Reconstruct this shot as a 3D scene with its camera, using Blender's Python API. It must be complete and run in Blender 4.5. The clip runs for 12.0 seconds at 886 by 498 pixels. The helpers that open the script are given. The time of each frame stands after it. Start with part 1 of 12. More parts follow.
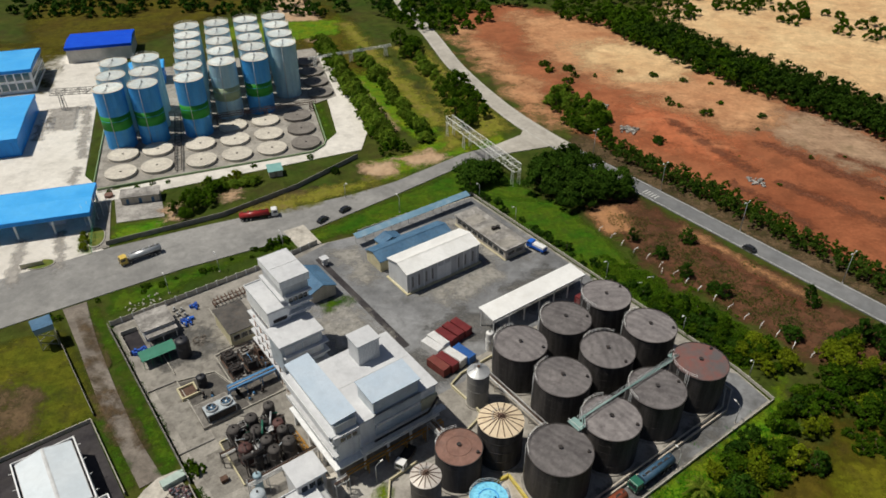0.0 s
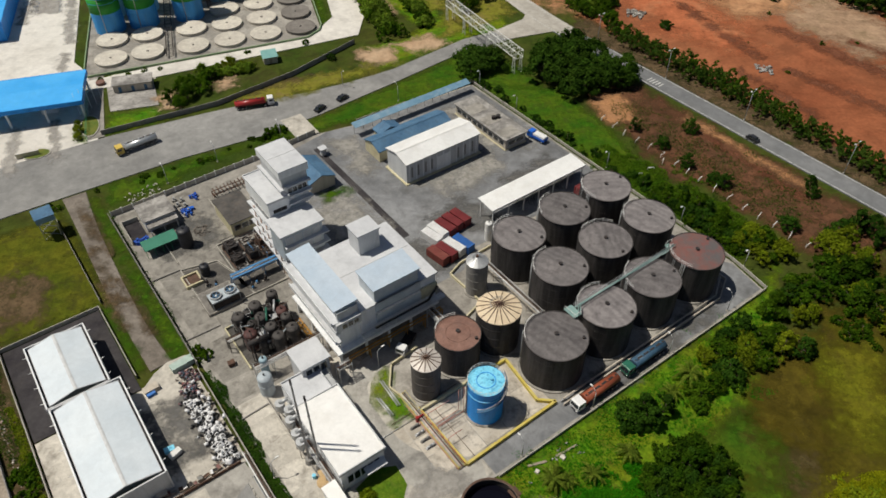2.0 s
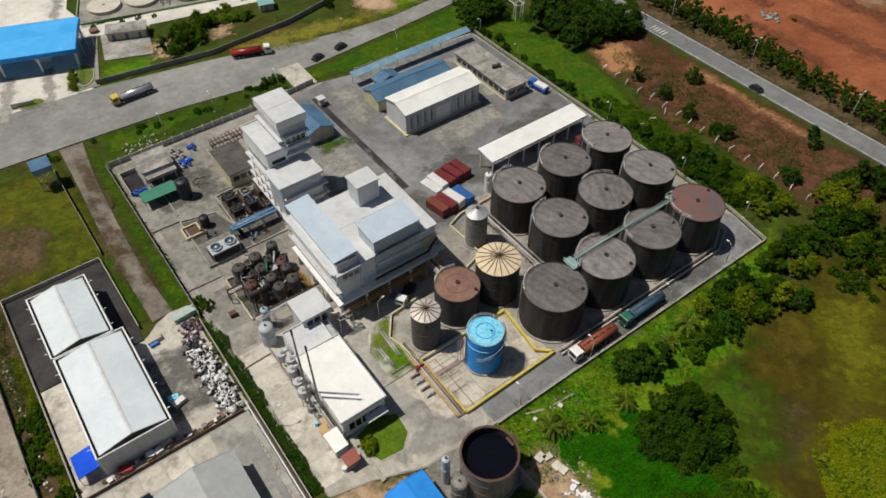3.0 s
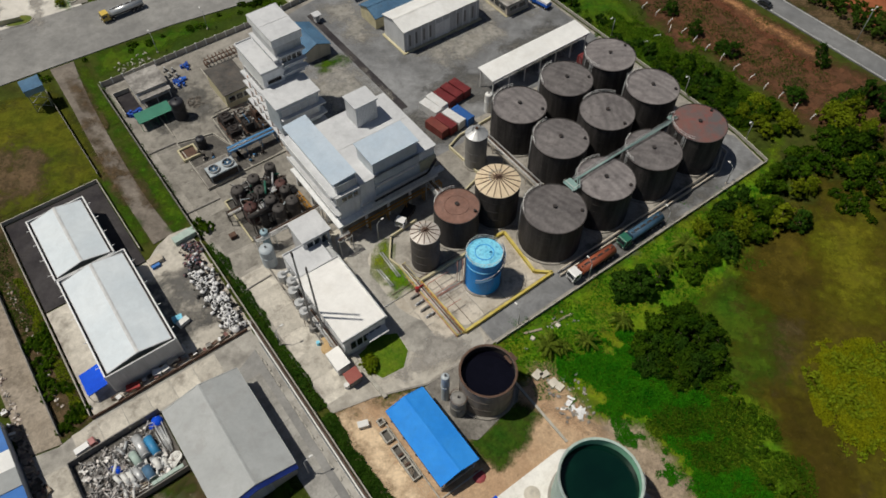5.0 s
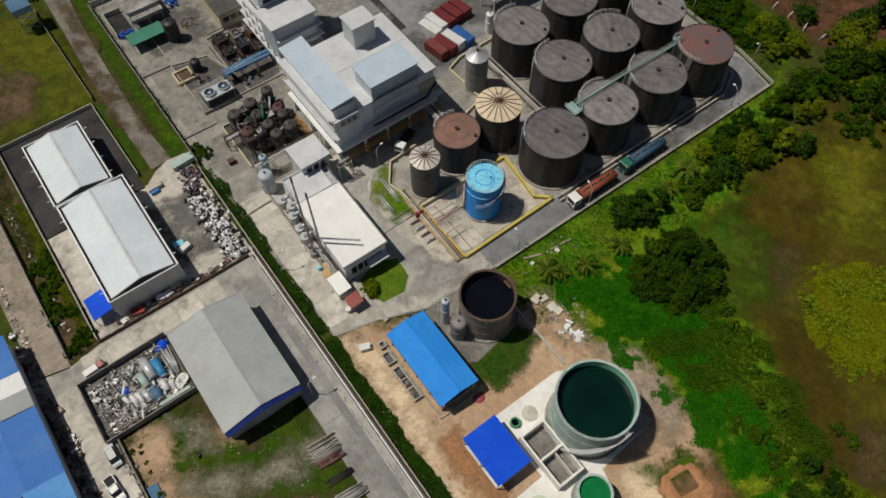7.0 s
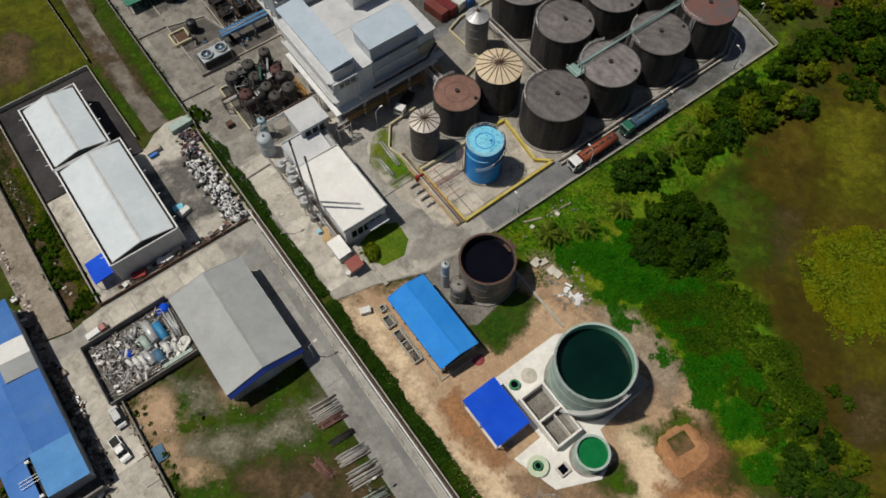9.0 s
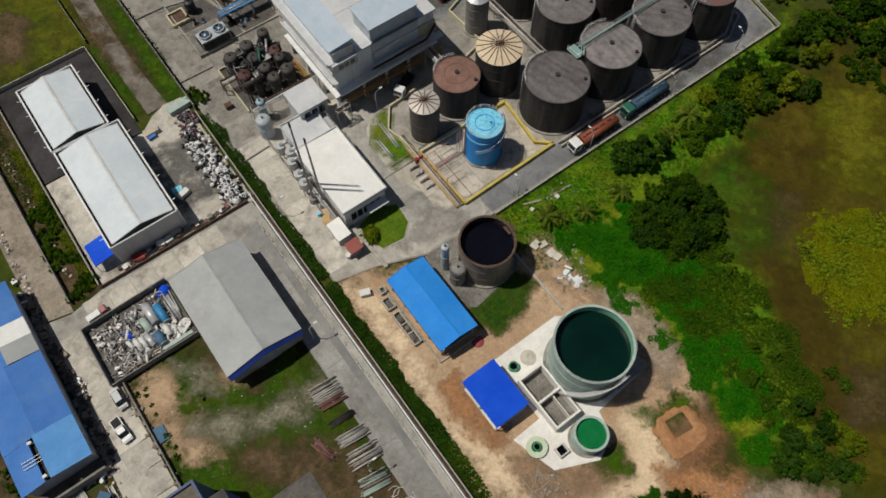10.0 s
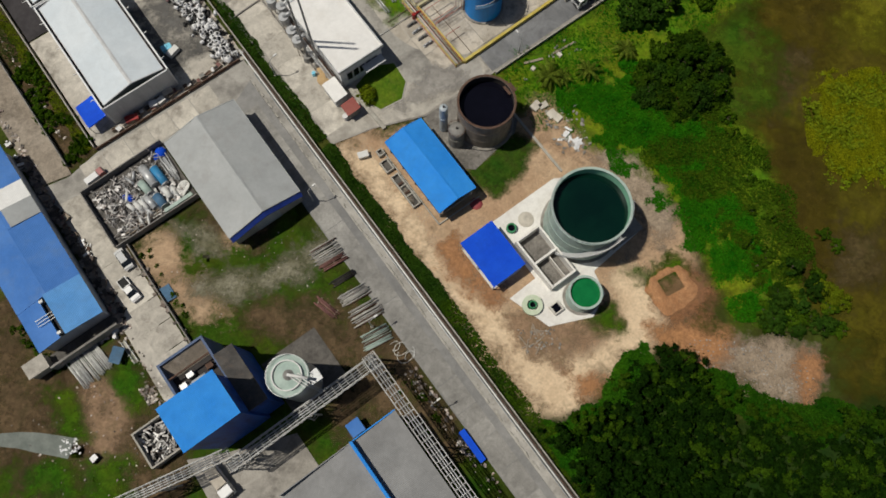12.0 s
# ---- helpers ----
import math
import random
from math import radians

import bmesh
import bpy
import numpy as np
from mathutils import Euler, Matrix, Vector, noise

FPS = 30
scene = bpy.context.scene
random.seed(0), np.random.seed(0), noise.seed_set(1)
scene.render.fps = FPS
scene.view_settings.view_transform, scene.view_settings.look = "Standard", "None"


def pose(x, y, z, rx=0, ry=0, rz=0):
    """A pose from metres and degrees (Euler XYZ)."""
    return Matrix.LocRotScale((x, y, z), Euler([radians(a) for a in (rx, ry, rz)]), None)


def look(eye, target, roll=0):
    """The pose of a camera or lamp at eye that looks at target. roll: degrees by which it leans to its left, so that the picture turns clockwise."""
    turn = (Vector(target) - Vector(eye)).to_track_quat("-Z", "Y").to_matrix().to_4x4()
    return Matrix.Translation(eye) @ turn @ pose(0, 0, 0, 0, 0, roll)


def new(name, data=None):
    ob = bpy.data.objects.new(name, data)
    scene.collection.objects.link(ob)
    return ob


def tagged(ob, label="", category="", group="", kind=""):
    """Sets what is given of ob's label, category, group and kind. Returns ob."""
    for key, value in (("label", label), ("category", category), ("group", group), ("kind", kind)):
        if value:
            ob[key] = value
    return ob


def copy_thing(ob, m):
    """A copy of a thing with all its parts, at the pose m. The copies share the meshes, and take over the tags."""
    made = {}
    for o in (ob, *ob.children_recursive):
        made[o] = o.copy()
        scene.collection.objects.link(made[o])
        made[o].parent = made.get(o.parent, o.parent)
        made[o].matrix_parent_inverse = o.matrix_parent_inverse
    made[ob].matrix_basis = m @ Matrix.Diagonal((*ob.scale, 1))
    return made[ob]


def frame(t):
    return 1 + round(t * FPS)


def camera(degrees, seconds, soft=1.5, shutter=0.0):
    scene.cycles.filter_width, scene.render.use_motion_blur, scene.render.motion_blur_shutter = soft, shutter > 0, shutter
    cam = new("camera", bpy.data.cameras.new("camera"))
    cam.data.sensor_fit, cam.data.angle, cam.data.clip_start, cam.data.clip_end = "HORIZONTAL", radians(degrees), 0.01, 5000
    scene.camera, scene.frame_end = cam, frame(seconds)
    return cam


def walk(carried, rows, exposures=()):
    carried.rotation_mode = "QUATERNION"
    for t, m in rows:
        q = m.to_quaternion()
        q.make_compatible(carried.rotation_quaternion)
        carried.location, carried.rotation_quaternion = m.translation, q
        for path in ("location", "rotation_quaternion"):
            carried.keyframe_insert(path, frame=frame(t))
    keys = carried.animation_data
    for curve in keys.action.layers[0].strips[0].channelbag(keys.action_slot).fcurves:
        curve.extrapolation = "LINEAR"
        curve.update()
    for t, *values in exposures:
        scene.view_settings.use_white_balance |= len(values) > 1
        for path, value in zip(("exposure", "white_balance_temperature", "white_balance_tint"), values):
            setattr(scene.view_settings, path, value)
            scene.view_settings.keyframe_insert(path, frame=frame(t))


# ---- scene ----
# ---------------------------------------------------------------- camera
cam = camera(63.55, 12.0, soft=1.7)
EYE = (0.0, 0.0, 130.0)
PATH = [
    (0.0, 55.2, 0.246, -0.171),
    (0.5, 52.793, 0.229, -0.166),
    (1.0, 50.61, 0.203, -0.139),
    (1.5, 48.473, 0.209, -0.166),
    (2.0, 46.442, 0.18, -0.175),
    (2.5, 44.393, 0.159, -0.19),
    (3.0, 42.553, 0.152, -0.185),
    (5.0, 36.3, 0.147, -0.259),
    (5.5, 34.814, 0.156, -0.259),
    (6.0, 33.322, 0.175, -0.261),
    (6.5, 31.812, 0.187, -0.315),
    (7.0, 30.33, 0.193, -0.324),
    (7.2, 29.749, 0.193, -0.326),
    (8.8, 27.789, 0.197, -0.339),
    (9.0, 27.426, 0.198, -0.341),
    (9.5, 27.224, 0.201, -0.365),
    (10.0, 26.013, 0.16, -0.321),
    (10.5, 22.849, 0.128, -0.347),
    (11.0, 19.763, 0.112, -0.356),
    (11.5, 17.198, 0.092, -0.411),
    (12.0, 15.016, 0.066, -0.391),
]
EXPOSURES = ((0.0, -0.26), (3.0, -0.28), (6.0, -0.56), (9.0, -0.6), (12.0, -0.62))
walk(cam, [(t, pose(*EYE, rx, ry, rz)) for t, rx, ry, rz in PATH], EXPOSURES)

# ---------------------------------------------------------------- daylight
SUN_WAY = Vector((0.49, -0.03, -1.0)).normalized()  # the way the light falls
world = bpy.data.worlds.new("sky")
scene.world = world
world.use_nodes = True
wn = world.node_tree
sky = wn.nodes.new("ShaderNodeTexSky")
sky.sky_type = "NISHITA"
sky.sun_disc = False
sky.sun_elevation = math.asin(-SUN_WAY.z)
sky.sun_rotation = math.atan2(-SUN_WAY.x, -SUN_WAY.y)
sky.air_density, sky.dust_density = 1.0, 1.2
wn.nodes["Background"].inputs[1].default_value = 0.042
wn.links.new(sky.outputs[0], wn.nodes["Background"].inputs[0])
sun = new("sun", bpy.data.lights.new("sun", "SUN"))
sun.data.energy, sun.data.angle, sun.data.color = 4.7, radians(1.3), (1.0, 0.945, 0.83)
sun.matrix_world = look((-60, -20, 150), Vector((-60, -20, 150)) + SUN_WAY)


# ---------------------------------------------------------------- materials
def mat(name, a, b, scale=0.3, rough=0.8, metal=0.0, bump=0.15, fine=6.0, streak=0.0, dark=None, amount=0.4, wave=0.0, axis="X",
        island=0.0, spec=0.4, contrast=0.5, tint=0.0, blotch=0.07, band=0.0):
    """A weathered surface: colours a and b mixed by broad noise, fine grain, runs down the sides, stains, ribs."""
    m = bpy.data.materials.new(name)
    m.use_nodes = True
    nt = m.node_tree
    N, L = nt.nodes, nt.links
    bsdf = N["Principled BSDF"]
    bsdf.inputs["Roughness"].default_value = rough
    bsdf.inputs["Metallic"].default_value = metal
    bsdf.inputs["Specular IOR Level"].default_value = spec
    co = N.new("ShaderNodeTexCoord")
    info = N.new("ShaderNodeObjectInfo")
    add = N.new("ShaderNodeVectorMath")
    add.operation = "MULTIPLY_ADD"
    L.new(info.outputs["Random"], add.inputs[0])
    add.inputs[1].default_value = (97, 61, 37)
    L.new(co.outputs["Object"], add.inputs[2])
    at_ = add.outputs[0]
    n1 = N.new("ShaderNodeTexNoise")
    n1.inputs["Scale"].default_value, n1.inputs["Detail"].default_value, n1.inputs["Roughness"].default_value = scale, 6, 0.62
    if streak:
        m1 = N.new("ShaderNodeMapping")
        m1.inputs["Scale"].default_value = (2.2, 2.2, 2.2 / streak)
        L.new(at_, m1.inputs[0])
        L.new(m1.outputs[0], n1.inputs["Vector"])
    else:
        L.new(at_, n1.inputs["Vector"])
    r1 = N.new("ShaderNodeMapRange")
    r1.inputs[1].default_value, r1.inputs[2].default_value = 0.5 - contrast / 2 * 0.6, 0.5 + contrast / 2 * 0.6
    L.new(n1.outputs[0], r1.inputs[0])
    mix = N.new("ShaderNodeMix")
    mix.data_type = "RGBA"
    mix.inputs["A"].default_value, mix.inputs["B"].default_value = (*a, 1), (*b, 1)
    L.new(r1.outputs[0], mix.inputs["Factor"])
    colour = mix.outputs["Result"]
    n2 = N.new("ShaderNodeTexNoise")
    n2.inputs["Scale"].default_value, n2.inputs["Detail"].default_value = fine, 4
    L.new(at_, n2.inputs["Vector"])

    def layer(fac, col, how="MIX", strength=1.0):
        nonlocal colour
        x = N.new("ShaderNodeMix")
        x.data_type, x.blend_type = "RGBA", how
        if isinstance(col, tuple):
            x.inputs["B"].default_value = (*col, 1)
        else:
            L.new(col, x.inputs["B"])
        L.new(colour, x.inputs["A"])
        if fac is None:
            x.inputs["Factor"].default_value = strength
        else:
            k = N.new("ShaderNodeMath")
            k.operation = "MULTIPLY"
            k.inputs[1].default_value = strength
            L.new(fac, k.inputs[0])
            L.new(k.outputs[0], x.inputs["Factor"])
        colour = x.outputs["Result"]

    g = N.new("ShaderNodeMapRange")
    g.inputs[1].default_value, g.inputs[2].default_value = 0.25, 0.75
    g.inputs[3].default_value, g.inputs[4].default_value = 0.72, 1.25
    L.new(n2.outputs[0], g.inputs[0])
    layer(None, g.outputs[0], "MULTIPLY", min(0.6, 0.12 + bump))
    if blotch:
        n4 = N.new("ShaderNodeTexNoise")
        n4.inputs["Scale"].default_value, n4.inputs["Detail"].default_value, n4.inputs["Roughness"].default_value = scale * 5.5, 9, 0.75
        n4.inputs["Distortion"].default_value = 0.6
        L.new(at_, n4.inputs["Vector"])
        q = N.new("ShaderNodeMapRange")
        q.inputs[1].default_value, q.inputs[2].default_value = 0.32, 0.68
        q.inputs[3].default_value, q.inputs[4].default_value = 1 - blotch, 1 + blotch
        L.new(n4.outputs[0], q.inputs[0])
        layer(None, q.outputs[0], "MULTIPLY", 1.0)
    if band:
        wb = N.new("ShaderNodeTexWave")
        wb.bands_direction = axis
        wb.inputs["Scale"].default_value, wb.inputs["Distortion"].default_value, wb.inputs["Detail"].default_value, wb.inputs["Detail Scale"].default_value = band, 9.0, 5.0, 0.8
        L.new(co.outputs["Object"], wb.inputs["Vector"])
        q = N.new("ShaderNodeMapRange")
        q.inputs[3].default_value, q.inputs[4].default_value = 0.86, 1.08
        L.new(wb.outputs[0], q.inputs[0])
        layer(None, q.outputs[0], "MULTIPLY", 1.0)
    if dark:
        n3 = N.new("ShaderNodeTexNoise")
        n3.inputs["Scale"].default_value, n3.inputs["Detail"].default_value, n3.inputs["Roughness"].default_value = scale * 2.3, 8, 0.7
        mp = N.new("ShaderNodeMapping")
        mp.inputs["Location"].default_value = (13, 7, 3)
        if streak:
            mp.inputs["Scale"].default_value = (1, 1, 1 / streak)
        L.new(at_, mp.inputs[0])
        L.new(mp.outputs[0], n3.inputs["Vector"])
        s = N.new("ShaderNodeMapRange")
        s.inputs[1].default_value, s.inputs[2].default_value = 0.5, 0.68
        L.new(n3.outputs[0], s.inputs[0])
        layer(s.outputs[0], dark, "MIX", amount)
    if island:
        geo = N.new("ShaderNodeNewGeometry")
        h = N.new("ShaderNodeMapRange")
        h.inputs[3].default_value, h.inputs[4].default_value = 1 - island, 1 + island
        L.new(geo.outputs["Random Per Island"], h.inputs[0])
        layer(None, h.outputs[0], "MULTIPLY", 1.0)
    if tint:
        h = N.new("ShaderNodeMapRange")
        h.inputs[3].default_value, h.inputs[4].default_value = 1 - tint, 1 + tint
        L.new(info.outputs["Random"], h.inputs[0])
        layer(None, h.outputs[0], "MULTIPLY", 1.0)
    L.new(colour, bsdf.inputs["Base Color"])
    if bump or wave:
        bp = N.new("ShaderNodeBump")
        bp.inputs["Strength"].default_value = max(bump, 0.01)
        bp.inputs["Distance"].default_value = 0.08
        L.new(n2.outputs[0], bp.inputs["Height"])
        out = bp.outputs[0]
        if wave:
            wv = N.new("ShaderNodeTexWave")
            wv.bands_direction = axis
            wv.inputs["Scale"].default_value = wave
            L.new(co.outputs["Object"], wv.inputs["Vector"])
            b2 = N.new("ShaderNodeBump")
            b2.inputs["Strength"].default_value, b2.inputs["Distance"].default_value = 0.35, 0.06
            L.new(wv.outputs[0], b2.inputs["Height"])
            L.new(out, b2.inputs["Normal"])
            out = b2.outputs[0]
        L.new(out, bsdf.inputs["Normal"])
    return m


def leaf_mat(name, a, b, shine=0.35):
    """Leaves: two greens by clump, lit through."""
    m = mat(name, a, b, scale=0.35, rough=0.6, bump=0, fine=1.5, island=0.38, tint=0.22, spec=0.03, contrast=0.7)
    nt = m.node_tree
    bsdf, out = nt.nodes["Principled BSDF"], nt.nodes["Material Output"]
    tr = nt.nodes.new("ShaderNodeBsdfTranslucent")
    mx = nt.nodes.new("ShaderNodeMixShader")
    mx.inputs[0].default_value = shine
    nt.links.new(bsdf.inputs["Base Color"].links[0].from_socket, tr.inputs[0])
    nt.links.new(bsdf.outputs[0], mx.inputs[1])
    nt.links.new(tr.outputs[0], mx.inputs[2])
    nt.links.new(mx.outputs[0], out.inputs[0])
    return m


def soft_mat(name, a, b, ragged=2.0, hole=1.9, **kw):
    """Loose ground that frays out at its rim: the rim's distance is a mesh attribute, the fray is noise."""
    m = mat(name, a, b, **kw)
    nt = m.node_tree
    N, L = nt.nodes, nt.links
    bsdf, out = N["Principled BSDF"], N["Material Output"]
    at_ = N.new("ShaderNodeAttribute")
    at_.attribute_name = "rim"
    n = N.new("ShaderNodeTexNoise")
    n.inputs["Scale"].default_value, n.inputs["Detail"].default_value, n.inputs["Roughness"].default_value = min(0.22, 0.5 / ragged), 7, 0.68
    co = N.new("ShaderNodeTexCoord")
    L.new(co.outputs["Object"], n.inputs["Vector"])
    k = N.new("ShaderNodeMath")
    k.operation = "MULTIPLY_ADD"
    L.new(n.outputs[0], k.inputs[0])
    k.inputs[1].default_value, k.inputs[2].default_value = ragged * 6, -ragged * 3.0
    n5 = N.new("ShaderNodeTexNoise")
    n5.inputs["Scale"].default_value, n5.inputs["Detail"].default_value, n5.inputs["Roughness"].default_value = min(1.3, 3.0 / ragged), 8, 0.75
    L.new(co.outputs["Object"], n5.inputs["Vector"])
    k5 = N.new("ShaderNodeMath")
    k5.operation = "MULTIPLY_ADD"
    L.new(n5.outputs[0], k5.inputs[0])
    k5.inputs[1].default_value = ragged * 2.6
    L.new(k.outputs[0], k5.inputs[2])
    s = N.new("ShaderNodeMath")
    s.operation = "ADD"
    L.new(k5.outputs[0], s.inputs[0])
    cap = N.new("ShaderNodeMath")
    cap.operation = "MINIMUM"
    L.new(at_.outputs["Fac"], cap.inputs[0])
    cap.inputs[1].default_value = ragged * hole
    L.new(cap.outputs[0], s.inputs[1])
    r = N.new("ShaderNodeMapRange")
    r.inputs[1].default_value, r.inputs[2].default_value = ragged * 0.5, 0.3 + ragged * 2.3
    L.new(s.outputs[0], r.inputs[0])
    tr = N.new("ShaderNodeBsdfTransparent")
    mx = N.new("ShaderNodeMixShader")
    L.new(r.outputs[0], mx.inputs[0])
    L.new(tr.outputs[0], mx.inputs[1])
    L.new(bsdf.outputs[0], mx.inputs[2])
    L.new(mx.outputs[0], out.inputs[0])
    return m


def glass_mat(name, colour, rough=0.08):
    m = mat(name, colour, tuple(c * 0.8 for c in colour), rough=rough, bump=0, spec=0.8)
    return m


M_GRASS = mat("grass", (0.028, 0.06, 0.006), (0.062, 0.064, 0.012), scale=0.035, rough=0.95, bump=0.9, fine=1.6, dark=(0.05, 0.034, 0.016), amount=0.6, spec=0.1, contrast=0.9, blotch=0.45)
M_LAWNBRIGHT = soft_mat("sunny_lawn", (0.05, 0.16, 0.004), (0.15, 0.185, 0.008), ragged=1.8, scale=0.12, rough=0.95, bump=0.9, fine=2.2, dark=(0.07, 0.05, 0.015), amount=0.5, spec=0.1, blotch=0.45)
M_LAWN = soft_mat("lawn", (0.027, 0.088, 0.003), (0.064, 0.104, 0.005), ragged=1.6, scale=0.12, rough=0.95, bump=0.9, fine=2.2, dark=(0.06, 0.055, 0.014), amount=0.35, spec=0.1, blotch=0.45)
M_FIELD = soft_mat("rough_pasture", (0.088, 0.084, 0.005), (0.058, 0.04, 0.006), ragged=7.0, scale=0.05, rough=0.95, bump=0.9, fine=1.3, dark=(0.04, 0.028, 0.011), amount=0.6, spec=0.1, contrast=0.8, blotch=0.45)
M_DIRT = soft_mat("bare_soil", (0.5, 0.365, 0.24), (0.4, 0.255, 0.155), ragged=2.2, hole=1.7, scale=0.13, rough=0.95, bump=0.5, fine=2.5, dark=(0.28, 0.18, 0.105), amount=0.5, spec=0.15, contrast=0.8, blotch=0.2)
M_SAND = soft_mat("pale_sand", (0.68, 0.5, 0.28), (0.5, 0.3, 0.15), ragged=9.0, scale=0.03, rough=0.95, bump=0.4, fine=1.0, dark=(0.34, 0.18, 0.09), amount=0.5, spec=0.1, contrast=0.8, blotch=0.25)
M_RED = soft_mat("red_earth", (0.22, 0.066, 0.03), (0.36, 0.14, 0.066), ragged=4.0, scale=0.016, rough=0.95, bump=0.6, fine=0.9, dark=(0.14, 0.055, 0.028), amount=0.6, spec=0.1, contrast=0.8, blotch=0.3)
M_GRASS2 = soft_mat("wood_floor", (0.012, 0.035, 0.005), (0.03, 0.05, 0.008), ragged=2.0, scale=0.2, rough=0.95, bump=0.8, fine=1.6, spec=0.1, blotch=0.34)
M_PALE = soft_mat("cream_dust", (0.73, 0.57, 0.39), (0.63, 0.475, 0.315), ragged=2.0, hole=2.6, scale=0.12, rough=0.95, bump=0.4, fine=2.5, dark=(0.44, 0.31, 0.19), amount=0.4, spec=0.15, blotch=0.12)
M_GREYSOIL = soft_mat("grey_gravel_soil", (0.25, 0.195, 0.14), (0.37, 0.295, 0.22), ragged=1.8, scale=0.3, rough=0.95, bump=0.6, fine=3, dark=(0.16, 0.13, 0.1), amount=0.5, spec=0.15, blotch=0.34)
M_ORANGESOIL = soft_mat("orange_soil", (0.4, 0.2, 0.09), (0.33, 0.17, 0.085), ragged=1.8, scale=0.3, rough=0.95, bump=0.5, fine=2.5, dark=(0.2, 0.1, 0.05), amount=0.4, spec=0.15, blotch=0.34)
M_BROWN = soft_mat("brown_earth", (0.06, 0.043, 0.023), (0.15, 0.1, 0.056), ragged=2.6, hole=0.8, scale=0.13, rough=0.95, bump=0.6, fine=1.6, dark=(0.035, 0.036, 0.014), amount=0.6, spec=0.1, contrast=0.8, blotch=0.42)
M_GRAVEL = soft_mat("pale_gravel", (0.25, 0.235, 0.175), (0.13, 0.125, 0.075), ragged=2.0, hole=0.8, scale=0.3, rough=0.95, bump=0.6, fine=2.5, dark=(0.08, 0.08, 0.035), amount=0.6, spec=0.15, blotch=0.4)
M_ROAD = mat("worn_asphalt", (0.2, 0.198, 0.194), (0.29, 0.285, 0.276), scale=0.07, rough=0.9, bump=0.25, fine=5, dark=(0.15, 0.15, 0.15), amount=0.4, spec=0.25, blotch=0.2)
M_YARD = mat("grey_yard_asphalt", (0.14, 0.144, 0.152), (0.24, 0.244, 0.252), scale=0.05, rough=0.9, bump=0.25, fine=4, dark=(0.08, 0.078, 0.075), amount=0.6, spec=0.25, contrast=0.6, blotch=0.28)
# One concrete in two colours: M_CONC darkened as shaded, M_CONCPALE brightened as sunlit.
M_CONC = mat("shaded_weathered_concrete", (0.22, 0.206, 0.185), (0.38, 0.356, 0.32), scale=0.09, rough=0.88, bump=0.2, fine=4, dark=(0.1, 0.09, 0.078), amount=0.75, spec=0.25, contrast=0.7, blotch=0.24)
M_CONCPALE = mat("sunlit_dusty_concrete", (0.39, 0.362, 0.32), (0.56, 0.525, 0.465), scale=0.09, rough=0.9, bump=0.2, fine=4, dark=(0.19, 0.172, 0.148), amount=0.85, spec=0.2, contrast=0.8, blotch=0.25)
M_PLAZA = mat("pale_concrete_plaza", (0.6, 0.57, 0.52), (0.7, 0.67, 0.62), scale=0.06, rough=0.88, bump=0.15, fine=3, dark=(0.36, 0.34, 0.31), amount=0.5, spec=0.25, blotch=0.12)
M_DARKPAVE = mat("dark_bitumen", (0.032, 0.029, 0.033), (0.058, 0.054, 0.057), scale=0.1, rough=0.95, bump=0.3, fine=4, dark=(0.1, 0.09, 0.08), amount=0.3, spec=0.1, blotch=0.25)
M_CURB = mat("kerb_concrete", (0.45, 0.43, 0.38), (0.35, 0.33, 0.29), scale=0.8, rough=0.9, dark=(0.16, 0.15, 0.13), amount=0.5, blotch=0.2)
M_WHITE = mat("white_painted_wall", (0.74, 0.75, 0.76), (0.82, 0.83, 0.84), scale=0.25, rough=0.7, bump=0.08, dark=(0.4, 0.4, 0.4), amount=0.35, streak=6)
M_WHITEROOF = mat("white_roof_slab", (0.5, 0.51, 0.535), (0.6, 0.61, 0.63), scale=0.12, rough=0.65, bump=0.08, dark=(0.36, 0.37, 0.39), amount=0.5)
M_BLUEWHITE = mat("pale_blue_roof_sheet", (0.43, 0.52, 0.62), (0.49, 0.57, 0.66), scale=0.15, rough=0.45, bump=0.05, wave=1.3, axis="X", dark=(0.36, 0.42, 0.5), amount=0.3)
M_METALWHITE = mat("white_ribbed_roof", (0.78, 0.77, 0.75), (0.86, 0.85, 0.83), scale=0.1, rough=0.5, bump=0.04, wave=1.2, axis="Y", dark=(0.64, 0.61, 0.56), amount=0.35)
M_METALX = mat("white_ribbed_roof_cross", (0.74, 0.74, 0.73), (0.82, 0.82, 0.81), scale=0.1, rough=0.5, bump=0.04, wave=1.2, axis="X", dark=(0.6, 0.58, 0.54), amount=0.4)
M_GREYROOF = mat("grey_ribbed_roof", (0.34, 0.355, 0.36), (0.41, 0.425, 0.43), scale=0.12, rough=0.55, bump=0.05, wave=1.2, axis="Y", dark=(0.27, 0.26, 0.25), amount=0.4, spec=0.3)
M_SKYBLUE = mat("sky_blue_roof", (0.022, 0.235, 0.74), (0.04, 0.29, 0.8), scale=0.15, rough=0.6, bump=0.04, wave=1.3, axis="Y", dark=(0.03, 0.19, 0.55), amount=0.35, spec=0.08)
M_ROYAL = mat("royal_blue_roof", (0.006, 0.07, 0.62), (0.01, 0.09, 0.68), scale=0.2, rough=0.6, bump=0.04, wave=1.3, axis="Y", dark=(0.01, 0.05, 0.4), amount=0.3, spec=0.08)
M_STEELBLUE = mat("weathered_blue_roof", (0.055, 0.13, 0.23), (0.09, 0.185, 0.3), scale=0.2, rough=0.65, bump=0.08, wave=1.2, axis="Y", dark=(0.07, 0.1, 0.14), amount=0.5, spec=0.25, blotch=0.2)
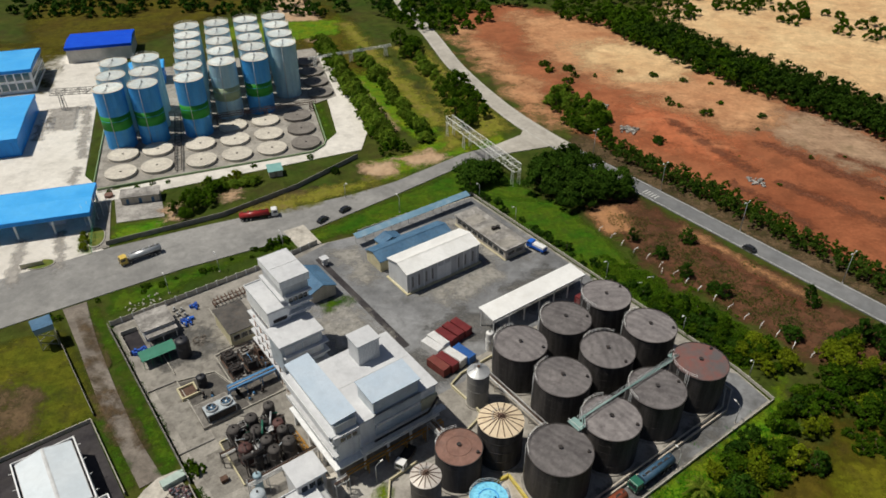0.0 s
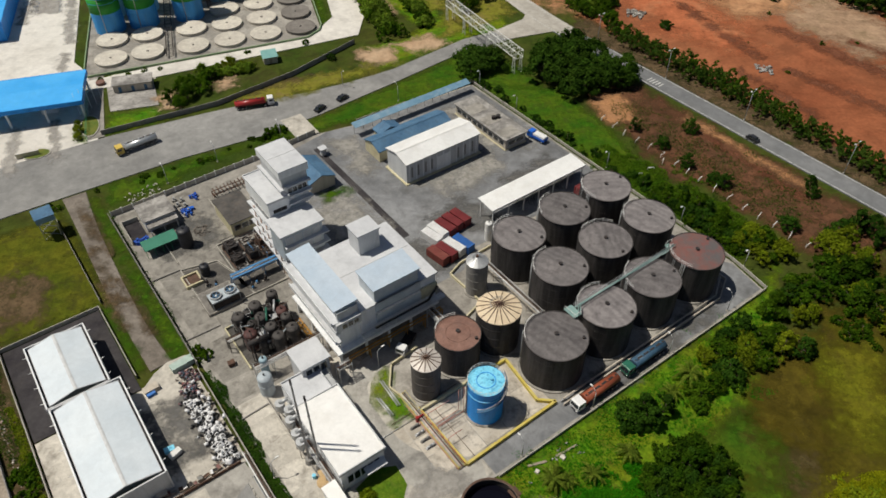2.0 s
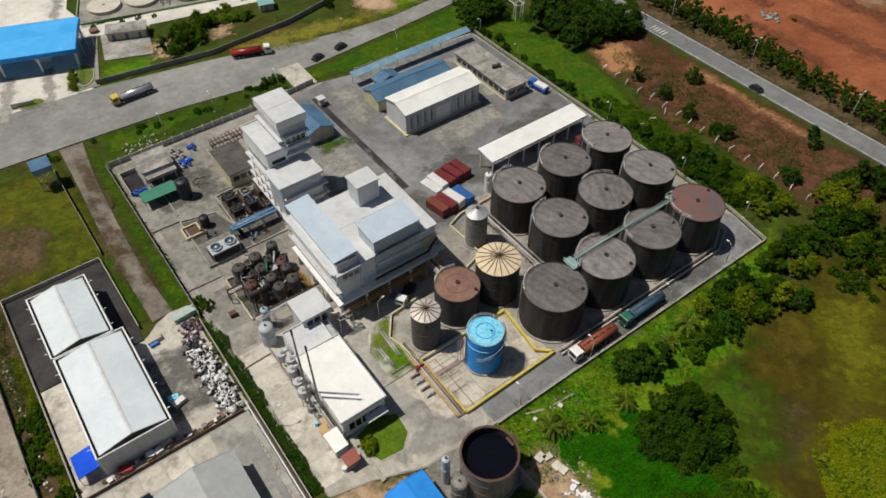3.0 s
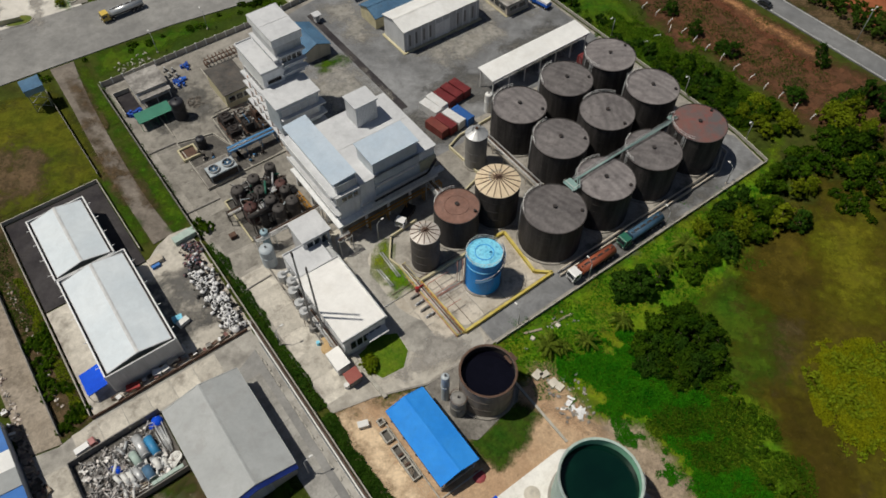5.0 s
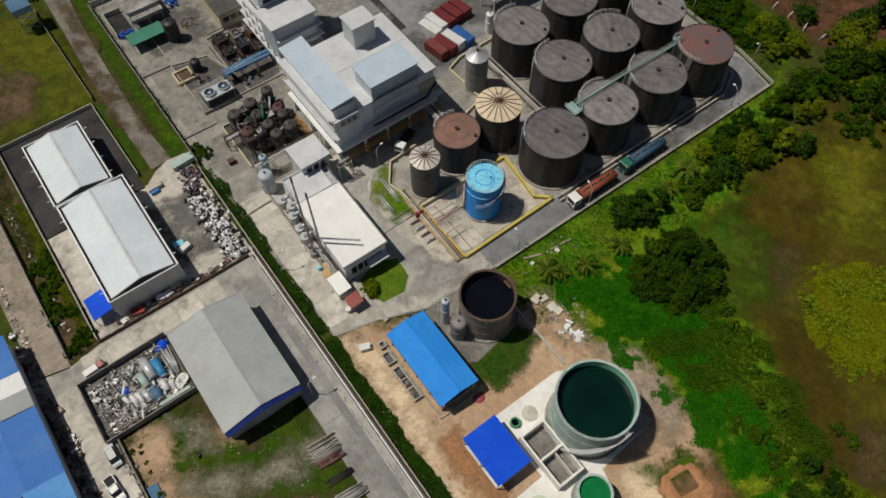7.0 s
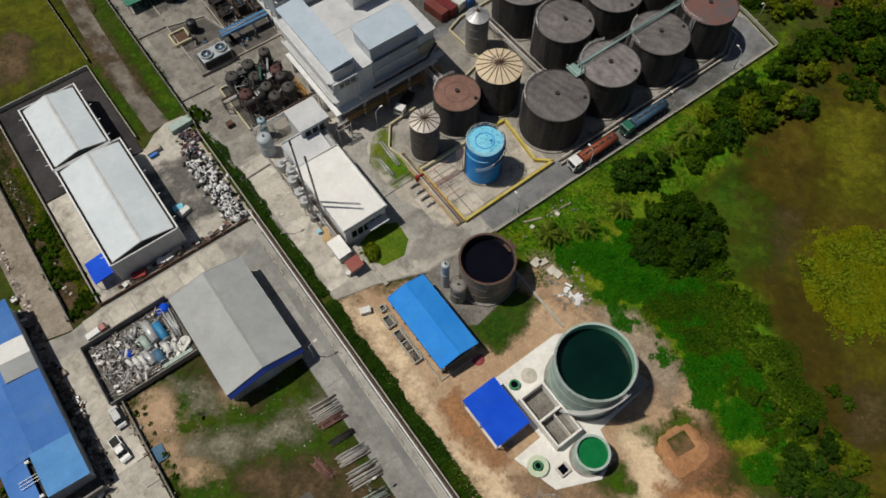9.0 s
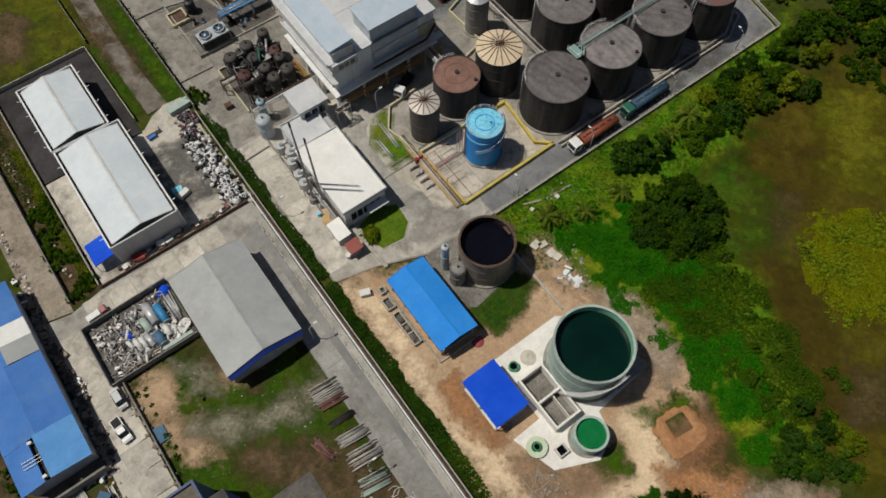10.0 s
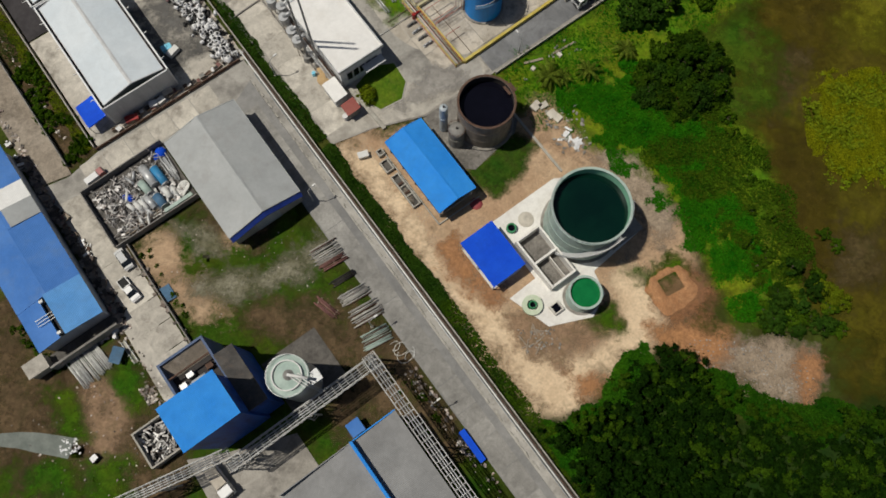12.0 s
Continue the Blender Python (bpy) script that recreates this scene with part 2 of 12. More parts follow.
M_BRIGHTBLUE = mat("bright_blue_canopy", (0.05, 0.38, 0.85), (0.09, 0.46, 0.92), scale=0.1, rough=0.4, bump=0.03, wave=1.0, axis="X")
M_NAVY = mat("navy_blue_sheet", (0.012, 0.03, 0.2), (0.02, 0.05, 0.27), scale=0.3, rough=0.5, bump=0.04, blotch=0.15)
M_PALEBLUE = mat("faded_blue_sheet", (0.1, 0.3, 0.66), (0.14, 0.36, 0.72), scale=0.12, rough=0.6, bump=0.04, wave=1.3, axis="X", dark=(0.1, 0.22, 0.45), amount=0.4, spec=0.1, blotch=0.1)
M_NEWCONC = mat("new_white_concrete", (0.72, 0.7, 0.665), (0.8, 0.785, 0.75), scale=0.2, rough=0.85, bump=0.1, dark=(0.5, 0.46, 0.4), amount=0.45, spec=0.2, blotch=0.1)
M_MIDBLUE = mat("mid_blue_sheet", (0.055, 0.175, 0.5), (0.085, 0.225, 0.58), scale=0.12, rough=0.6, bump=0.04, wave=1.3, axis="X", dark=(0.14, 0.23, 0.4), amount=0.35, spec=0.08)
M_TANK = mat("black_stained_tank_steel", (0.018, 0.0165, 0.017), (0.07, 0.063, 0.061), scale=0.3, rough=0.75, bump=0.1, fine=3, streak=10, dark=(0.022, 0.02, 0.02), amount=0.8, blotch=0.2)
M_TANKTOP = mat("dusty_tank_roof", (0.104, 0.095, 0.097), (0.21, 0.192, 0.19), scale=0.2, rough=0.8, bump=0.1, fine=2.2, dark=(0.06, 0.05, 0.052), amount=0.6, tint=0.32, contrast=0.8, band=0.16, blotch=0.18)
M_RUSTTOP = mat("rusty_tank_roof", (0.17, 0.088, 0.067), (0.25, 0.14, 0.11), scale=0.25, rough=0.85, bump=0.12, fine=2.2, dark=(0.14, 0.1, 0.09), amount=0.5, blotch=0.2)
M_CREAM = mat("cream_cone_roof", (0.62, 0.5, 0.34), (0.7, 0.58, 0.42), scale=0.5, rough=0.7, bump=0.05, dark=(0.4, 0.28, 0.18), amount=0.4)
M_SILVERTOP = mat("pale_metal_cone", (0.52, 0.47, 0.42), (0.62, 0.58, 0.54), scale=0.6, rough=0.55, metal=0.2, bump=0.05, dark=(0.3, 0.22, 0.17), amount=0.5)
M_GREYTANK = mat("grey_tank_steel", (0.2, 0.195, 0.185), (0.27, 0.26, 0.245), scale=0.4, rough=0.7, bump=0.08, streak=8, dark=(0.11, 0.1, 0.09), amount=0.6)
M_BROWNTANK = mat("brown_stained_tank_steel", (0.16, 0.135, 0.115), (0.23, 0.2, 0.175), scale=0.4, rough=0.75, bump=0.08, streak=8, dark=(0.08, 0.06, 0.048), amount=0.7, blotch=0.15)
M_RUST = mat("rusted_steel", (0.075, 0.044, 0.033), (0.135, 0.078, 0.054), scale=1.2, rough=0.9, bump=0.2, dark=(0.06, 0.035, 0.025), amount=0.6, blotch=0.2)
M_DARKSTEEL = mat("dark_process_steel", (0.02, 0.019, 0.02), (0.044, 0.04, 0.04), scale=0.9, rough=0.75, bump=0.1, dark=(0.085, 0.045, 0.028), amount=0.5, spec=0.3, blotch=0.25)
M_GALV = mat("galvanised_steel", (0.42, 0.43, 0.44), (0.52, 0.53, 0.54), scale=0.8, rough=0.5, metal=0.45, bump=0.05, dark=(0.28, 0.26, 0.24), amount=0.4)
M_STEELWHITE = mat("white_steelwork", (0.66, 0.66, 0.65), (0.75, 0.75, 0.74), scale=0.6, rough=0.6, bump=0.03, dark=(0.45, 0.4, 0.35), amount=0.4)
M_TANKBLUE = mat("blue_tank_paint", (0.006, 0.23, 0.72), (0.01, 0.29, 0.8), scale=0.4, rough=0.45, bump=0.05, streak=8, dark=(0.01, 0.12, 0.34), amount=0.4, spec=0.3)
M_CYANTOP = mat("cyan_tank_roof", (0.17, 0.58, 0.8), (0.25, 0.66, 0.84), scale=0.7, rough=0.55, bump=0.06, dark=(0.02, 0.2, 0.45), amount=0.9, blotch=0.2)
M_SILOBLUE = mat("silo_blue_paint", (0.035, 0.27, 0.66), (0.08, 0.38, 0.76), scale=0.15, rough=0.55, bump=0.05, streak=8, dark=(0.1, 0.26, 0.42), amount=0.45, spec=0.3)
M_SILOPALE = mat("faded_silo_paint", (0.32, 0.56, 0.7), (0.5, 0.68, 0.74), scale=0.15, rough=0.55, bump=0.05, streak=8, dark=(0.2, 0.35, 0.46), amount=0.5, spec=0.3)
M_SILOGREEN = mat("silo_green_band", (0.02, 0.21, 0.025), (0.03, 0.27, 0.035), scale=0.2, rough=0.55, bump=0.05, spec=0.3)
M_SILOOLIVE = mat("faded_green_band", (0.3, 0.38, 0.22), (0.34, 0.42, 0.3), scale=0.2, rough=0.6, bump=0.05)
M_SILOTOP = mat("silo_top_sheet", (0.5, 0.58, 0.6), (0.68, 0.7, 0.66), scale=0.12, rough=0.6, bump=0.05, dark=(0.4, 0.3, 0.26), amount=0.4, tint=0.12, blotch=0.2)
M_DISC = mat("tank_foundation", (0.5, 0.46, 0.4), (0.62, 0.58, 0.5), scale=0.2, rough=0.85, bump=0.1, dark=(0.34, 0.31, 0.27), amount=0.5, tint=0.1, blotch=0.2)
M_DISCDARK = mat("dark_tank_foundation", (0.16, 0.145, 0.13), (0.22, 0.2, 0.18), scale=0.2, rough=0.85, bump=0.1, dark=(0.1, 0.09, 0.08), amount=0.5, blotch=0.2)
M_YELLOW = mat("yellow_painted_concrete", (0.52, 0.4, 0.06), (0.6, 0.5, 0.14), scale=0.6, rough=0.8, bump=0.1, dark=(0.35, 0.3, 0.2), amount=0.6)
M_PALEYELLOW = mat("cream_painted_wall", (0.5, 0.45, 0.28), (0.58, 0.53, 0.36), scale=0.5, rough=0.8, bump=0.1, dark=(0.3, 0.27, 0.2), amount=0.5)
M_ORANGE = mat("orange_painted_steel", (0.42, 0.2, 0.03), (0.5, 0.27, 0.05), scale=0.9, rough=0.6, dark=(0.2, 0.1, 0.03), amount=0.6)
M_GREENTANK = mat("pale_green_tank_wall", (0.32, 0.42, 0.38), (0.42, 0.52, 0.47), scale=0.4, rough=0.6, bump=0.06, streak=6, dark=(0.3, 0.34, 0.32), amount=0.5)
M_INNERGREEN = mat("green_tank_lining", (0.2, 0.5, 0.33), (0.29, 0.6, 0.43), scale=0.5, rough=0.5, bump=0.05)
M_GREENROOF = mat("green_roof_sheet", (0.02, 0.16, 0.1), (0.03, 0.2, 0.13), scale=0.3, rough=0.55, wave=1.4, axis="X")
M_GREENPAINT = mat("green_paint", (0.03, 0.2, 0.08), (0.05, 0.26, 0.12), scale=0.5, rough=0.6)
M_BLACKWATER = mat("black_liquid", (0.003, 0.003, 0.006), (0.005, 0.005, 0.01), scale=0.1, rough=0.06, bump=0.0, spec=0.22)
M_GREENWATER = mat("dark_green_water", (0.001, 0.012, 0.009), (0.002, 0.02, 0.013), scale=0.1, rough=0.05, bump=0.0, spec=0.4)
M_BRIGHTWATER = mat("green_algae_water", (0.005, 0.14, 0.04), (0.008, 0.18, 0.05), scale=0.4, rough=0.1, bump=0.0, spec=0.5)
M_CREEK = mat("milky_creek_water", (0.13, 0.15, 0.135), (0.2, 0.22, 0.2), scale=0.5, rough=0.6, bump=0.1, spec=0.12, blotch=0.15)
M_GLASSDARK = glass_mat("dark_window_glass", (0.02, 0.025, 0.03))
M_OFFICEGLASS = glass_mat("teal_office_glass", (0.03, 0.11, 0.14))
M_RUBBER = mat("black_rubber", (0.02, 0.02, 0.02), (0.03, 0.03, 0.03), rough=0.85, bump=0.05)
M_REDBOX = mat("maroon_container_steel", (0.14, 0.016, 0.02), (0.19, 0.028, 0.03), scale=0.5, rough=0.6, wave=1.8, axis="X", dark=(0.12, 0.05, 0.04), amount=0.4)
M_RUSTBOX = mat("rusty_container_steel", (0.17, 0.035, 0.03), (0.22, 0.06, 0.045), scale=0.5, rough=0.7, wave=1.8, axis="X", dark=(0.12, 0.06, 0.045), amount=0.6)
M_WHITEBOX = mat("white_container_steel", (0.66, 0.66, 0.66), (0.74, 0.74, 0.74), scale=0.5, rough=0.6, wave=1.8, axis="X", dark=(0.45, 0.4, 0.36), amount=0.4)
M_BLUEBOX = mat("blue_container_steel", (0.02, 0.09, 0.3), (0.03, 0.12, 0.38), scale=0.5, rough=0.6, wave=1.8, axis="X")
M_REDTRUCK = mat("brown_red_tanker_paint", (0.25, 0.06, 0.03), (0.32, 0.09, 0.045), scale=0.8, rough=0.5, dark=(0.14, 0.05, 0.03), amount=0.5)
M_TRUCKGREEN = mat("truck_green_paint", (0.02, 0.12, 0.08), (0.03, 0.15, 0.1), rough=0.45)
M_TRUCKWHITE = mat("truck_white_paint", (0.7, 0.7, 0.7), (0.76, 0.76, 0.76), rough=0.4, bump=0.0)
M_TRUCKYELLOW = mat("truck_yellow_paint", (0.6, 0.42, 0.08), (0.65, 0.48, 0.12), rough=0.45)
M_CARRED = mat("car_red_paint", (0.3, 0.02, 0.02), (0.34, 0.03, 0.03), rough=0.35, bump=0.0)
M_CARDARK = mat("car_dark_paint", (0.02, 0.022, 0.027), (0.03, 0.03, 0.035), rough=0.3, bump=0.0)
M_BLUEPAINT = mat("bright_blue_paint", (0.015, 0.1, 0.5), (0.02, 0.14, 0.6), rough=0.5)
M_LEAF = leaf_mat("leaf_mid_green", (0.03, 0.088, 0.004), (0.085, 0.148, 0.007), shine=0.42)
M_LEAFDARK = leaf_mat("leaf_dark_green", (0.016, 0.052, 0.005), (0.046, 0.1, 0.009), shine=0.35)
M_LEAFYELLOW = leaf_mat("leaf_yellow_green", (0.1, 0.155, 0.006), (0.18, 0.21, 0.01))
M_LEAFBRIGHT = leaf_mat("leaf_bright_green", (0.014, 0.145, 0.003), (0.05, 0.215, 0.005))
M_PALM = leaf_mat("palm_green", (0.07, 0.13, 0.012), (0.2, 0.25, 0.03), shine=0.4)
M_BARK = mat("bark", (0.1, 0.075, 0.05), (0.15, 0.12, 0.09), scale=1.5, rough=0.95, bump=0.4)
M_WOOD = mat("weathered_timber", (0.25, 0.2, 0.15), (0.34, 0.29, 0.23), scale=1.2, rough=0.85)
M_RUBBLE = mat("rubble_grey", (0.2, 0.185, 0.165), (0.32, 0.3, 0.275), scale=1.0, rough=0.9, island=0.45)
M_BAGWHITE = mat("white_plastic_bag", (0.7, 0.7, 0.71), (0.8, 0.8, 0.81), scale=1.5, rough=0.5, island=0.15)
M_BAGBLACK = mat("black_plastic_bag", (0.012, 0.012, 0.014), (0.03, 0.03, 0.03), scale=1.5, rough=0.45, island=0.4)
M_WALLGREY = mat("light_grey_wall_sheet", (0.5, 0.51, 0.525), (0.6, 0.61, 0.62), scale=0.2, rough=0.65, bump=0.06, streak=6, dark=(0.28, 0.28, 0.28), amount=0.4)
M_WALLBEIGE = mat("beige_plaster", (0.45, 0.4, 0.33), (0.53, 0.48, 0.41), scale=0.3, rough=0.85, bump=0.1, streak=5, dark=(0.28, 0.24, 0.2), amount=0.5)
M_GLAZE = mat("grey_glazed_facade", (0.4, 0.45, 0.49), (0.52, 0.57, 0.61), scale=0.3, rough=0.35, bump=0.03, dark=(0.3, 0.34, 0.37), amount=0.4)
M_ROOFCONC = mat("dirty_roof_concrete", (0.17, 0.16, 0.15), (0.42, 0.4, 0.375), scale=0.22, rough=0.9, bump=0.2, dark=(0.09, 0.085, 0.08), amount=0.6, contrast=0.5, blotch=0.3)
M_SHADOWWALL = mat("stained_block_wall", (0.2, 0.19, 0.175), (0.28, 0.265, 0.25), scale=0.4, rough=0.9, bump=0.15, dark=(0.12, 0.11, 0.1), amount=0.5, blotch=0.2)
M_SOOT = mat("sooty_roof_sheet", (0.055, 0.052, 0.05), (0.1, 0.092, 0.085), scale=0.3, rough=0.85, bump=0.15, wave=1.2, axis="Y", dark=(0.16, 0.12, 0.09), amount=0.4, blotch=0.25)
M_GABLE = mat("grey_green_gable_sheet", (0.1, 0.12, 0.12), (0.14, 0.16, 0.155), scale=0.3, rough=0.6, bump=0.05, wave=1.2, axis="X")
M_REDSOIL = soft_mat("reddish_spoil", (0.26, 0.125, 0.06), (0.19, 0.1, 0.055), ragged=2.0, hole=1.4, scale=0.3, rough=0.95, bump=0.6, fine=2.5, dark=(0.12, 0.08, 0.045), amount=0.5, spec=0.12, blotch=0.35)
M_LEAFOLIVE = leaf_mat("leaf_olive_green", (0.014, 0.05, 0.002), (0.06, 0.115, 0.006), shine=0.42)
M_LEAFWOOD = leaf_mat("leaf_deep_wood", (0.006, 0.025, 0.002), (0.019, 0.051, 0.003), shine=0.3)
M_LEAFFAR = leaf_mat("leaf_hedge_green", (0.03, 0.078, 0.008), (0.085, 0.135, 0.018), shine=0.4)
M_LEAFBIG = leaf_mat("leaf_full_green", (0.022, 0.062, 0.006), (0.058, 0.112, 0.011), shine=0.38)
M_LEAFEDGE = leaf_mat("leaf_wood_edge", (0.012, 0.08, 0.003), (0.045, 0.135, 0.005))
M_LEAFSUNNY = leaf_mat("leaf_sunny_green", (0.095, 0.19, 0.018), (0.22, 0.3, 0.03), shine=0.5)
# White roof sheet; the sky's blue reflection is mixed into its base colour.
M_BLUISH = mat("sky_tinted_white_roof_sheet", (0.58, 0.645, 0.7), (0.66, 0.715, 0.76), scale=0.1, rough=0.55, bump=0.04, wave=1.2, axis="Y", dark=(0.52, 0.57, 0.61), amount=0.4, spec=0.5)
M_TAN = soft_mat("tan_earth", (0.52, 0.3, 0.16), (0.4, 0.18, 0.085), ragged=8.0, scale=0.03, rough=0.95, bump=0.5, fine=0.9, dark=(0.26, 0.11, 0.055), amount=0.5, spec=0.1, contrast=0.8, blotch=0.25)
M_ORANGERED = soft_mat("orange_red_earth", (0.44, 0.145, 0.065), (0.36, 0.11, 0.05), ragged=7.0, scale=0.04, rough=0.95, bump=0.6, fine=0.9, dark=(0.5, 0.25, 0.13), amount=0.5, spec=0.1, contrast=0.8, blotch=0.28)
M_GREYBROWN = soft_mat("grey_brown_shadow_zone", (0.3, 0.19, 0.12), (0.38, 0.26, 0.17), ragged=8.0, scale=0.04, rough=0.95, bump=0.6, fine=0.9, dark=(0.16, 0.12, 0.06), amount=0.6, spec=0.1, contrast=0.8, blotch=0.3)
M_GULLY = soft_mat("gully_and_ditch_shade", (0.13, 0.045, 0.024), (0.2, 0.08, 0.045), ragged=2.4, hole=1.0, scale=0.1, rough=0.95, bump=0.6, fine=1.4, spec=0.1, blotch=0.3)
M_TYRE = soft_mat("tyre_marked_concrete", (0.27, 0.255, 0.235), (0.36, 0.34, 0.315), ragged=1.6, hole=1.1, scale=0.2, rough=0.9, bump=0.1, fine=3, spec=0.2, blotch=0.25)
M_WETGRASS = soft_mat("wet_green_grass", (0.028, 0.085, 0.004), (0.07, 0.085, 0.006), ragged=4.0, hole=0.9, scale=0.1, rough=0.95, bump=0.9, fine=2.0, dark=(0.06, 0.045, 0.01), amount=0.7, spec=0.1, contrast=0.8, blotch=0.4)
M_TRODDEN = soft_mat("trodden_earth", (0.33, 0.215, 0.135), (0.22, 0.15, 0.095), ragged=2.2, hole=1.2, scale=0.25, rough=0.95, bump=0.5, fine=2.0, dark=(0.12, 0.1, 0.045), amount=0.5, spec=0.12, contrast=0.8, blotch=0.3)
M_GREYBARE = soft_mat("brown_bare_soil", (0.095, 0.07, 0.03), (0.07, 0.052, 0.018), ragged=4.5, hole=0.8, scale=0.15, rough=0.95, bump=0.6, fine=1.6, dark=(0.05, 0.05, 0.012), amount=0.5, spec=0.1, blotch=0.35)
M_PASTBROWN = soft_mat("brown_dry_pasture", (0.062, 0.046, 0.007), (0.09, 0.07, 0.007), ragged=7.0, hole=0.9, scale=0.06, rough=0.95, bump=0.8, fine=1.8, dark=(0.04, 0.034, 0.008), amount=0.5, spec=0.1, blotch=0.35)
M_OLIVEGRASS = soft_mat("olive_dry_grass", (0.105, 0.115, 0.006), (0.13, 0.12, 0.008), ragged=5.0, hole=1.0, scale=0.08, rough=0.95, bump=0.9, fine=2.0, dark=(0.07, 0.055, 0.01), amount=0.6, spec=0.1, blotch=0.4)
M_MEADOW = soft_mat("olive_meadow", (0.05, 0.075, 0.005), (0.105, 0.1, 0.008), ragged=1.6, scale=0.08, rough=0.95, bump=0.9, fine=2.0, dark=(0.032, 0.028, 0.01), amount=0.7, spec=0.1, contrast=0.7, blotch=0.45)
M_DUSTLANE = mat("dusty_brown_lane", (0.25, 0.21, 0.165), (0.37, 0.32, 0.265), scale=0.15, rough=0.92, bump=0.3, fine=3, dark=(0.12, 0.1, 0.075), amount=0.65, spec=0.15, contrast=0.8, blotch=0.35)
M_OILFLOOR = mat("oily_dark_concrete", (0.065, 0.06, 0.055), (0.13, 0.12, 0.108), scale=0.3, rough=0.75, bump=0.15, dark=(0.035, 0.03, 0.027), amount=0.6, spec=0.35, blotch=0.3)
M_VERGE = soft_mat("red_brown_verge", (0.15, 0.064, 0.034), (0.08, 0.043, 0.024), ragged=3.0, hole=0.95, scale=0.08, rough=0.95, bump=0.6, fine=1.6, dark=(0.045, 0.04, 0.018), amount=0.55, spec=0.1, contrast=0.8, blotch=0.4)
M_OILGRAVEL = mat("dirty_grey_gravel", (0.15, 0.14, 0.128), (0.24, 0.225, 0.205), scale=0.3, rough=0.92, bump=0.5, dark=(0.08, 0.072, 0.062), amount=0.6, spec=0.15, blotch=0.35)
M_LAWNDEEP = soft_mat("deep_green_lawn", (0.018, 0.06, 0.004), (0.045, 0.075, 0.007), ragged=1.0, scale=0.2, rough=0.95, bump=0.9, fine=2.2, dark=(0.04, 0.03, 0.012), amount=0.4, spec=0.1, blotch=0.45)
M_TURN = mat("dusty_turning_concrete", (0.36, 0.335, 0.295), (0.5, 0.47, 0.42), scale=0.08, rough=0.9, bump=0.2, fine=4, dark=(0.2, 0.18, 0.155), amount=0.7, spec=0.2, contrast=0.8, blotch=0.22)
M_HIGHWAY = mat("blue_grey_asphalt", (0.14, 0.145, 0.152), (0.2, 0.203, 0.208), scale=0.07, rough=0.9, bump=0.25, fine=5, dark=(0.1, 0.1, 0.1), amount=0.4, spec=0.25, blotch=0.18)
M_LANE = mat("pale_grey_lane_concrete", (0.3, 0.287, 0.262), (0.44, 0.42, 0.385), scale=0.08, rough=0.9, bump=0.2, fine=4, dark=(0.14, 0.13, 0.12), amount=0.7, spec=0.2, contrast=0.8, blotch=0.22)
M_REED = leaf_mat("reed_yellow_green", (0.22, 0.255, 0.006), (0.33, 0.34, 0.01), shine=0.45)
# Worn grass whose greens are lowered to carry the shade over the lot.
M_LOTGRASS = soft_mat("worn_shaded_lot_grass", (0.02, 0.066, 0.003), (0.052, 0.075, 0.005), ragged=1.6, scale=0.12, rough=0.95, bump=0.9, fine=2.2, dark=(0.06, 0.042, 0.014), amount=0.55, spec=0.1, contrast=0.7, blotch=0.45)
M_PALEROAD = mat("pale_worn_road", (0.36, 0.335, 0.295), (0.46, 0.43, 0.385), scale=0.07, rough=0.9, bump=0.25, fine=5, dark=(0.26, 0.24, 0.21), amount=0.5, spec=0.2, blotch=0.18)
M_DRYGRASS = soft_mat("dry_yellow_grass", (0.13, 0.15, 0.012), (0.2, 0.17, 0.03), ragged=3.0, hole=1.3, scale=0.1, rough=0.95, bump=0.9, fine=2.0, dark=(0.2, 0.14, 0.06), amount=0.6, spec=0.1, contrast=0.7, blotch=0.4)
M_DUST = soft_mat("pale_yard_dust", (0.33, 0.315, 0.29), (0.26, 0.25, 0.23), ragged=3.0, hole=0.75, scale=0.15, rough=0.95, bump=0.2, fine=3, dark=(0.15, 0.13, 0.1), amount=0.5, spec=0.15, blotch=0.3)
M_STAIN = soft_mat("dark_oil_stain", (0.1, 0.097, 0.092), (0.14, 0.136, 0.13), ragged=2.2, hole=0.5, scale=0.2, rough=0.85, bump=0.1, fine=3, spec=0.2, blotch=0.3)
M_HALLROOF = mat("dark_grey_hall_roof", (0.21, 0.212, 0.215), (0.27, 0.272, 0.275), scale=0.12, rough=0.6, bump=0.05, wave=1.2, axis="Y", dark=(0.16, 0.16, 0.16), amount=0.4, spec=0.2, blotch=0.12)


M_PALESTEEL = mat("pale_blue_grey_steel", (0.36, 0.41, 0.45), (0.46, 0.51, 0.54), scale=0.5, rough=0.5, bump=0.05, streak=6, dark=(0.24, 0.24, 0.24), amount=0.4)
M_PVC = mat("white_pvc", (0.6, 0.6, 0.58), (0.7, 0.7, 0.68), scale=1.5, rough=0.55, island=0.15)
M_ALU = mat("dull_aluminium", (0.45, 0.46, 0.47), (0.58, 0.59, 0.6), scale=1.5, rough=0.45, metal=0.3, island=0.3)


# ---------------------------------------------------------------- mesh tools
YAW = 36.0  # the site's grid lies turned by this
UA = Vector((math.cos(radians(YAW)), math.sin(radians(YAW)), 0))
UB = Vector((-math.sin(radians(YAW)), math.cos(radians(YAW)), 0))


def site(a, b, z=0.0):
    """World place of the point a along and b across the site's grid."""
    return UA * a + UB * b + Vector((0, 0, z))


def at(a, b, z=0.0, turn=0.0):
    """Pose on the site's grid."""
    return Matrix.Translation(site(a, b, z)) @ pose(0, 0, 0, 0, 0, YAW + turn)


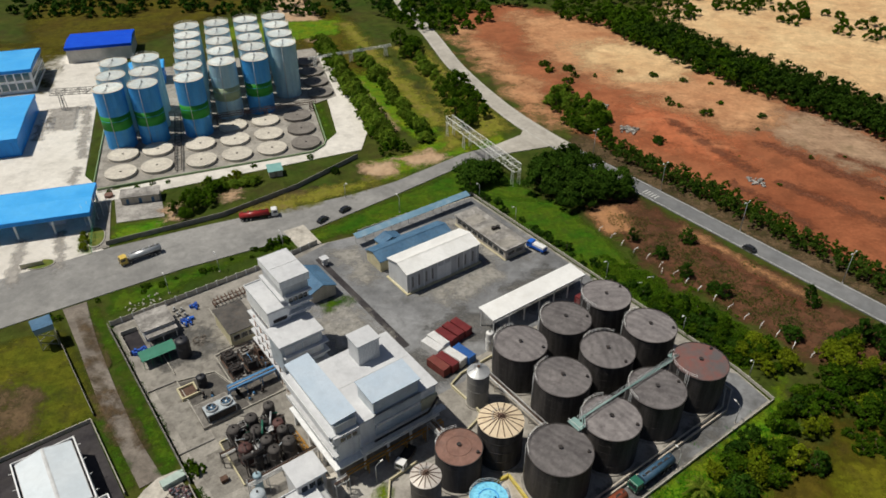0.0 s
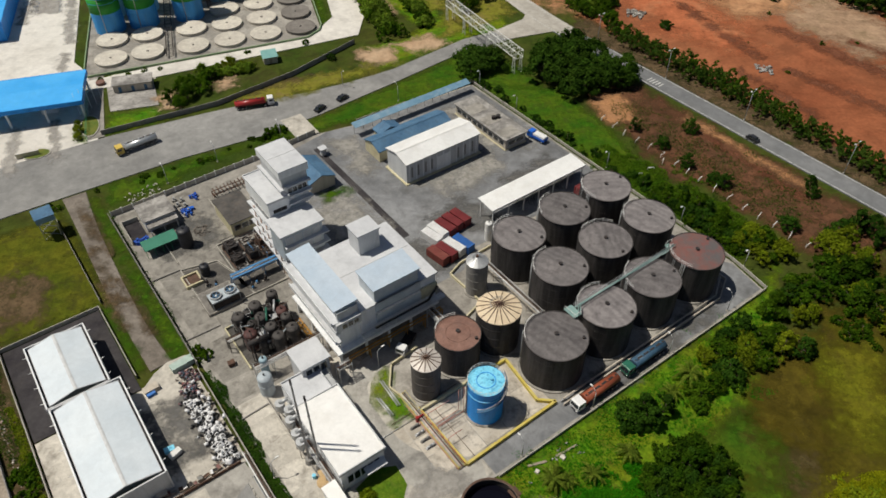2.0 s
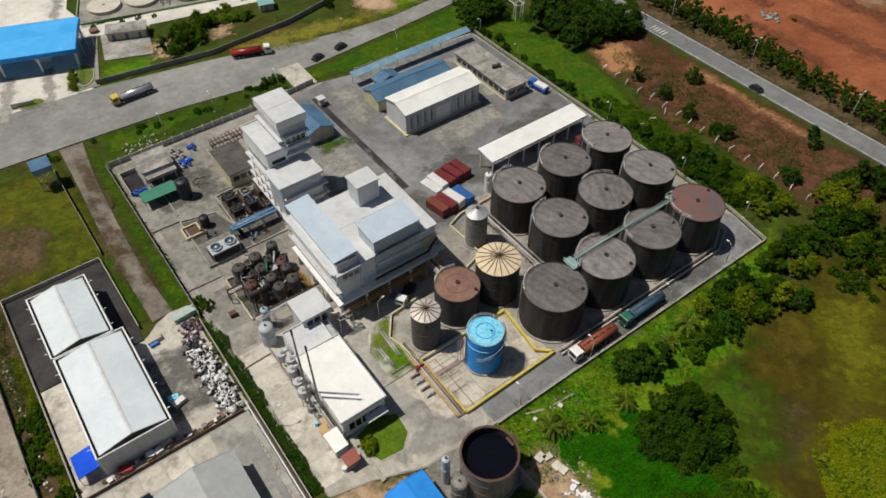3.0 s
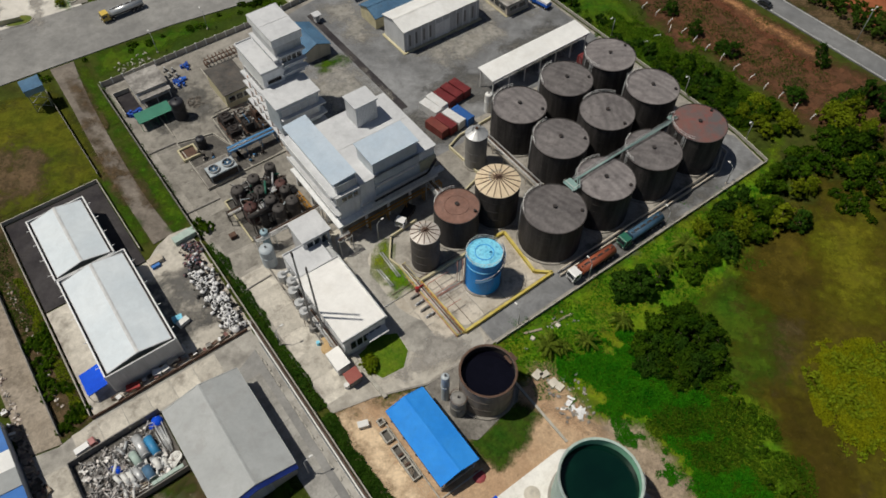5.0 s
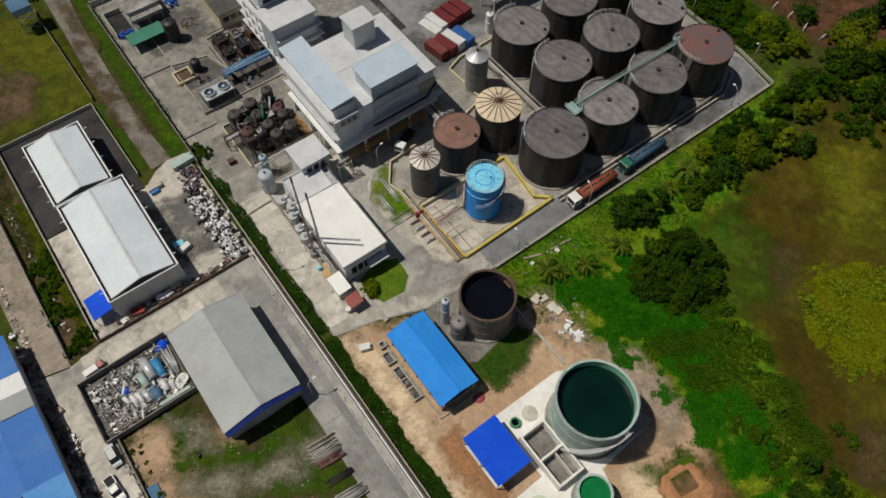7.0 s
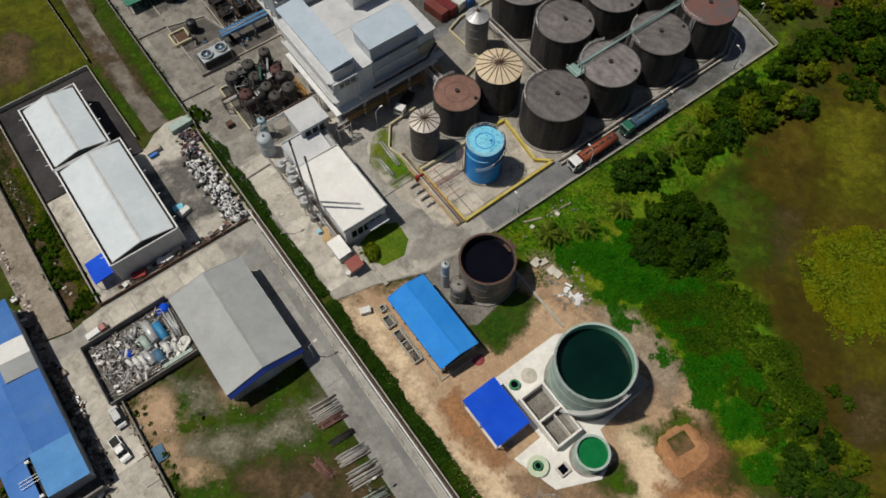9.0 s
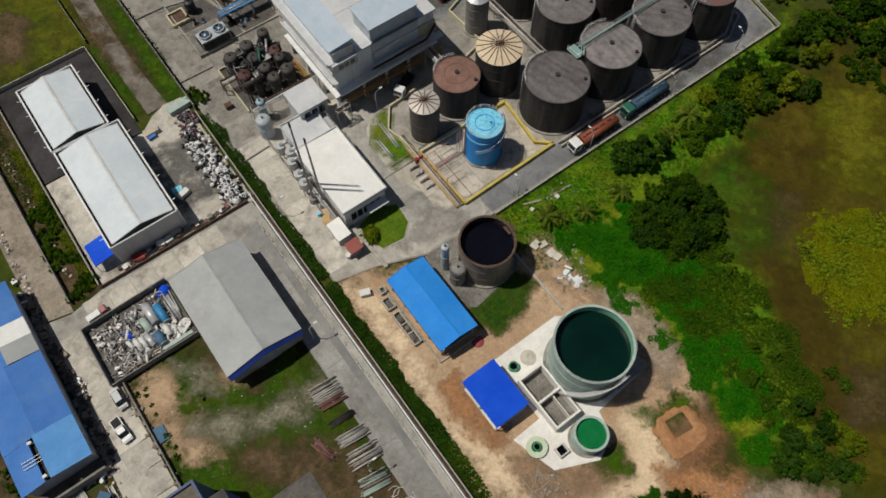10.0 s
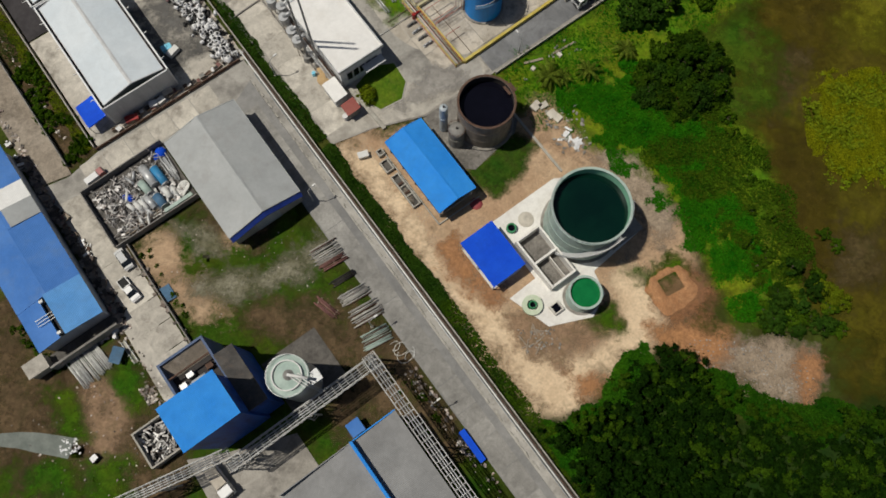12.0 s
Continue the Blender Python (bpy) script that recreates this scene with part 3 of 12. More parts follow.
class Geo:
    """Collects faces for one mesh."""

    def __init__(self):
        self.v, self.f, self.s = [], [], []

    def face(self, pts, smooth=False):
        n = len(self.v)
        self.v += [tuple(p) for p in pts]
        self.f.append(tuple(range(n, n + len(pts))))
        self.s.append(smooth)
        return self

    def box(self, x0, x1, y0, y1, z0, z1):
        n = len(self.v)
        self.v += [(x, y, z) for z in (z0, z1) for x, y in ((x0, y0), (x1, y0), (x1, y1), (x0, y1))]
        self.f += [(n + 3, n + 2, n + 1, n), (n + 4, n + 5, n + 6, n + 7)] + [(n + i, n + (i + 1) % 4, n + 4 + (i + 1) % 4, n + 4 + i) for i in range(4)]
        self.s += [False] * 6
        return self

    def prism(self, poly, z0, z1):
        n, k = len(self.v), len(poly)
        self.v += [(x, y, z) for z in (z0, z1) for x, y in poly]
        self.f += [tuple(n + i for i in reversed(range(k))), tuple(n + k + i for i in range(k))]
        self.f += [(n + i, n + (i + 1) % k, n + k + (i + 1) % k, n + k + i) for i in range(k)]
        self.s += [False] * (k + 2)
        return self

    def cyl(self, x, y, z0, z1, r0, r1=None, n=32, caps=True, smooth=True):
        r1 = r0 if r1 is None else r1
        s = len(self.v)
        ring = [(math.cos(2 * math.pi * i / n), math.sin(2 * math.pi * i / n)) for i in range(n)]
        self.v += [(x + c * r0, y + d * r0, z0) for c, d in ring] + [(x + c * r1, y + d * r1, z1) for c, d in ring]
        self.f += [(s + i, s + (i + 1) % n, s + n + (i + 1) % n, s + n + i) for i in range(n)]
        self.s += [smooth] * n
        if caps:
            self.face([(x + c * r1, y + d * r1, z1) for c, d in ring])
            self.face([(x + c * r0, y + d * r0, z0) for c, d in reversed(ring)])
        return self

    def ring(self, x, y, z0, z1, r_in, r_out, n=48):
        s = len(self.v)
        for i in range(n):
            c, d = math.cos(2 * math.pi * i / n), math.sin(2 * math.pi * i / n)
            self.v += [(x + c * r_out, y + d * r_out, z0), (x + c * r_out, y + d * r_out, z1), (x + c * r_in, y + d * r_in, z1), (x + c * r_in, y + d * r_in, z0)]
        for i in range(n):
            j = (i + 1) % n
            for k in range(4):
                m = (k + 1) % 4
                self.f.append((s + 4 * i + k, s + 4 * j + k, s + 4 * j + m, s + 4 * i + m))
                self.s.append(k in (0, 2))
        return self

    def tube(self, p, q, r, n=8, r1=None, caps=True):
        p, q = Vector(p), Vector(q)
        r1 = r if r1 is None else r1
        d = (q - p).normalized()
        a = d.orthogonal().normalized()
        b = d.cross(a)
        s = len(self.v)
        for o, rr in ((p, r), (q, r1)):
            self.v += [tuple(o + a * (rr * math.cos(2 * math.pi * i / n)) + b * (rr * math.sin(2 * math.pi * i / n))) for i in range(n)]
        self.f += [(s + i, s + (i + 1) % n, s + n + (i + 1) % n, s + n + i) for i in range(n)]
        self.s += [True] * n
        if caps:
            self.f += [tuple(s + i for i in reversed(range(n))), tuple(s + n + i for i in range(n))]
            self.s += [False] * 2
        return self

    def bar(self, p, q, w, h=None):
        """A square beam from p to q."""
        p, q = Vector(p), Vector(q)
        h = w if h is None else h
        d = (q - p).normalized()
        up = Vector((0, 0, 1)) if abs(d.z) < 0.95 else Vector((1, 0, 0))
        a = d.cross(up).normalized() * (w / 2)
        b = a.cross(d).normalized() * (h / 2)
        s = len(self.v)
        for o in (p, q):
            self.v += [tuple(o - a - b), tuple(o + a - b), tuple(o + a + b), tuple(o - a + b)]
        self.f += [(s + i, s + (i + 1) % 4, s + 4 + (i + 1) % 4, s + 4 + i) for i in range(4)] + [(s + 3, s + 2, s + 1, s), (s + 4, s + 5, s + 6, s + 7)]
        self.s += [False] * 6
        return self

    def slab(self, pts, thick):
        """A sloped plate: its upper face, and the same face thick below."""
        n, k = len(self.v), len(pts)
        self.v += [(x, y, z - thick) for x, y, z in pts] + [tuple(p) for p in pts]
        self.f += [tuple(n + i for i in reversed(range(k))), tuple(n + k + i for i in range(k))]
        self.f += [(n + i, n + (i + 1) % k, n + k + (i + 1) % k, n + k + i) for i in range(k)]
        self.s += [False] * (k + 2)
        return self

    def add(self, other, m):
        n = len(self.v)
        self.v += [tuple(m @ Vector(p)) for p in other.v]
        self.f += [tuple(n + i for i in f) for f in other.f]
        self.s += other.s
        return self

    def dome(self, x, y, z, r, h, n=24, k=5):
        s = len(self.v)
        for j in range(k):
            e = math.pi / 2 * j / k
            self.v += [(x + r * math.cos(e) * math.cos(2 * math.pi * i / n), y + r * math.cos(e) * math.sin(2 * math.pi * i / n), z + h * math.sin(e)) for i in range(n)]
        self.v.append((x, y, z + h))
        for j in range(k - 1):
            self.f += [(s + j * n + i, s + j * n + (i + 1) % n, s + (j + 1) * n + (i + 1) % n, s + (j + 1) * n + i) for i in range(n)]
        self.f += [(s + (k - 1) * n + i, s + (k - 1) * n + (i + 1) % n, s + k * n) for i in range(n)]
        self.s += [True] * (n * k)
        return self

    def mesh(self, name):
        me = bpy.data.meshes.new(name)
        me.from_pydata(self.v, [], self.f)
        me.polygons.foreach_set("use_smooth", self.s)
        me.update()
        return me


def part(name, geo, material, parent=None, label=""):
    """One mesh, as a part of parent."""
    me = geo.mesh(name) if isinstance(geo, Geo) else geo
    if material and not me.materials:
        me.materials.append(material)
    ob = new(name, me)
    if parent:
        ob.parent = parent
    return tagged(ob, label)


def thing(name, m, label, category, group="", kind=""):
    """An empty at the base of a thing, which parents its parts."""
    ob = new(name)
    ob.matrix_world = m
    ob.empty_display_size = 0.5
    return tagged(ob, label, category, group, kind)


def setting(name, geo, material, m=None, label="", category="ground"):
    """A piece of the setting, one mesh."""
    ob = part(name, geo, material)
    if m:
        ob.matrix_world = m
    return tagged(ob, label, category, "", "structure")


def hold(poly, x, y):
    """Signed distance of points to a polygon's rim, positive inside."""
    x, y = np.asarray(x, float), np.asarray(y, float)
    inside, best = np.zeros(x.shape, bool), np.full(x.shape, 1e9)
    for (x0, y0), (x1, y1) in zip(poly, poly[1:] + poly[:1]):
        cross = ((y0 > y) != (y1 > y)) & (x < (x1 - x0) * (y - y0) / ((y1 - y0) or 1e-9) + x0)
        inside ^= cross
        t = np.clip(((x - x0) * (x1 - x0) + (y - y0) * (y1 - y0)) / ((x1 - x0) ** 2 + (y1 - y0) ** 2 + 1e-9), 0, 1)
        best = np.minimum(best, np.hypot(x - x0 - t * (x1 - x0), y - y0 - t * (y1 - y0)))
    return np.where(inside, best, -best)


LAYER = [0]


def patch(name, poly, material, z, label, cell=2.0, margin=4.0, heave=0.0, category="ground", grid=True):
    """Loose ground inside a rough outline, with a frayed rim. grid: the outline is on the site's grid, else in world metres."""
    LAYER[0] += 1
    z = z if z > 0.29 else (z if z > 0.13 else min(z, 0.04)) + 0.0025 * LAYER[0]
    w = [tuple(site(*p)[:2]) for p in poly] if grid else poly
    xs = np.arange(min(p[0] for p in w) - margin, max(p[0] for p in w) + margin + cell, cell)
    ys = np.arange(min(p[1] for p in w) - margin, max(p[1] for p in w) + margin + cell, cell)
    X, Y = np.meshgrid(xs, ys)
    d = hold(w, X, Y)
    nx = len(xs)
    keep = np.maximum.reduce([d[:-1, :-1], d[1:, :-1], d[:-1, 1:], d[1:, 1:]]) > -margin
    ii, jj = np.nonzero(keep)
    faces = np.stack([ii * nx + jj, ii * nx + jj + 1, (ii + 1) * nx + jj + 1, (ii + 1) * nx + jj], -1)
    Z = np.full(X.shape, z)
    if heave:
        hv = np.array([[noise.noise(Vector((x * 0.06, y * 0.06, 3.1))) + 0.5 * noise.noise(Vector((x * 0.2, y * 0.2, 9.1))) for x in xs] for y in ys])
        Z = z + heave * np.maximum(hv, 0) * np.clip(d / 6, 0, 1)
    used, inv = np.unique(faces, return_inverse=True)
    me = bpy.data.meshes.new(name)
    me.from_pydata(np.stack([X.ravel(), Y.ravel(), Z.ravel()], -1)[used].tolist(), [], inv.reshape(faces.shape).tolist())
    me.polygons.foreach_set("use_smooth", [True] * len(me.polygons))
    me.attributes.new("rim", "FLOAT", "POINT").data.foreach_set("value", d.ravel()[used].astype(np.float32))
    me.materials.append(material)
    me.update()
    return tagged(new(name, me), label, category, "", "structure")


def strip(pts, widths, z, geo=None, thick=0.35, step=4.0):
    """A road along world points, with a smooth run between them."""
    P = [Vector((x, y, 0)) for x, y in pts]
    line, wid = [], []
    for i in range(len(P) - 1):
        p0, p1, p2, p3 = P[max(i - 1, 0)], P[i], P[i + 1], P[min(i + 2, len(P) - 1)]
        n = max(2, int((p2 - p1).length / step))
        for k in range(n + (i == len(P) - 2)):
            t = k / n
            line.append(0.5 * ((2 * p1) + (p2 - p0) * t + (2 * p0 - 5 * p1 + 4 * p2 - p3) * t * t + (3 * p1 - p0 - 3 * p2 + p3) * t ** 3))
            wid.append(widths[i] * (1 - t) + widths[i + 1] * t)
    geo = geo or Geo()
    left, right = [], []
    for i, p in enumerate(line):
        d = (line[min(i + 1, len(line) - 1)] - line[max(i - 1, 0)]).normalized()
        side = Vector((-d.y, d.x, 0)) * wid[i] / 2
        left.append(p + side)
        right.append(p - side)
    s, n = len(geo.v), len(line)
    for q, zz in ((left, z), (right, z), (left, z - thick), (right, z - thick)):
        geo.v += [(p.x, p.y, zz) for p in q]
    for i in range(n - 1):
        geo.f += [(s + n + i, s + n + i + 1, s + i + 1, s + i), (s + i, s + i + 1, s + 2 * n + i + 1, s + 2 * n + i), (s + 3 * n + i, s + 3 * n + i + 1, s + n + i + 1, s + n + i)]
        geo.s += [False] * 3
    return geo, line, left, right


def ab(*pts):
    return [tuple(site(*p)[:2]) for p in pts]


# ---------------------------------------------------------------- ground and roads
ground = Geo()
for i in range(-10, 10):
    for j in range(-10, 10):
        ground.face([(i * 250, j * 250 + 400, 0), (i * 250 + 250, j * 250 + 400, 0), (i * 250 + 250, j * 250 + 650, 0), (i * 250, j * 250 + 650, 0)])
setting("ground", ground, M_GRASS, label="rough green and olive grassland reaching the horizon")

patch("red_earth_field", [(204, -60), (203, 60), (203, 150), (204, 186), (213, 215), (230, 285), (262, 350), (300, 345), (330, 270), (312, 215), (305, 110), (320, -60)],
      M_RED, 0.03, "bare rust-red graded earth with pale sandy scrapes", cell=4.0, margin=8)
patch("red_spoil", [(236.9, 194.8), (262, 188), (251.6, 154.9), (238.7, 124), (223.8, 146), (223.3, 176)], M_ORANGERED, 0.03, "vivid orange-red stripped earth", cell=3.0, margin=12)
# Grey-brown tone puts the field's shadow zone into the earth colour.
patch("grey_brown_scrape", [(275.9, 198.5), (295.6, 178), (299.8, 133), (292, 80), (270.9, 84), (263.8, 126.4), (266, 165)], M_GREYBROWN, 0.03, "grey-brown earth with thin weeds, toned as a shadow zone", cell=3.0, margin=12)
for poly in ([(243, 172), (247, 170), (234.8, 124), (231.5, 124)], [(255.2, 137), (260, 135), (262, 86), (257.5, 84)], [(217.5, 122), (221, 123), (216.5, 88), (213, 87)], [(232, 112), (236, 113), (240, 70), (236, 68)], [(270, 112), (273, 113), (281, 60), (277, 58)]):
    patch("erosion_gully", poly, M_GULLY, 0.04, "dark red eroded gully in the bare earth", cell=1.6, margin=4)
patch("tan_scrape", [(292, 330), (318, 290), (318, 230), (312, 190), (300, 150), (270, 140), (258, 152), (256, 190), (250, 228), (258, 275)], M_TAN, 0.1, "tan sandy earth grading into the red", cell=4.0, margin=14)
patch("pale_scrape", [(282, 266), (304, 256), (318, 240), (314, 207), (289, 198), (264, 212), (262, 242)], M_SAND, 0.12, "pale yellow sand scraped bare", cell=3.0, margin=9)
patch("far_sand_field", [(345, 60), (335, 190), (350, 260), (420, 330), (560, 330), (560, 60)], M_SAND, 0.03, "pale yellow sandy clearing beyond the wood", cell=6.0, margin=10)
patch("verge_soil", [(164, 140), (160, 124), (157, 110), (152, 97), (158, 86), (157, 71), (157, 40), (183, 40), (183, 100), (182, 140), (176, 150)], M_VERGE, 0.03, "red-brown soil verge with patches of grass", cell=2, margin=6)
patch("highway_verge", [(194, 30), (194, 180), (204, 186), (205, 30)], M_BROWN, 0.02, "brown roadside soil", cell=2.5, margin=4)
patch("orange_scrape", [(163, 140), (176, 138), (168, 123), (157, 126)], M_ORANGESOIL, 0.06, "bare orange soil patch", cell=1.5, margin=4)
# The ditch has no depth; this thin dark patch paints its shadow.
patch("ditch_edge", [(177.6, 112), (178.6, 112), (175.8, 66), (174.6, 66)], M_GULLY, 0.07, "painted shadow line of the roadside ditch", cell=0.7, margin=1.5)
patch("ditch_bank", [(180.6, 114), (182.6, 114), (181.4, 68), (179, 68)], M_ORANGESOIL, 0.06, "orange soil bank of the roadside ditch", cell=1.2, margin=2.5)
patch("ditch_soil", [(176, 128), (180, 128), (180, 116), (176.5, 116)], M_VERGE, 0.06, "red-brown soil along the roadside ditch", cell=1.5, margin=3)
patch("road_verge_lawn", [(118, 199), (152, 200), (176, 196), (185, 222), (165, 222), (140, 214), (120, 216)], M_LAWNBRIGHT, 0.04, "bright mown verge grass", cell=2, margin=4)
for poly in ([(117.0, 216.4), (129.8, 210.9), (126.1, 201.3), (114.7, 203.2)], [(132.1, 211.8), (147.1, 210.5), (148.9, 200.2), (134.8, 201.0)]):
    patch("soil_scar", poly, M_DIRT, 0.06, "bare pale orange soil beside the road", cell=1.0, margin=5)
patch("verge_earth", [(72.0, 213), (89.0, 213), (100.1, 207.7), (86.4, 205.9), (71.7, 207)], M_BROWN, 0.06, "brown worn verge under the plant wall", cell=1.2, margin=4)
patch("bank_lawn", [(139.6, 172), (150.4, 160), (159, 152), (156.5, 124.4), (151.5, 110), (150.5, 98), (144, 92), (139.6, 100)], M_LAWN, 0.035, "bright green grass bank up to the broken fence", cell=1.5, margin=3)
patch("yard_lawn", [(140, 62), (139, 172), (94, 176), (60, 184), (16, 180), (16, 190), (70, 184), (84, 185), (145, 190), (158, 178), (158, 160), (147, 120), (150, 60)], M_LAWN, 0.03, "bright green grass bank outside the yard fence", cell=2, margin=3)
patch("pipe_corridor_lawn", [(148, 216), (160, 222), (185, 300), (205, 390), (190, 395), (165, 320), (148, 250)], M_LAWNBRIGHT, 0.05, "yellow-green mown grass corridor", cell=3, margin=3)
patch("corridor_soil", [(136, 232), (147, 234), (162, 300), (180, 360), (168, 362), (148, 300)], M_DIRT, 0.05, "bare pale soil strip between tree rows", cell=2.0, margin=5)
patch("roadside_soil", [(198, 200), (206, 196), (214, 214), (226, 236), (240, 282), (256, 330), (246, 332), (228, 290), (212, 240)], M_TAN, 0.05, "tan bare roadside soil", cell=2.5, margin=8)
patch("dry_grass", [(150, 300), (176, 298), (200, 372), (212, 420), (176, 420), (160, 360)], M_FIELD, 0.05, "dry olive grass between the plant and the highway", cell=3, margin=8)
patch("corridor_soil", [(168, 352), (184, 360), (202, 420), (212, 470), (194, 470), (176, 410)], M_DIRT, 0.05, "bare pale soil along the corridor", cell=2.5, margin=6)
patch("back_soil", [(30, 395), (120, 420), (260, 470), (240, 540), (60, 520)], M_FIELD, 0.04, "olive and brown rough ground behind the silos", cell=6, margin=8)
patch("meadow", [(-70, 142), (-70, 186), (2.5, 185), (4.2, 143), (-24, 145)], M_MEADOW, 0.03, "olive meadow with worn brown middle", cell=2, margin=1.5)
patch("meadow_worn", [(-24, 150), (-25, 165), (-12, 168), (-6, 160), (-12, 148)], M_BROWN, 0.07, "worn brown patch of meadow", cell=2, margin=5)
patch("pasture", [(70, -60), (66, 10), (74, 32), (100, 30), (112, 44), (128, 36), (150, 40), (190, 30), (190, -120), (90, -120)], M_FIELD, 0.03, "olive and brown rough pasture", cell=3, margin=6)
patch("dock_grass", [(50, 30), (49, 51.2), (137.5, 51.2), (150, 58), (120, 36), (75, 30)], M_LAWNBRIGHT, 0.035, "bright green grass bank", cell=1.5, margin=5)
patch("works_soil", [(15.2, 57), (24, 57), (36, 44), (47, 42), (60, 39), (69, 30), (70, 18), (62, 6), (57, -4), (50, -9), (43, -12), (37, -9), (28, -6), (22, -13), (17, -10), (15.2, 0)],
      M_DIRT, 0.04, "pale trampled soil of the works yard", cell=1.2, margin=3)
patch("dust_track", [(16.5, 56), (21, 54), (20.6, 30), (24, 12), (30, -2), (37, -2), (40, 4), (47, 6), (50, 2), (46, -8), (38, -9.5), (30, -7), (22, -12), (17, -9), (16, 20)], M_PALE, 0.05, "cream dust of the vehicle track", cell=1.0, margin=3)
for nm, poly, mm, lb in (
        ("orange_clay", [(19.5, 29), (23.8, 29), (24.5, 14), (21, 14), (18.6, 23)], M_ORANGESOIL, "orange clay soil"),
        ("works_earth", [(22.6, 10.7), (26.0, 9.1), (32.1, 1.2), (39.7, 2.2), (38.9, -2.4), (31.0, -2.6), (24.1, -2.0), (20.0, 5.8)], M_TRODDEN, "trodden brown earth beside the pad"),
        ("gravel_apron", [(54, 27), (58, 36), (66, 30), (69, 20), (62, 7), (54, 4), (54, 20)], M_GREYSOIL, "grey gravel beside the green tank"),
        ("mound_soil", [(48.7, 1.8), (53.8, 0), (57.3, -4.0), (58, -9.6), (51.3, -10.7), (44.7, -8.8), (45.9, -3.6)], M_REDSOIL, "reddish spoil round the open pit"),
        ("orange_track", [(41.7, -5.1), (50.2, -10.3), (54.3, -19.4), (50.4, -23.6), (45.0, -20.1), (42.1, -13.5)], M_ORANGESOIL, "orange-brown soil on the track"),
        ("rubble_track", [(53.8, -17.8), (60.1, -20.7), (63.7, -27.2), (61.9, -31.2), (55.9, -34.2), (50.0, -26.4), (45.0, -19.1)], M_GREYSOIL, "grey rubble track with tipped debris"),
        ("orange_tip", [(61.0, -25.0), (63.7, -29.8), (59.2, -31.8), (55.1, -33.6), (57.2, -29.1)], M_ORANGESOIL, "orange soil at the end of the tip"),
        ("orange_bank", [(24.6, -5.2), (28.8, -7.2), (28.6, -10), (24.0, -9.4)], M_ORANGESOIL, "orange soil bank"),
        ("bank_soil", [(52.1, 43.4), (50.0, 35.1), (51.4, 29.3), (55.1, 24.6), (56.8, 29.0), (53.6, 35.5), (54.2, 41.2)], M_DIRT, "pale trodden soil behind the black tank")):
    patch(nm, poly, mm, 0.09, lb, cell=0.8, margin=3)
patch("scrub_floor", [(55, 36), (58, 41), (74, 38), (76, 24), (86, 22), (82, 2), (76, -10), (64, -22), (58, -18), (56, -11), (58, -3), (60.5, 4), (61, 12), (61.5, 20), (57, 27)], M_LAWNBRIGHT, 0.04, "bright green ground cover", cell=1.5, margin=5)
# Dark green under the crowns paints the shade in the canopy's gaps.
patch("wood_floor", [(15.4, -8), (28, -12), (42, -12), (43, -27), (57, -37), (90, -50), (90, -95), (15.4, -80)], M_GRASS2, 0.04, "floor of the wood, dark green for the shade between crowns", cell=2, margin=4)
patch("tank_lawn", [(33.2, 38.2), (45.8, 39.0), (48, 34.0), (42.8, 31.4), (34.7, 29.8), (32.2, 35.4)], M_LAWNDEEP, 0.12, "dark green grass by the tank", cell=0.8, margin=1.5)
setting("tank_pad", Geo().prism([(33.2, 52), (33.2, 38.9), (35, 37.2), (46, 38.8), (48.0, 40.6), (48.0, 51.6)], -0.1, 0.21), M_OILGRAVEL, at(0, 0), "stained concrete pad under the black tank", "pavement")
patch("left_lot_lawn", [(-26.6, 63), (3, 63), (3, -20), (-40, -20), (-70, 20), (-70, 54), (-35, 53), (-34, 30), (-27, 30)], M_LOTGRASS, 0.03, "patchy green grass of a storage lot, darkened for shade", cell=1.5, margin=0.6)
patch("scrub_soil", [(-62, 48), (-36, 50), (-36, 26), (-44, 14), (-66, 20)], M_BROWN, 0.07, "dry brown scrubland", cell=1.5, margin=5)
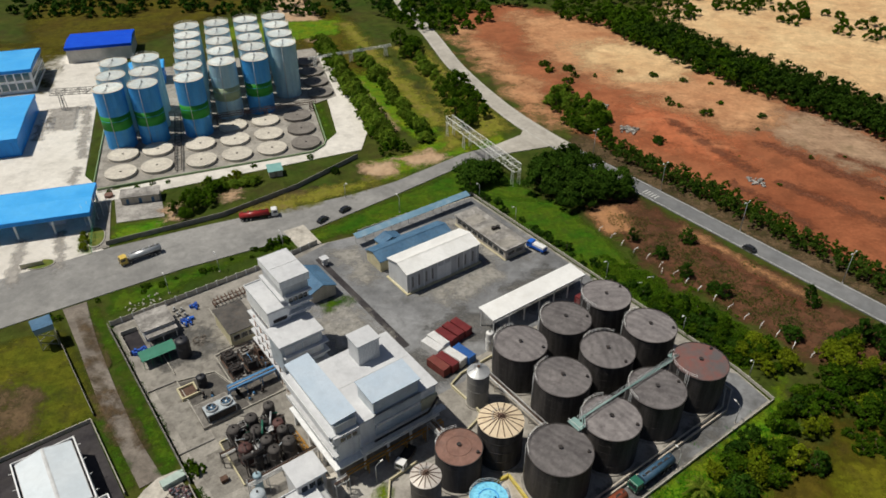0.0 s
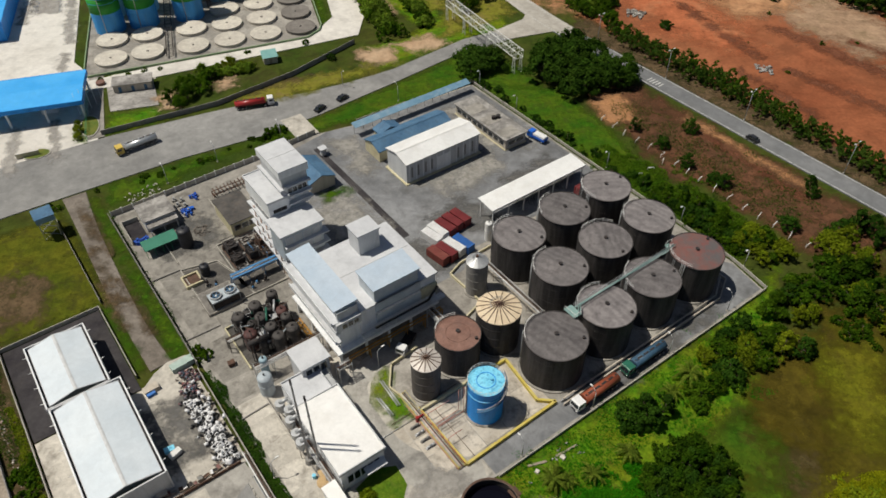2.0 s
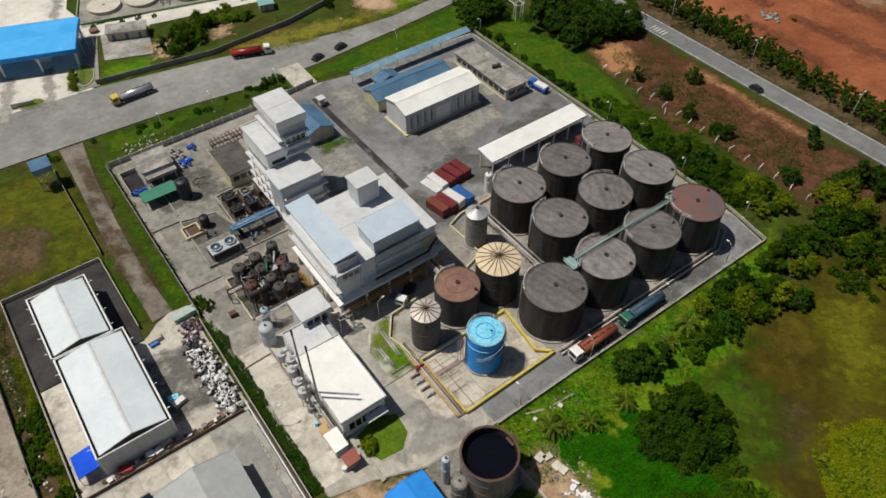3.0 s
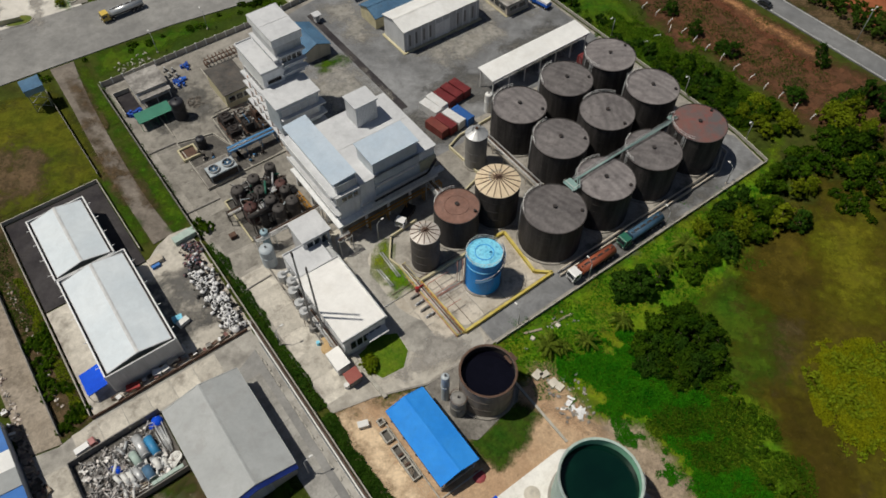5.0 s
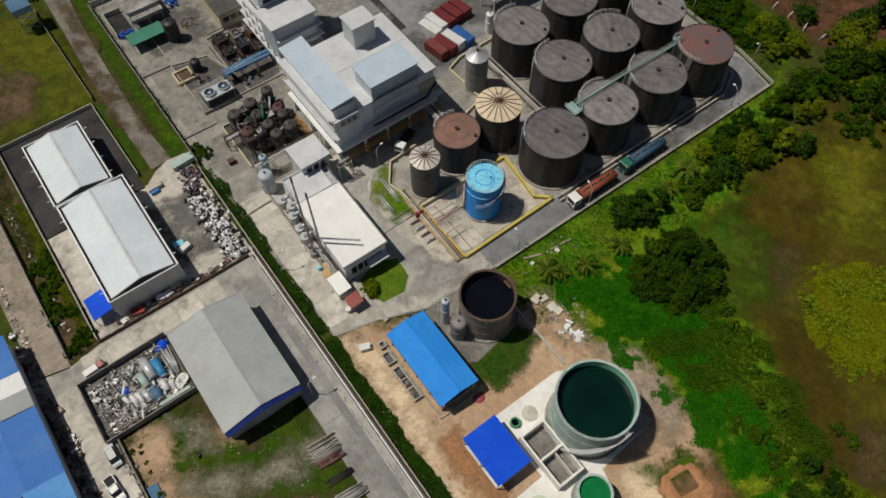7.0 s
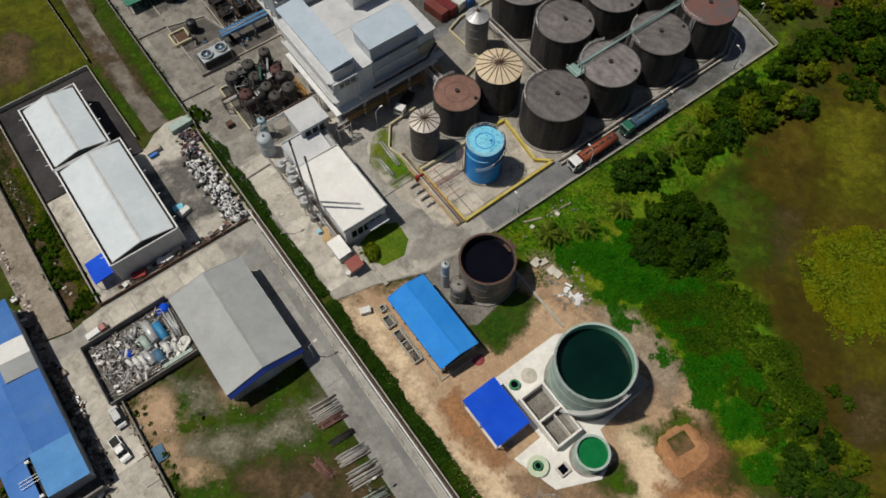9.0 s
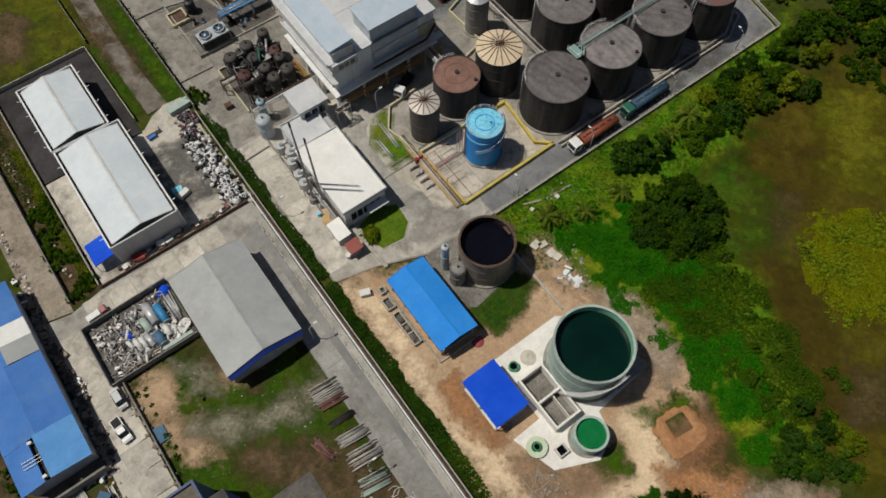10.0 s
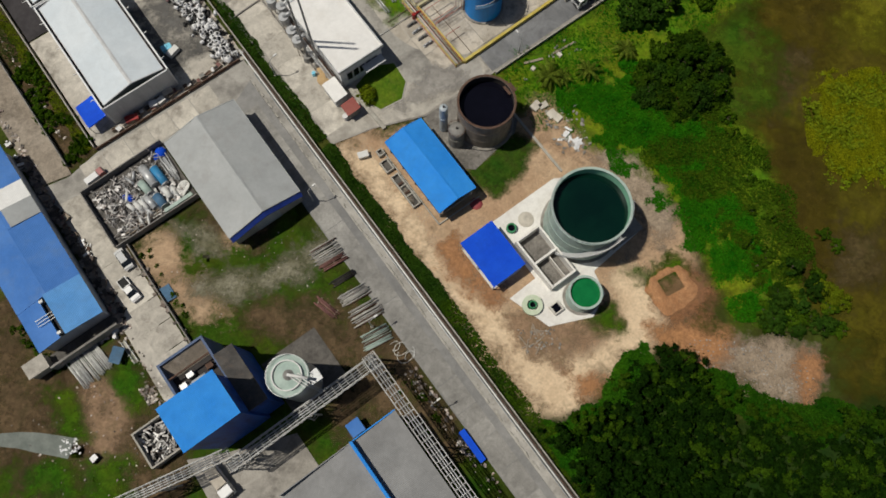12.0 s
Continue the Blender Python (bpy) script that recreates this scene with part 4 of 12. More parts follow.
for nm, poly, mm, lb in (
        ("lot_sand", [(-27.8, 63.2), (-18.6, 61.6), (-18.4, 55.9), (-22.4, 52.6), (-26.4, 53.8), (-27.2, 58.8)], M_DIRT, "bare sandy soil in the grass lot"),
        ("lot_sand", [(-25.6, 55.0), (-20.6, 53.3), (-17.6, 46.3), (-18.8, 42.5), (-23.6, 42.5), (-26.2, 50.9)], M_DIRT, "bare sandy soil in the grass lot"),
        ("lot_sand", [(-12.5, 58), (-8, 56), (-8.5, 52), (-12, 53)], M_DIRT, "bare sandy soil in the grass lot"),
        ("lot_gravel", [(-17.7, 62.4), (-11.2, 57.3), (-13.4, 51.8), (-17.3, 55.0)], M_GRAVEL, "greenish gravel thinly overgrown"),
        ("lot_gravel", [(-21.5, 51.8), (-15.7, 48.6), (-9.9, 45.4), (-3.3, 43.4), (3.6, 45.0), (3.4, 41.0), (-3.4, 39.2), (-11.0, 41.0), (-17.7, 44.0), (-22.2, 48.0)], M_GRAVEL, "pale gravel wheel track"),
        ("lot_earth", [(-17.4, 41), (-9.0, 37.6), (1.5, 30), (3, 16), (-8.7, 21), (-14, 31)], M_BROWN, "brown bare ground among stacked pipes"),
        ("lot_earth", [(-13, 63), (-5, 62), (-2, 52), (-8, 50)], M_BROWN, "brown bare ground behind the grey warehouse"),
        ("waste_soil", [(-47.8, 45.6), (-41.0, 45.3), (-39.7, 38.5), (-45.5, 31.6), (-51.6, 31.4), (-50.7, 38.3)], M_TRODDEN, "pale trodden soil on the waste ground"),
        ("waste_earth", [(-51.0, 69), (-48, 64.9), (-48.1, 55.1), (-49.1, 46.3), (-51.9, 38.0), (-68, 44), (-70, 66)], M_BROWN, "dark brown wild ground")):
    patch(nm, poly, mm, 0.07, lb, cell=0.8, margin=4)
patch("waste_verge", [(-27.8, 84.6), (-22.2, 84.6), (-22.2, 150), (-27.8, 150)], M_BROWN, 0.05, "weedy brown strip along the plot wall", cell=0.8, margin=1)
patch("gallery_earth", [(-14, 19), (4, 19), (4, -2), (-2, -4), (-6, 8), (-14, 9)], M_BROWN, 0.05, "dark worn earth under the galleries", cell=0.8, margin=3)
setting("north_lane", Geo().prism([(-34.8, 84.2), (-28.4, 82.8), (-28.4, 140), (-40, 168), (-45, 164), (-34.8, 138)], -0.1, 0.243), M_DUSTLANE, at(0, 0), "dusty brown lane behind the warehouse plot", "road")

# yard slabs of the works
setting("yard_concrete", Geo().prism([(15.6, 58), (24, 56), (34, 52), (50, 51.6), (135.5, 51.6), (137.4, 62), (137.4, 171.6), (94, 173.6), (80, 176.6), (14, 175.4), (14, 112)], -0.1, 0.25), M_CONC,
        at(0, 0), "stained concrete works yard, colour darkened for shade", "pavement")
setting("yard_asphalt", Geo().prism([(66, 101), (80, 101), (86, 106), (131, 106), (136.6, 112), (136.6, 171), (94, 173), (82, 176), (60, 172), (57, 124), (66, 118)], 0.2, 0.265), M_YARD, at(0, 0), "grey asphalt yard with tyre stains", "pavement")
setting("dock_lane", Geo().prism([(50.5, 52), (135.2, 52), (136.9, 62), (134, 66), (128, 57.2), (72, 57.2), (50.5, 57)], 0.2, 0.265), M_YARD, at(0, 0), "grey asphalt loading lane", "pavement")
setting("boiler_apron", Geo().prism([(15.8, 97), (15.8, 58.4), (24, 56.4), (34, 52.4), (47, 52.2), (50.2, 53), (50.2, 57), (46.8, 57), (46.4, 72), (44.6, 81.6), (47, 87), (40, 96), (24, 97.4)], 0.2, 0.262), M_CONCPALE, at(0, 0), "dusty concrete round the boiler house, colour brightened as sunlit", "pavement")
g, _, l_, r_ = strip(ab((66, 87.5), (56, 88.6), (46.5, 89.6), (39.4, 86.5), (37.2, 79), (37.0, 70), (38.6, 62.5), (43, 57.5), (49.5, 54.6)), (4.5, 5, 5.2, 4.6, 4.4, 4.8, 7.5, 8, 5), 0.275, thick=0.1, step=1.5)
setting("works_lane", g, M_LANE, label="grey worn lane curving between the buildings", category="pavement")

setting("turning_area", Geo().prism([(16.2, 63.7), (16.0, 58.2), (24, 56.2), (34, 52.6), (46, 52.6), (49.6, 53.6), (47.6, 56), (41.3, 57.9), (36.4, 60.3), (33, 58), (29.6, 56.6), (26.0, 57.6), (25.8, 59.8), (21.0, 60.0)], 0.2, 0.27), M_TURN, at(0, 0), "grey turning area with tyre stains", "pavement")

setting("boiler_lawn_kerb", Geo().prism([(26.2, 65.9), (31.9, 67.4), (35.9, 65.4), (35.4, 60.4), (32.4, 57.6), (27.4, 58.2), (26.2, 61.0)], 0.0, 0.36), M_CURB, at(0, 0), "pale kerb round the small lawn", "kerb")
setting("boiler_lawn", Geo().prism([(26.45, 65.6), (31.9, 67.1), (35.6, 65.2), (35.1, 60.5), (32.3, 57.9), (27.6, 58.45), (26.45, 61.1)], 0.3, 0.4), mat("clipped_lawn", (0.05, 0.125, 0.006), (0.11, 0.165, 0.012), scale=0.3, rough=0.95, bump=0.8, fine=3, dark=(0.13, 0.13, 0.03), amount=0.4, spec=0.1, blotch=0.35), at(0, 0), "small bright green lawn behind the boiler house", "lawn")

# plots on the other side of the wall
setting("warehouse_forecourt", Geo().prism([(-21.5, 84), (-21.5, 113), (-4, 113.2), (1.0, 113.2), (4.5, 116), (8, 117.4), (12.2, 117), (12.2, 84)], -0.1, 0.26), M_CONCPALE, at(0, 0), "dusty concrete forecourt, colour brightened as sunlit", "pavement")
setting("warehouse_apron", Geo().prism([(-21.5, 113.4), (-21.5, 142), (0.4, 142.4), (0.8, 113.6)], -0.1, 0.265), M_DARKPAVE, at(0, 0), "black bitumen apron round the warehouse", "pavement")
setting("side_lane", Geo().prism([(-36, 79), (-36, 84), (-29, 82.6), (-22, 83.9), (11.6, 83.9), (11.6, 80), (3.2, 76), (-10, 77.8), (-27, 78)], -0.1, 0.25), M_LANE, at(0, 0), "dusty concrete side lane", "pavement")
setting("pipe_road", Geo().prism([(4.3, 76), (10.1, 83), (10.1, 40), (9.9, -60), (4.4, -60), (4.2, 20)], -0.1, 0.245), M_ROAD, at(0, 0), "grey concrete service road beside the pipeline", "road")
setting("drain_strip", Geo().prism([(10.15, 80), (12.7, 84), (12.7, -60), (9.95, -60)], -0.1, 0.235), M_LANE, at(0, 0), "broken pale concrete drain along the wall", "pavement")
setting("left_lane", Geo().prism([(-34.6, 80), (-27, 79), (-27.4, 62), (-28.8, 55), (-30.2, 45), (-32.6, 33), (-36.0, 33), (-35.4, 52), (-34.8, 57)], -0.1, 0.24), M_CONCPALE, at(0, 0), "pale concrete lane", "road")
setting("works_pad", Geo().prism([(31.0, 26.8), (46, 26.8), (53.6, 22), (53.4, 9), (40.6, 8.0), (39.5, 3.5), (35, 1.4), (27.4, 4.8), (24.8, 13.2), (31.0, 13.4)], -0.1, 0.38), M_NEWCONC, at(0, 0), "new white concrete treatment pad", "pavement")
g, _, l_, r_ = strip(ab((8.2, 191), (7.0, 172), (6.0, 148), (6.0, 130), (6.6, 117.2)), (6.5, 4.8, 4.6, 4.4, 5.0), 0.24)
setting("gravel_drive", g, mat("gravel_drive", (0.15, 0.128, 0.108), (0.23, 0.2, 0.17), scale=0.12, rough=0.95, bump=0.5, fine=3, dark=(0.09, 0.078, 0.065), amount=0.5, blotch=0.3), label="grey gravel drive with ruts", category="road")

setting("gate_apron", Geo().prism([(73.4, 190.6), (80.6, 190.4), (80.3, 177.0), (73.0, 176.8)], -0.1, 0.285), M_CONCPALE, at(0, 0), "pale concrete crossing at the works gate", "pavement")
setting("yard_drain", Geo().prism([(74.2, 170), (76.2, 170), (76.2, 120), (74.2, 120)], 0.2, 0.28), M_DARKPAVE, at(0, 0), "dark patched trench across the yard", "pavement")

# public roads
setting("front_road", Geo().prism([(-120, 190), (-10, 192.6), (13, 191.5), (40, 190), (67, 186.0), (85, 186.2), (117, 188.6), (150, 191.8), (172, 188.5), (187, 184), (187, 196),
                                   (172, 197), (155, 199.4), (121, 196.6), (104, 198), (88, 201), (75, 205), (55, 209.4), (25, 215), (0, 217), (-120, 224)], -0.1, 0.25), M_ROAD, at(0, 0), "wide grey asphalt road with worn surface", "road")
hw, hw_line, hw_l, hw_r = strip(ab((190, -260), (190, -40), (190.3, 60), (190.3, 150), (191, 190), (196, 226), (209, 275), (228, 325), (249, 385), (285, 460), (340, 560)), (8,) * 11, 0.27)
setting("highway", hw, M_HIGHWAY, label="long two-lane grey asphalt highway", category="road")
up, _, _, _ = strip(ab((191, 192), (196, 226), (209, 275), (228, 325), (249, 385), (285, 460), (340, 560)), (9.5, 8.6, 8.4, 8.4, 8.4, 8.4, 8.4), 0.277, thick=0.1)
setting("upper_highway", up, M_PALEROAD, label="pale worn stretch of the highway past the junction", category="road")
setting("junction", Geo().prism([(168, 189.6), (187, 183.6), (188, 176), (195, 178), (196.6, 206), (193, 214), (190, 203), (184, 198.6), (168, 197.6)], 0.0, 0.281), M_PALEROAD, at(0, 0), "pale flared road junction", "road")
M_LINE = mat("road_marking", (0.62, 0.62, 0.6), (0.5, 0.5, 0.48), scale=1, rough=0.8, dark=(0.3, 0.3, 0.3), amount=0.5)
for off, nm in ((3.5, "left"), (-3.5, "right")):
    g = Geo()
    for i in range(len(hw_line) - 1):
        d = (hw_line[i + 1] - hw_line[i]).normalized()
        s = Vector((-d.y, d.x, 0))
        p, q = hw_line[i] + s * off, hw_line[i + 1] + s * off
        g.face([(*(p - s * 0.1)[:2], 0.295), (*(q - s * 0.1)[:2], 0.295), (*(q + s * 0.1)[:2], 0.295), (*(p + s * 0.1)[:2], 0.295)][:: 1])
    setting("edge_line", g, M_LINE, label="thin white painted road edge line", category="road marking")
g = Geo()
for k in range(5):
    g.add(Geo().box(-2.2, 0.6, -0.2, 0.2, 0.275, 0.29), at(190.3, 132 + k * 1.3))
setting("rumble_strip", g, M_LINE, label="white painted rumble bars across the road", category="road marking")


# ---------------------------------------------------------------- the far silo plant
def far(i, j, z=0.0):
    return Vector((-101 + 12.7 * i - 3.94 * j, 272.8 + 4.9 * i + 13.04 * j, z))


def farpoly(*pts):
    return [tuple(far(*p)[:2]) for p in pts]


setting("plant_plaza", Geo().prism([(-100, 182), (-112, 190), (-122, 224), (-134, 236), (-150, 285), (-172, 352), (-176, 372), (-240, 360), (-280, 250), (-225, 140), (-150, 140)], -0.1, 0.235), M_PLAZA, label="bright pale concrete plaza of the silo plant", category="pavement")
setting("plant_service_road", Geo().prism(farpoly((-2.7, -3.35), (4.5, -2.95), (4.9, -1.9), (5.05, 5.6), (4.4, 5.6), (4.0, -1.6), (3.4, -2.3), (-2.7, -2.82)), -0.1, 0.26), M_PLAZA, label="pale concrete service road round the silos", category="pavement")
setting("silo_base", Geo().prism(farpoly((-2.78, -2.6), (3.2, -2.55), (3.55, -2.1), (3.6, 0.8), (4.5, 1.2), (4.5, 6.2), (-2.78, 6.2)), -0.1, 0.28), M_CONC, label="stained concrete base slab under the silos", category="pavement")
g = Geo()
rim = [far(-2.82, 5.6), far(-2.82, -2.5), far(-2.7, -2.66), far(3.1, -2.62), far(3.5, -2.3), far(3.6, -2.0), far(3.66, 0.9)]
for p, q in zip(rim, rim[1:]):
    g.bar((p.x, p.y, 0.5), (q.x, q.y, 0.5), 0.35, 1.0)
setting("bund_wall_silo", g, mat("green_edged_kerb", (0.2, 0.3, 0.16), (0.26, 0.34, 0.2), scale=0.4, rough=0.85), label="low green painted bund wall", category="wall")
patch("bund_verge", [tuple(far(*p)[:2]) for p in ((-2.9, -3.0), (3.3, -2.85), (3.8, -2.3), (3.95, 0.8), (3.7, 0.8), (3.62, -2.0), (3.1, -2.6), (-2.8, -2.65))], M_LAWN, 0.1, "thin grass verge along the bund", cell=0.8, margin=0.6, grid=False)

patch("silo_meadow", [(-128, 392), (-120, 420), (-60, 425), (-58, 398), (-92, 384)], M_LAWNBRIGHT, 0.03, "yellow-green meadow behind the silos", cell=3, margin=8, grid=False)

for poly in ([(-252, 388), (-203, 376), (-195.5, 349.5), (-208, 348), (-229, 344)], [(-201.5, 340.8), (-193.5, 344.5), (-189, 327), (-187.5, 317)]):
    patch("plaza_meadow", poly, M_FIELD, 0.29, "olive grass beside the plant lane", cell=2.0, margin=3, grid=False)
for poly in ([(-137.6, 193.5), (-135.2, 193.1), (-127.3, 169.4), (-130.5, 168.5)], [(-127.4, 197.7), (-125.8, 198.4), (-116, 176.3), (-118.4, 175.7)], [(-140.4, 241.5), (-138, 241.5), (-134.4, 228.5), (-136.8, 229.4)],
             [(-160.4, 299.8), (-158.4, 302.9), (-139.6, 250.7), (-142.4, 249.9)], [(-174.1, 297), (-162.8, 299.9), (-154.2, 276.5), (-164.9, 273.9)], [(-172.8, 285.1), (-170, 288), (-164.2, 265.9), (-167.4, 265.9)]):
    patch("tyre_mark", poly, M_TYRE, 0.295, "dark tyre marks on the pale concrete", cell=0.8, margin=2.5, grid=False)

# lots beside the plant gate
setting("side_lot", Geo().prism([(30.5, 229), (45, 223.5), (49, 240), (35, 247.5)], -0.1, 0.24), M_ROOFCONC, at(0, 0), "dark stained concrete lot", "pavement")
setting("lot_lane", Geo().prism([(19.6, 216.5), (24.5, 215.6), (34, 248), (37, 256), (32, 258)], -0.1, 0.236), M_CONC, at(0, 0), "dusty lane into the lot", "road")
patch("lot_verge", [(25, 217), (43, 213.5), (45, 221), (30, 227)], M_LAWNBRIGHT, 0.05, "yellow-green verge of the lot", cell=1.2, margin=1.5)
for k, (x, y, rx_, ry_) in enumerate(((-124.5, 179.3, 4.2, 2.6), (-113.5, 194.5, 3.0, 6.5))):
    root = thing("planting_island", Matrix.Translation((x, y, 0.24)) @ pose(0, 0, 0, 0, 0, 20), "kerbed grass island at the plant gate", "planting island")
    part("kerb", Geo().prism([(rx_ * math.cos(i * 0.314), ry_ * math.sin(i * 0.314)) for i in range(20)], 0, 0.25), M_CURB, root)
    part("grass", Geo().prism([(rx_ * 0.9 * math.cos(i * 0.314), ry_ * 0.9 * math.sin(i * 0.314)) for i in range(20)], 0.2, 0.3), mat("island_grass_%d" % k, (0.08, 0.13, 0.015), (0.16, 0.16, 0.03), scale=0.6, rough=0.95, bump=0.6), root)

for nm, poly, mm, lb in (("pasture_brown", [(89.2, 7), (93.7, 0.7), (90.7, -6), (80.2, -12.2), (75.9, -6.3), (81.1, 1.1)], M_PASTBROWN, "dark brown trampled pasture"),
                         ("pasture_bare", [(83.6, -14.7), (90, -18.3), (83, -24.7), (78.5, -20.1)], M_GREYBARE, "brown bare soil in the pasture"),
                         ("pasture_brown", [(113, 40), (124, 33), (120, 22), (106, 20), (102, 28)], M_PASTBROWN, "brown dry pasture"),
                         ("pasture_olive", [(129.8, 34.8), (143.5, 26.7), (122.3, 8.6), (112.8, 14)], M_OLIVEGRASS, "olive yellow dry grass"),
                         ("pasture_bare", [(100.3, 23.2), (104.1, 18.7), (95, 10.7), (91.4, 15.5)], M_GREYBARE, "brown bare soil in the pasture")):
    patch(nm, poly, mm, 0.06, lb, cell=1.4, margin=7)
patch("green_tongue", [(84, 32), (92, 35), (100, 32), (102, 25), (97, 18), (90, 13), (82, 14), (80, 20)], M_WETGRASS, 0.05, "green tongue of wet grass in the pasture", cell=1.5, margin=5)
setting("kerb_strip", Geo().box(48.0, 48.5, 27.0, 42.4, 0.0, 0.42), M_CURB, at(0, 0), "narrow concrete drain kerb behind the black tank", "kerb")
setting("scrap_floor", Geo().prism([(-28.4, 64.4), (-28.4, 77.4), (-11, 77.8), (-11, 64.4)], -0.1, 0.27), M_OILFLOOR, at(0, 0), "dark oily floor of the scrap yard", "pavement")
for poly in ([(-42, 46), (-37, 45), (-37.5, 36), (-41.5, 35)], [(-52, 34), (-46, 31), (-48, 24), (-58, 24)], [(-47, 62), (-38, 60), (-37, 54), (-46, 50)], [(-60, 40), (-53, 36), (-57, 30), (-64, 35)], [(-52, 50), (-48, 46), (-50, 37), (-53, 40)], [(34, 3), (40, 1), (38, -4), (34, -2)], [(46, 4), (55, 1), (55, -2), (46, -1)]):
    patch("weedy_grass", poly, M_LAWN, 0.06, "bright weedy grass on waste ground", cell=0.8, margin=3)
patch("drive_verge", [(9.4, 118.5), (13.0, 118.5), (13.0, 186), (11.6, 186)], M_LAWN, 0.05, "bright green grass between drive and works wall", cell=0.8, margin=1.2)
patch("drive_verge", [(1.4, 118.5), (3.2, 118.5), (3.2, 142), (1.4, 142)], M_LAWN, 0.05, "patchy grass beside the drive", cell=0.8, margin=1.2)
for poly in ([(150, 206), (168, 204), (186, 206), (190, 224), (200, 262), (216, 320), (200, 322), (186, 270), (170, 230)], [(158, 226), (168, 226), (186, 300), (204, 372), (196, 374), (178, 310)], [(68, 204), (100, 200), (116, 199), (116, 204), (90, 210), (68, 213)]):
    patch("dry_verge", poly, M_DRYGRASS, 0.05, "dry yellow-green verge grass", cell=1.6, margin=5)

# dust and oil stains lying on the yard
for nm, poly, mm, lb in (
        ("yard_dust", [(58, 126), (72, 126), (73, 148), (60, 146)], M_DUST, "pale dust washed over the yard"),
        ("yard_dust", [(80, 150), (86, 150), (88, 168), (80, 172)], M_DUST, "pale dust washed over the yard"),
        ("yard_dust", [(96, 126), (116, 128), (118, 137), (92, 136)], M_DUST, "pale dust washed over the yard"),
        ("yard_dust", [(118, 140), (134, 130), (134, 160), (120, 164)], M_DUST, "pale dust washed over the yard"),
        ("oil_stain", [(84, 112), (100, 111), (98, 124), (84, 122)], M_STAIN, "dark oil stains on the yard"),
        ("oil_stain", [(62, 104), (80, 104), (78, 118), (64, 116)], M_STAIN, "dark oil stains on the yard"),
        ("oil_stain", [(108, 112), (130, 112), (130, 124), (112, 124)], M_STAIN, "dark oil stains on the yard"),
        ("tyre_mark", [(38, 54), (46, 53.4), (42, 60), (30, 57)], M_TYRE, "dark tyre stains on the turning area"),
        ("oil_stain", [(80, 52.6), (120, 52.6), (120, 56.4), (80, 56.4)], M_STAIN, "dark tyre stains on the loading lane"),
        ("oil_stain", [(20, 150), (34, 148), (36, 160), (22, 162)], M_STAIN, "dark stains on the works concrete"),
        ("oil_stain", [(-4, 90), (10, 90), (10, 104), (-2, 108)], M_STAIN, "dark stains on the forecourt")):
    patch(nm, poly, mm, 0.294 + 0.0003 * (LAYER[0] % 10), lb, cell=1.0, margin=3)

for poly in ([(8.2, 186), (9.4, 176), (8.6, 160), (7.6, 172)], [(8.0, 150), (8.7, 140), (8.4, 126), (7.4, 138)], [(3.6, 152), (4.6, 146), (4.4, 132), (3.2, 134)], [(5.6, 166), (6.4, 158), (6.0, 142), (5.2, 150)]):
    patch("drive_mud", poly, M_BROWN, 0.27, "muddy edge of the gravel drive", cell=0.5, margin=1.2)


# ---------------------------------------------------------------- tanks and silos
def tank_ladder(geo, r, h, turn, step=0.5):
    c, s = math.cos(turn), math.sin(turn)
    x, y = (r + 0.25) * c, (r + 0.25) * s
    for o in (-0.25, 0.25):
        geo.bar((x - s * o, y + c * o, 0.1), (x - s * o, y + c * o, h + 1.0), 0.07)
    for k in range(int(h / step)):
        geo.bar((x - s * 0.25, y + c * 0.25, 0.4 + k * step), (x + s * 0.25, y - c * 0.25, 0.4 + k * step), 0.04)


def railing(geo, r, z, a0=0.0, a1=2 * math.pi, n=24, high=1.0):
    pts = [(r * math.cos(a0 + (a1 - a0) * i / n), r * math.sin(a0 + (a1 - a0) * i / n)) for i in range(n + 1)]
    for (x, y), (x1, y1) in zip(pts, pts[1:]):
        for k in (0.5, 1.0):
            geo.bar((x, y, z + high * k), (x1, y1, z + high * k), 0.05)
        geo.bar((x, y, z), (x, y, z + high), 0.05)
    return geo


def rail_strip(pts, z, t=0.03):
    """One bent square rail along a row of places."""
    g = Geo()
    for x, y in pts:
        u = math.hypot(x, y)
        for dr, dz in ((-t, -t), (t, -t), (t, t), (-t, t)):
            g.v.append((x * (1 + dr / u), y * (1 + dr / u), z + dz))
    for i in range(len(pts) - 1):
        for k in range(4):
            g.f.append((i * 4 + k, i * 4 + (k + 1) % 4, i * 4 + 4 + (k + 1) % 4, i * 4 + 4 + k))
            g.s.append(False)
    return g


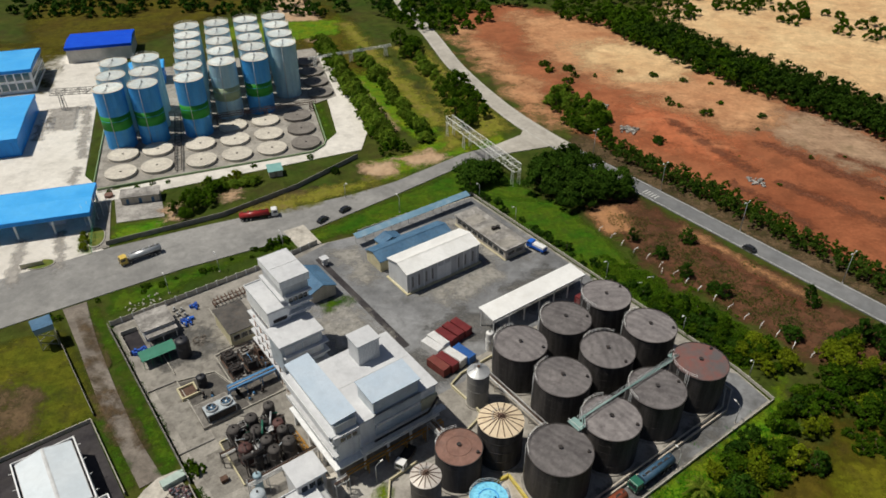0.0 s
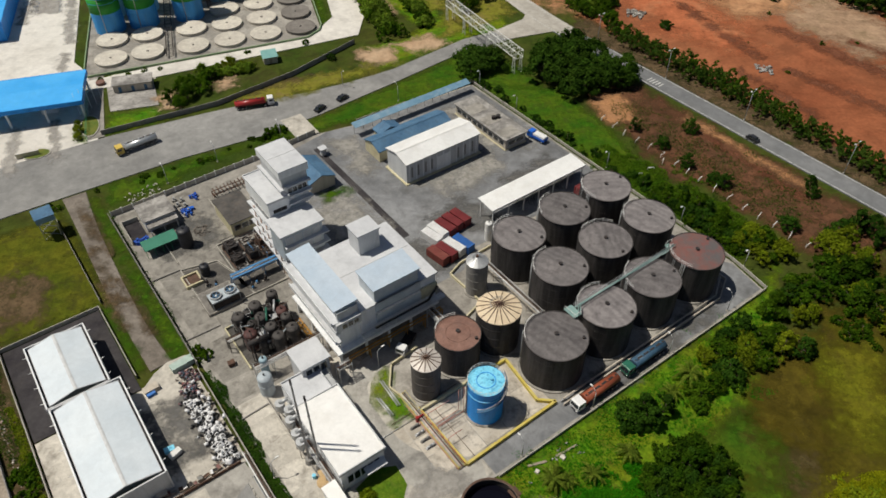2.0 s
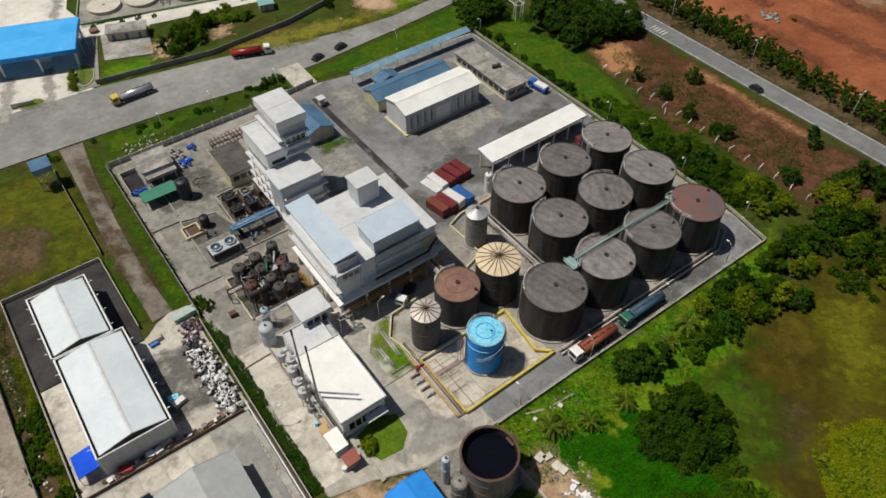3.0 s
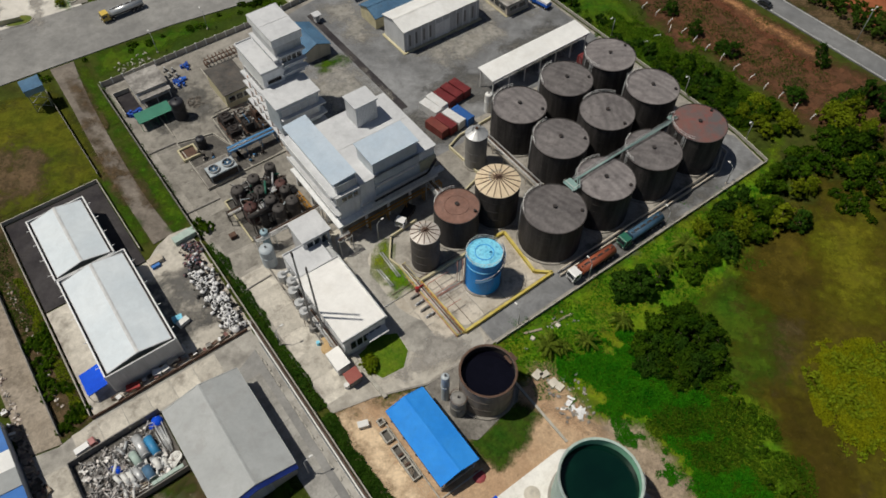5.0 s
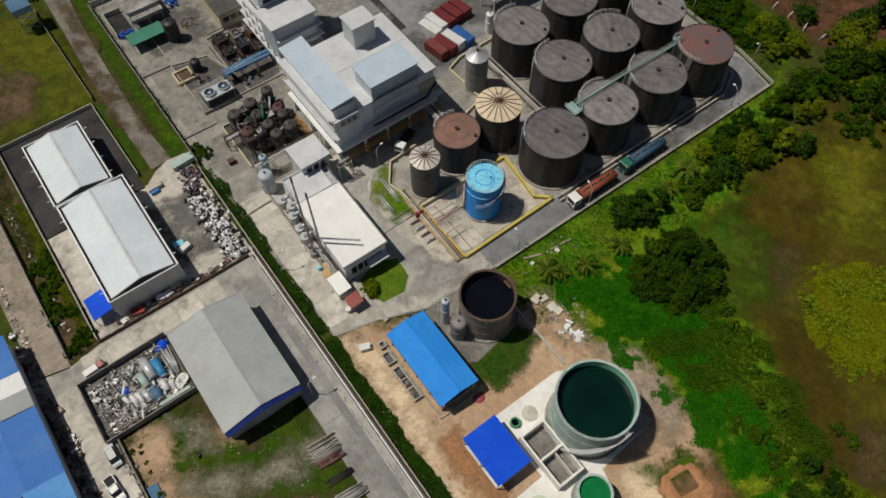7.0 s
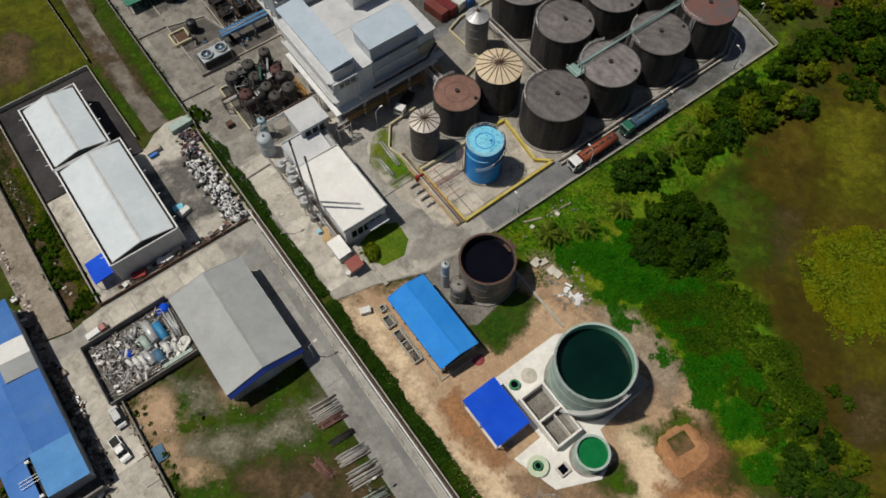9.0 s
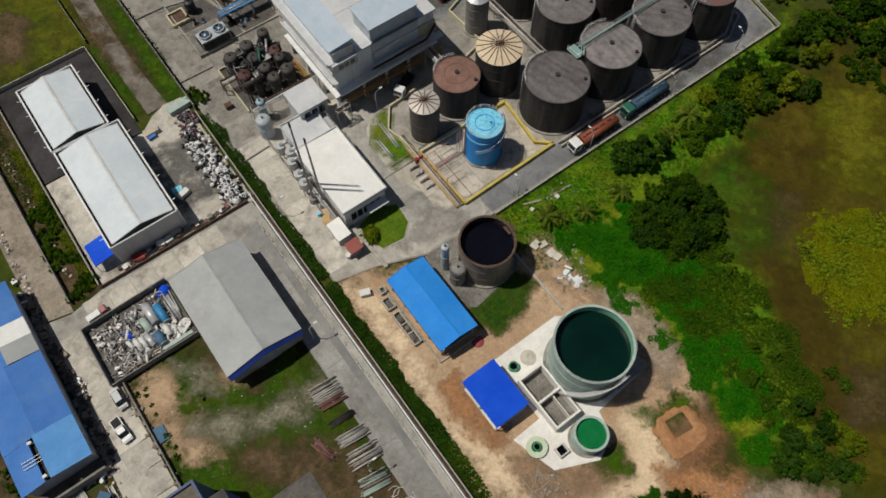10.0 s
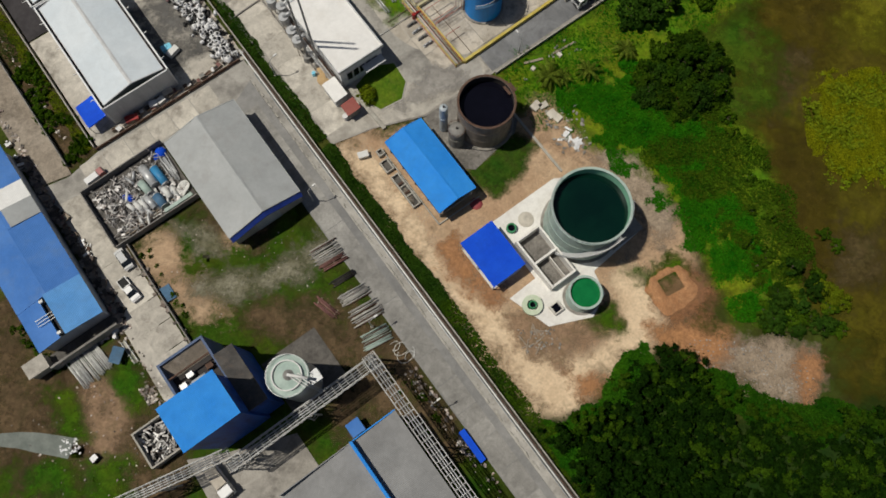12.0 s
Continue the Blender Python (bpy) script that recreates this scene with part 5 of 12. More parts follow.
def dark_tank(a, b, r=6.6, h=11.0, roof=M_TANKTOP, turn=0.0, label="black-stained steel storage tank with dusty grey roof", group="storage tank farm"):
    root = thing("storage_tank", at(a, b, 0.25, turn), label, "tank", group)
    part("foundation", Geo().cyl(0, 0, 0, 0.35, r + 0.5, n=48), M_CONC, root)
    part("shell", Geo().cyl(0, 0, 0.35, h, r, n=64, caps=False), M_TANK, root)
    part("roof", Geo().cyl(0, 0, h - 0.12, h + 0.45, r + 0.02, 0.35, n=64), roof, root)
    part("rim", Geo().ring(0, 0, h - 0.14, h + 0.02, r - 0.05, r + 0.12, n=64), M_DARKSTEEL, root)
    for k in range(1, 5):
        part("weld_band", Geo().ring(0, 0, 0.35 + k * (h - 0.4) / 5, 0.43 + k * (h - 0.4) / 5, r - 0.02, r + 0.012, n=64), M_TANK, root)
    part("vent", Geo().cyl(0, 0, h + 0.35, h + 0.75, 0.3, n=12).cyl(0, 0, h + 0.75, h + 0.85, 0.5, n=12), M_DARKSTEEL, root)
    part("hatch", Geo().cyl(r * 0.45, -r * 0.72, h + 0.0, h + 0.4, 0.35, n=12), M_DARKSTEEL, root)
    lad = Geo()
    tank_ladder(lad, r, h, radians(100))
    part("ladder", lad, M_GALV, root)
    pts = [((r - 0.1) * math.cos(radians(60 + 10 * i)), (r - 0.1) * math.sin(radians(60 + 10 * i))) for i in range(9)]
    rail = part("guard_rail", rail_strip(pts, h + 1.0), M_STEELWHITE, root, "pale steel guard rail")
    part("mid_rail", rail_strip(pts, h + 0.5), M_STEELWHITE, rail)
    for x, y in pts:
        part("post", Geo().bar((x, y, h), (x, y, h + 0.97), 0.05), M_STEELWHITE, rail)
    pipe = Geo()
    for o in (0, 0.35, 0.8):
        w = radians(118) + o / r
        pipe.tube(((r + 0.15) * math.cos(w), (r + 0.15) * math.sin(w), 0.3), ((r + 0.15) * math.cos(w), (r + 0.15) * math.sin(w), h + 0.3), 0.07, 6)
    part("riser_pipe", pipe, M_GALV, root)
    return root


first = dark_tank(92.0, 64.8)
for a, b, t in ((107.0, 64.8, 40), (92.3, 80.1, 20), (107.4, 80.3, -30), (122.6, 80.1, 10), (91.9, 94.5, 5), (107.5, 94.9, 25), (122.7, 95.2, 60)):
    copy_thing(first, at(a, b, 0.25, t))
dark_tank(77.2, 65.2, r=6.95, h=10.8, turn=15, label="large black-stained steel tank with pale dusty roof")
dark_tank(121.7, 64.2, r=6.5, h=11.4, roof=mat("red_rust_blotched_roof", (0.11, 0.098, 0.1), (0.17, 0.082, 0.07), scale=0.16, rough=0.85, bump=0.12, dark=(0.24, 0.062, 0.05), amount=0.7), turn=70, label="black steel tank with red rust-blotched roof")


def cone_tank(a, b, r, h, rise, shell, roof, label, ribs=16, rib_mat=M_RUST):
    root = thing("cone_roof_tank", at(a, b, 0.25), label, "tank")
    part("foundation", Geo().cyl(0, 0, 0, 0.3, r + 0.4, n=40), M_CONC, root)
    part("shell", Geo().cyl(0, 0, 0.3, h, r, n=48, caps=False), shell, root)
    part("roof", Geo().cyl(0, 0, h, h + rise, r + 0.1, 0.3, n=48), roof, root)
    for k in range(ribs):
        w = 2 * math.pi * k / ribs
        part("roof_rib", Geo().bar((r * math.cos(w), r * math.sin(w), h + 0.08), (0.4 * math.cos(w), 0.4 * math.sin(w), h + rise + 0.05), 0.16, 0.12), rib_mat, root)
    part("vent", Geo().cyl(0, 0, h + rise, h + rise + 0.5, 0.35, n=12), M_RUST, root)
    for k in (1, 2, 3):
        part("weld_band", Geo().ring(0, 0, 0.3 + k * h / 4, 0.4 + k * h / 4, r - 0.02, r + 0.05), shell, root)
    rl = Geo()
    railing(rl, r * 0.4, h + rise * 0.55, 0.5, 3.2, 8, 0.9)
    part("guard_rail", rl, M_GALV, root)
    return root


cone_tank(72.2, 78.4, 5.0, 11.1, 1.3, M_TANK, M_CREAM, "dark tank with cream ribbed cone roof", 18)
cone_tank(51.0, 76.5, 3.15, 10.6, 0.9, mat("brown_grey_tank", (0.085, 0.075, 0.07), (0.11, 0.1, 0.095), scale=0.4, rough=0.7, streak=8, dark=(0.05, 0.045, 0.04), amount=0.5), M_SILVERTOP, "slim brown-grey tank with ribbed pale cone roof", 14)
cone_tank(78.1, 93.6, 2.65, 10.2, 1.3, M_GREYTANK, M_GALV, "slim grey tank with silver cone roof", 12, M_GALV)
rt_ = dark_tank(61.4, 79.2, r=5.06, h=9.4, roof=M_RUSTTOP, label="dark tank with reddish-brown rusty roof", group="")
part("roof_ring", Geo().ring(0, 0, 9.55, 9.66, 2.6, 2.75), M_RUSTTOP, rt_)

# the bright blue tank in its yellow-walled bund
root = thing("blue_tank", at(57.9, 65.0, 0.25), "bright blue painted tank with cyan roof and railing", "tank")
part("foundation", Geo().cyl(0, 0, 0, 0.3, 4.3, n=40), M_CONC, root)
part("shell", Geo().cyl(0, 0, 0.3, 10.5, 3.84, n=56, caps=False), M_TANKBLUE, root)
part("roof", Geo().cyl(0, 0, 10.45, 10.75, 3.84, 0.3, n=56), M_CYANTOP, root, "cyan roof with faded blotches")
part("roof_ring", Geo().ring(0, 0, 10.55, 10.75, 1.9, 2.0), M_TANKBLUE, root)
part("band", Geo().ring(0, 0, 8.3, 8.45, 3.8, 3.95), M_CYANTOP, root)
rl = Geo()
railing(rl, 3.85, 10.5, n=28, high=1.1)
part("guard_rail", rl, M_STEELWHITE, root, "white railing round the roof")
st = Geo()
for k in range(44):
    w = radians(-150) + k * 0.058
    z = 5.2 + k * 0.12
    st.tube((4.45 * math.cos(w), 4.45 * math.sin(w), z), (4.45 * math.cos(w + 0.058), 4.45 * math.sin(w + 0.058), z + 0.12), 0.06, 6)
stair = part("spiral_stair", st, M_STEELBLUE, root)
for k in range(44):
    part("tread", Geo().add(Geo().box(3.86, 4.45, -0.12, 0.12, 5.2 + k * 0.12, 5.25 + k * 0.12), pose(0, 0, 0, 0, 0, -150 + math.degrees(k * 0.058))), M_STEELBLUE, stair)
sr = Geo()
for k in range(22):
    w0, w1 = radians(-150) + k * 0.116, radians(-150) + (k + 1) * 0.116
    z0, z1 = 6.3 + k * 0.24, 6.3 + (k + 1) * 0.24
    sr.bar((4.45 * math.cos(w0), 4.45 * math.sin(w0), z0), (4.45 * math.cos(w1), 4.45 * math.sin(w1), z1), 0.06)
part("stair_rail", sr, M_STEELWHITE, root)
part("vent", Geo().cyl(0.9, -0.6, 10.6, 11.2, 0.25, n=12), M_CYANTOP, root)
lad = Geo()
tank_ladder(lad, 3.84, 10.5, radians(160))
part("ladder", lad, M_RUST, root)


def open_tank(name, a, b, r, h, level, shell, lining, liquid, label, wall=0.12):
    root = thing(name, at(a, b, 0.22), label, "tank")
    part("base_ring", Geo().cyl(0, 0, 0, 0.4, r + 0.5, n=56), M_CONC, root)
    part("shell", Geo().cyl(0, 0, 0.3, h, r, n=72, caps=False), shell, root)
    part("lining", Geo().cyl(0, 0, 0.5, h, r - wall, n=72, caps=False), lining, root)
    part("rim", Geo().ring(0, 0, h - 0.05, h + 0.12, r - wall - 0.1, r + 0.22, n=72), shell, root)
    part("liquid", Geo().cyl(0, 0, level - 0.1, level, r - wall - 0.01, n=72), liquid, root)
    for k in (1, 2):
        part("wind_girder", Geo().ring(0, 0, h * k / 3, h * k / 3 + 0.07, r - 0.02, r + 0.05, n=72), shell, root)
    return root


root = open_tank("open_black_tank", 42.2, 43.9, 5.3, 9.4, 7.6, M_BROWNTANK, M_DARKSTEEL, M_BLACKWATER, "open-topped grey steel tank full of black liquid")
part("rim_rust", Geo().ring(0, 0, 9.5, 9.62, 5.1, 5.5, n=72), M_RUST, root, "rusty rim")
g = Geo().box(4.6, 6.4, -1.0, 1.0, 8.3, 8.4)
for y in (-1, 1):
    g.bar((4.8, y, 9.4), (6.4, y, 9.4), 0.06)
    g.bar((6.4, y, 8.4), (6.4, y, 9.4), 0.06)
part("platform", g, M_RUST, root)
root = open_tank("open_green_tank", 44.1, 16.5, 6.95, 11.8, 9.6, M_GREENTANK, M_INNERGREEN, M_GREENWATER, "pale green open-topped tank with dark green water")
st = Geo()
for k in range(60):
    w = radians(-175) + k * 0.026
    z = 0.5 + k * 0.19
    st.tube((7.9 * math.cos(w), 7.9 * math.sin(w), z), (7.9 * math.cos(w + 0.026), 7.9 * math.sin(w + 0.026), z + 0.19), 0.06, 6)
stair = part("spiral_stair", st, M_GALV, root)
for k in range(60):
    part("tread", Geo().add(Geo().box(7.0, 7.9, -0.12, 0.12, 0.5 + k * 0.19, 0.55 + k * 0.19), pose(0, 0, 0, 0, 0, -175 + math.degrees(k * 0.026))), M_GALV, stair)
sr = Geo()
for k in range(30):
    w0, w1 = radians(-175) + k * 0.052, radians(-175) + (k + 1) * 0.052
    sr.bar((7.9 * math.cos(w0), 7.9 * math.sin(w0), 1.5 + k * 0.38), (7.9 * math.cos(w1), 7.9 * math.sin(w1), 1.5 + (k + 1) * 0.38), 0.06)
    sr.bar((7.9 * math.cos(w0), 7.9 * math.sin(w0), 0.5 + k * 0.38), (7.9 * math.cos(w0), 7.9 * math.sin(w0), 1.5 + k * 0.38), 0.05)
part("stair_rail", sr, M_STEELWHITE, root)
rl = Geo()
railing(rl, 7.1, 11.9, radians(100), radians(330), 30, 1.0)
part("guard_rail", rl, M_GALV, root)
open_tank("small_green_tank", 35.5, 5.6, 2.9, 4.6, 3.9, M_GREENTANK, M_INNERGREEN, M_BRIGHTWATER, "small pale tank with vivid green algae water")


# far silos: a tall one built once for each colour
def silo(i, j, body, band, label):
    root = thing("storage_silo", Matrix.Translation(far(i, j, 0.28)), label, "silo", "far silo rows")
    r, h = 5.6, 24.0
    part("shell", Geo().cyl(0, 0, 0, h, r, n=40, caps=False), body, root)
    if band:
        part("painted_band", Geo().ring(0, 0, 8.2, 14.0, r - 0.05, r + 0.02, n=40), band, root, "wide green painted band")
    part("roof", Geo().cyl(0, 0, h - 0.05, h + 0.5, r + 0.05, 0.3, n=40), M_SILOTOP, root)
    part("rim", Geo().ring(0, 0, h - 0.1, h + 0.06, r - 0.05, r + 0.15, n=40), M_CREAM, root)
    part("vent", Geo().cyl(0, 0, h + 0.4, h + 1.3, 0.35, n=10), M_GALV, root)
    for k in (1, 2, 3):
        part("weld_band", Geo().ring(0, 0, k * h / 4, k * h / 4 + 0.14, r - 0.02, r + 0.05, n=40), body, root)
    part("downpipe", Geo().tube((0.5, -r - 0.2, 0), (0.5, -r - 0.2, h + 0.4), 0.13, 6).tube((0.5, -r - 0.2, h + 0.4), (0.2, -1.0, h + 0.8), 0.13, 6), M_GALV, root)
    rl = Geo()
    railing(rl, r, h, n=20, high=1.0)
    part("guard_rail", rl, M_STEELWHITE, root)
    return root


blue = silo(0, 0, M_SILOBLUE, M_SILOGREEN, "tall blue silo with green band and pale top")
for i, j in ((-2.2, 0), (-1.27, 0), (2, 1)):
    copy_thing(blue, Matrix.Translation(far(i, j, 0.28)))
pale = silo(1, 1, M_SILOPALE, M_SILOOLIVE, "tall faded blue-grey silo with washed-out band")
plain = silo(3, 2, M_SILOPALE, None, "tall faded pale blue silo")
for i, j in [(-2.2, 1), (-1.27, 1), (-2.2, 2.15), (-1.27, 2.2)] + [(0, j) for j in range(1, 6)] + [(1, j) for j in range(2, 6)] + [(2, j) for j in range(2, 6)] + [(3, j) for j in range(3, 6)]:
    copy_thing(plain, Matrix.Translation(far(i, j, 0.28)))


def foundation(i, j, material, label):
    root = thing("tank_foundation", Matrix.Translation(far(i, j, 0.28)), label, "foundation", "empty tank foundations")
    part("disc", Geo().cyl(0, 0, 0, 1.1, 5.7, n=40), material, root)
    part("centre_sump", Geo().cyl(0, 0, 1.1, 1.2, 0.45, n=12), M_DARKSTEEL, root)
    part("edge_ring", Geo().ring(0, 0, 0.9, 1.16, 5.5, 5.8, n=40), material, root)
    return root


pf = foundation(0, -0.93, M_DISC, "round pale concrete tank foundation")
for i, j in ((-2.15, -0.83), (-2.15, -1.93), (-1.2, -0.83), (-1.2, -1.9), (0, -2.0), (1, 0), (1, -1), (1, -2), (2, 0), (2, -1), (2, -2)):
    copy_thing(pf, Matrix.Translation(far(i, j, 0.28)))
df = foundation(3, 0, M_DISCDARK, "round dark-stained tank foundation")
for i, j in ((3, -1), (3, -2), (4, 1.6), (4, 2.6), (4, 3.6), (4, 4.7)):
    copy_thing(df, Matrix.Translation(far(i, j, 0.28)))


# ---------------------------------------------------------------- buildings


def gable(name, a0, a1, b0, b1, eave, ridge, along, roof, wall, label, category="building", over=0.4, trim=M_METALWHITE, open_sides=False, posts=4, fascia=None, z=0.2, gable_sheet=None):
    """A gabled building; along: the grid axis of its ridge."""
    ca, cb = (a0 + a1) / 2, (b0 + b1) / 2
    L, W = (b1 - b0, a1 - a0) if along == "b" else (a1 - a0, b1 - b0)
    root = thing(name, at(ca, cb, z, 0 if along == "b" else -90), label, category)
    w, l = W / 2, L / 2
    if not open_sides:
        for s in (-1, 1):
            part("side_wall", Geo().box(s * (w - 0.4) - 0.1, s * (w - 0.4) + 0.1, -l + 0.3, l - 0.3, 0, eave - 0.05), wall, root)
            g = Geo()
            y = s * (l - 0.4)
            pts = [(-w + 0.5, 0), (w - 0.5, 0), (w - 0.5, eave - 0.05), (0, ridge - 0.12), (-w + 0.5, eave - 0.05)]
            n = len(g.v)
            g.v += [(x, y - 0.1, zz) for x, zz in pts] + [(x, y + 0.1, zz) for x, zz in pts]
            g.f += [tuple(n + i for i in range(5)), tuple(n + 5 + i for i in reversed(range(5)))] + [(n + i, n + 5 + i, n + 5 + (i + 1) % 5, n + (i + 1) % 5) for i in range(5)]
            g.s += [False] * 7
            part("gable_wall", g, gable_sheet or wall, root)
    else:
        for s in (-1, 1):
            for k in range(posts):
                y = -l + 0.6 + (L - 1.2) * k / (posts - 1)
                part("post", Geo().box(s * (w - 0.5) - 0.12, s * (w - 0.5) + 0.12, y - 0.12, y + 0.12, 0, eave - 0.1), M_GALV, root)
        for k in range(posts):
            y = -l + 0.6 + (L - 1.2) * k / (posts - 1)
            part("roof_truss", Geo().bar((-w + 0.5, y, eave - 0.25), (w - 0.5, y, eave - 0.25), 0.15, 0.25), M_GALV, root)
    for s in (-1, 1):
        e = [(0, -l, ridge), (s * w, -l, eave), (s * w, l, eave), (0, l, ridge)]
        part("roof_slope", Geo().slab(e if s < 0 else e[::-1], 0.1), roof, root)
        part("gutter", Geo().box(s * w - 0.12, s * w + 0.12, -l, l, eave - 0.24, eave - 0.02), trim, root)
        for q in (-1, 1):
            part("verge_trim", Geo().bar((0, q * l, ridge - 0.05), (s * w, q * l, eave - 0.05), 0.14, 0.22), trim, root)
    part("ridge_cap", Geo().slab([(-0.35, -l, ridge - 0.01), (0, -l, ridge + 0.07), (0, l, ridge + 0.07), (-0.35, l, ridge - 0.01)][::-1], 0.04).slab([(0.35, -l, ridge - 0.01), (0, -l, ridge + 0.07), (0, l, ridge + 0.07), (0.35, l, ridge - 0.01)], 0.04), trim, root)
    return root, w, l


def block(root, name, x0, x1, y0, y1, z0, z1, wall, roof=None, parapet=0.0, lip=0.25, label=""):
    """One storey block of a building: its walls, and a roof slab with a lip."""
    body = part(name, Geo().box(x0, x1, y0, y1, z0, z1), wall, root, label)
    if roof:
        part("roof_slab", Geo().box(x0 - lip, x1 + lip, y0 - lip, y1 + lip, z1, z1 + 0.25), roof, root)
        if parapet:
            t = 0.2
            for q in ((x0 - lip, x1 + lip, y0 - lip, y0 - lip + t), (x0 - lip, x1 + lip, y1 + lip - t, y1 + lip), (x0 - lip, x0 - lip + t, y0 - lip + t, y1 + lip - t), (x1 + lip - t, x1 + lip, y0 - lip + t, y1 + lip - t)):
                part("parapet", Geo().box(*q, z1 + 0.25, z1 + 0.25 + parapet), roof, root)
    return body


def windows(root, x0, x1, y, z0, z1, n, face, depth=0.08, glass=M_GLASSDARK):
    """A row of n panes with frames in a wall facing -y ('s'), -x ('w'), +x ('e')."""
    for k in range(n):
        p0, p1 = x0 + (x1 - x0) * (k + 0.1) / n, x0 + (x1 - x0) * (k + 0.9) / n
        if face == "s":
            f, gl = Geo().box(p0 - 0.08, p1 + 0.08, y - depth, y + 0.02, z0 - 0.08, z1 + 0.08), Geo().box(p0, p1, y - depth - 0.02, y, z0, z1)
        elif face == "w":
            f, gl = Geo().box(y - depth, y + 0.02, p0 - 0.08, p1 + 0.08, z0 - 0.08, z1 + 0.08), Geo().box(y - depth - 0.02, y, p0, p1, z0, z1)
        else:
            f, gl = Geo().box(y - 0.02, y + depth, p0 - 0.08, p1 + 0.08, z0 - 0.08, z1 + 0.08), Geo().box(y, y + depth + 0.02, p0, p1, z0, z1)
        win = part("window", f, M_STEELWHITE, root)
        part("pane", gl, glass, win)


# grey warehouse with a navy gable fascia
root, w, l = gable("grey_warehouse", -10.2, 5.0, 51.4, 74.4, 5.6, 7.5, "b", M_GREYROOF, M_WALLBEIGE, "grey ribbed-roof warehouse with navy gable fascia", trim=M_GREYROOF)
for s in (-1, 1):
    part("gable_fascia", Geo().slab([(0, -l - 0.8, 6.6), (s * w, -l - 0.8, 4.7), (s * w, -l - 0.02, 5.45), (0, -l - 0.02, 7.35)][:: -s], 0.12), M_NAVY, root, "navy blue fascia sheet")
part("roller_door", Geo().box(-2.5, 2.5, -l + 0.22, -l + 0.3, 0, 4.2), M_WALLGREY, root)

# open blue-roofed pump house
root, w, l = gable("pump_house", 23.4, 31.7, 33.0, 50.4, 4.7, 5.7, "b", M_SKYBLUE, M_WALLBEIGE, "open pump house with a sky-blue roof", open_sides=True, posts=5, trim=M_SKYBLUE)
part("low_wall", Geo().box(-w + 0.6, -w + 0.8, -l + 0.5, l - 0.5, 0, 1.2).box(-w + 0.8, w - 0.6, -l + 0.5, -l + 0.7, 0, 1.2), M_SHADOWWALL, root)
for k in range(4):
    part("pump", Geo().box(-1.2, 1.0, -6 + k * 3.6, -4.6 + k * 3.6, 0, 0.9).tube((-1.8, -5.3 + k * 3.6, 1.0), (1.6, -5.3 + k * 3.6, 1.0), 0.4, 10), M_GREENPAINT, root)

# royal blue lean-to
root = thing("blue_lean_to", at(26.7, 21.2, 0.2), "royal blue flat sheet roof on steel posts", "shelter")
part("roof", Geo().slab([(-3.6, -5.1, 3.8), (3.6, -5.1, 4.2), (3.6, 5.1, 4.2), (-3.6, 5.1, 3.8)], 0.12), M_ROYAL, root)
for x in (-3.3, 3.3):
    for y in (-4.8, 0, 4.8):
        part("post", Geo().box(x - 0.08, x + 0.08, y - 0.08, y + 0.08, 0, 3.7 + (x + 3.3) * 0.05), M_GALV, root)
part("plinth", Geo().box(-3.4, 3.4, -4.9, 4.9, 0, 0.18), M_PLAZA, root)

# concrete treatment basin of two cells
root = thing("treatment_basin", at(34.5, 15.3, 0.38), "open white concrete basin of two cells", "basin")
for q in ((-2.8, 2.8, -5.5, -5.1), (-2.8, 2.8, 5.1, 5.5), (-2.8, -2.4, -5.1, 5.1), (2.4, 2.8, -5.1, 5.1), (-2.4, 2.4, -0.2, 0.2)):
    part("basin_wall", Geo().box(*q, 0, 2.5), M_NEWCONC, root)
# Dark floor colour carries the shade inside the deep cells.
part("basin_floor", Geo().box(-2.4, 2.4, -5.1, 5.1, 0, 0.1), M_OILGRAVEL, root, "basin floor darkened for shade")
part("baffle", Geo().box(0.6, 0.8, -5.1, -0.2, 0, 1.8), M_PLAZA, root)

# white boiler house with its lower wings
root = thing("boiler_house", at(29.1, 75.5, 0.25), "low boiler house with flat bright white roof", "building")
block(root, "main_wall", -4.8, 4.8, -8.9, 8.9, 0, 6.4, M_WHITE)
part("roof", Geo().slab([(-5.1, -9.2, 6.95), (5.1, -9.2, 6.7), (5.1, 9.2, 6.7), (-5.1, 9.2, 6.95)], 0.3), M_METALWHITE, root, "bright white roof sheets")
for x0, x1, y0, y1 in ((-5.2, 5.2, -9.3, -9.1), (-5.2, 5.2, 9.1, 9.3), (5.0, 5.2, -9.1, 9.1)):
    part("parapet", Geo().box(x0, x1, y0, y1, 6.3, 7.05), M_WALLGREY, root)
windows(root, -3.6, 3.8, -8.9, 2.0, 4.4, 5, "s")
part("canopy", Geo().slab([(0, -10.6, 3.6), (4.6, -10.6, 3.6), (4.6, -8.9, 3.9), (0, -8.9, 3.9)], 0.1), M_WALLGREY, root)
block(root, "lower_wing", -4.2, 4.0, 9.3, 16.9, 0, 5.6, M_WHITE, M_WHITEROOF, 0.35, 0.1, "lower flat-roofed wing")
part("walkway", Geo().box(4.3, 5.6, 9.0, 17.2, 4.8, 4.95), M_GALV, root)
rl = Geo()
for y in range(9, 18, 2):
    rl.bar((5.5, y, 4.95), (5.5, y, 5.95), 0.06)
rl.bar((5.5, 9, 5.95), (5.5, 17, 5.95), 0.06)
part("walkway_rail", rl, M_GALV, root)
root = thing("filter_house", at(32.7, 94.0, 0.25), "small white flat-roofed filter house", "building")
block(root, "wall", -3.2, 3.2, -3.0, 3.0, 0, 8.3, M_WALLGREY, M_WHITEROOF, 0.0, 0.35)
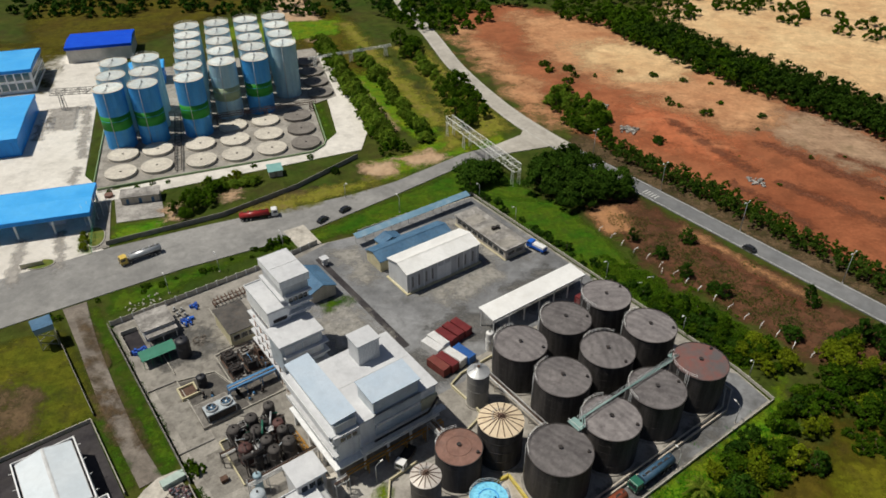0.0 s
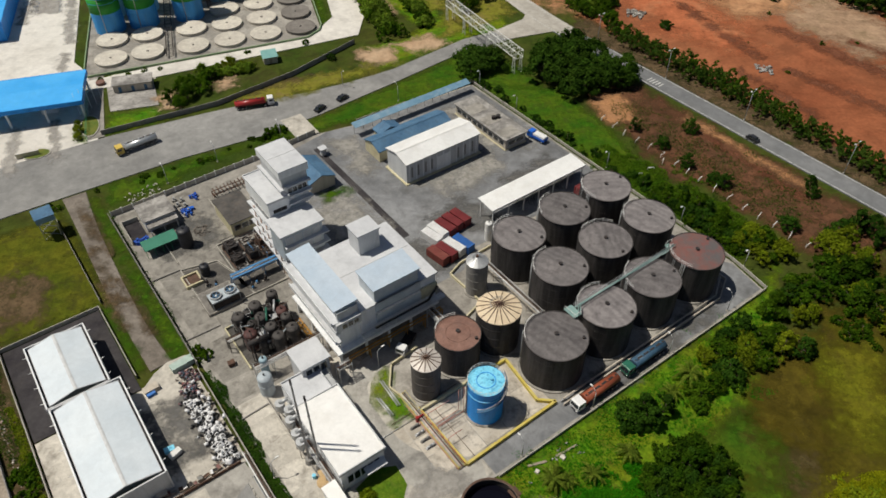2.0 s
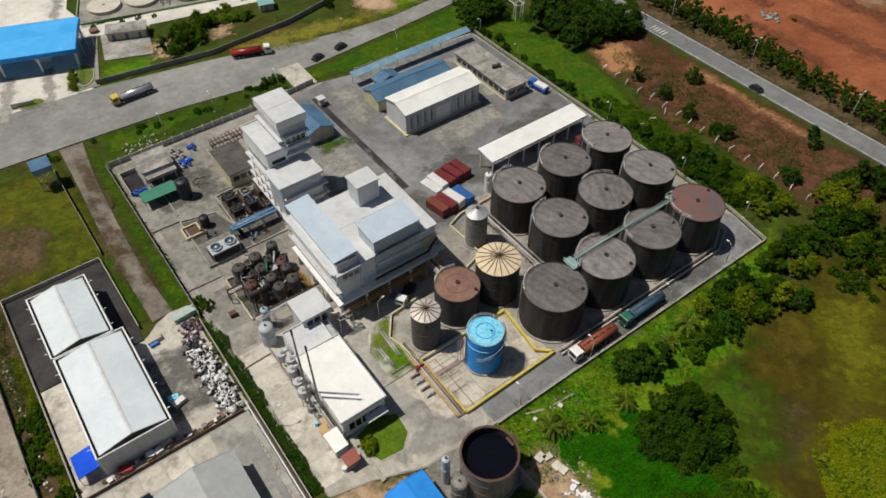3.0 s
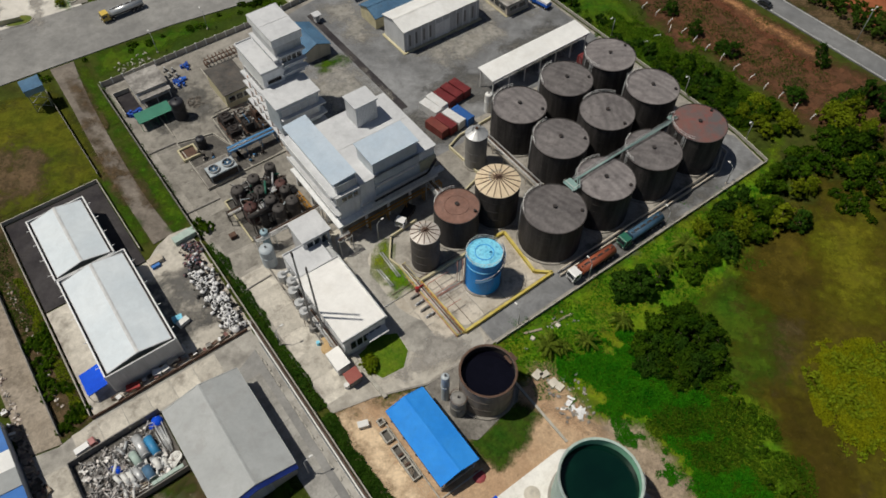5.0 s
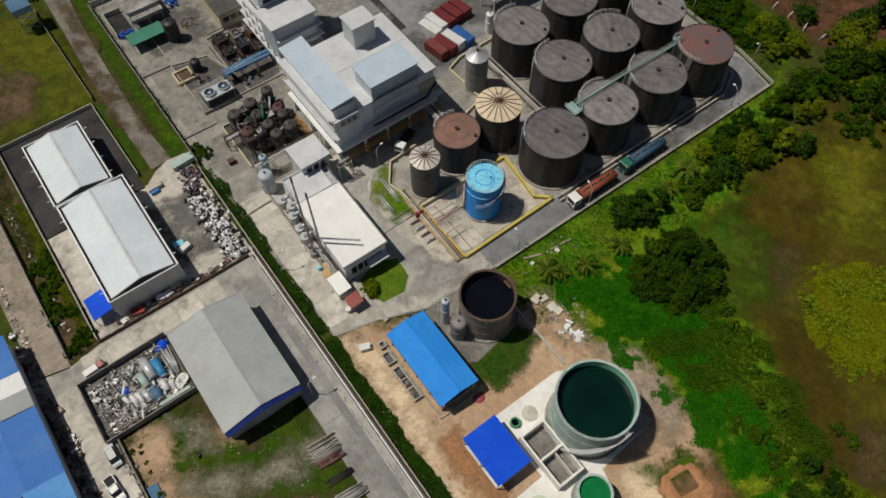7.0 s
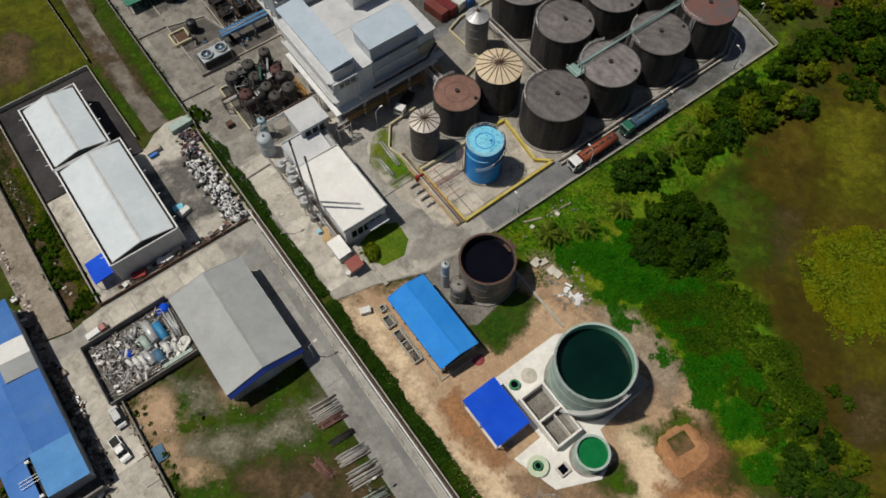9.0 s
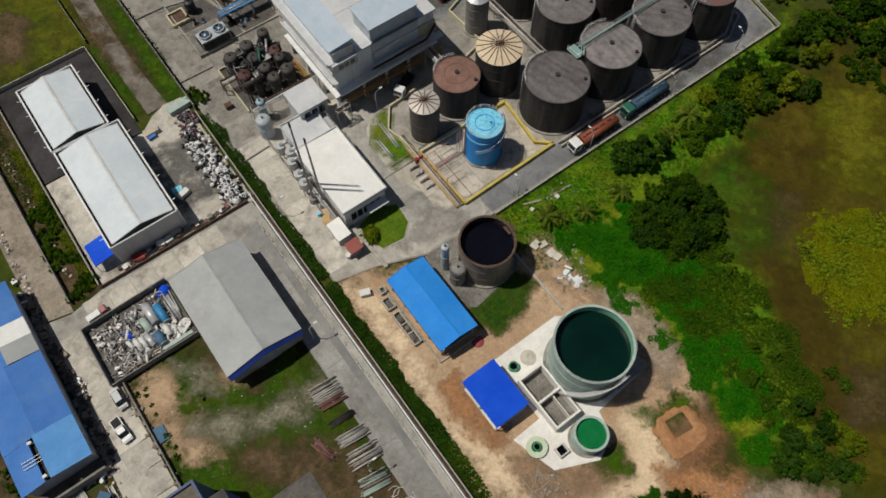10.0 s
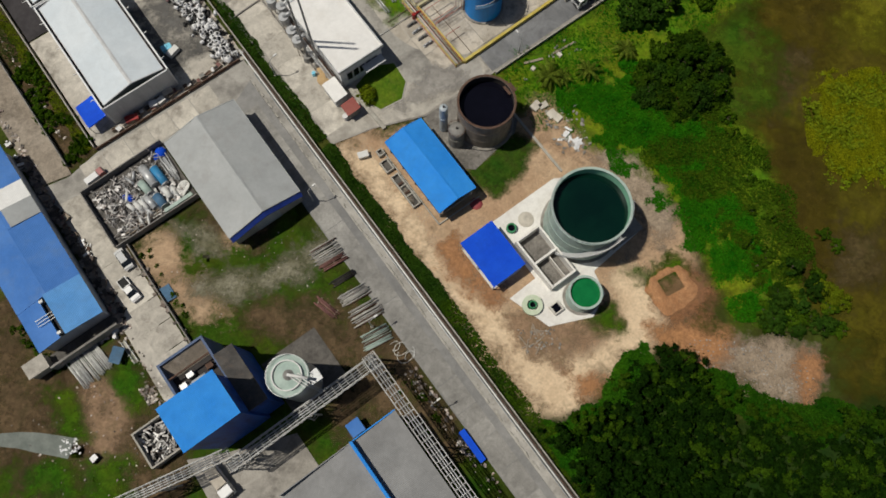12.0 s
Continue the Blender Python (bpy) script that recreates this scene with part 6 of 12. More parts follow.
windows(root, -2.6, 2.6, -3.0, 5.2, 7.4, 3, "s")

# main process building: open ground floor, white decks, stacked roofs
root = thing("process_building", at(52.5, 103.0, 0.25), "white multi-level process building on an open steel ground floor", "building")
X = lambda a: a - 52.5
Y = lambda b: b - 103.0
part("deck", Geo().box(X(38.6), X(65.6), Y(92.0), Y(114.0), 4.8, 5.3), M_WHITE, root)
block(root, "west_hall", X(40.2), X(45.4), Y(93.6), Y(114.3), 5.3, 17.6, M_WHITE)
block(root, "main_hall", X(45.4), X(65.0), Y(92.6), Y(113.4), 5.3, 14.6, M_WHITE)
part("main_roof", Geo().box(X(45.3), X(65.5), Y(92.3), Y(113.7), 14.6, 15.0), M_WHITEROOF, root, "broad flat white roof")
part("roof_joint", Geo().box(X(46), X(65.2), Y(103.6), Y(103.75), 15.0, 15.06), M_WALLGREY, root)
part("west_roof", Geo().slab([(X(39.5), Y(93.2), 17.9), (X(45.4), Y(93.2), 18.3), (X(45.4), Y(114.8), 18.3), (X(39.5), Y(114.8), 17.9)], 0.3), M_BLUEWHITE, root, "pale blue sheet roof")
block(root, "upper_box", X(49.2), X(60.6), Y(92.9), Y(99.3), 15.0, 18.8, M_GLAZE)
part("upper_roof", Geo().slab([(X(48.8), Y(92.4), 18.9), (X(61), Y(92.4), 18.9), (X(61), Y(99.7), 19.3), (X(48.8), Y(99.7), 19.3)], 0.25), M_BLUEWHITE, root, "pale blue sheet roof")
block(root, "lift_house", X(54.2), X(59.7), Y(107.2), Y(111.9), 15.0, 20.7, M_WALLGREY)
part("lift_roof", Geo().box(X(53.9), X(60), Y(106.9), Y(112.2), 20.7, 21.0), M_WHITEROOF, root)
for k in range(14):
    part("lift_rib", Geo().box(X(54.2) + 0.2 + k * 0.39, X(54.2) + 0.26 + k * 0.39, Y(107.2) - 0.05, Y(107.2), 15.1, 20.6), M_WHITE, root)
# facade decks on the west and the south
for k, (zz, out) in enumerate(((8.2, 1.5), (11.2, 1.1), (14.6, 1.9))):
    part("west_balcony", Geo().box(X(40.2) - out, X(40.2), Y(92.6), Y(114.6), zz, zz + 0.35), M_WHITEROOF, root, "long white balcony")
    part("balcony_upstand", Geo().box(X(40.2) - out, X(40.2) - out + 0.15, Y(92.6), Y(114.6), zz + 0.35, zz + 1.1), M_WHITE, root)
for z0, z1, y in ((6.0, 8.6, 92.2), (9.4, 12.0, 92.3)):
    part("south_glazing", Geo().box(X(49.0), X(60.8), Y(y), Y(92.6), z0 + 3, z1 + 3), M_GLAZE, root, "grey louvred glazing")
for k in range(18):
    part("louvre_panel", Geo().box(X(49.3) + k * 0.63, X(49.3) + k * 0.63 + 0.45, Y(92.1), Y(92.3), 11.6, 12.4), M_STEELWHITE, root)
part("south_parapet", Geo().box(X(60.8), X(65.2), Y(92.1), Y(92.6), 9.0, 12.2), M_PALEYELLOW, root, "cream panel")
part("south_deck", Geo().box(X(44.8), X(66.4), Y(90.6), Y(92.3), 7.6, 7.9), M_WALLGREY, root, "south gallery")
part("black_duct", Geo().tube((X(48), Y(91.2), 8.8), (X(62), Y(91.2), 8.8), 0.3).tube((X(62), Y(91.2), 8.8), (X(65), Y(91.6), 11.5), 0.3), M_DARKSTEEL, root)
part("south_corner_block", Geo().box(X(40.0), X(45.0), Y(92.9), Y(93.6), 14.8, 17.2).box(X(39.2), X(45.2), Y(92.0), Y(93.6), 12.4, 14.8), M_WALLGREY, root)
windows(root, X(40.4), X(44.6), Y(92.0), 13.0, 14.2, 3, "s")
windows(root, Y(95), Y(113), X(40.2), 9.0, 10.6, 10, "w")
windows(root, Y(95), Y(113), X(40.2), 12.0, 13.8, 10, "w")
for a in (39.4, 46, 52, 58, 64.6):
    for b in (92.6, 99, 106, 113):
        part("column", Geo().box(X(a) - 0.25, X(a) + 0.25, Y(b) - 0.25, Y(b) + 0.25, 0, 4.8), M_WHITE, root)
for a in range(46, 66, 3):
    part("gallery_bracket", Geo().bar((X(a), Y(92.4), 5.4), (X(a), Y(90.7), 7.6), 0.15), M_STEELWHITE, root)
rl = Geo()
for a in range(45, 67, 2):
    rl.bar((X(a), Y(90.7), 7.9), (X(a), Y(90.7), 9.0), 0.06)
for z in (8.4, 9.0):
    rl.bar((X(45), Y(90.7), z), (X(66.4), Y(90.7), z), 0.06)
part("gallery_rail", rl, M_STEELWHITE, root)
part("back_wall", Geo().box(X(39.6), X(65), Y(112.6), Y(113.2), 0, 4.8), M_SHADOWWALL, root)
og = Geo()
for b in (91.2, 92.0):
    og.bar((X(41), Y(b), 3.2), (X(66), Y(b), 3.2), 0.25)
    for a in range(41, 67, 5):
        og.bar((X(a), Y(b), 0), (X(a), Y(b), 3.2), 0.2)
part("orange_rack", og, M_ORANGE, root, "orange painted pipe rack")
og = Geo()
for a in (37.0, 37.9):
    og.bar((X(a), Y(96), 1.6), (X(a), Y(110), 1.6), 0.3)
    for b in range(96, 111, 3):
        og.bar((X(a), Y(b), 0), (X(a), Y(b), 1.6), 0.2)
for k in range(12):
    og.bar((X(37.0), Y(96.5 + k * 1.15), 1.6), (X(37.9), Y(96.5 + k * 1.15), 1.6), 0.2)
part("orange_frame", og, M_ORANGE, root, "orange painted frame")

# fractionation tower block
root = thing("tower_block", at(47.7, 132.0, 0.25), "tall stepped white tower block with ledges", "building")
X = lambda a: a - 47.7
Y = lambda b: b - 132.0
block(root, "lower_body", X(43.2), X(52.6), Y(123.2), Y(142.6), 0, 16.6, M_WHITE)
block(root, "annex", X(41.8), X(52.4), Y(121.7), Y(128.6), 8.5, 16.6, M_GLAZE)
part("annex_roof", Geo().box(X(41.2), X(52.9), Y(121.2), Y(129.2), 16.6, 17.0), M_WHITEROOF, root)
block(root, "mid_body", X(42.8), X(48.3), Y(129.4), Y(142.8), 16.6, 20.8, M_WHITE, M_WHITEROOF, 0.3, 0.25)
block(root, "upper_body", X(48.3), X(54.0), Y(130.2), Y(142.4), 16.6, 23.0, M_WHITE)
block(root, "top_block", X(47.5), X(54.3), Y(130.4), Y(141.6), 23.0, 26.2, M_WALLGREY)
part("top_fascia", Geo().box(X(47.0), X(54.7), Y(129.9), Y(142.1), 26.0, 27.9), M_WHITE, root)
part("top_roof", Geo().box(X(46.95), X(54.75), Y(129.85), Y(142.15), 27.9, 28.1), M_WHITEROOF, root)
part("roof_seam", Geo().box(X(47.2), X(54.6), Y(135.9), Y(136.05), 28.1, 28.16), M_WALLGREY, root)
for zz, out in ((23.0, 0.9), (20.2, 1.0), (18.2, 1.3)):
    part("south_ledge", Geo().box(X(48.0), X(54.6), Y(130.2) - out, Y(130.4), zz, zz + 0.5), M_WHITEROOF, root, "projecting white ledge")
    part("west_ledge", Geo().box(X(46.6), X(47.6), Y(129.6), Y(142.4), 22.4, 22.9), M_WHITEROOF, root) if zz == 23.0 else None
windows(root, X(48.6), X(53.8), Y(130.2), 21.0, 22.4, 4, "s")
windows(root, X(43.4), X(47.8), Y(129.4), 17.6, 18.6, 1, "s", glass=M_DARKSTEEL)
windows(root, X(42.4), X(51.8), Y(121.7), 10.0, 15.6, 4, "s", glass=M_WALLGREY)
for k, zz in enumerate((4.0, 7.0, 10.0, 13.0)):
    part("west_ledge", Geo().box(X(43.2) - 1.0, X(43.2), Y(122.6), Y(143.0), zz, zz + 0.35), M_WHITEROOF, root)
    windows(root, Y(124), Y(142), X(43.2), zz + 0.9, zz + 2.3, 9, "w")
    part("south_ledge", Geo().box(X(42.0), X(53.6), Y(120.6), Y(123.2), zz + 0.2, zz + 0.5), M_WHITEROOF, root)
for k in range(6):
    part("pipe_riser", Geo().tube((X(42.6), Y(124 + k * 3.1), 0), (X(42.6), Y(124 + k * 3.1), 12 + (k % 3)), 0.18, 8), mat("pink_brown_pipe", (0.45, 0.3, 0.24), (0.5, 0.36, 0.3), rough=0.6) if k == 0 else bpy.data.materials["pink_brown_pipe"], root)

# storage hall with white roof
root, w, l = gable("storage_hall", 87.6, 114.5, 138.3, 148.9, 7.2, 8.6, "a", M_METALX, M_WALLGREY, "storage hall with white roof and grey panelled walls")
for k in range(11):
    y = -l + 1.3 + k * (2 * l - 2.6) / 10
    for s in (-1, 1):
        part("wall_pier", Geo().box(s * (w - 0.3) - 0.12, s * (w - 0.3) + 0.12, y - 0.12, y + 0.12, 0, 6.9), M_WHITE, root)
part("roller_door", Geo().box(w - 0.3, w - 0.14, -2.4, 2.6, 0, 5.2), M_WHITE, root, "pale roller door")
for y in (-11.2, -9.0, -6.4, -4.2, 5.4, 8.0, 10.8):
    part("louvre", Geo().box(w - 0.3, w - 0.24, y - 0.3, y + 0.3, 1.6, 5.4), M_GREYTANK, root, "dark stained louvre strip")
part("plinth", Geo().box(-w - 0.35, w + 0.45, -l - 0.3, l + 0.3, 0, 0.4), M_PALEYELLOW, root, "cream painted plinth")

gable("blue_store", 87.0, 114.3, 152.0, 160.6, 4.0, 5.6, "a", M_STEELBLUE, M_PALEYELLOW, "store with weathered blue gabled roof", trim=M_STEELBLUE)
gable("blue_porch", 92.5, 100.5, 160.0, 164.4, 3.6, 5.0, "b", M_STEELBLUE, M_PALEYELLOW, "small blue-roofed porch of the store", trim=M_STEELBLUE)

# white loading canopy
root = thing("loading_canopy", at(112.9, 112.4, 0.25), "long white open loading canopy on steel posts", "canopy")
part("roof", Geo().slab([(-17.2, -3.1, 6.0), (17.2, -3.1, 6.0), (17.2, 3.1, 6.5), (-17.2, 3.1, 6.5)], 0.18), M_METALX, root)
part("front_fascia", Geo().box(-17.2, 17.2, -3.2, -3.1, 5.5, 6.05), M_WHITE, root)
for k in range(7):
    for y in (-2.6, 2.6):
        part("post", Geo().box(-16.5 + k * 5.5 - 0.12, -16.5 + k * 5.5 + 0.12, y - 0.12, y + 0.12, 0, 5.85), M_STEELWHITE, root)
    part("rafter", Geo().bar((-16.5 + k * 5.5, -3.0, 5.75), (-16.5 + k * 5.5, 3.0, 6.2), 0.12, 0.2), M_STEELWHITE, root)

# roofless-looking concrete office under repair
root = thing("concrete_office", at(125.6, 147.2, 0.25), "old concrete office with cracked dirty flat roof", "building")
block(root, "wall", -4.0, 4.0, -12.6, 12.6, 0, 3.7, M_WALLBEIGE)
part("roof_slab", Geo().box(-4.5, 4.5, -13.1, 13.1, 3.7, 4.0), M_ROOFCONC, root, "cracked grey roof slab")
for y0, y1 in ((-12, -7.5), (-3.5, 1.0), (4.0, 9.0)):
    part("screed_patch", Geo().box(-3.8, 2.4, y0, y1, 4.0, 4.06), M_CONC, root)
part("roof_tank", Geo().cyl(0.2, -1.6, 4.0, 5.0, 0.7, n=16).cyl(1.7, -1.9, 4.0, 5.0, 0.7, n=16), M_DARKSTEEL, root)
windows(root, -12, 12, -4.0, 1.4, 2.7, 9, "w")
windows(root, -3.4, 3.4, -12.6, 1.4, 2.7, 2, "s")
part("plinth", Geo().box(-4.3, 4.3, -12.9, 12.9, 0, 0.3), M_PALEYELLOW, root)

# long thin shelter at the north fence
root = thing("bicycle_shelter", at(111, 169.0, 0.25), "long narrow blue-grey shelter roof on posts", "shelter")
part("roof", Geo().slab([(-22.7, -1.3, 3.5), (22.7, -1.3, 3.5), (22.7, 1.3, 4.1), (-22.7, 1.3, 4.1)], 0.1), mat("light_blue_shelter_roof", (0.12, 0.24, 0.34), (0.18, 0.31, 0.42), scale=0.15, rough=0.5, wave=1.2, axis="X", dark=(0.4, 0.46, 0.5), amount=0.5), root)
for k in range(14):
    part("post", Geo().box(-22 + k * 3.38 - 0.07, -22 + k * 3.38 + 0.07, 0.9, 1.05, 0, 3.9), M_GALV, root)

# stepped warehouse with parapet gutters
def parapet_hall(a0, a1, b0, b1, eave, ridge, label):
    root, w, l = gable("parapet_warehouse", a0 + 0.7, a1 - 0.7, b0 + 0.7, b1 - 0.7, eave, ridge, "b", M_BLUISH, M_WALLGREY, label, trim=M_WALLGREY, gable_sheet=M_GABLE)
    w, l = w + 0.7, l + 0.7
    for s in (-1, 1):
        part("parapet", Geo().box(s * w - 0.15, s * w + 0.15, -l, l, 0, eave + 0.25), M_WHITE, root)
        part("parapet_end", Geo().box(-w + 0.15, w - 0.15, s * l - 0.15, s * l + 0.15, 0, eave + 0.15), M_WALLGREY, root)
        part("gutter_bed", Geo().box(s * (w - 0.6) - 0.45, s * (w - 0.6) + 0.45, -l + 0.2, l - 0.2, eave - 0.7, eave - 0.55), M_DARKPAVE, root)
        for k in range(4):
            part("wall_lamp", Geo().bar((s * w, -l * 0.8 + k * l * 0.5, eave), (s * (w + 0.9), -l * 0.8 + k * l * 0.5, eave + 0.2), 0.12), M_STEELWHITE, root)
    return root


parapet_hall(-16.4, -3.8, 114.6, 134.0, 6.0, 7.3, "white gabled warehouse bay with parapet gutters")
parapet_hall(-16.1, -1.8, 87.0, 114.2, 6.0, 7.4, "long white gabled warehouse bay with parapet gutters")
root = thing("blue_awning", at(-18.5, 90.2, 0.2), "small royal blue awning against the warehouse", "awning")
part("roof", Geo().slab([(-2.1, -2.7, 2.7), (2.0, -2.7, 3.3), (2.0, 2.7, 3.3), (-2.1, 2.7, 2.7)], 0.25), M_ROYAL, root)
for x, y in ((-2, -2.6), (-2, 2.6), (1.9, -2.6), (1.9, 2.6)):
    part("post", Geo().box(x - 0.06, x + 0.06, y - 0.06, y + 0.06, 0, 2.8 + (x + 2) * 0.13), M_GALV, root)

# long blue workshop at the lane
root = thing("blue_workshop", at(-41.5, 73.4, 0.2), "long workshop with mid-blue sheet roof and patched bays", "building")
block(root, "wall", -5.6, 5.6, -19.3, 19.3, 0, 5.0, M_WALLGREY)
for y0, y1, mm in ((-20.1, -11.9, M_MIDBLUE), (-11.9, 7.0, M_MIDBLUE), (7.0, 10.7, M_METALX), (10.7, 19.6, M_MIDBLUE)):
    x1 = -1.7 if y0 < -12 else 0
    part("west_bay_roof", Geo().slab([(-6.2, y0 + 0.02, 5.6), (x1, y0 + 0.02, 6.5 + 0.145 * x1), (x1, y1 - 0.02, 6.5 + 0.145 * x1), (-6.2, y1 - 0.02, 5.6)], 0.12), mm, root)
for y0, y1, mm, lift, x0 in ((-20.2, -11.7, M_PALEBLUE, 0.16, -0.6), (-11.9, 2.7, M_MIDBLUE, 0.0, 0.0), (2.7, 6.7, M_GREYROOF, 0.14, 0.8), (6.7, 10.7, M_METALX, 0.05, 0.0), (10.7, 19.6, M_MIDBLUE, 0.0, 0.0)):
    part("east_bay_roof", Geo().slab([(x0, y0 + 0.02, 6.5 + lift), (6.3, y0 + 0.02, 5.5 + lift), (6.3, y1 - 0.02, 5.5 + lift), (x0, y1 - 0.02, 6.5 + lift)], 0.12), mm, root)
part("east_bay_roof", Geo().slab([(0, 2.72, 6.5), (6.2, 2.72, 5.5), (6.2, 6.68, 5.5), (0, 6.68, 6.5)], 0.1), M_MIDBLUE, root)
part("roof_slit", Geo().box(-1.75, -0.6, -19.6, -12.0, 5.0, 5.4), M_DARKSTEEL, root, "dark open strip in the roof")
for y in (-15.3, -15.9, -16.5):
    part("roof_bar", Geo().bar((-3.9, y + 0.2, 6.35), (-0.5, y - 0.1, 6.75), 0.1), M_PVC, root, "white bar across the open strip")
for y in (-12.6, -19.3):
    part("roof_box", Geo().box(-1.7, -1.0, y - 0.25, y + 0.25, 6.2, 6.7), M_PVC, root)
part("rear_floor", Geo().box(-7.0, 6.2, -22.0, -19.4, 0, 0.5), M_OILFLOOR, root)
part("rear_wall", Geo().box(-7.0, 6.3, -22.4, -22.0, 0, 2.6), M_SHADOWWALL, root)
hut = part("rear_hut", Geo().box(-10.6, -7.1, -21.8, -19.3, 0, 2.7), M_WALLBEIGE, root)
part("hut_roof", Geo().slab([(-10.9, -22.0, 2.8), (-6.9, -22.0, 2.8), (-6.9, -19.1, 3.0), (-10.9, -19.1, 3.0)], 0.1), M_CONCPALE, hut, "pale flat roof")

# big grey hall at the near end
root = thing("grey_hall", at(-15, -12.6, 0.2), "large hall with grey sheet roof and blue ridge line", "building")
block(root, "wall", -11, 11, -21, 21, 0, 7.5, M_WALLGREY)
part("roof_low", Geo().slab([(-11.4, -21.4, 7.6), (2.6, -21.4, 8.8), (2.6, 21.4, 8.8), (-11.4, 21.4, 7.6)], 0.15), M_HALLROOF, root)
part("roof_high", Geo().slab([(2.9, -21.4, 8.4), (11.4, -21.4, 8.8), (11.4, 21.4, 8.8), (2.9, 21.4, 8.4)], 0.15), M_HALLROOF, root)
part("blue_ridge", Geo().box(2.45, 2.95, -21.5, 21.5, 8.3, 10.0), M_SKYBLUE, root)
part("blue_edge", Geo().box(-11.4, 2.4, 21.35, 21.5, 7.4, 8.9), M_HALLROOF, root)
part("blue_edge", Geo().box(2.9, 11.4, 21.35, 21.55, 8.0, 8.9), M_SKYBLUE, root)

# blue dryer tower
M_TOWERBLUE = mat("sooty_blue_cladding", (0.012, 0.06, 0.3), (0.02, 0.1, 0.42), scale=0.3, rough=0.55, bump=0.05, wave=1.2, axis="X", streak=6, dark=(0.02, 0.024, 0.04), amount=0.7, spec=0.2, blotch=0.2)
root = thing("dryer_tower", at(-26.7, 25.0, 0.2), "tall blue sheet-clad dryer tower with bright blue roof", "building")
block(root, "wall", -4.5, 4.5, -3.6, 3.6, 0, 21.0, M_TOWERBLUE)
part("roof", Geo().slab([(-4.9, -3.9, 21.4), (4.9, -3.9, 21.4), (4.9, 3.9, 21.8), (-4.9, 3.9, 21.8)], 0.2), M_SKYBLUE, root)
part("side_block", Geo().box(4.5, 7.8, -3.0, 8.0, 0, 13.0), M_TOWERBLUE, root)
part("side_roof", Geo().slab([(4.5, -3.0, 13.4), (7.9, -3.0, 13.0), (7.9, 8.0, 13.0), (4.5, 8.0, 13.4)], 0.15), M_SOOT, root)
for q in ((-4.2, 4.4, 3.6, 4.0), (-4.2, 4.4, 12.0, 12.4), (-4.2, -3.8, 4.0, 12.0), (4.0, 4.4, 4.0, 12.0)):
    part("hopper_wall", Geo().box(*q, 0, 12.0), mat("hopper_blue_grey", (0.06, 0.1, 0.2), (0.1, 0.14, 0.24), rough=0.7) if "hopper_blue_grey" not in bpy.data.materials else bpy.data.materials["hopper_blue_grey"], root)
part("hopper_floor", Geo().box(-3.8, 4.0, 4.0, 12.0, 9.0, 9.3), M_DARKSTEEL, root)
part("hopper_ramp", Geo().slab([(-3.8, 9.6, 9.4), (4.0, 9.6, 9.4), (4.0, 12.0, 11.6), (-3.8, 12.0, 11.6)], 0.1), M_DUSTLANE, root)
part("hopper_duct", Geo().tube((-2.2, 5.2, 9.3), (-1.0, 6.6, 11.0), 0.55, 12).tube((-1.0, 6.6, 11.0), (1.6, 6.6, 11.0), 0.5, 12), M_PALESTEEL, root)
for x, y in ((-2.6, 7.4), (-0.8, 8.4), (2.4, 5.0), (2.6, 7.8)):
    part("hopper_machine", Geo().box(x - 0.6, x + 0.6, y - 0.45, y + 0.45, 9.3, 10.5), M_GALV if x < 0 else M_RUST, root)
part("hopper_beam", Geo().bar((-3.8, 9.3, 11.6), (4.0, 9.3, 11.6), 0.25), M_RUST, root)

# far plant buildings
def farhall(name, x, y, turn, lx, ly, h, roof, wall, label, rise=0.6, posts=False):
    root = thing(name, Matrix.Translation((x, y, 0.25)) @ pose(0, 0, 0, 0, 0, turn), label, "building")
    if posts:
        for i in range(6):
            for s in (-1, 1):
                part("post", Geo().box(-lx / 2 + 1 + i * (lx - 2) / 5 - 0.3, -lx / 2 + 1 + i * (lx - 2) / 5 + 0.3, s * (ly / 2 - 1.5) - 0.3, s * (ly / 2 - 1.5) + 0.3, 0, h - 0.5), M_WHITE, root)
    else:
        block(root, "wall", -lx / 2 + 0.4, lx / 2 - 0.4, -ly / 2 + 0.4, ly / 2 - 0.4, 0, h - 0.3, wall)
    part("roof_slope", Geo().slab([(-lx / 2, -ly / 2, h), (lx / 2, -ly / 2, h), (lx / 2, 0, h + rise), (-lx / 2, 0, h + rise)], 0.3), roof, root)
    part("roof_slope", Geo().slab([(-lx / 2, 0, h + rise), (lx / 2, 0, h + rise), (lx / 2, ly / 2, h), (-lx / 2, ly / 2, h)], 0.3), roof, root)
    for s in (-1, 1):
        part("fascia", Geo().box(-lx / 2, lx / 2, s * ly / 2 - 0.1, s * ly / 2 + 0.1, h - 1.4, h + 0.05), M_ROYAL if roof != M_BRIGHTBLUE else M_TANKBLUE, root)
        part("end_fascia", Geo().box(s * lx / 2 - 0.1, s * lx / 2 + 0.1, -ly / 2 + 0.1, ly / 2 - 0.1, h - 1.4, h + 0.05), M_TANKBLUE, root)
    return root


root = farhall("weighbridge_canopy", -146, 200.5, 16, 58, 20.5, 7.0, M_BRIGHTBLUE, M_WHITE, "bright blue weighbridge canopy over the gate", 0.5, True)
part("booth", Geo().box(14, 19, -3, 3, 0, 3), M_WHITE, root, "white gate booth")
part("booth_roof", Geo().box(12, 21, -4, 4, 3, 3.3), M_WHITEROOF, root)
farhall("blue_warehouse", -178, 369, 15, 32, 23, 8.0, M_ROYAL, M_PLAZA, "pale loading warehouse with royal blue roof", 1.0)
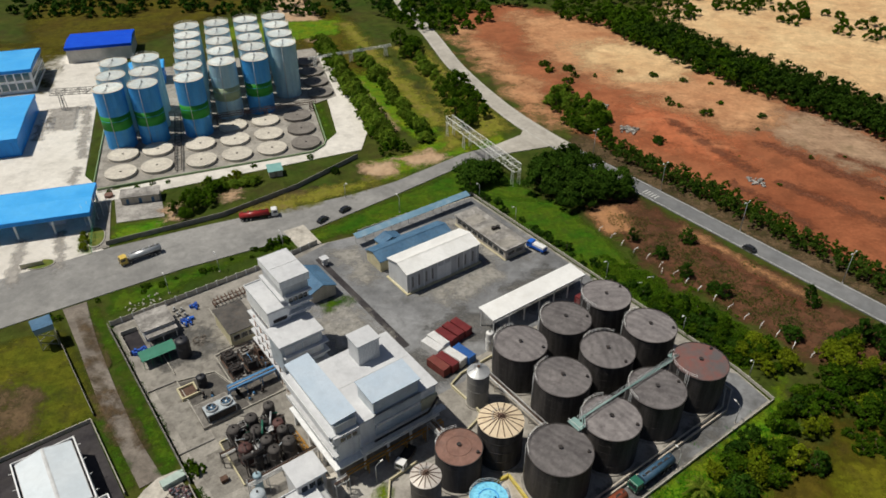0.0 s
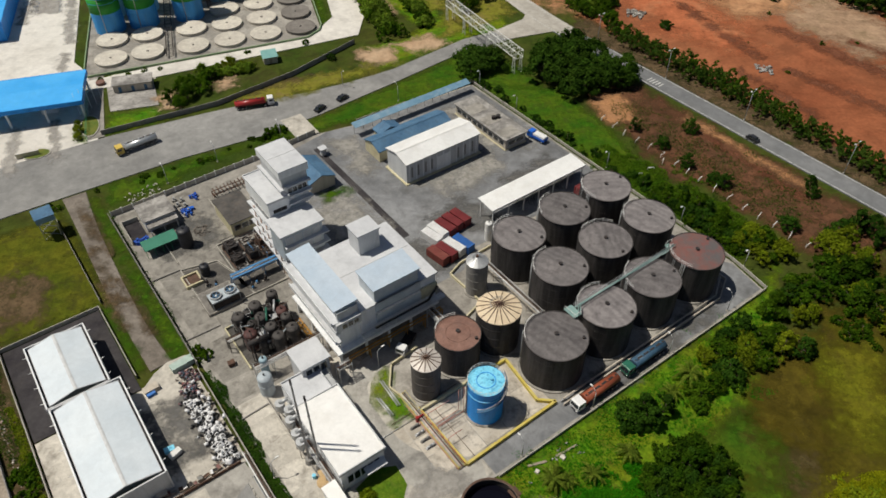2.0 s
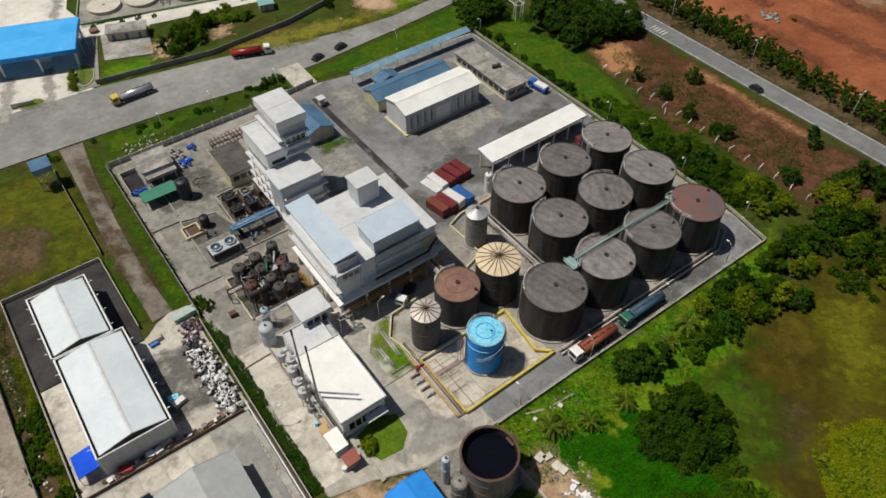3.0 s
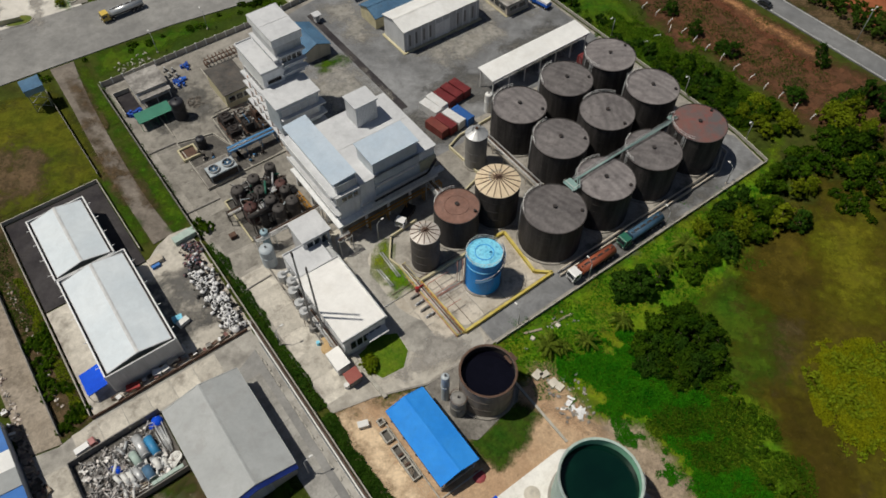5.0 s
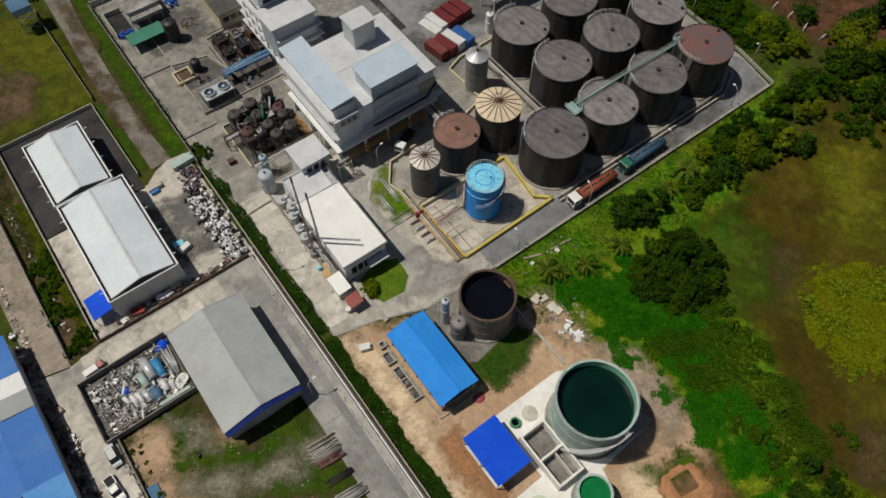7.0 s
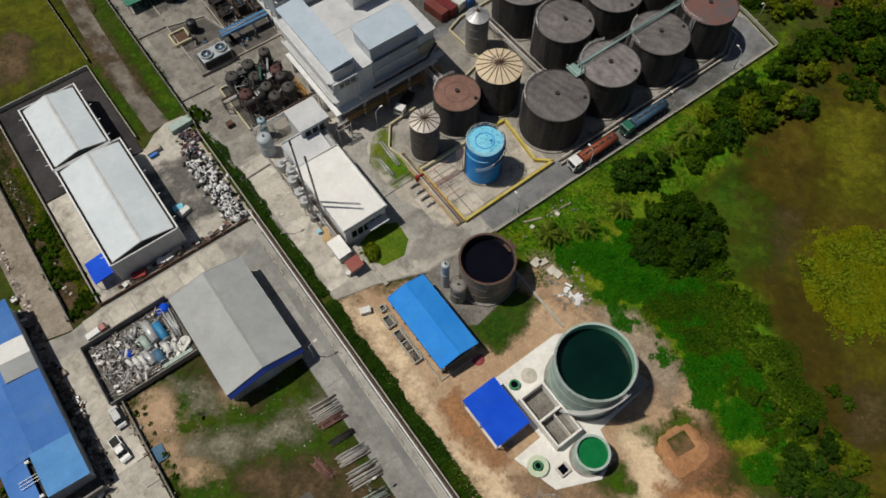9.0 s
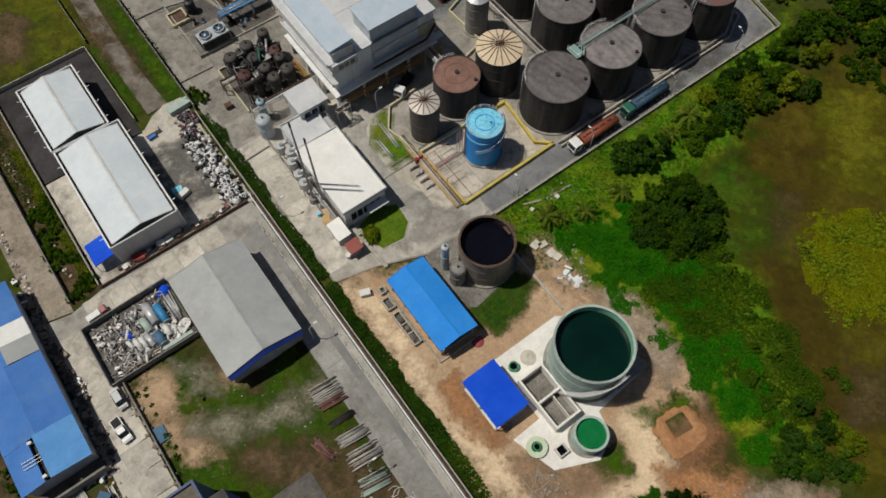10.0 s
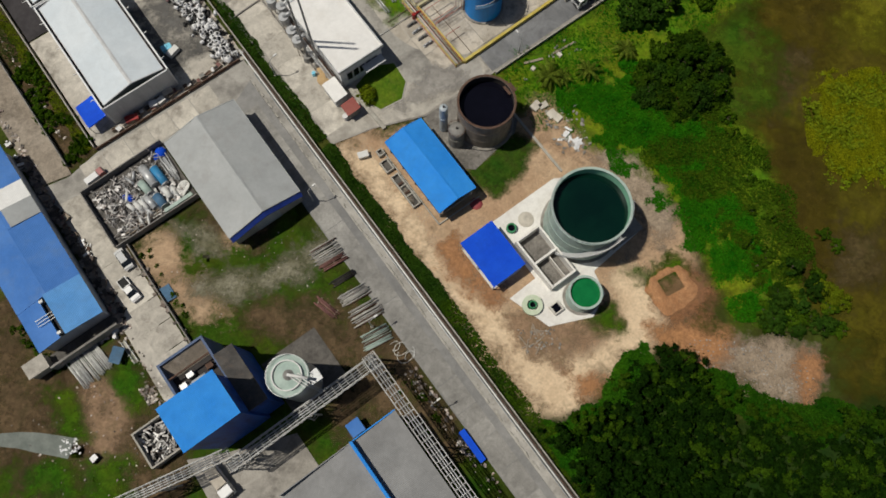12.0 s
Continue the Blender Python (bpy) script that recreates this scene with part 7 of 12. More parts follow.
root = farhall("plant_office", -206, 328, 17, 26, 30, 11.0, M_BRIGHTBLUE, M_WHITE, "white two-storey office with blue roof", 0.8)
for zz in (1.6, 6.0):
    windows(root, -14, 14, 12.6, zz, zz + 3.2, 9, "e", glass=M_OFFICEGLASS)
    windows(root, -12, 12, -14.6, zz, zz + 3.2, 7, "s", glass=M_OFFICEGLASS)
farhall("blue_plant_hall", -186, 270, 17, 30, 46, 7.5, M_BRIGHTBLUE, M_TANKBLUE, "bright blue clad plant hall", 0.6)
farhall("blue_shed", -141, 330, 17, 16, 12, 8.0, M_BRIGHTBLUE, M_TANKBLUE, "blue shed behind the silos", 0.5)


# small things round the plant gate and its side lot
root = thing("sign_wall", at(2.4, 218.5, 0.24, -14), "low cream sign wall on the gate island", "sign wall")
part("panel", Geo().box(-3.2, 3.2, -0.2, 0.2, 0.2, 1.6), M_PALEYELLOW, root)
part("coping", Geo().box(-3.3, 3.3, -0.3, 0.3, 1.6, 1.75), M_PLAZA, root)
part("plinth", Geo().box(-3.3, 3.3, -0.3, 0.3, 0, 0.2), M_CURB, root)
root = thing("lot_store", at(42.2, 239.6, 0.24, -22), "low store with dirty grey flat roof in the side lot", "hut")
block(root, "wall", -6.3, 6.3, -2.6, 2.6, 0, 2.8, M_WALLBEIGE)
part("roof", Geo().slab([(-6.7, -3.0, 2.9), (6.7, -3.0, 2.9), (6.7, 3.0, 3.2), (-6.7, 3.0, 3.2)], 0.14), M_ROOFCONC, root)
for x in (-4.2, 0, 4.2):
    part("door", Geo().box(x - 0.5, x + 0.5, -2.66, -2.6, 0, 2.0), M_STEELBLUE, root)
setting("lot_slab", Geo().prism([(34.5, 247.2), (38.5, 252.4), (52, 247.5), (50.2, 240.6)], -0.1, 0.242), M_CONCPALE, at(0, 0), "pale dusty slab behind the side lot", "pavement")
root = thing("red_tank_cover", at(33.4, 248.4, 0.24), "faded red round cover on the lane", "cover")
part("drum", Geo().cyl(0, 0, 0, 1.0, 1.5, n=20), M_RUSTTOP, root)
root = thing("green_hut", at(88.4, 228.4, 0.05, -16), "small hut with pale teal sheet roof", "hut")
block(root, "wall", -2.4, 2.4, -2.2, 2.2, 0, 2.6, M_WALLBEIGE)
part("roof", Geo().slab([(-2.8, -2.6, 2.6), (2.8, -2.6, 2.6), (2.8, 2.6, 3.3), (-2.8, 2.6, 3.3)], 0.12), mat("pale_teal_sheet", (0.16, 0.36, 0.34), (0.22, 0.42, 0.4), scale=0.4, rough=0.6, wave=1.4, axis="X"), root)
part("door", Geo().box(-0.5, 0.5, -2.26, -2.2, 0, 2.0), M_WOOD, root)
root = thing("gate_fence", at(19.2, 215.8, 0.2), "green mesh fence beside the plant gate", "fence")
inv_ = root.matrix_world.inverted()
for p, q in (((19.2, 215.8), (24.0, 231.9)), ((24.0, 231.9), (29.8, 250.7))):
    P_, Q_ = inv_ @ site(*p, 0.2), inv_ @ site(*q, 0.2)
    for z in (0.1, 1.1, 2.2):
        part("rail", Geo().bar(P_ + Vector((0, 0, z)), Q_ + Vector((0, 0, z)), 0.08), M_GREENPAINT, root)
    for k in range(9):
        c_ = P_.lerp(Q_, k / 8)
        part("post", Geo().bar(c_, c_ + Vector((0, 0, 2.3)), 0.12), M_GREENPAINT, root)
patch("gate_planting", [(15.6, 216.9), (20.0, 229.4), (22.2, 228.2), (18.3, 215.7)], M_LAWNBRIGHT, 0.3, "grass strip beside the gate fence", cell=0.7, margin=0.6)
patch("lot_soil", [(46.4, 228.8), (52.5, 229), (50.8, 218.7), (44.2, 219.2)], M_DIRT, 0.06, "bare orange soil in the verge trees", cell=0.9, margin=3)
patch("lot_soil", [(66.2, 226), (71.8, 225), (71, 219.5), (65.2, 221)], M_DIRT, 0.06, "bare orange soil in the verge trees", cell=0.9, margin=3)
for x in range(5):
    root = thing("flag_pole", Matrix.Translation((-118.6 + x * 0.9, 200.6 + x * 2.4, 0.24)), "slim white flag pole by the canopy", "flag pole", "poles by the canopy")
    part("pole", Geo().tube((0, 0, 0), (0, 0, 8.5), 0.09, 6, 0.05), M_STEELWHITE, root)
    part("base", Geo().cyl(0, 0, 0, 0.3, 0.25, n=10), M_CURB, root)

# ---------------------------------------------------------------- plants
def leaf_mesh(name, centres, outward, size, rng, material, up=0.22, jitter=0.5):
    """Many small leaf sprays: bent rhombs set about the centres, facing outward and to the sky with scatter."""
    n = len(centres)
    nrm = outward + rng.normal(0, jitter, (n, 3))
    nrm[:, 2] += up
    nrm /= np.linalg.norm(nrm, axis=1)[:, None] + 1e-9
    t = np.cross(nrm, rng.normal(0, 1, (n, 3)))
    t /= np.linalg.norm(t, axis=1)[:, None] + 1e-9
    b = np.cross(nrm, t)
    s = (size * rng.uniform(0.55, 1.4, n))[:, None]
    v = np.stack([centres - t * s, centres + b * s * 0.6 + nrm * s * 0.2, centres + t * s, centres - b * s * 0.6 + nrm * s * 0.2], 1).reshape(-1, 3)
    me = bpy.data.meshes.new(name)
    me.from_pydata(v.tolist(), [], np.arange(4 * n).reshape(-1, 4).tolist())
    me.materials.append(material)
    me.update()
    return me


def crown_points(rng, r, h, base, clumps, per, spire=0.0):
    """Leaf places in small uneven clumps on a lobed, lopsided crown; spire narrows the top."""
    cs, out = [], []
    lobe = rng.uniform(0, 2 * np.pi, 3)
    mid = np.array([0, 0, base + h * 0.35])
    for k in range(clumps):
        e = rng.uniform(0, 2 * np.pi)
        zz = rng.uniform(0.0, 1.0) ** 0.8
        wide = 1 + 0.22 * np.sin(2 * e + lobe[0]) + 0.16 * np.sin(3 * e + lobe[1]) + 0.12 * np.sin(5 * e + lobe[2])
        girth = np.sqrt(max(0.03, 1 - (1.25 * zz - 0.25) ** 2)) * (1 - spire * zz)
        q = rng.uniform(0.3, 1.08) ** 0.5
        c = np.array([q * r * wide * girth * np.cos(e), q * r * wide * girth * np.sin(e), base + h * zz * (1 - 0.25 * q * q) * rng.uniform(0.82, 1.12)])
        cr = r * rng.uniform(0.12, 0.27)
        d = rng.normal(0, 1, (per, 3))
        d /= np.linalg.norm(d, axis=1)[:, None]
        d[:, 2] = np.where(d[:, 2] < -0.4, -d[:, 2], d[:, 2])
        p = c + d * (cr * (0.4 + rng.exponential(0.32, per))[:, None]) * np.array([1, 1, 0.9])
        whole = (p - mid) / np.array([r, r, h * 0.7])
        whole /= np.linalg.norm(whole, axis=1)[:, None] + 1e-6
        cs.append(p)
        out.append(0.85 * d + 0.55 * whole)
    return np.concatenate(cs), np.concatenate(out)


def tree(name, seed, r, h, base, clumps, per, leaf, material, label, m, spire=0.0):
    rng = np.random.default_rng(seed)
    root = thing(name, m, label, "tree" if name != "bush" else "bush")
    g = Geo()
    lean = Vector((rng.uniform(-0.3, 0.3), rng.uniform(-0.3, 0.3), base + h * 0.45))
    tr = 0.035 * r + 0.09
    g.tube((0, 0, -0.3), lean * 0.5, tr * 1.3, 7, tr)
    g.tube(lean * 0.5, lean, tr, 7, tr * 0.6)
    for k in range(6):
        e = k * 1.05 + rng.uniform(-0.3, 0.3)
        st = lean * rng.uniform(0.4, 0.85)
        tip = st + Vector((math.cos(e) * r * 0.62, math.sin(e) * r * 0.62, h * rng.uniform(0.15, 0.4)))
        mid = (st + tip) / 2 + Vector((0, 0, -0.1 * r))
        g.tube(st, mid, tr * 0.55, 5, tr * 0.36)
        g.tube(mid, tip, tr * 0.36, 5, tr * 0.1)
    part("trunk", g, M_BARK, root)
    c, o = crown_points(rng, r, h, base, clumps, per, spire)
    part("crown", leaf_mesh("crown", c, o, leaf, rng, material), material, root)
    return root


def scatter(poly, n, seed, gap=2.0, grid=True):
    """World places inside an outline, no two closer than gap."""
    rng = np.random.default_rng(seed)
    w = [tuple(site(*p)[:2]) for p in poly] if grid else poly
    x0, x1 = min(p[0] for p in w), max(p[0] for p in w)
    y0, y1 = min(p[1] for p in w), max(p[1] for p in w)
    kept = []
    for _ in range(n * 40):
        x, y = rng.uniform(x0, x1), rng.uniform(y0, y1)
        if float(hold(w, x, y)) > 0 and all((x - a) ** 2 + (y - b) ** 2 > gap * gap for a, b in kept):
            kept.append((x, y))
            if len(kept) >= n:
                break
    return kept


PLANTED = {}


def plant(kind, places, seed, low=0.75, high=1.25):
    """Trees of a kind at world places; the first of each variant is built, the rest are copies."""
    rng = random.Random(seed)
    for x, y in places:
        v = rng.randrange(4)
        s = rng.uniform(low, high)
        wide = s * rng.uniform(0.88, 1.14)
        m = Matrix.Translation((x, y, 0.02)) @ pose(0, 0, 0, 0, 0, rng.uniform(0, 360)) @ Matrix.Diagonal((wide, s, s * rng.uniform(0.85, 1.2), 1))
        if (kind, v) not in PLANTED:
            name, r, h, base, clumps, per, leaf, material, label, spire = KINDS[kind]
            PLANTED[kind, v] = tree(name, 11 + v * 7 + len(PLANTED), r * (0.9 + 0.1 * v), h * (1.12 - 0.09 * v), base, clumps + 3 * v, per, leaf, material, label, m, spire)
            PLANTED[kind, v].scale = (s, s, s)
        else:
            ob = copy_thing(PLANTED[kind, v], Matrix.Identity(4))
            ob.matrix_basis = m


def spots_of(*pts):
    return [tuple(site(*p)[:2]) for p in pts]


KINDS = {
    "verge": ("broadleaf_tree", 3.3, 4.8, 0.5, 52, 52, 0.4, M_LEAFSUNNY, "sunlit mid green tree with full crown", 0.3),
    "big": ("broadleaf_tree", 5.2, 7.0, 1.6, 52, 74, 0.42, M_LEAFBIG, "large dark green broadleaf tree with dense crown", 0.0),
    "mid": ("broadleaf_tree", 3.0, 4.6, 0.8, 32, 56, 0.28, M_LEAF, "mid green broadleaf tree with uneven crown", 0.25),
    "deep": ("broadleaf_tree", 3.0, 5.0, 0.6, 30, 62, 0.29, M_LEAFDARK, "dark green leafy tree with uneven crown", 0.2),
    "olive": ("broadleaf_tree", 3.0, 4.4, 0.6, 30, 58, 0.27, M_LEAFOLIVE, "olive green tree with pale-tipped clumps", 0.35),
    "light": ("broadleaf_tree", 3.2, 5.0, 0.9, 34, 54, 0.29, M_LEAFYELLOW, "yellow-green broadleaf tree with open crown", 0.2),
    "bush": ("bush", 1.7, 1.9, 0.15, 24, 30, 0.27, M_LEAF, "low rounded green bush", 0.0),
    "clipped": ("bush", 1.55, 2.5, 0.2, 44, 46, 0.19, M_LEAFYELLOW, "round clipped yellow-green bush on a small lawn", 0.1),
    "darkbush": ("bush", 1.9, 2.2, 0.2, 24, 30, 0.28, M_LEAFDARK, "low dark green bush", 0.0),
}
# round the junction and along the silo plant
plant("big", spots_of((160, 160), (164, 154), (169, 148), (167, 166), (173, 158), (179, 166), (178, 150), (172, 168), (183, 158), (164, 146), (175, 143), (181, 143), (141.5, 177.5), (146, 181), (149, 177)), 1, 0.9, 1.25)
plant("mid", spots_of((182.7, 221), (175.4, 222.6), (174.9, 231), (180, 229), (187, 232), (189.9, 240), (184, 238), (193.7, 254.5), (188, 250), (180, 244), (204.8, 307), (208, 313), (199, 300), (206, 322), (171, 219)), 2, 1.2, 1.8)
plant("verge", spots_of((191.5, 269), (195.7, 285), (193, 277), (199, 294), (196, 303), (187, 258)), 2, 0.9, 1.4)
plant("verge", [p for k in range(46) for p in ab((134.5 + k * 0.83 + random.uniform(-1.6, 1.6), 221 + k * 2.85 + random.uniform(-1.5, 1.5)))], 3, 0.85, 1.3)
plant("verge", [p for k in range(24) for p in ab((149.5 + k * 1.32 + random.uniform(-1.3, 1.3), 217 + k * 4.5 + random.uniform(-1.5, 1.5)))], 4, 0.8, 1.25)
plant("mid", [p for k in range(12) for p in ab((151 + k * 2.4 + random.uniform(-1.5, 1.5), 222 + k * 8.4 + random.uniform(-2, 2)))], 5, 0.7, 1.1)
# hedge of shrubs and small trees along the far side of the highway
plant("mid", scatter([(205, 170), (206, 196), (216, 214), (224, 196), (222, 184), (212, 172)], 20, 20, 3.2), 20, 0.7, 1.25)
plant("verge", scatter([(222, 182), (206, 186), (212, 206), (216, 218), (230, 226), (230, 200)], 30, 19, 2.6), 19, 0.5, 0.95)
plant("olive", scatter([(208, 180), (206, 192), (216, 200), (228, 196), (224, 184)], 9, 39, 3.0), 39, 0.6, 1.0)
# trees by the far end of the highway
plant("olive", scatter([(146, 24), (143, 46), (152, 56), (160, 48), (158, 24)], 9, 8, 4.0), 8, 1.0, 1.5)
plant("light", scatter([(148, 24), (148, 46), (160, 58), (172, 50), (178, 18)], 8, 88, 4.4), 88, 0.85, 1.2)
plant("deep", scatter([(156, 36), (160, 62), (174, 58), (184, 36), (176, 20)], 13, 9, 4.0), 9, 0.8, 1.35)
# single trees on the red verge
plant("deep", spots_of((161.8, 118.8), (162.1, 107.6), (175.6, 107.7), (160.4, 96.3), (160.8, 87.0), (161.4, 83.7), (181.2, 69.1), (178, 66)), 10, 0.62, 0.92)
# belt along the loading lane: each tree by itself, grass between
plant("deep", spots_of((81.3, 45.0), (85.4, 45.2), (88.2, 42.2), (83.6, 41.8), (114.2, 46.6), (120.2, 46.4), (125.6, 34.1), (106.4, 39.4), (137, 46)), 11, 0.8, 1.12)
plant("mid", spots_of((102.4, 40.3), (115.0, 37.8), (133.8, 47.2), (125.2, 40.7), (143.3, 45.5), (94.7, 38.6), (110.2, 44.0), (128.4, 46.2), (138.4, 43.0), (120.6, 41.2), (97.6, 40.4), (130.4, 43.6), (141, 48.4)), 12, 0.7, 1.08)
plant("light", spots_of((106.0, 46.0), (116.5, 42.8), (132.7, 40.6), (122.6, 37.2), (111.4, 40.6), (136.6, 39.6)), 13, 0.6, 1.0)
plant("olive", spots_of((72.4, 31.4), (75.4, 33.4), (79.4, 33.6), (83.6, 34.2), (87.4, 33.0), (88.8, 29.2), (85.6, 30.2), (81.6, 30.6), (77.4, 29.8), (73.4, 27.4), (87.4, 25.2), (83.6, 26.0), (79.4, 25.8), (76.0, 23.8), (82.6, 21.6)), 14, 0.75, 1.1)
plant("deep", spots_of((76, 31.4), (83.4, 31.4), (86.8, 27.4), (80.2, 28.2), (84.6, 23.2), (78.8, 22.6), (72, 28.8)), 15, 0.7, 0.95)
plant("bush", spots_of((140.9, 34.6), (141.4, 32.0), (141.7, 28.5), (140.7, 25.1), (144.4, 30.2), (145, 34), (138.6, 30.2), (79.6, 13.5), (81.4, 16.8), (80.5, 20.6), (76.1, 4.3), (68.0, -8.8)), 16, 0.7, 1.15)
plant("mid", scatter([(139.4, 66), (141, 98), (149, 88), (151, 62), (146, 54)], 22, 16, 2.6), 17, 0.55, 0.95)
plant("deep", scatter([(139.6, 64), (140.4, 108), (148, 96), (152, 62)], 12, 46, 3.0), 47, 0.5, 0.85)
plant("light", scatter([(140, 56), (142, 72), (150, 66), (150, 54)], 6, 56, 3.0), 57, 0.6, 0.9)
# lot beside the plant gate
plant("mid", spots_of((49.7, 216.0), (50.4, 219.4), (48.6, 222.4), (52.8, 226.4), (56.2, 229.0), (54.4, 221.6), (60.2, 223.4), (58.0, 226.4), (62.4, 227.6), (66, 229.4)), 18, 0.75, 1.2)
plant("verge", spots_of((68.5, 229.8), (72.4, 228.8), (76.6, 228.0), (79.7, 226.8), (70.6, 233.4), (64.4, 232.8)), 58, 0.55, 0.85)
plant("light", spots_of((78.0, 229.6), (74.4, 231.8)), 59, 0.6, 0.8)
plant("bush", [tuple(far(i, -2.86 + random.uniform(-0.05, 0.05))[:2]) for i in (-2.4, -1.7, -1.3, -0.9, 1.4, 3.0)], 18, 0.5, 0.9)
plant("light", spots_of((17.4, 219.0), (18.6, 222.6), (19.6, 226.0)), 75, 0.35, 0.5)
plant("deep", spots_of((23.4, 251.6), (26.8, 254.0), (106.9, 216.0)), 76, 0.4, 0.6)
# shrubs on the red field
plant("darkbush", spots_of((223.3, 159.5), (224.8, 161.2), (278.7, 149.6), (300.1, 198.2)), 60, 0.9, 1.3)
plant("bush", spots_of((270.3, 222.8), (260.8, 185.3), (259.8, 178.4), (258.4, 181.6), (262.2, 165.6), (279.0, 209.5), (285.0, 196.1), (292.6, 186.1), (277.0, 169.3), (248, 232), (252, 240), (243, 244), (240, 228), (247, 252), (256, 226)), 61, 0.6, 1.5)
plant("bush", scatter([(240, 40), (225, 150), (280, 150), (296, 60)], 12, 21, 9), 21, 0.25, 0.6)
plant("darkbush", scatter([(139.3, 64), (139.5, 170), (142, 170), (145, 70)], 30, 22, 2.5), 22, 0.5, 1.0)
# scrub beside the clay pit
plant("deep", spots_of((64.3, -16.1), (63.1, -22.4), (60.8, -18.2), (66.6, -19.4), (70.1, -13.2), (67.4, -24.6), (70.8, -18.6)), 23, 0.5, 0.85)
plant("bush", scatter([(58, -18), (64, -6), (72, 2), (78, -12), (70, -28)], 16, 63, 3.2), 63, 0.5, 1.1)
plant("light", spots_of((73.1, -21.4), (72.0, -19.4), (73.4, -23.8), (71.4, -22.4)), 64, 0.4, 0.55)
plant("bush", spots_of((80.4, -15.3), (69.3, -27.0), (79.6, -12.1)), 65, 0.6, 0.9)
plant("clipped", spots_of((27.2, 62.2)), 24, 1.0, 1.05)
plant("bush", scatter([(-27.4, 84.8), (-22.6, 84.8), (-22.6, 112), (-27.4, 108)], 26, 28, 1.1), 28, 0.45, 0.85)
plant("bush", spots_of((15.6, 113.5), (14.6, 115.4), (66.5, 185), (70.5, 185.5), (68, 180)), 29, 0.8, 1.3)
plant("bush", scatter([(-26, 190), (-26, 192), (68, 186), (68, 182)], 18, 30, 2), 30, 0.4, 0.7)


def wood(name, poly, n, seed, r, h, leaf, per, material, label, gap, grid=True):
    """A wood too dense to count: many uneven crowns in one mesh."""
    rng = np.random.default_rng(seed)
    cs, out = [], []
    for x, y in scatter(poly, n, seed, gap, grid):
        s = rng.uniform(0.65, 1.35)
        c, o = crown_points(rng, r * s, h * s, 0.6, 18, per, 0.25)
        cs.append(c + np.array([x, y, 0]))
        out.append(o)
    me = leaf_mesh(name, np.concatenate(cs), np.concatenate(out), leaf, rng, material)
    return tagged(new(name, me), label, "woodland", "", "stuff")


wood("dark_wood", [(15.4, -9.5), (19, -13), (27.6, -13.4), (34, -10.5), (41.6, -12.5), (42.5, -19), (40.5, -27), (52, -40), (70, -45), (95, -60), (70, -95), (15.4, -60)], 300, 41, 3.0, 5.0, 0.3, 62, M_LEAFWOOD, "dense dark green tropical wood", 2.6)
wood("mid_wood", [(19, -10), (26, -12), (34, -9.5), (42, -12), (52, -34), (70, -44), (88, -58), (60, -60), (30, -30)], 70, 42, 2.2, 5.4, 0.27, 46, M_LEAFOLIVE, "olive green crowns standing out of the wood", 3.2)
wood("highway_hedge", [(199.5, 34), (200.6, 100), (199.8, 168), (206, 172), (208.4, 120), (206, 80), (209, 34)], 150, 36, 2.1, 4.6, 0.28, 30, M_LEAFFAR, "uneven dark green hedge along the highway", 2.2)
wood("highway_hedge", [(201.5, 34), (202.6, 100), (201.8, 168), (208, 172), (210.4, 120), (208, 80), (211, 34)], 80, 37, 2.0, 4.4, 0.28, 30, M_LEAF, "mid green shrubs in the highway hedge", 3.0)
wood("silo_hedge", [(129.5, 216), (138, 216), (176, 350), (168, 352)], 60, 38, 2.6, 4.4, 0.36, 30, M_LEAF, "dense green hedge along the silo plant fence", 3.0)
wood("far_wood", [(296, -40), (299, 106), (303, 200), (314, 262), (338, 245), (330, 190), (330, 60), (330, -40)], 330, 43, 4.6, 7.5, 0.62, 24, M_LEAFBIG, "dark wood along the red earth field", 3.9)
wood("far_wood_edge", [(298, 170), (301, 205), (312, 270), (330, 262), (322, 205), (312, 170)], 46, 47, 4.2, 7.6, 0.6, 26, M_LEAF, "mid green sunlit end of the wood", 4.6)
wood("back_wood", [(-260, 432), (-120, 436), (0, 428), (90, 470), (60, 560), (-300, 560)], 230, 44, 5.0, 6.5, 0.9, 18, M_LEAFDARK, "far dark woodland", 7.0, False)
wood("edge_wood", [(-30, 415), (10, 395), (28, 420), (20, 460), (-20, 470)], 40, 45, 4.0, 5.5, 0.8, 20, M_LEAF, "green woodland edge by the road", 6, False)
wood("hill_wood", [(60, 430), (100, 405), (128, 392), (135, 410), (170, 440), (260, 360), (275, 372), (200, 470), (60, 480)], 90, 46, 4.2, 4.6, 0.75, 18, M_LEAF, "scattered green trees on the sandy clearing", 7, False)


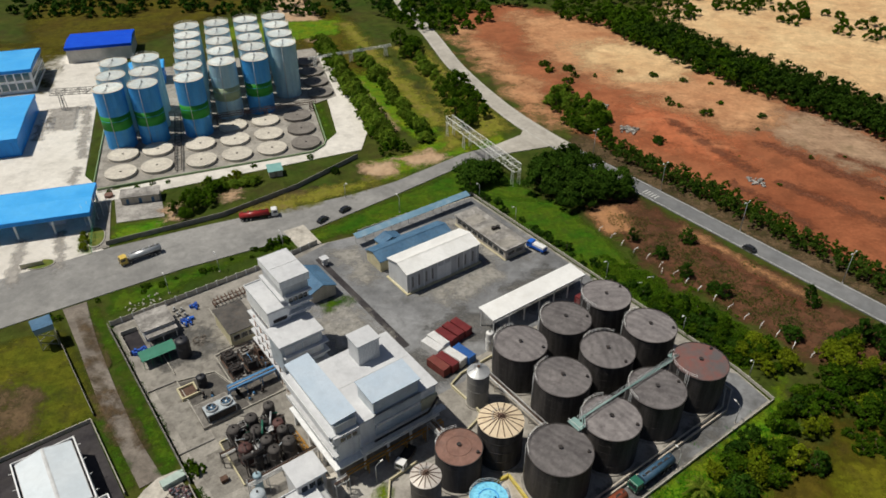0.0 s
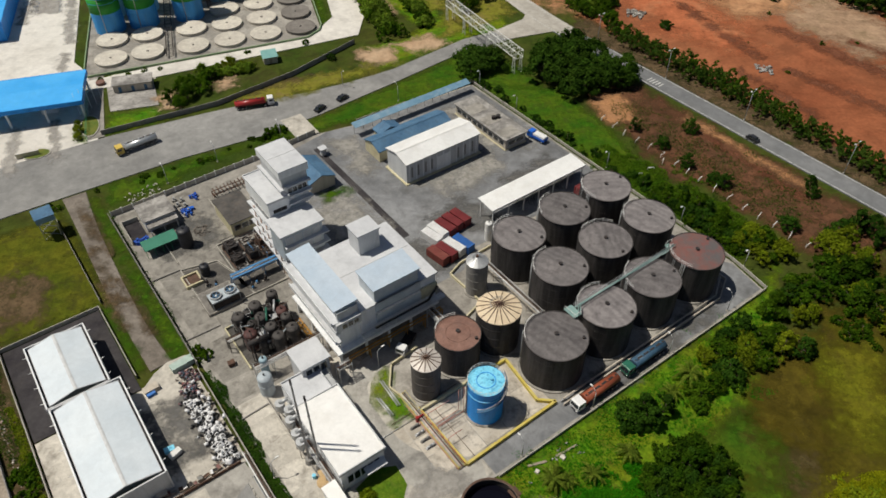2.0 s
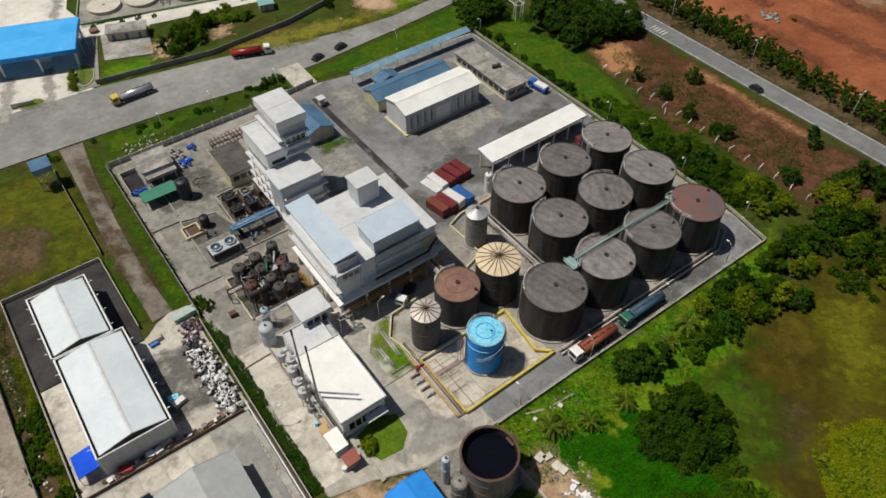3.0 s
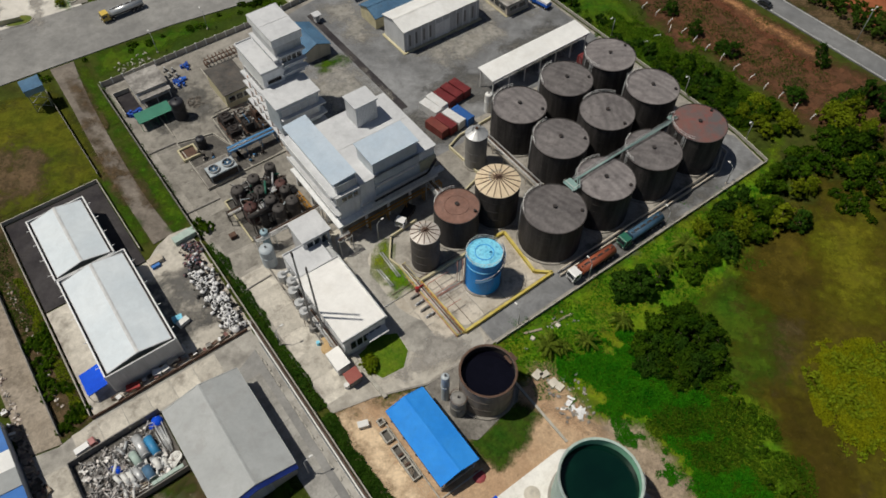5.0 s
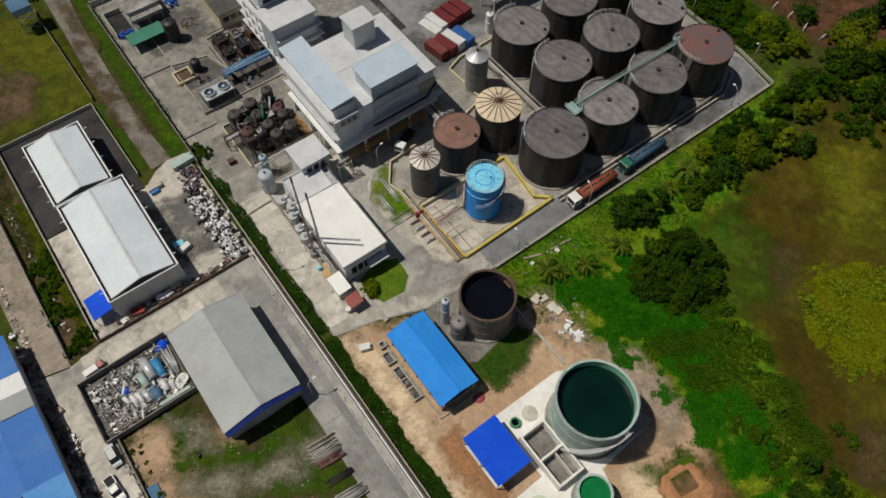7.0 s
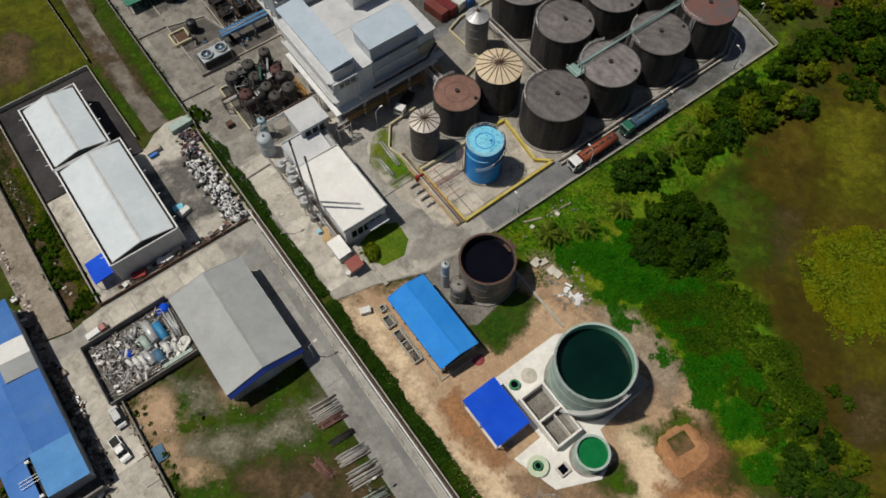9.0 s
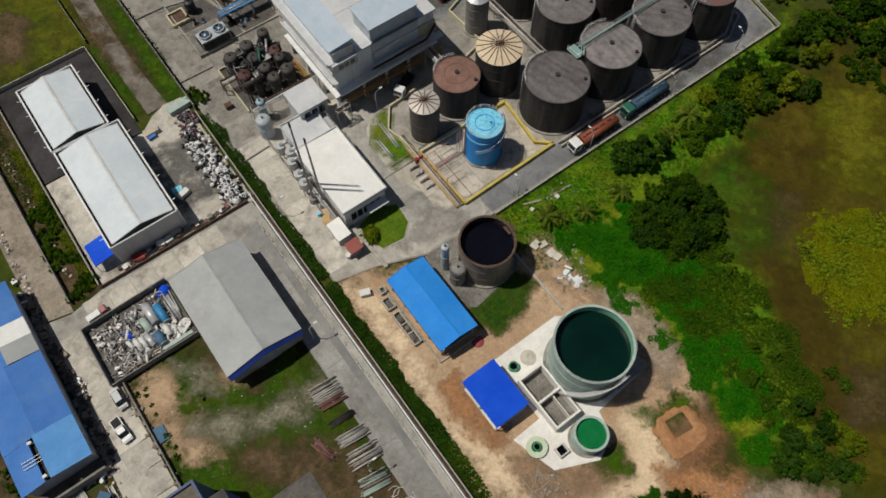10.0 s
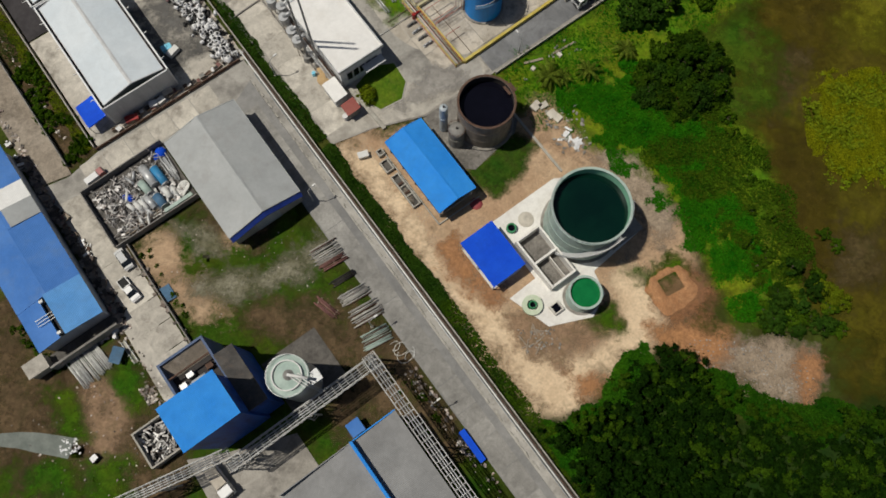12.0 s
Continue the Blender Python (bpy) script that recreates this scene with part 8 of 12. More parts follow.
def scrub(name, poly, n, seed, high, leaf, material, label, stray=9.0):
    """Low tangled growth, one mesh of leaf sprays over uneven hummocks."""
    rng = np.random.default_rng(seed)
    w = [tuple(site(*p)[:2]) for p in poly]
    x = rng.uniform(min(p[0] for p in w), max(p[0] for p in w), n * 3)
    y = rng.uniform(min(p[1] for p in w), max(p[1] for p in w), n * 3)
    d = hold(w, x, y)
    fade = np.array([noise.noise(Vector((a * 0.16, b * 0.16, seed))) + 0.5 * noise.noise(Vector((a * 0.5, b * 0.5, seed + 5))) for a, b in zip(x, y)])
    ok = np.nonzero(d + fade * stray + rng.normal(0, 0.09 * stray, len(d)) > 0.09 * stray)[0][:n]
    x, y, f, d = x[ok], y[ok], fade[ok], d[ok]
    z = 0.2 + np.clip(f + 0.35, 0.05, 1.2) * high * np.clip(d / 2 + 0.4, 0.2, 1) * rng.uniform(0.5, 1.0, len(x))
    up = np.tile([0, 0, 1.0], (len(x), 1)) + rng.normal(0, 0.3, (len(x), 3))
    return tagged(new(name, leaf_mesh(name, np.stack([x, y, z], -1), up, leaf, rng, material)), label, "undergrowth", "", "stuff")


scrub("bright_scrub", [(55, 33), (58, 41), (74, 38), (78, 26), (74, 12), (72, 1), (68, -10), (62, -18), (57, -16), (58.5, -3), (60.8, 5), (61, 14), (61.5, 21), (57, 27)], 60000, 51, 1.3, 0.16, M_LEAFBRIGHT, "dense bright green ground creeper")
scrub("mid_scrub", [(64, 26), (72, 30), (86, 26), (82, 8), (76, -14), (64, -22), (64, 0)], 26000, 52, 1.6, 0.18, M_LEAF, "tangled mid green undergrowth")
scrub("yellow_reeds", [(95.9, 9.9), (101.6, 10.5), (110, 8.5), (120, 2), (118, -10), (104, -20), (97, -13), (90.7, -7.4), (90.9, -0.3), (91.9, 5)], 52000, 53, 0.9, 0.17, M_REED, "yellow-green reeds in the pasture", 9.0)
scrub("reed_tufts", [(95, 9), (102, 10), (110, 8), (119, 1), (117, -9), (104, -19), (97, -12), (90, -7), (90, 0)], 5200, 54, 1.3, 0.34, M_LEAFYELLOW, "taller yellow-green sprigs among the reeds", 6.0)
scrub("dock_tufts", [(50, 36), (51, 50.5), (134, 50.5), (120, 36)], 22000, 55, 0.5, 0.14, M_LEAFBRIGHT, "bright green grass tufts")
scrub("bank_creeper", [(140, 62), (140, 120), (150, 118), (156, 84), (154, 60)], 22000, 57, 0.8, 0.2, M_LEAF, "green creeper over the bank outside the fence")
scrub("verge_weeds", [(166, 134), (174, 132), (176, 62), (160, 62), (158, 96)], 7000, 72, 0.4, 0.2, M_LEAFFAR, "thin green weeds on the red-brown verge", 14.0)
scrub("plot_weeds", [(-24.8, 85), (-22.4, 85), (-22.4, 126), (-24.6, 126)], 13000, 67, 1.0, 0.17, M_LEAFYELLOW, "yellow-green weeds along the plot wall", 1.0)
scrub("plot_weeds", [(-27.6, 110), (-24.0, 110), (-23.4, 148), (-27.6, 148)], 6000, 68, 0.5, 0.15, M_LEAFOLIVE, "thin olive weeds along the plot wall", 2.5)
# Strips in M_LEAFDARK paint the shadow along fence, ditch and wall into the leaves.
scrub("ditch_weeds", [(13.3, 176), (14.6, 176), (14.6, 112), (13.3, 112)], 9000, 70, 0.7, 0.17, M_LEAFDARK, "weeds under the works fence, leaves darkened for its shadow line", 0.5)
scrub("ditch_weeds", [(13.1, 110), (15.6, 110), (15.6, 60), (13.1, 60)], 20000, 58, 1.5, 0.19, M_LEAFDARK, "weeds filling the ditch, leaves darkened for shade", 0.8)
scrub("ditch_weeds", [(13.1, 58), (15.7, 58), (15.9, 18), (13.1, 18)], 20000, 71, 1.4, 0.19, M_LEAFDARK, "creeper along the wall, leaves darkened for shade", 1.2)
scrub("ditch_weeds", [(13.1, 22), (16.0, 22), (16.2, 0), (17.6, -10), (17.6, -60), (13.1, -60)], 36000, 61, 1.5, 0.2, M_LEAF, "green weeds and creeper along the wall", 1.0)
# Dark leaf strip standing for the wall's shadow.
scrub("wall_weeds", [(13.2, 58), (14.8, 58), (14.8, -60), (13.2, -60)], 22000, 69, 1.7, 0.2, M_LEAFDARK, "weeds close under the wall, leaves darkened for its shadow", 0.8)
scrub("edge_creeper", [(15, -5), (19, -9), (27, -11), (33, -7), (39, -7), (41, -11), (34, -14), (22, -16), (15, -20)], 20000, 62, 2.6, 0.22, M_LEAFEDGE, "bright green creeper at the wood's edge", 2.0)
scrub("edge_creeper", [(38, -16), (44, -14), (48, -22), (54, -33), (62, -36), (64, -42), (52, -40), (42, -26)], 20000, 66, 1.8, 0.2, M_LEAFEDGE, "bright green creeper at the wood's edge", 3.0)


def palm(a, b, s, seed):
    rng = random.Random(seed)
    root = thing("palm_tree", at(a, b, 0.05, seed * 40), "short feathery palm with arching pale green fronds", "palm", "palms on the bank")
    g = Geo()
    g.tube((0, 0, 0), (0.1 * s, 0, 1.3 * s), 0.28 * s, 8, 0.2 * s)
    part("trunk", g, M_BARK, root)
    for k in range(14):
        e = k * 2.4 + rng.uniform(-0.2, 0.2)
        rise = 1.5 * s * (1 - k / 17)
        long = s * rng.uniform(1.9, 2.9)
        f = Geo()
        pts = []
        for i in range(8):
            t = i / 7
            pts.append(Vector((math.cos(e) * long * t, math.sin(e) * long * t, 1.3 * s + rise * math.sin(min(t * 2.2, 2.9)) - 0.9 * s * t * t)))
        side = Vector((-math.sin(e), math.cos(e), 0))
        for p, q in zip(pts, pts[1:]):
            f.tube(p, q, 0.035 * s, 4, caps=False)
            for u in (0.1, 0.35, 0.6, 0.85):
                c = p.lerp(q, u)
                d = (q - p).normalized()
                ll = 0.4 * s * (1 - abs((pts.index(p) + u) / 7 - 0.45))
                for sg in (-1, 1):
                    f.face([c, c + side * sg * ll * 0.5 + d * 0.12 * s, c + side * sg * ll + d * ll * 0.6 - Vector((0, 0, 0.15 * s)), c + side * sg * ll * 0.45 - d * 0.05 * s])
        part("frond", f, M_PALM, root)
    return root


for k, (a, b, s) in enumerate(((58.2, 44.2, 1.35), (65.4, 40.4, 1.1), (74.7, 39.6, 1.1), (99.4, 44.9, 1.5), (108.7, 39.9, 1.4), (92.8, 44.3, 1.0), (60.5, 42.5, 0.9))):
    palm(a, b, s, k + 1)
wood("mid_clump", [(336, 296), (349, 275), (322, 242), (309, 262)], 26, 48, 4.0, 5.0, 0.8, 40, M_LEAF, "green clump of trees on the sand", 5)
plant("bush", scatter([(-52, 64), (-49, 62), (-47, 52), (-50, 50)], 12, 71, 1.3), 71, 0.25, 0.6)
plant("bush", scatter([(-60, 30), (-52, 32), (-49, 24), (-58, 22)], 9, 72, 1.8), 72, 0.15, 0.3)
plant("bush", scatter([(-12, 8), (2, 14), (2, 2), (-6, 0)], 14, 73, 1.2), 73, 0.2, 0.45)
plant("bush", scatter([(-26, 62), (-24, 62), (-24, 34), (-26, 34)], 12, 74, 1.2), 74, 0.2, 0.4)


# ---------------------------------------------------------------- walls, fences, bunds, pipelines
def wall_run(name, pts, high, thick, material, label, step=3.0, post=None, z=0.0, category="wall"):
    """A wall of panels between posts along grid points."""
    root = thing(name, at(*pts[0], z), label, category)
    inv = root.matrix_world.inverted()
    for p, q in zip(pts, pts[1:]):
        P, Q = inv @ site(*p, z), inv @ site(*q, z)
        n = max(1, round((Q - P).length / step))
        for k in range(n):
            s, e = P.lerp(Q, k / n), P.lerp(Q, (k + 1) / n)
            d = (e - s).normalized() * 0.03
            part("panel", Geo().bar(s + d + Vector((0, 0, high / 2)), e - d + Vector((0, 0, high / 2)), thick, high), material, root)
            if post:
                part("post", Geo().box(s.x - 0.13, s.x + 0.13, s.y - 0.13, s.y + 0.13, 0, high + 0.25), post, root)
    return root


wall_run("perimeter_wall", [(13.3, 112), (13.3, 175)], 2.0, 0.15, M_SHADOWWALL, "stained concrete panel wall along the works", 3.0, M_CURB, 0.1)
wall_run("perimeter_wall", [(14, 175.3), (60, 175.6), (79, 177.4)], 1.8, 0.15, M_CURB, "pale concrete panel wall along the road", 3.0, M_WHITE, 0.1)
wall_run("perimeter_wall", [(92.5, 174.4), (138, 172.6)], 1.8, 0.15, M_CURB, "pale concrete panel wall behind the shelter", 3.0, M_CURB, 0.1)
wall_run("yard_kerb_wall", [(138.2, 172.6), (138.2, 63), (136.4, 51.2)], 0.9, 0.2, M_CURB, "low pale concrete wall round the yard", 4.0, None, 0.1)
wall_run("dock_wall", [(136.0, 51.2), (50.6, 51.2)], 0.8, 0.25, M_CURB, "low weathered concrete dock wall", 4.0, None, 0.1)
wall_run("pipe_wall", [(12.9, 111), (12.9, 84), (12.9, 20), (12.9, -60)], 1.3, 0.18, M_CURB, "low concrete wall along the ditch", 3.5, None, 0.1)
wall_run("scrap_wall", [(-28.6, 64.4), (-28.6, 77.6), (-10.9, 78)], 1.8, 0.2, M_SHADOWWALL, "dark block wall of the scrap yard", 3.0, None, 0.1)
wall_run("scrap_wall", [(-28.4, 64.2), (-10.8, 64.2)], 1.8, 0.2, M_SHADOWWALL, "dark block wall of the scrap yard", 3.0, None, 0.1)
wall_run("plot_wall", [(-22, 84.2), (11, 84.2)], 1.0, 0.2, M_RUST, "low rusty-brown wall of the forecourt", 3.0, None, 0.1)
wall_run("plot_wall", [(-22, 84.6), (-22, 142.6), (0.7, 142.8), (1.1, 117)], 1.2, 0.2, M_CURB, "low grey wall round the warehouse plot", 3.0, None, 0.1)
wall_run("plot_wall", [(-28.1, 84.4), (-28.1, 140)], 1.5, 0.2, M_SHADOWWALL, "dark stained lane wall", 3.0, None, 0.1)
wall_run("lot_wall", [(-26.6, 63.8), (-26.6, 32)], 1.2, 0.2, M_SHADOWWALL, "dark low wall of the storage lot", 3.0, None, 0.05)
wall_run("meadow_wall", [(-60, 143.4), (-22, 143.2)], 1.0, 0.15, M_CURB, "low concrete wall by the meadow", 3.0, None, 0.05)
wall_run("road_wall", [(1.6, 144), (1.2, 183)], 1.6, 0.12, M_SHADOWWALL, "dark hedge-side wall by the drive", 3.0, None, 0.05)
wall_run("plant_wall", [(24.0, 217), (61, 211.5), (90, 214), (120, 221.5)], 1.8, 0.2, M_SHADOWWALL, "dark weathered wall of the silo plant", 4.0, None, 0.05)

# bunds round the tanks
wall_run("yellow_bund", [(46.7, 72.6), (47.0, 56.9), (71.4, 57.4), (68.4, 60.0), (69.9, 72.4), (64.4, 72.6)], 0.9, 0.55, M_YELLOW, "yellow painted bund wall", 4.0, None, 0.25)
wall_run("yellow_bund", [(64.4, 72.7), (46.9, 72.7)], 0.9, 0.5, M_PALEYELLOW, "faded yellow bund wall", 4.0, None, 0.25)
wall_run("yellow_bund", [(46.5, 73.0), (44.7, 81.6), (48.4, 86.6), (56, 87.2)], 0.8, 0.35, M_PALEYELLOW, "faded yellow bund wall", 4.0, None, 0.25)
wall_run("yellow_bund", [(66, 86.5), (76.4, 89.4), (76.0, 101.5), (80.5, 103.2), (91, 103.6)], 0.8, 0.35, M_PALEYELLOW, "faded yellow bund wall", 4.0, None, 0.25)
wall_run("tank_bund", [(72.2, 55.8), (124, 55.8), (130.4, 59.0), (131, 72), (131, 103.4), (92, 103.7)], 0.9, 0.3, M_WALLBEIGE, "weathered concrete bund wall round the tank farm", 4.0, None, 0.25)


def pipe_run(name, runs, material, label, supports=0.0, support_mat=M_GALV):
    """Pipes along grid points: runs of (points with heights, radius)."""
    a, b, z = runs[0][0][0]
    root = thing(name, at(a, b, 0.1), label, "pipeline")
    inv = root.matrix_world.inverted()
    for pts, r in runs:
        for p, q in zip(pts, pts[1:]):
            part("pipe", Geo().tube(inv @ site(*p), inv @ site(*q), r, 8), material, root)
    if supports:
        pts, r = runs[0]
        for p, q in zip(pts, pts[1:]):
            P, Q = inv @ site(*p), inv @ site(*q)
            n = max(1, int((Q - P).length / supports))
            for k in range(n + 1):
                c = P.lerp(Q, k / n)
                part("support", Geo().box(c.x - 0.6, c.x + 0.6, c.y - 0.1, c.y + 0.1, 0.05, max(0.1, c.z - r)), support_mat, root)
    return root


pipe_run("pipeline", [([(12.0, 86, 0.75), (12.0, -60, 0.75)], 0.16)], M_STEELWHITE, "white pipe on low sleepers along the road", 6.0, M_CURB)
pipe_run("pipeline", [([(12.45, 86, 0.7), (12.45, -60, 0.7)], 0.13)], M_RUST, "rusty brown pipe beside the white one", 0)
pipe_run("pipeline", [([(11.6, 80, 0.62), (11.6, -60, 0.62)], 0.1)], M_GALV, "thin grey pipe along the road", 0)
pipe_run("tank_pipeline", [([(73, 56.8, 1.2), (123.5, 56.8, 1.2), (129.5, 60.2, 1.2), (130, 70, 1.2)], 0.22)], M_WALLBEIGE, "beige pipe along the tank bund", 8.0)
pipe_run("roof_walkway_pipe", [([(84.6, 66.2, 11.9), (86.5, 68.2, 11.9), (118.6, 68.8, 11.9)], 0.12), ([(84.6, 65.6, 12.4), (86.6, 67.7, 12.4), (118.6, 68.2, 12.4)], 0.1)], mat("pale_green_pipe", (0.2, 0.32, 0.3), (0.28, 0.4, 0.38), rough=0.55), "pale green pipes crossing the tank roofs")
root = thing("roof_walkway", at(102, 68.5, 11.4), "pale green steel walkway across the tank roofs", "walkway")
part("grating", Geo().box(-16.5, 16.5, -0.25, 0.25, 0.0, 0.08), bpy.data.materials["pale_green_pipe"], root)
g = Geo()
for s in (-0.3, 0.3):
    for z in (0.55, 1.05):
        g.bar((-16.5, s, z), (16.5, s, z), 0.06)
    for k in range(17):
        g.bar((-16.5 + k * 2.06, s, 0), (-16.5 + k * 2.06, s, 1.05), 0.05)
part("handrail", g, M_GALV, root)
for k in range(2):
    part("trestle", Geo().bar((-16.2 + k * 32.4, 0, -0.25), (-16.2 + k * 32.4, 0, 0.02), 0.5), M_GALV, root)
for q in ((-18.6, -16.4, -2.4, 1.0), (15.0, 17.4, 0.4, 1.6)):
    part("cross_platform", Geo().box(*q, 0, 0.1), bpy.data.materials["pale_green_pipe"], root)
for x, y in ((-18.5, -2.3), (-18.5, 0.9), (-16.5, -2.3), (15.2, 1.5), (17.3, 1.5)):
    part("rail_post", Geo().bar((x, y, 0), (x, y, 1.1), 0.08), M_STEELWHITE, root)
for p, q in (((-18.5, -2.3, 1.1), (-18.5, 0.9, 1.1)), ((-18.5, -2.3, 1.1), (-16.5, -2.3, 1.1)), ((15.2, 1.5, 1.1), (17.3, 1.5, 1.1))):
    part("platform_rail", Geo().bar(p, q, 0.07), M_STEELWHITE, root)


def rack(name, p, q, z, w, material, label, pipes=4, step=4.0, r=0.13):
    """A pipe rack on trestles from p to q."""
    P, Q = Vector(p), Vector(q)
    d = Q - P
    root = thing(name, at(P.x, P.y, 0.2, math.degrees(math.atan2(d.y, d.x))), label, "pipe rack")
    L = d.length
    n = max(1, round(L / step))
    for k in range(n + 1):
        g = Geo()
        for s in (-w / 2, w / 2):
            g.bar((L * k / n, s, 0), (L * k / n, s, z + 0.3), 0.18)
        g.bar((L * k / n, -w / 2, z), (L * k / n, w / 2, z), 0.16)
        part("trestle", g, material, root)
    for s in (-w / 2, w / 2):
        part("beam", Geo().bar((0, s, z - 0.1), (L, s, z - 0.1), 0.14, 0.22), material, root)
    for k in range(pipes):
        y = -w / 2 + w * (k + 0.5) / pipes
        part("pipe", Geo().tube((0, y, z + 0.1 + r), (L, y, z + 0.1 + r), r * (0.7 + 0.5 * ((k * 7) % 3) / 2), 8), (M_GALV, M_STEELWHITE, M_RUST, M_DARKSTEEL)[k % 4], root)
    return root


M_RACKBLUE = mat("blue_rack_steel", (0.045, 0.17, 0.36), (0.07, 0.22, 0.44), scale=0.8, rough=0.6, dark=(0.05, 0.06, 0.08), amount=0.5)
blue_rack = rack("pipe_rack", (30.2, 130.4), (42.6, 130.3), 3.0, 1.7, M_RACKBLUE, "blue steel pipe rack into the tower", 7, 4.0, 0.15)
part("cable_tray", Geo().box(0, 12.4, -0.95, -0.35, 3.35, 3.5).box(0, 12.4, 0.3, 0.95, 3.35, 3.5), M_RACKBLUE, blue_rack)
rack("pipe_rack", (62.5, 91.0), (62.5, 80.5), 5.6, 2.0, M_GALV, "grey pipe bridge from the process building", 5)
rack("pipe_rack", (84.4, 102), (84.4, 72.6), 2.6, 1.8, M_WALLBEIGE, "beige pipe rack between the tanks", 5)
rack("pipe_rack", (46.0, 78.5), (46.0, 57.2), 0.7, 1.6, M_YELLOW, "low pipes over the bund edge", 5, 5.0, 0.09)
rack("pipe_rack", (40.0, 89.6), (36.8, 89.6), 5.0, 1.6, M_GALV, "short pipe rack by the boiler house", 4)
rack("pipe_rack", (23.6, 89.0), (23.6, 66.5), 2.6, 1.8, M_GALV, "pipe rack along the boiler house", 5)
rack("pipe_rack", (21.0, 112.0), (36.5, 112.0), 3.4, 1.6, M_DARKSTEEL, "dark pipe rack among the vessels", 4)
rack("pipe_rack", (22.6, 100.6), (38.6, 100.6), 4.6, 1.8, M_GALV, "grey pipe rack south of the vessels", 4)

# pipework at the bund corner
M_PINKPIPE = mat("faded_pink_pipe_paint", (0.45, 0.2, 0.17), (0.52, 0.28, 0.23), scale=0.8, rough=0.65, dark=(0.25, 0.12, 0.09), amount=0.5)
root = thing("pump_manifold", at(44.0, 69.0, 0.25), "red and grey pump manifold beside the bund", "pump")
for k in range(4):
    part("pump_body", Geo().tube((-1.3, -4.4 + k * 1.9, 0.5), (-0.1, -4.4 + k * 1.9, 0.5), 0.22, 10).box(-1.5, -0.2, -4.65 + k * 1.9, -4.15 + k * 1.9, 0, 0.3), (M_GALV, M_GREYTANK)[k % 2], root)
    part("motor", Geo().tube((-0.1, -4.4 + k * 1.9, 0.5), (0.6, -4.4 + k * 1.9, 0.5), 0.28, 10), (M_GALV, M_GREYTANK)[k % 2], root)
    part("suction_pipe", Geo().tube((0.6, -4.4 + k * 1.9, 0.5), (2.4, -4.4 + k * 1.9, 0.5), 0.09, 8).tube((2.4, -4.4 + k * 1.9, 0.5), (2.4, -4.4 + k * 1.9, 1.5), 0.09, 8), M_PINKPIPE, root)
part("red_valve", Geo().cyl(0.9, 2.2, 0, 1.5, 0.4, n=12).tube((0.9, 2.2, 1.2), (2.4, 2.2, 1.2), 0.22), M_CARRED, root)
for k in range(5):
    part("pipe", Geo().tube((1.0 + k * 0.42, -12, 0.4 + k * 0.14), (1.0 + k * 0.42, 6.5 - k * 0.8, 0.4 + k * 0.14), 0.09), (M_PINKPIPE, M_PALEYELLOW, M_PINKPIPE, M_GALV, M_CARRED)[k], root)
for k in range(7):
    part("pipe_support", Geo().bar((0.8, -11.4 + k * 2.8, 0.05), (3.0, -11.4 + k * 2.8, 0.05), 0.14, 0.5), M_CURB, root)
for k in range(3):
    part("riser", Geo().tube((3.0, -6 + k * 3.6, 0.9), (3.0, -6 + k * 3.6, 2.2), 0.08, 8).tube((3.0, -6 + k * 3.6, 2.2), (6.5 + k, -6 + k * 3.6, 2.2), 0.08, 8), M_PINKPIPE, root)
root = thing("tank_inlet_pipes", at(51.5, 66.6, 0.25), "pink and grey pipes climbing beside the blue tank", "pipework")
for k in range(4):
    part("riser", Geo().tube((1.9 + 0.3 * k, 1.6 - 0.5 * k, 0.2), (1.9 + 0.3 * k, 1.6 - 0.5 * k, 7.5 + 0.8 * k), 0.07, 6), (M_PINKPIPE, M_GALV)[k % 2], root)
    part("run", Geo().tube((-4.2, 1.6 - 0.5 * k, 0.35 + 0.1 * k), (1.9 + 0.3 * k, 1.6 - 0.5 * k, 0.35 + 0.1 * k), 0.07, 6), (M_PINKPIPE, M_GALV)[k % 2], root)
root = thing("ground_pipes", at(40, 64, 0.25), "thin rusty pipes laid over the concrete", "pipeline")
for k, (p, q) in enumerate((((0, 9.5), (17, 9.8)), ((7.5, -6), (7.5, 8)), ((8, 3.2), (15, 3.4)), ((-8, 8), (7, 8)), ((9.5, -6.6), (9.5, 7.4)))):
    part("pipe", Geo().tube((*p, 0.3), (*q, 0.3), 0.07, 6), (M_RUST, M_GALV)[k % 2], root)

# ---------------------------------------------------------------- street lamps
def street_lamp(a, b, turn, h, label, arms=1, reach=1.6):
    root = thing("street_lamp", at(a, b, 0.1, turn), label, "street lamp", "lamp posts")
    part("pole", Geo().tube((0, 0, 0), (0, 0, h - 1.0), 0.13, 8, 0.08), M_GALV, root)
    part("base_plate", Geo().cyl(0, 0, 0, 0.25, 0.3, n=10), M_CURB, root)
    for s in ((1,) if arms == 1 else (1, -1)):
        part("arm", Geo().tube((0, 0, h - 1.0), (s * reach * 0.5, 0, h - 0.3), 0.06, 6).tube((s * reach * 0.5, 0, h - 0.3), (s * reach, 0, h - 0.1), 0.05, 6), M_GALV, root)
        part("lamp_head", Geo().box(s * reach - 0.1 * s - 0.35, s * reach - 0.1 * s + 0.35, -0.16, 0.16, h - 0.17, h), M_STEELWHITE, root)
    return root


hl = street_lamp(194.8, 134.6, 0, 11.0, "tall highway lamp post with double arm", 2, 1.3)
for b in (101.6, 66.5, 30, 168):
    copy_thing(hl, at(194.8, b, 0.1))
yl = street_lamp(122.6, 52.4, 90, 6.5, "slim white yard lamp post with curved arm")
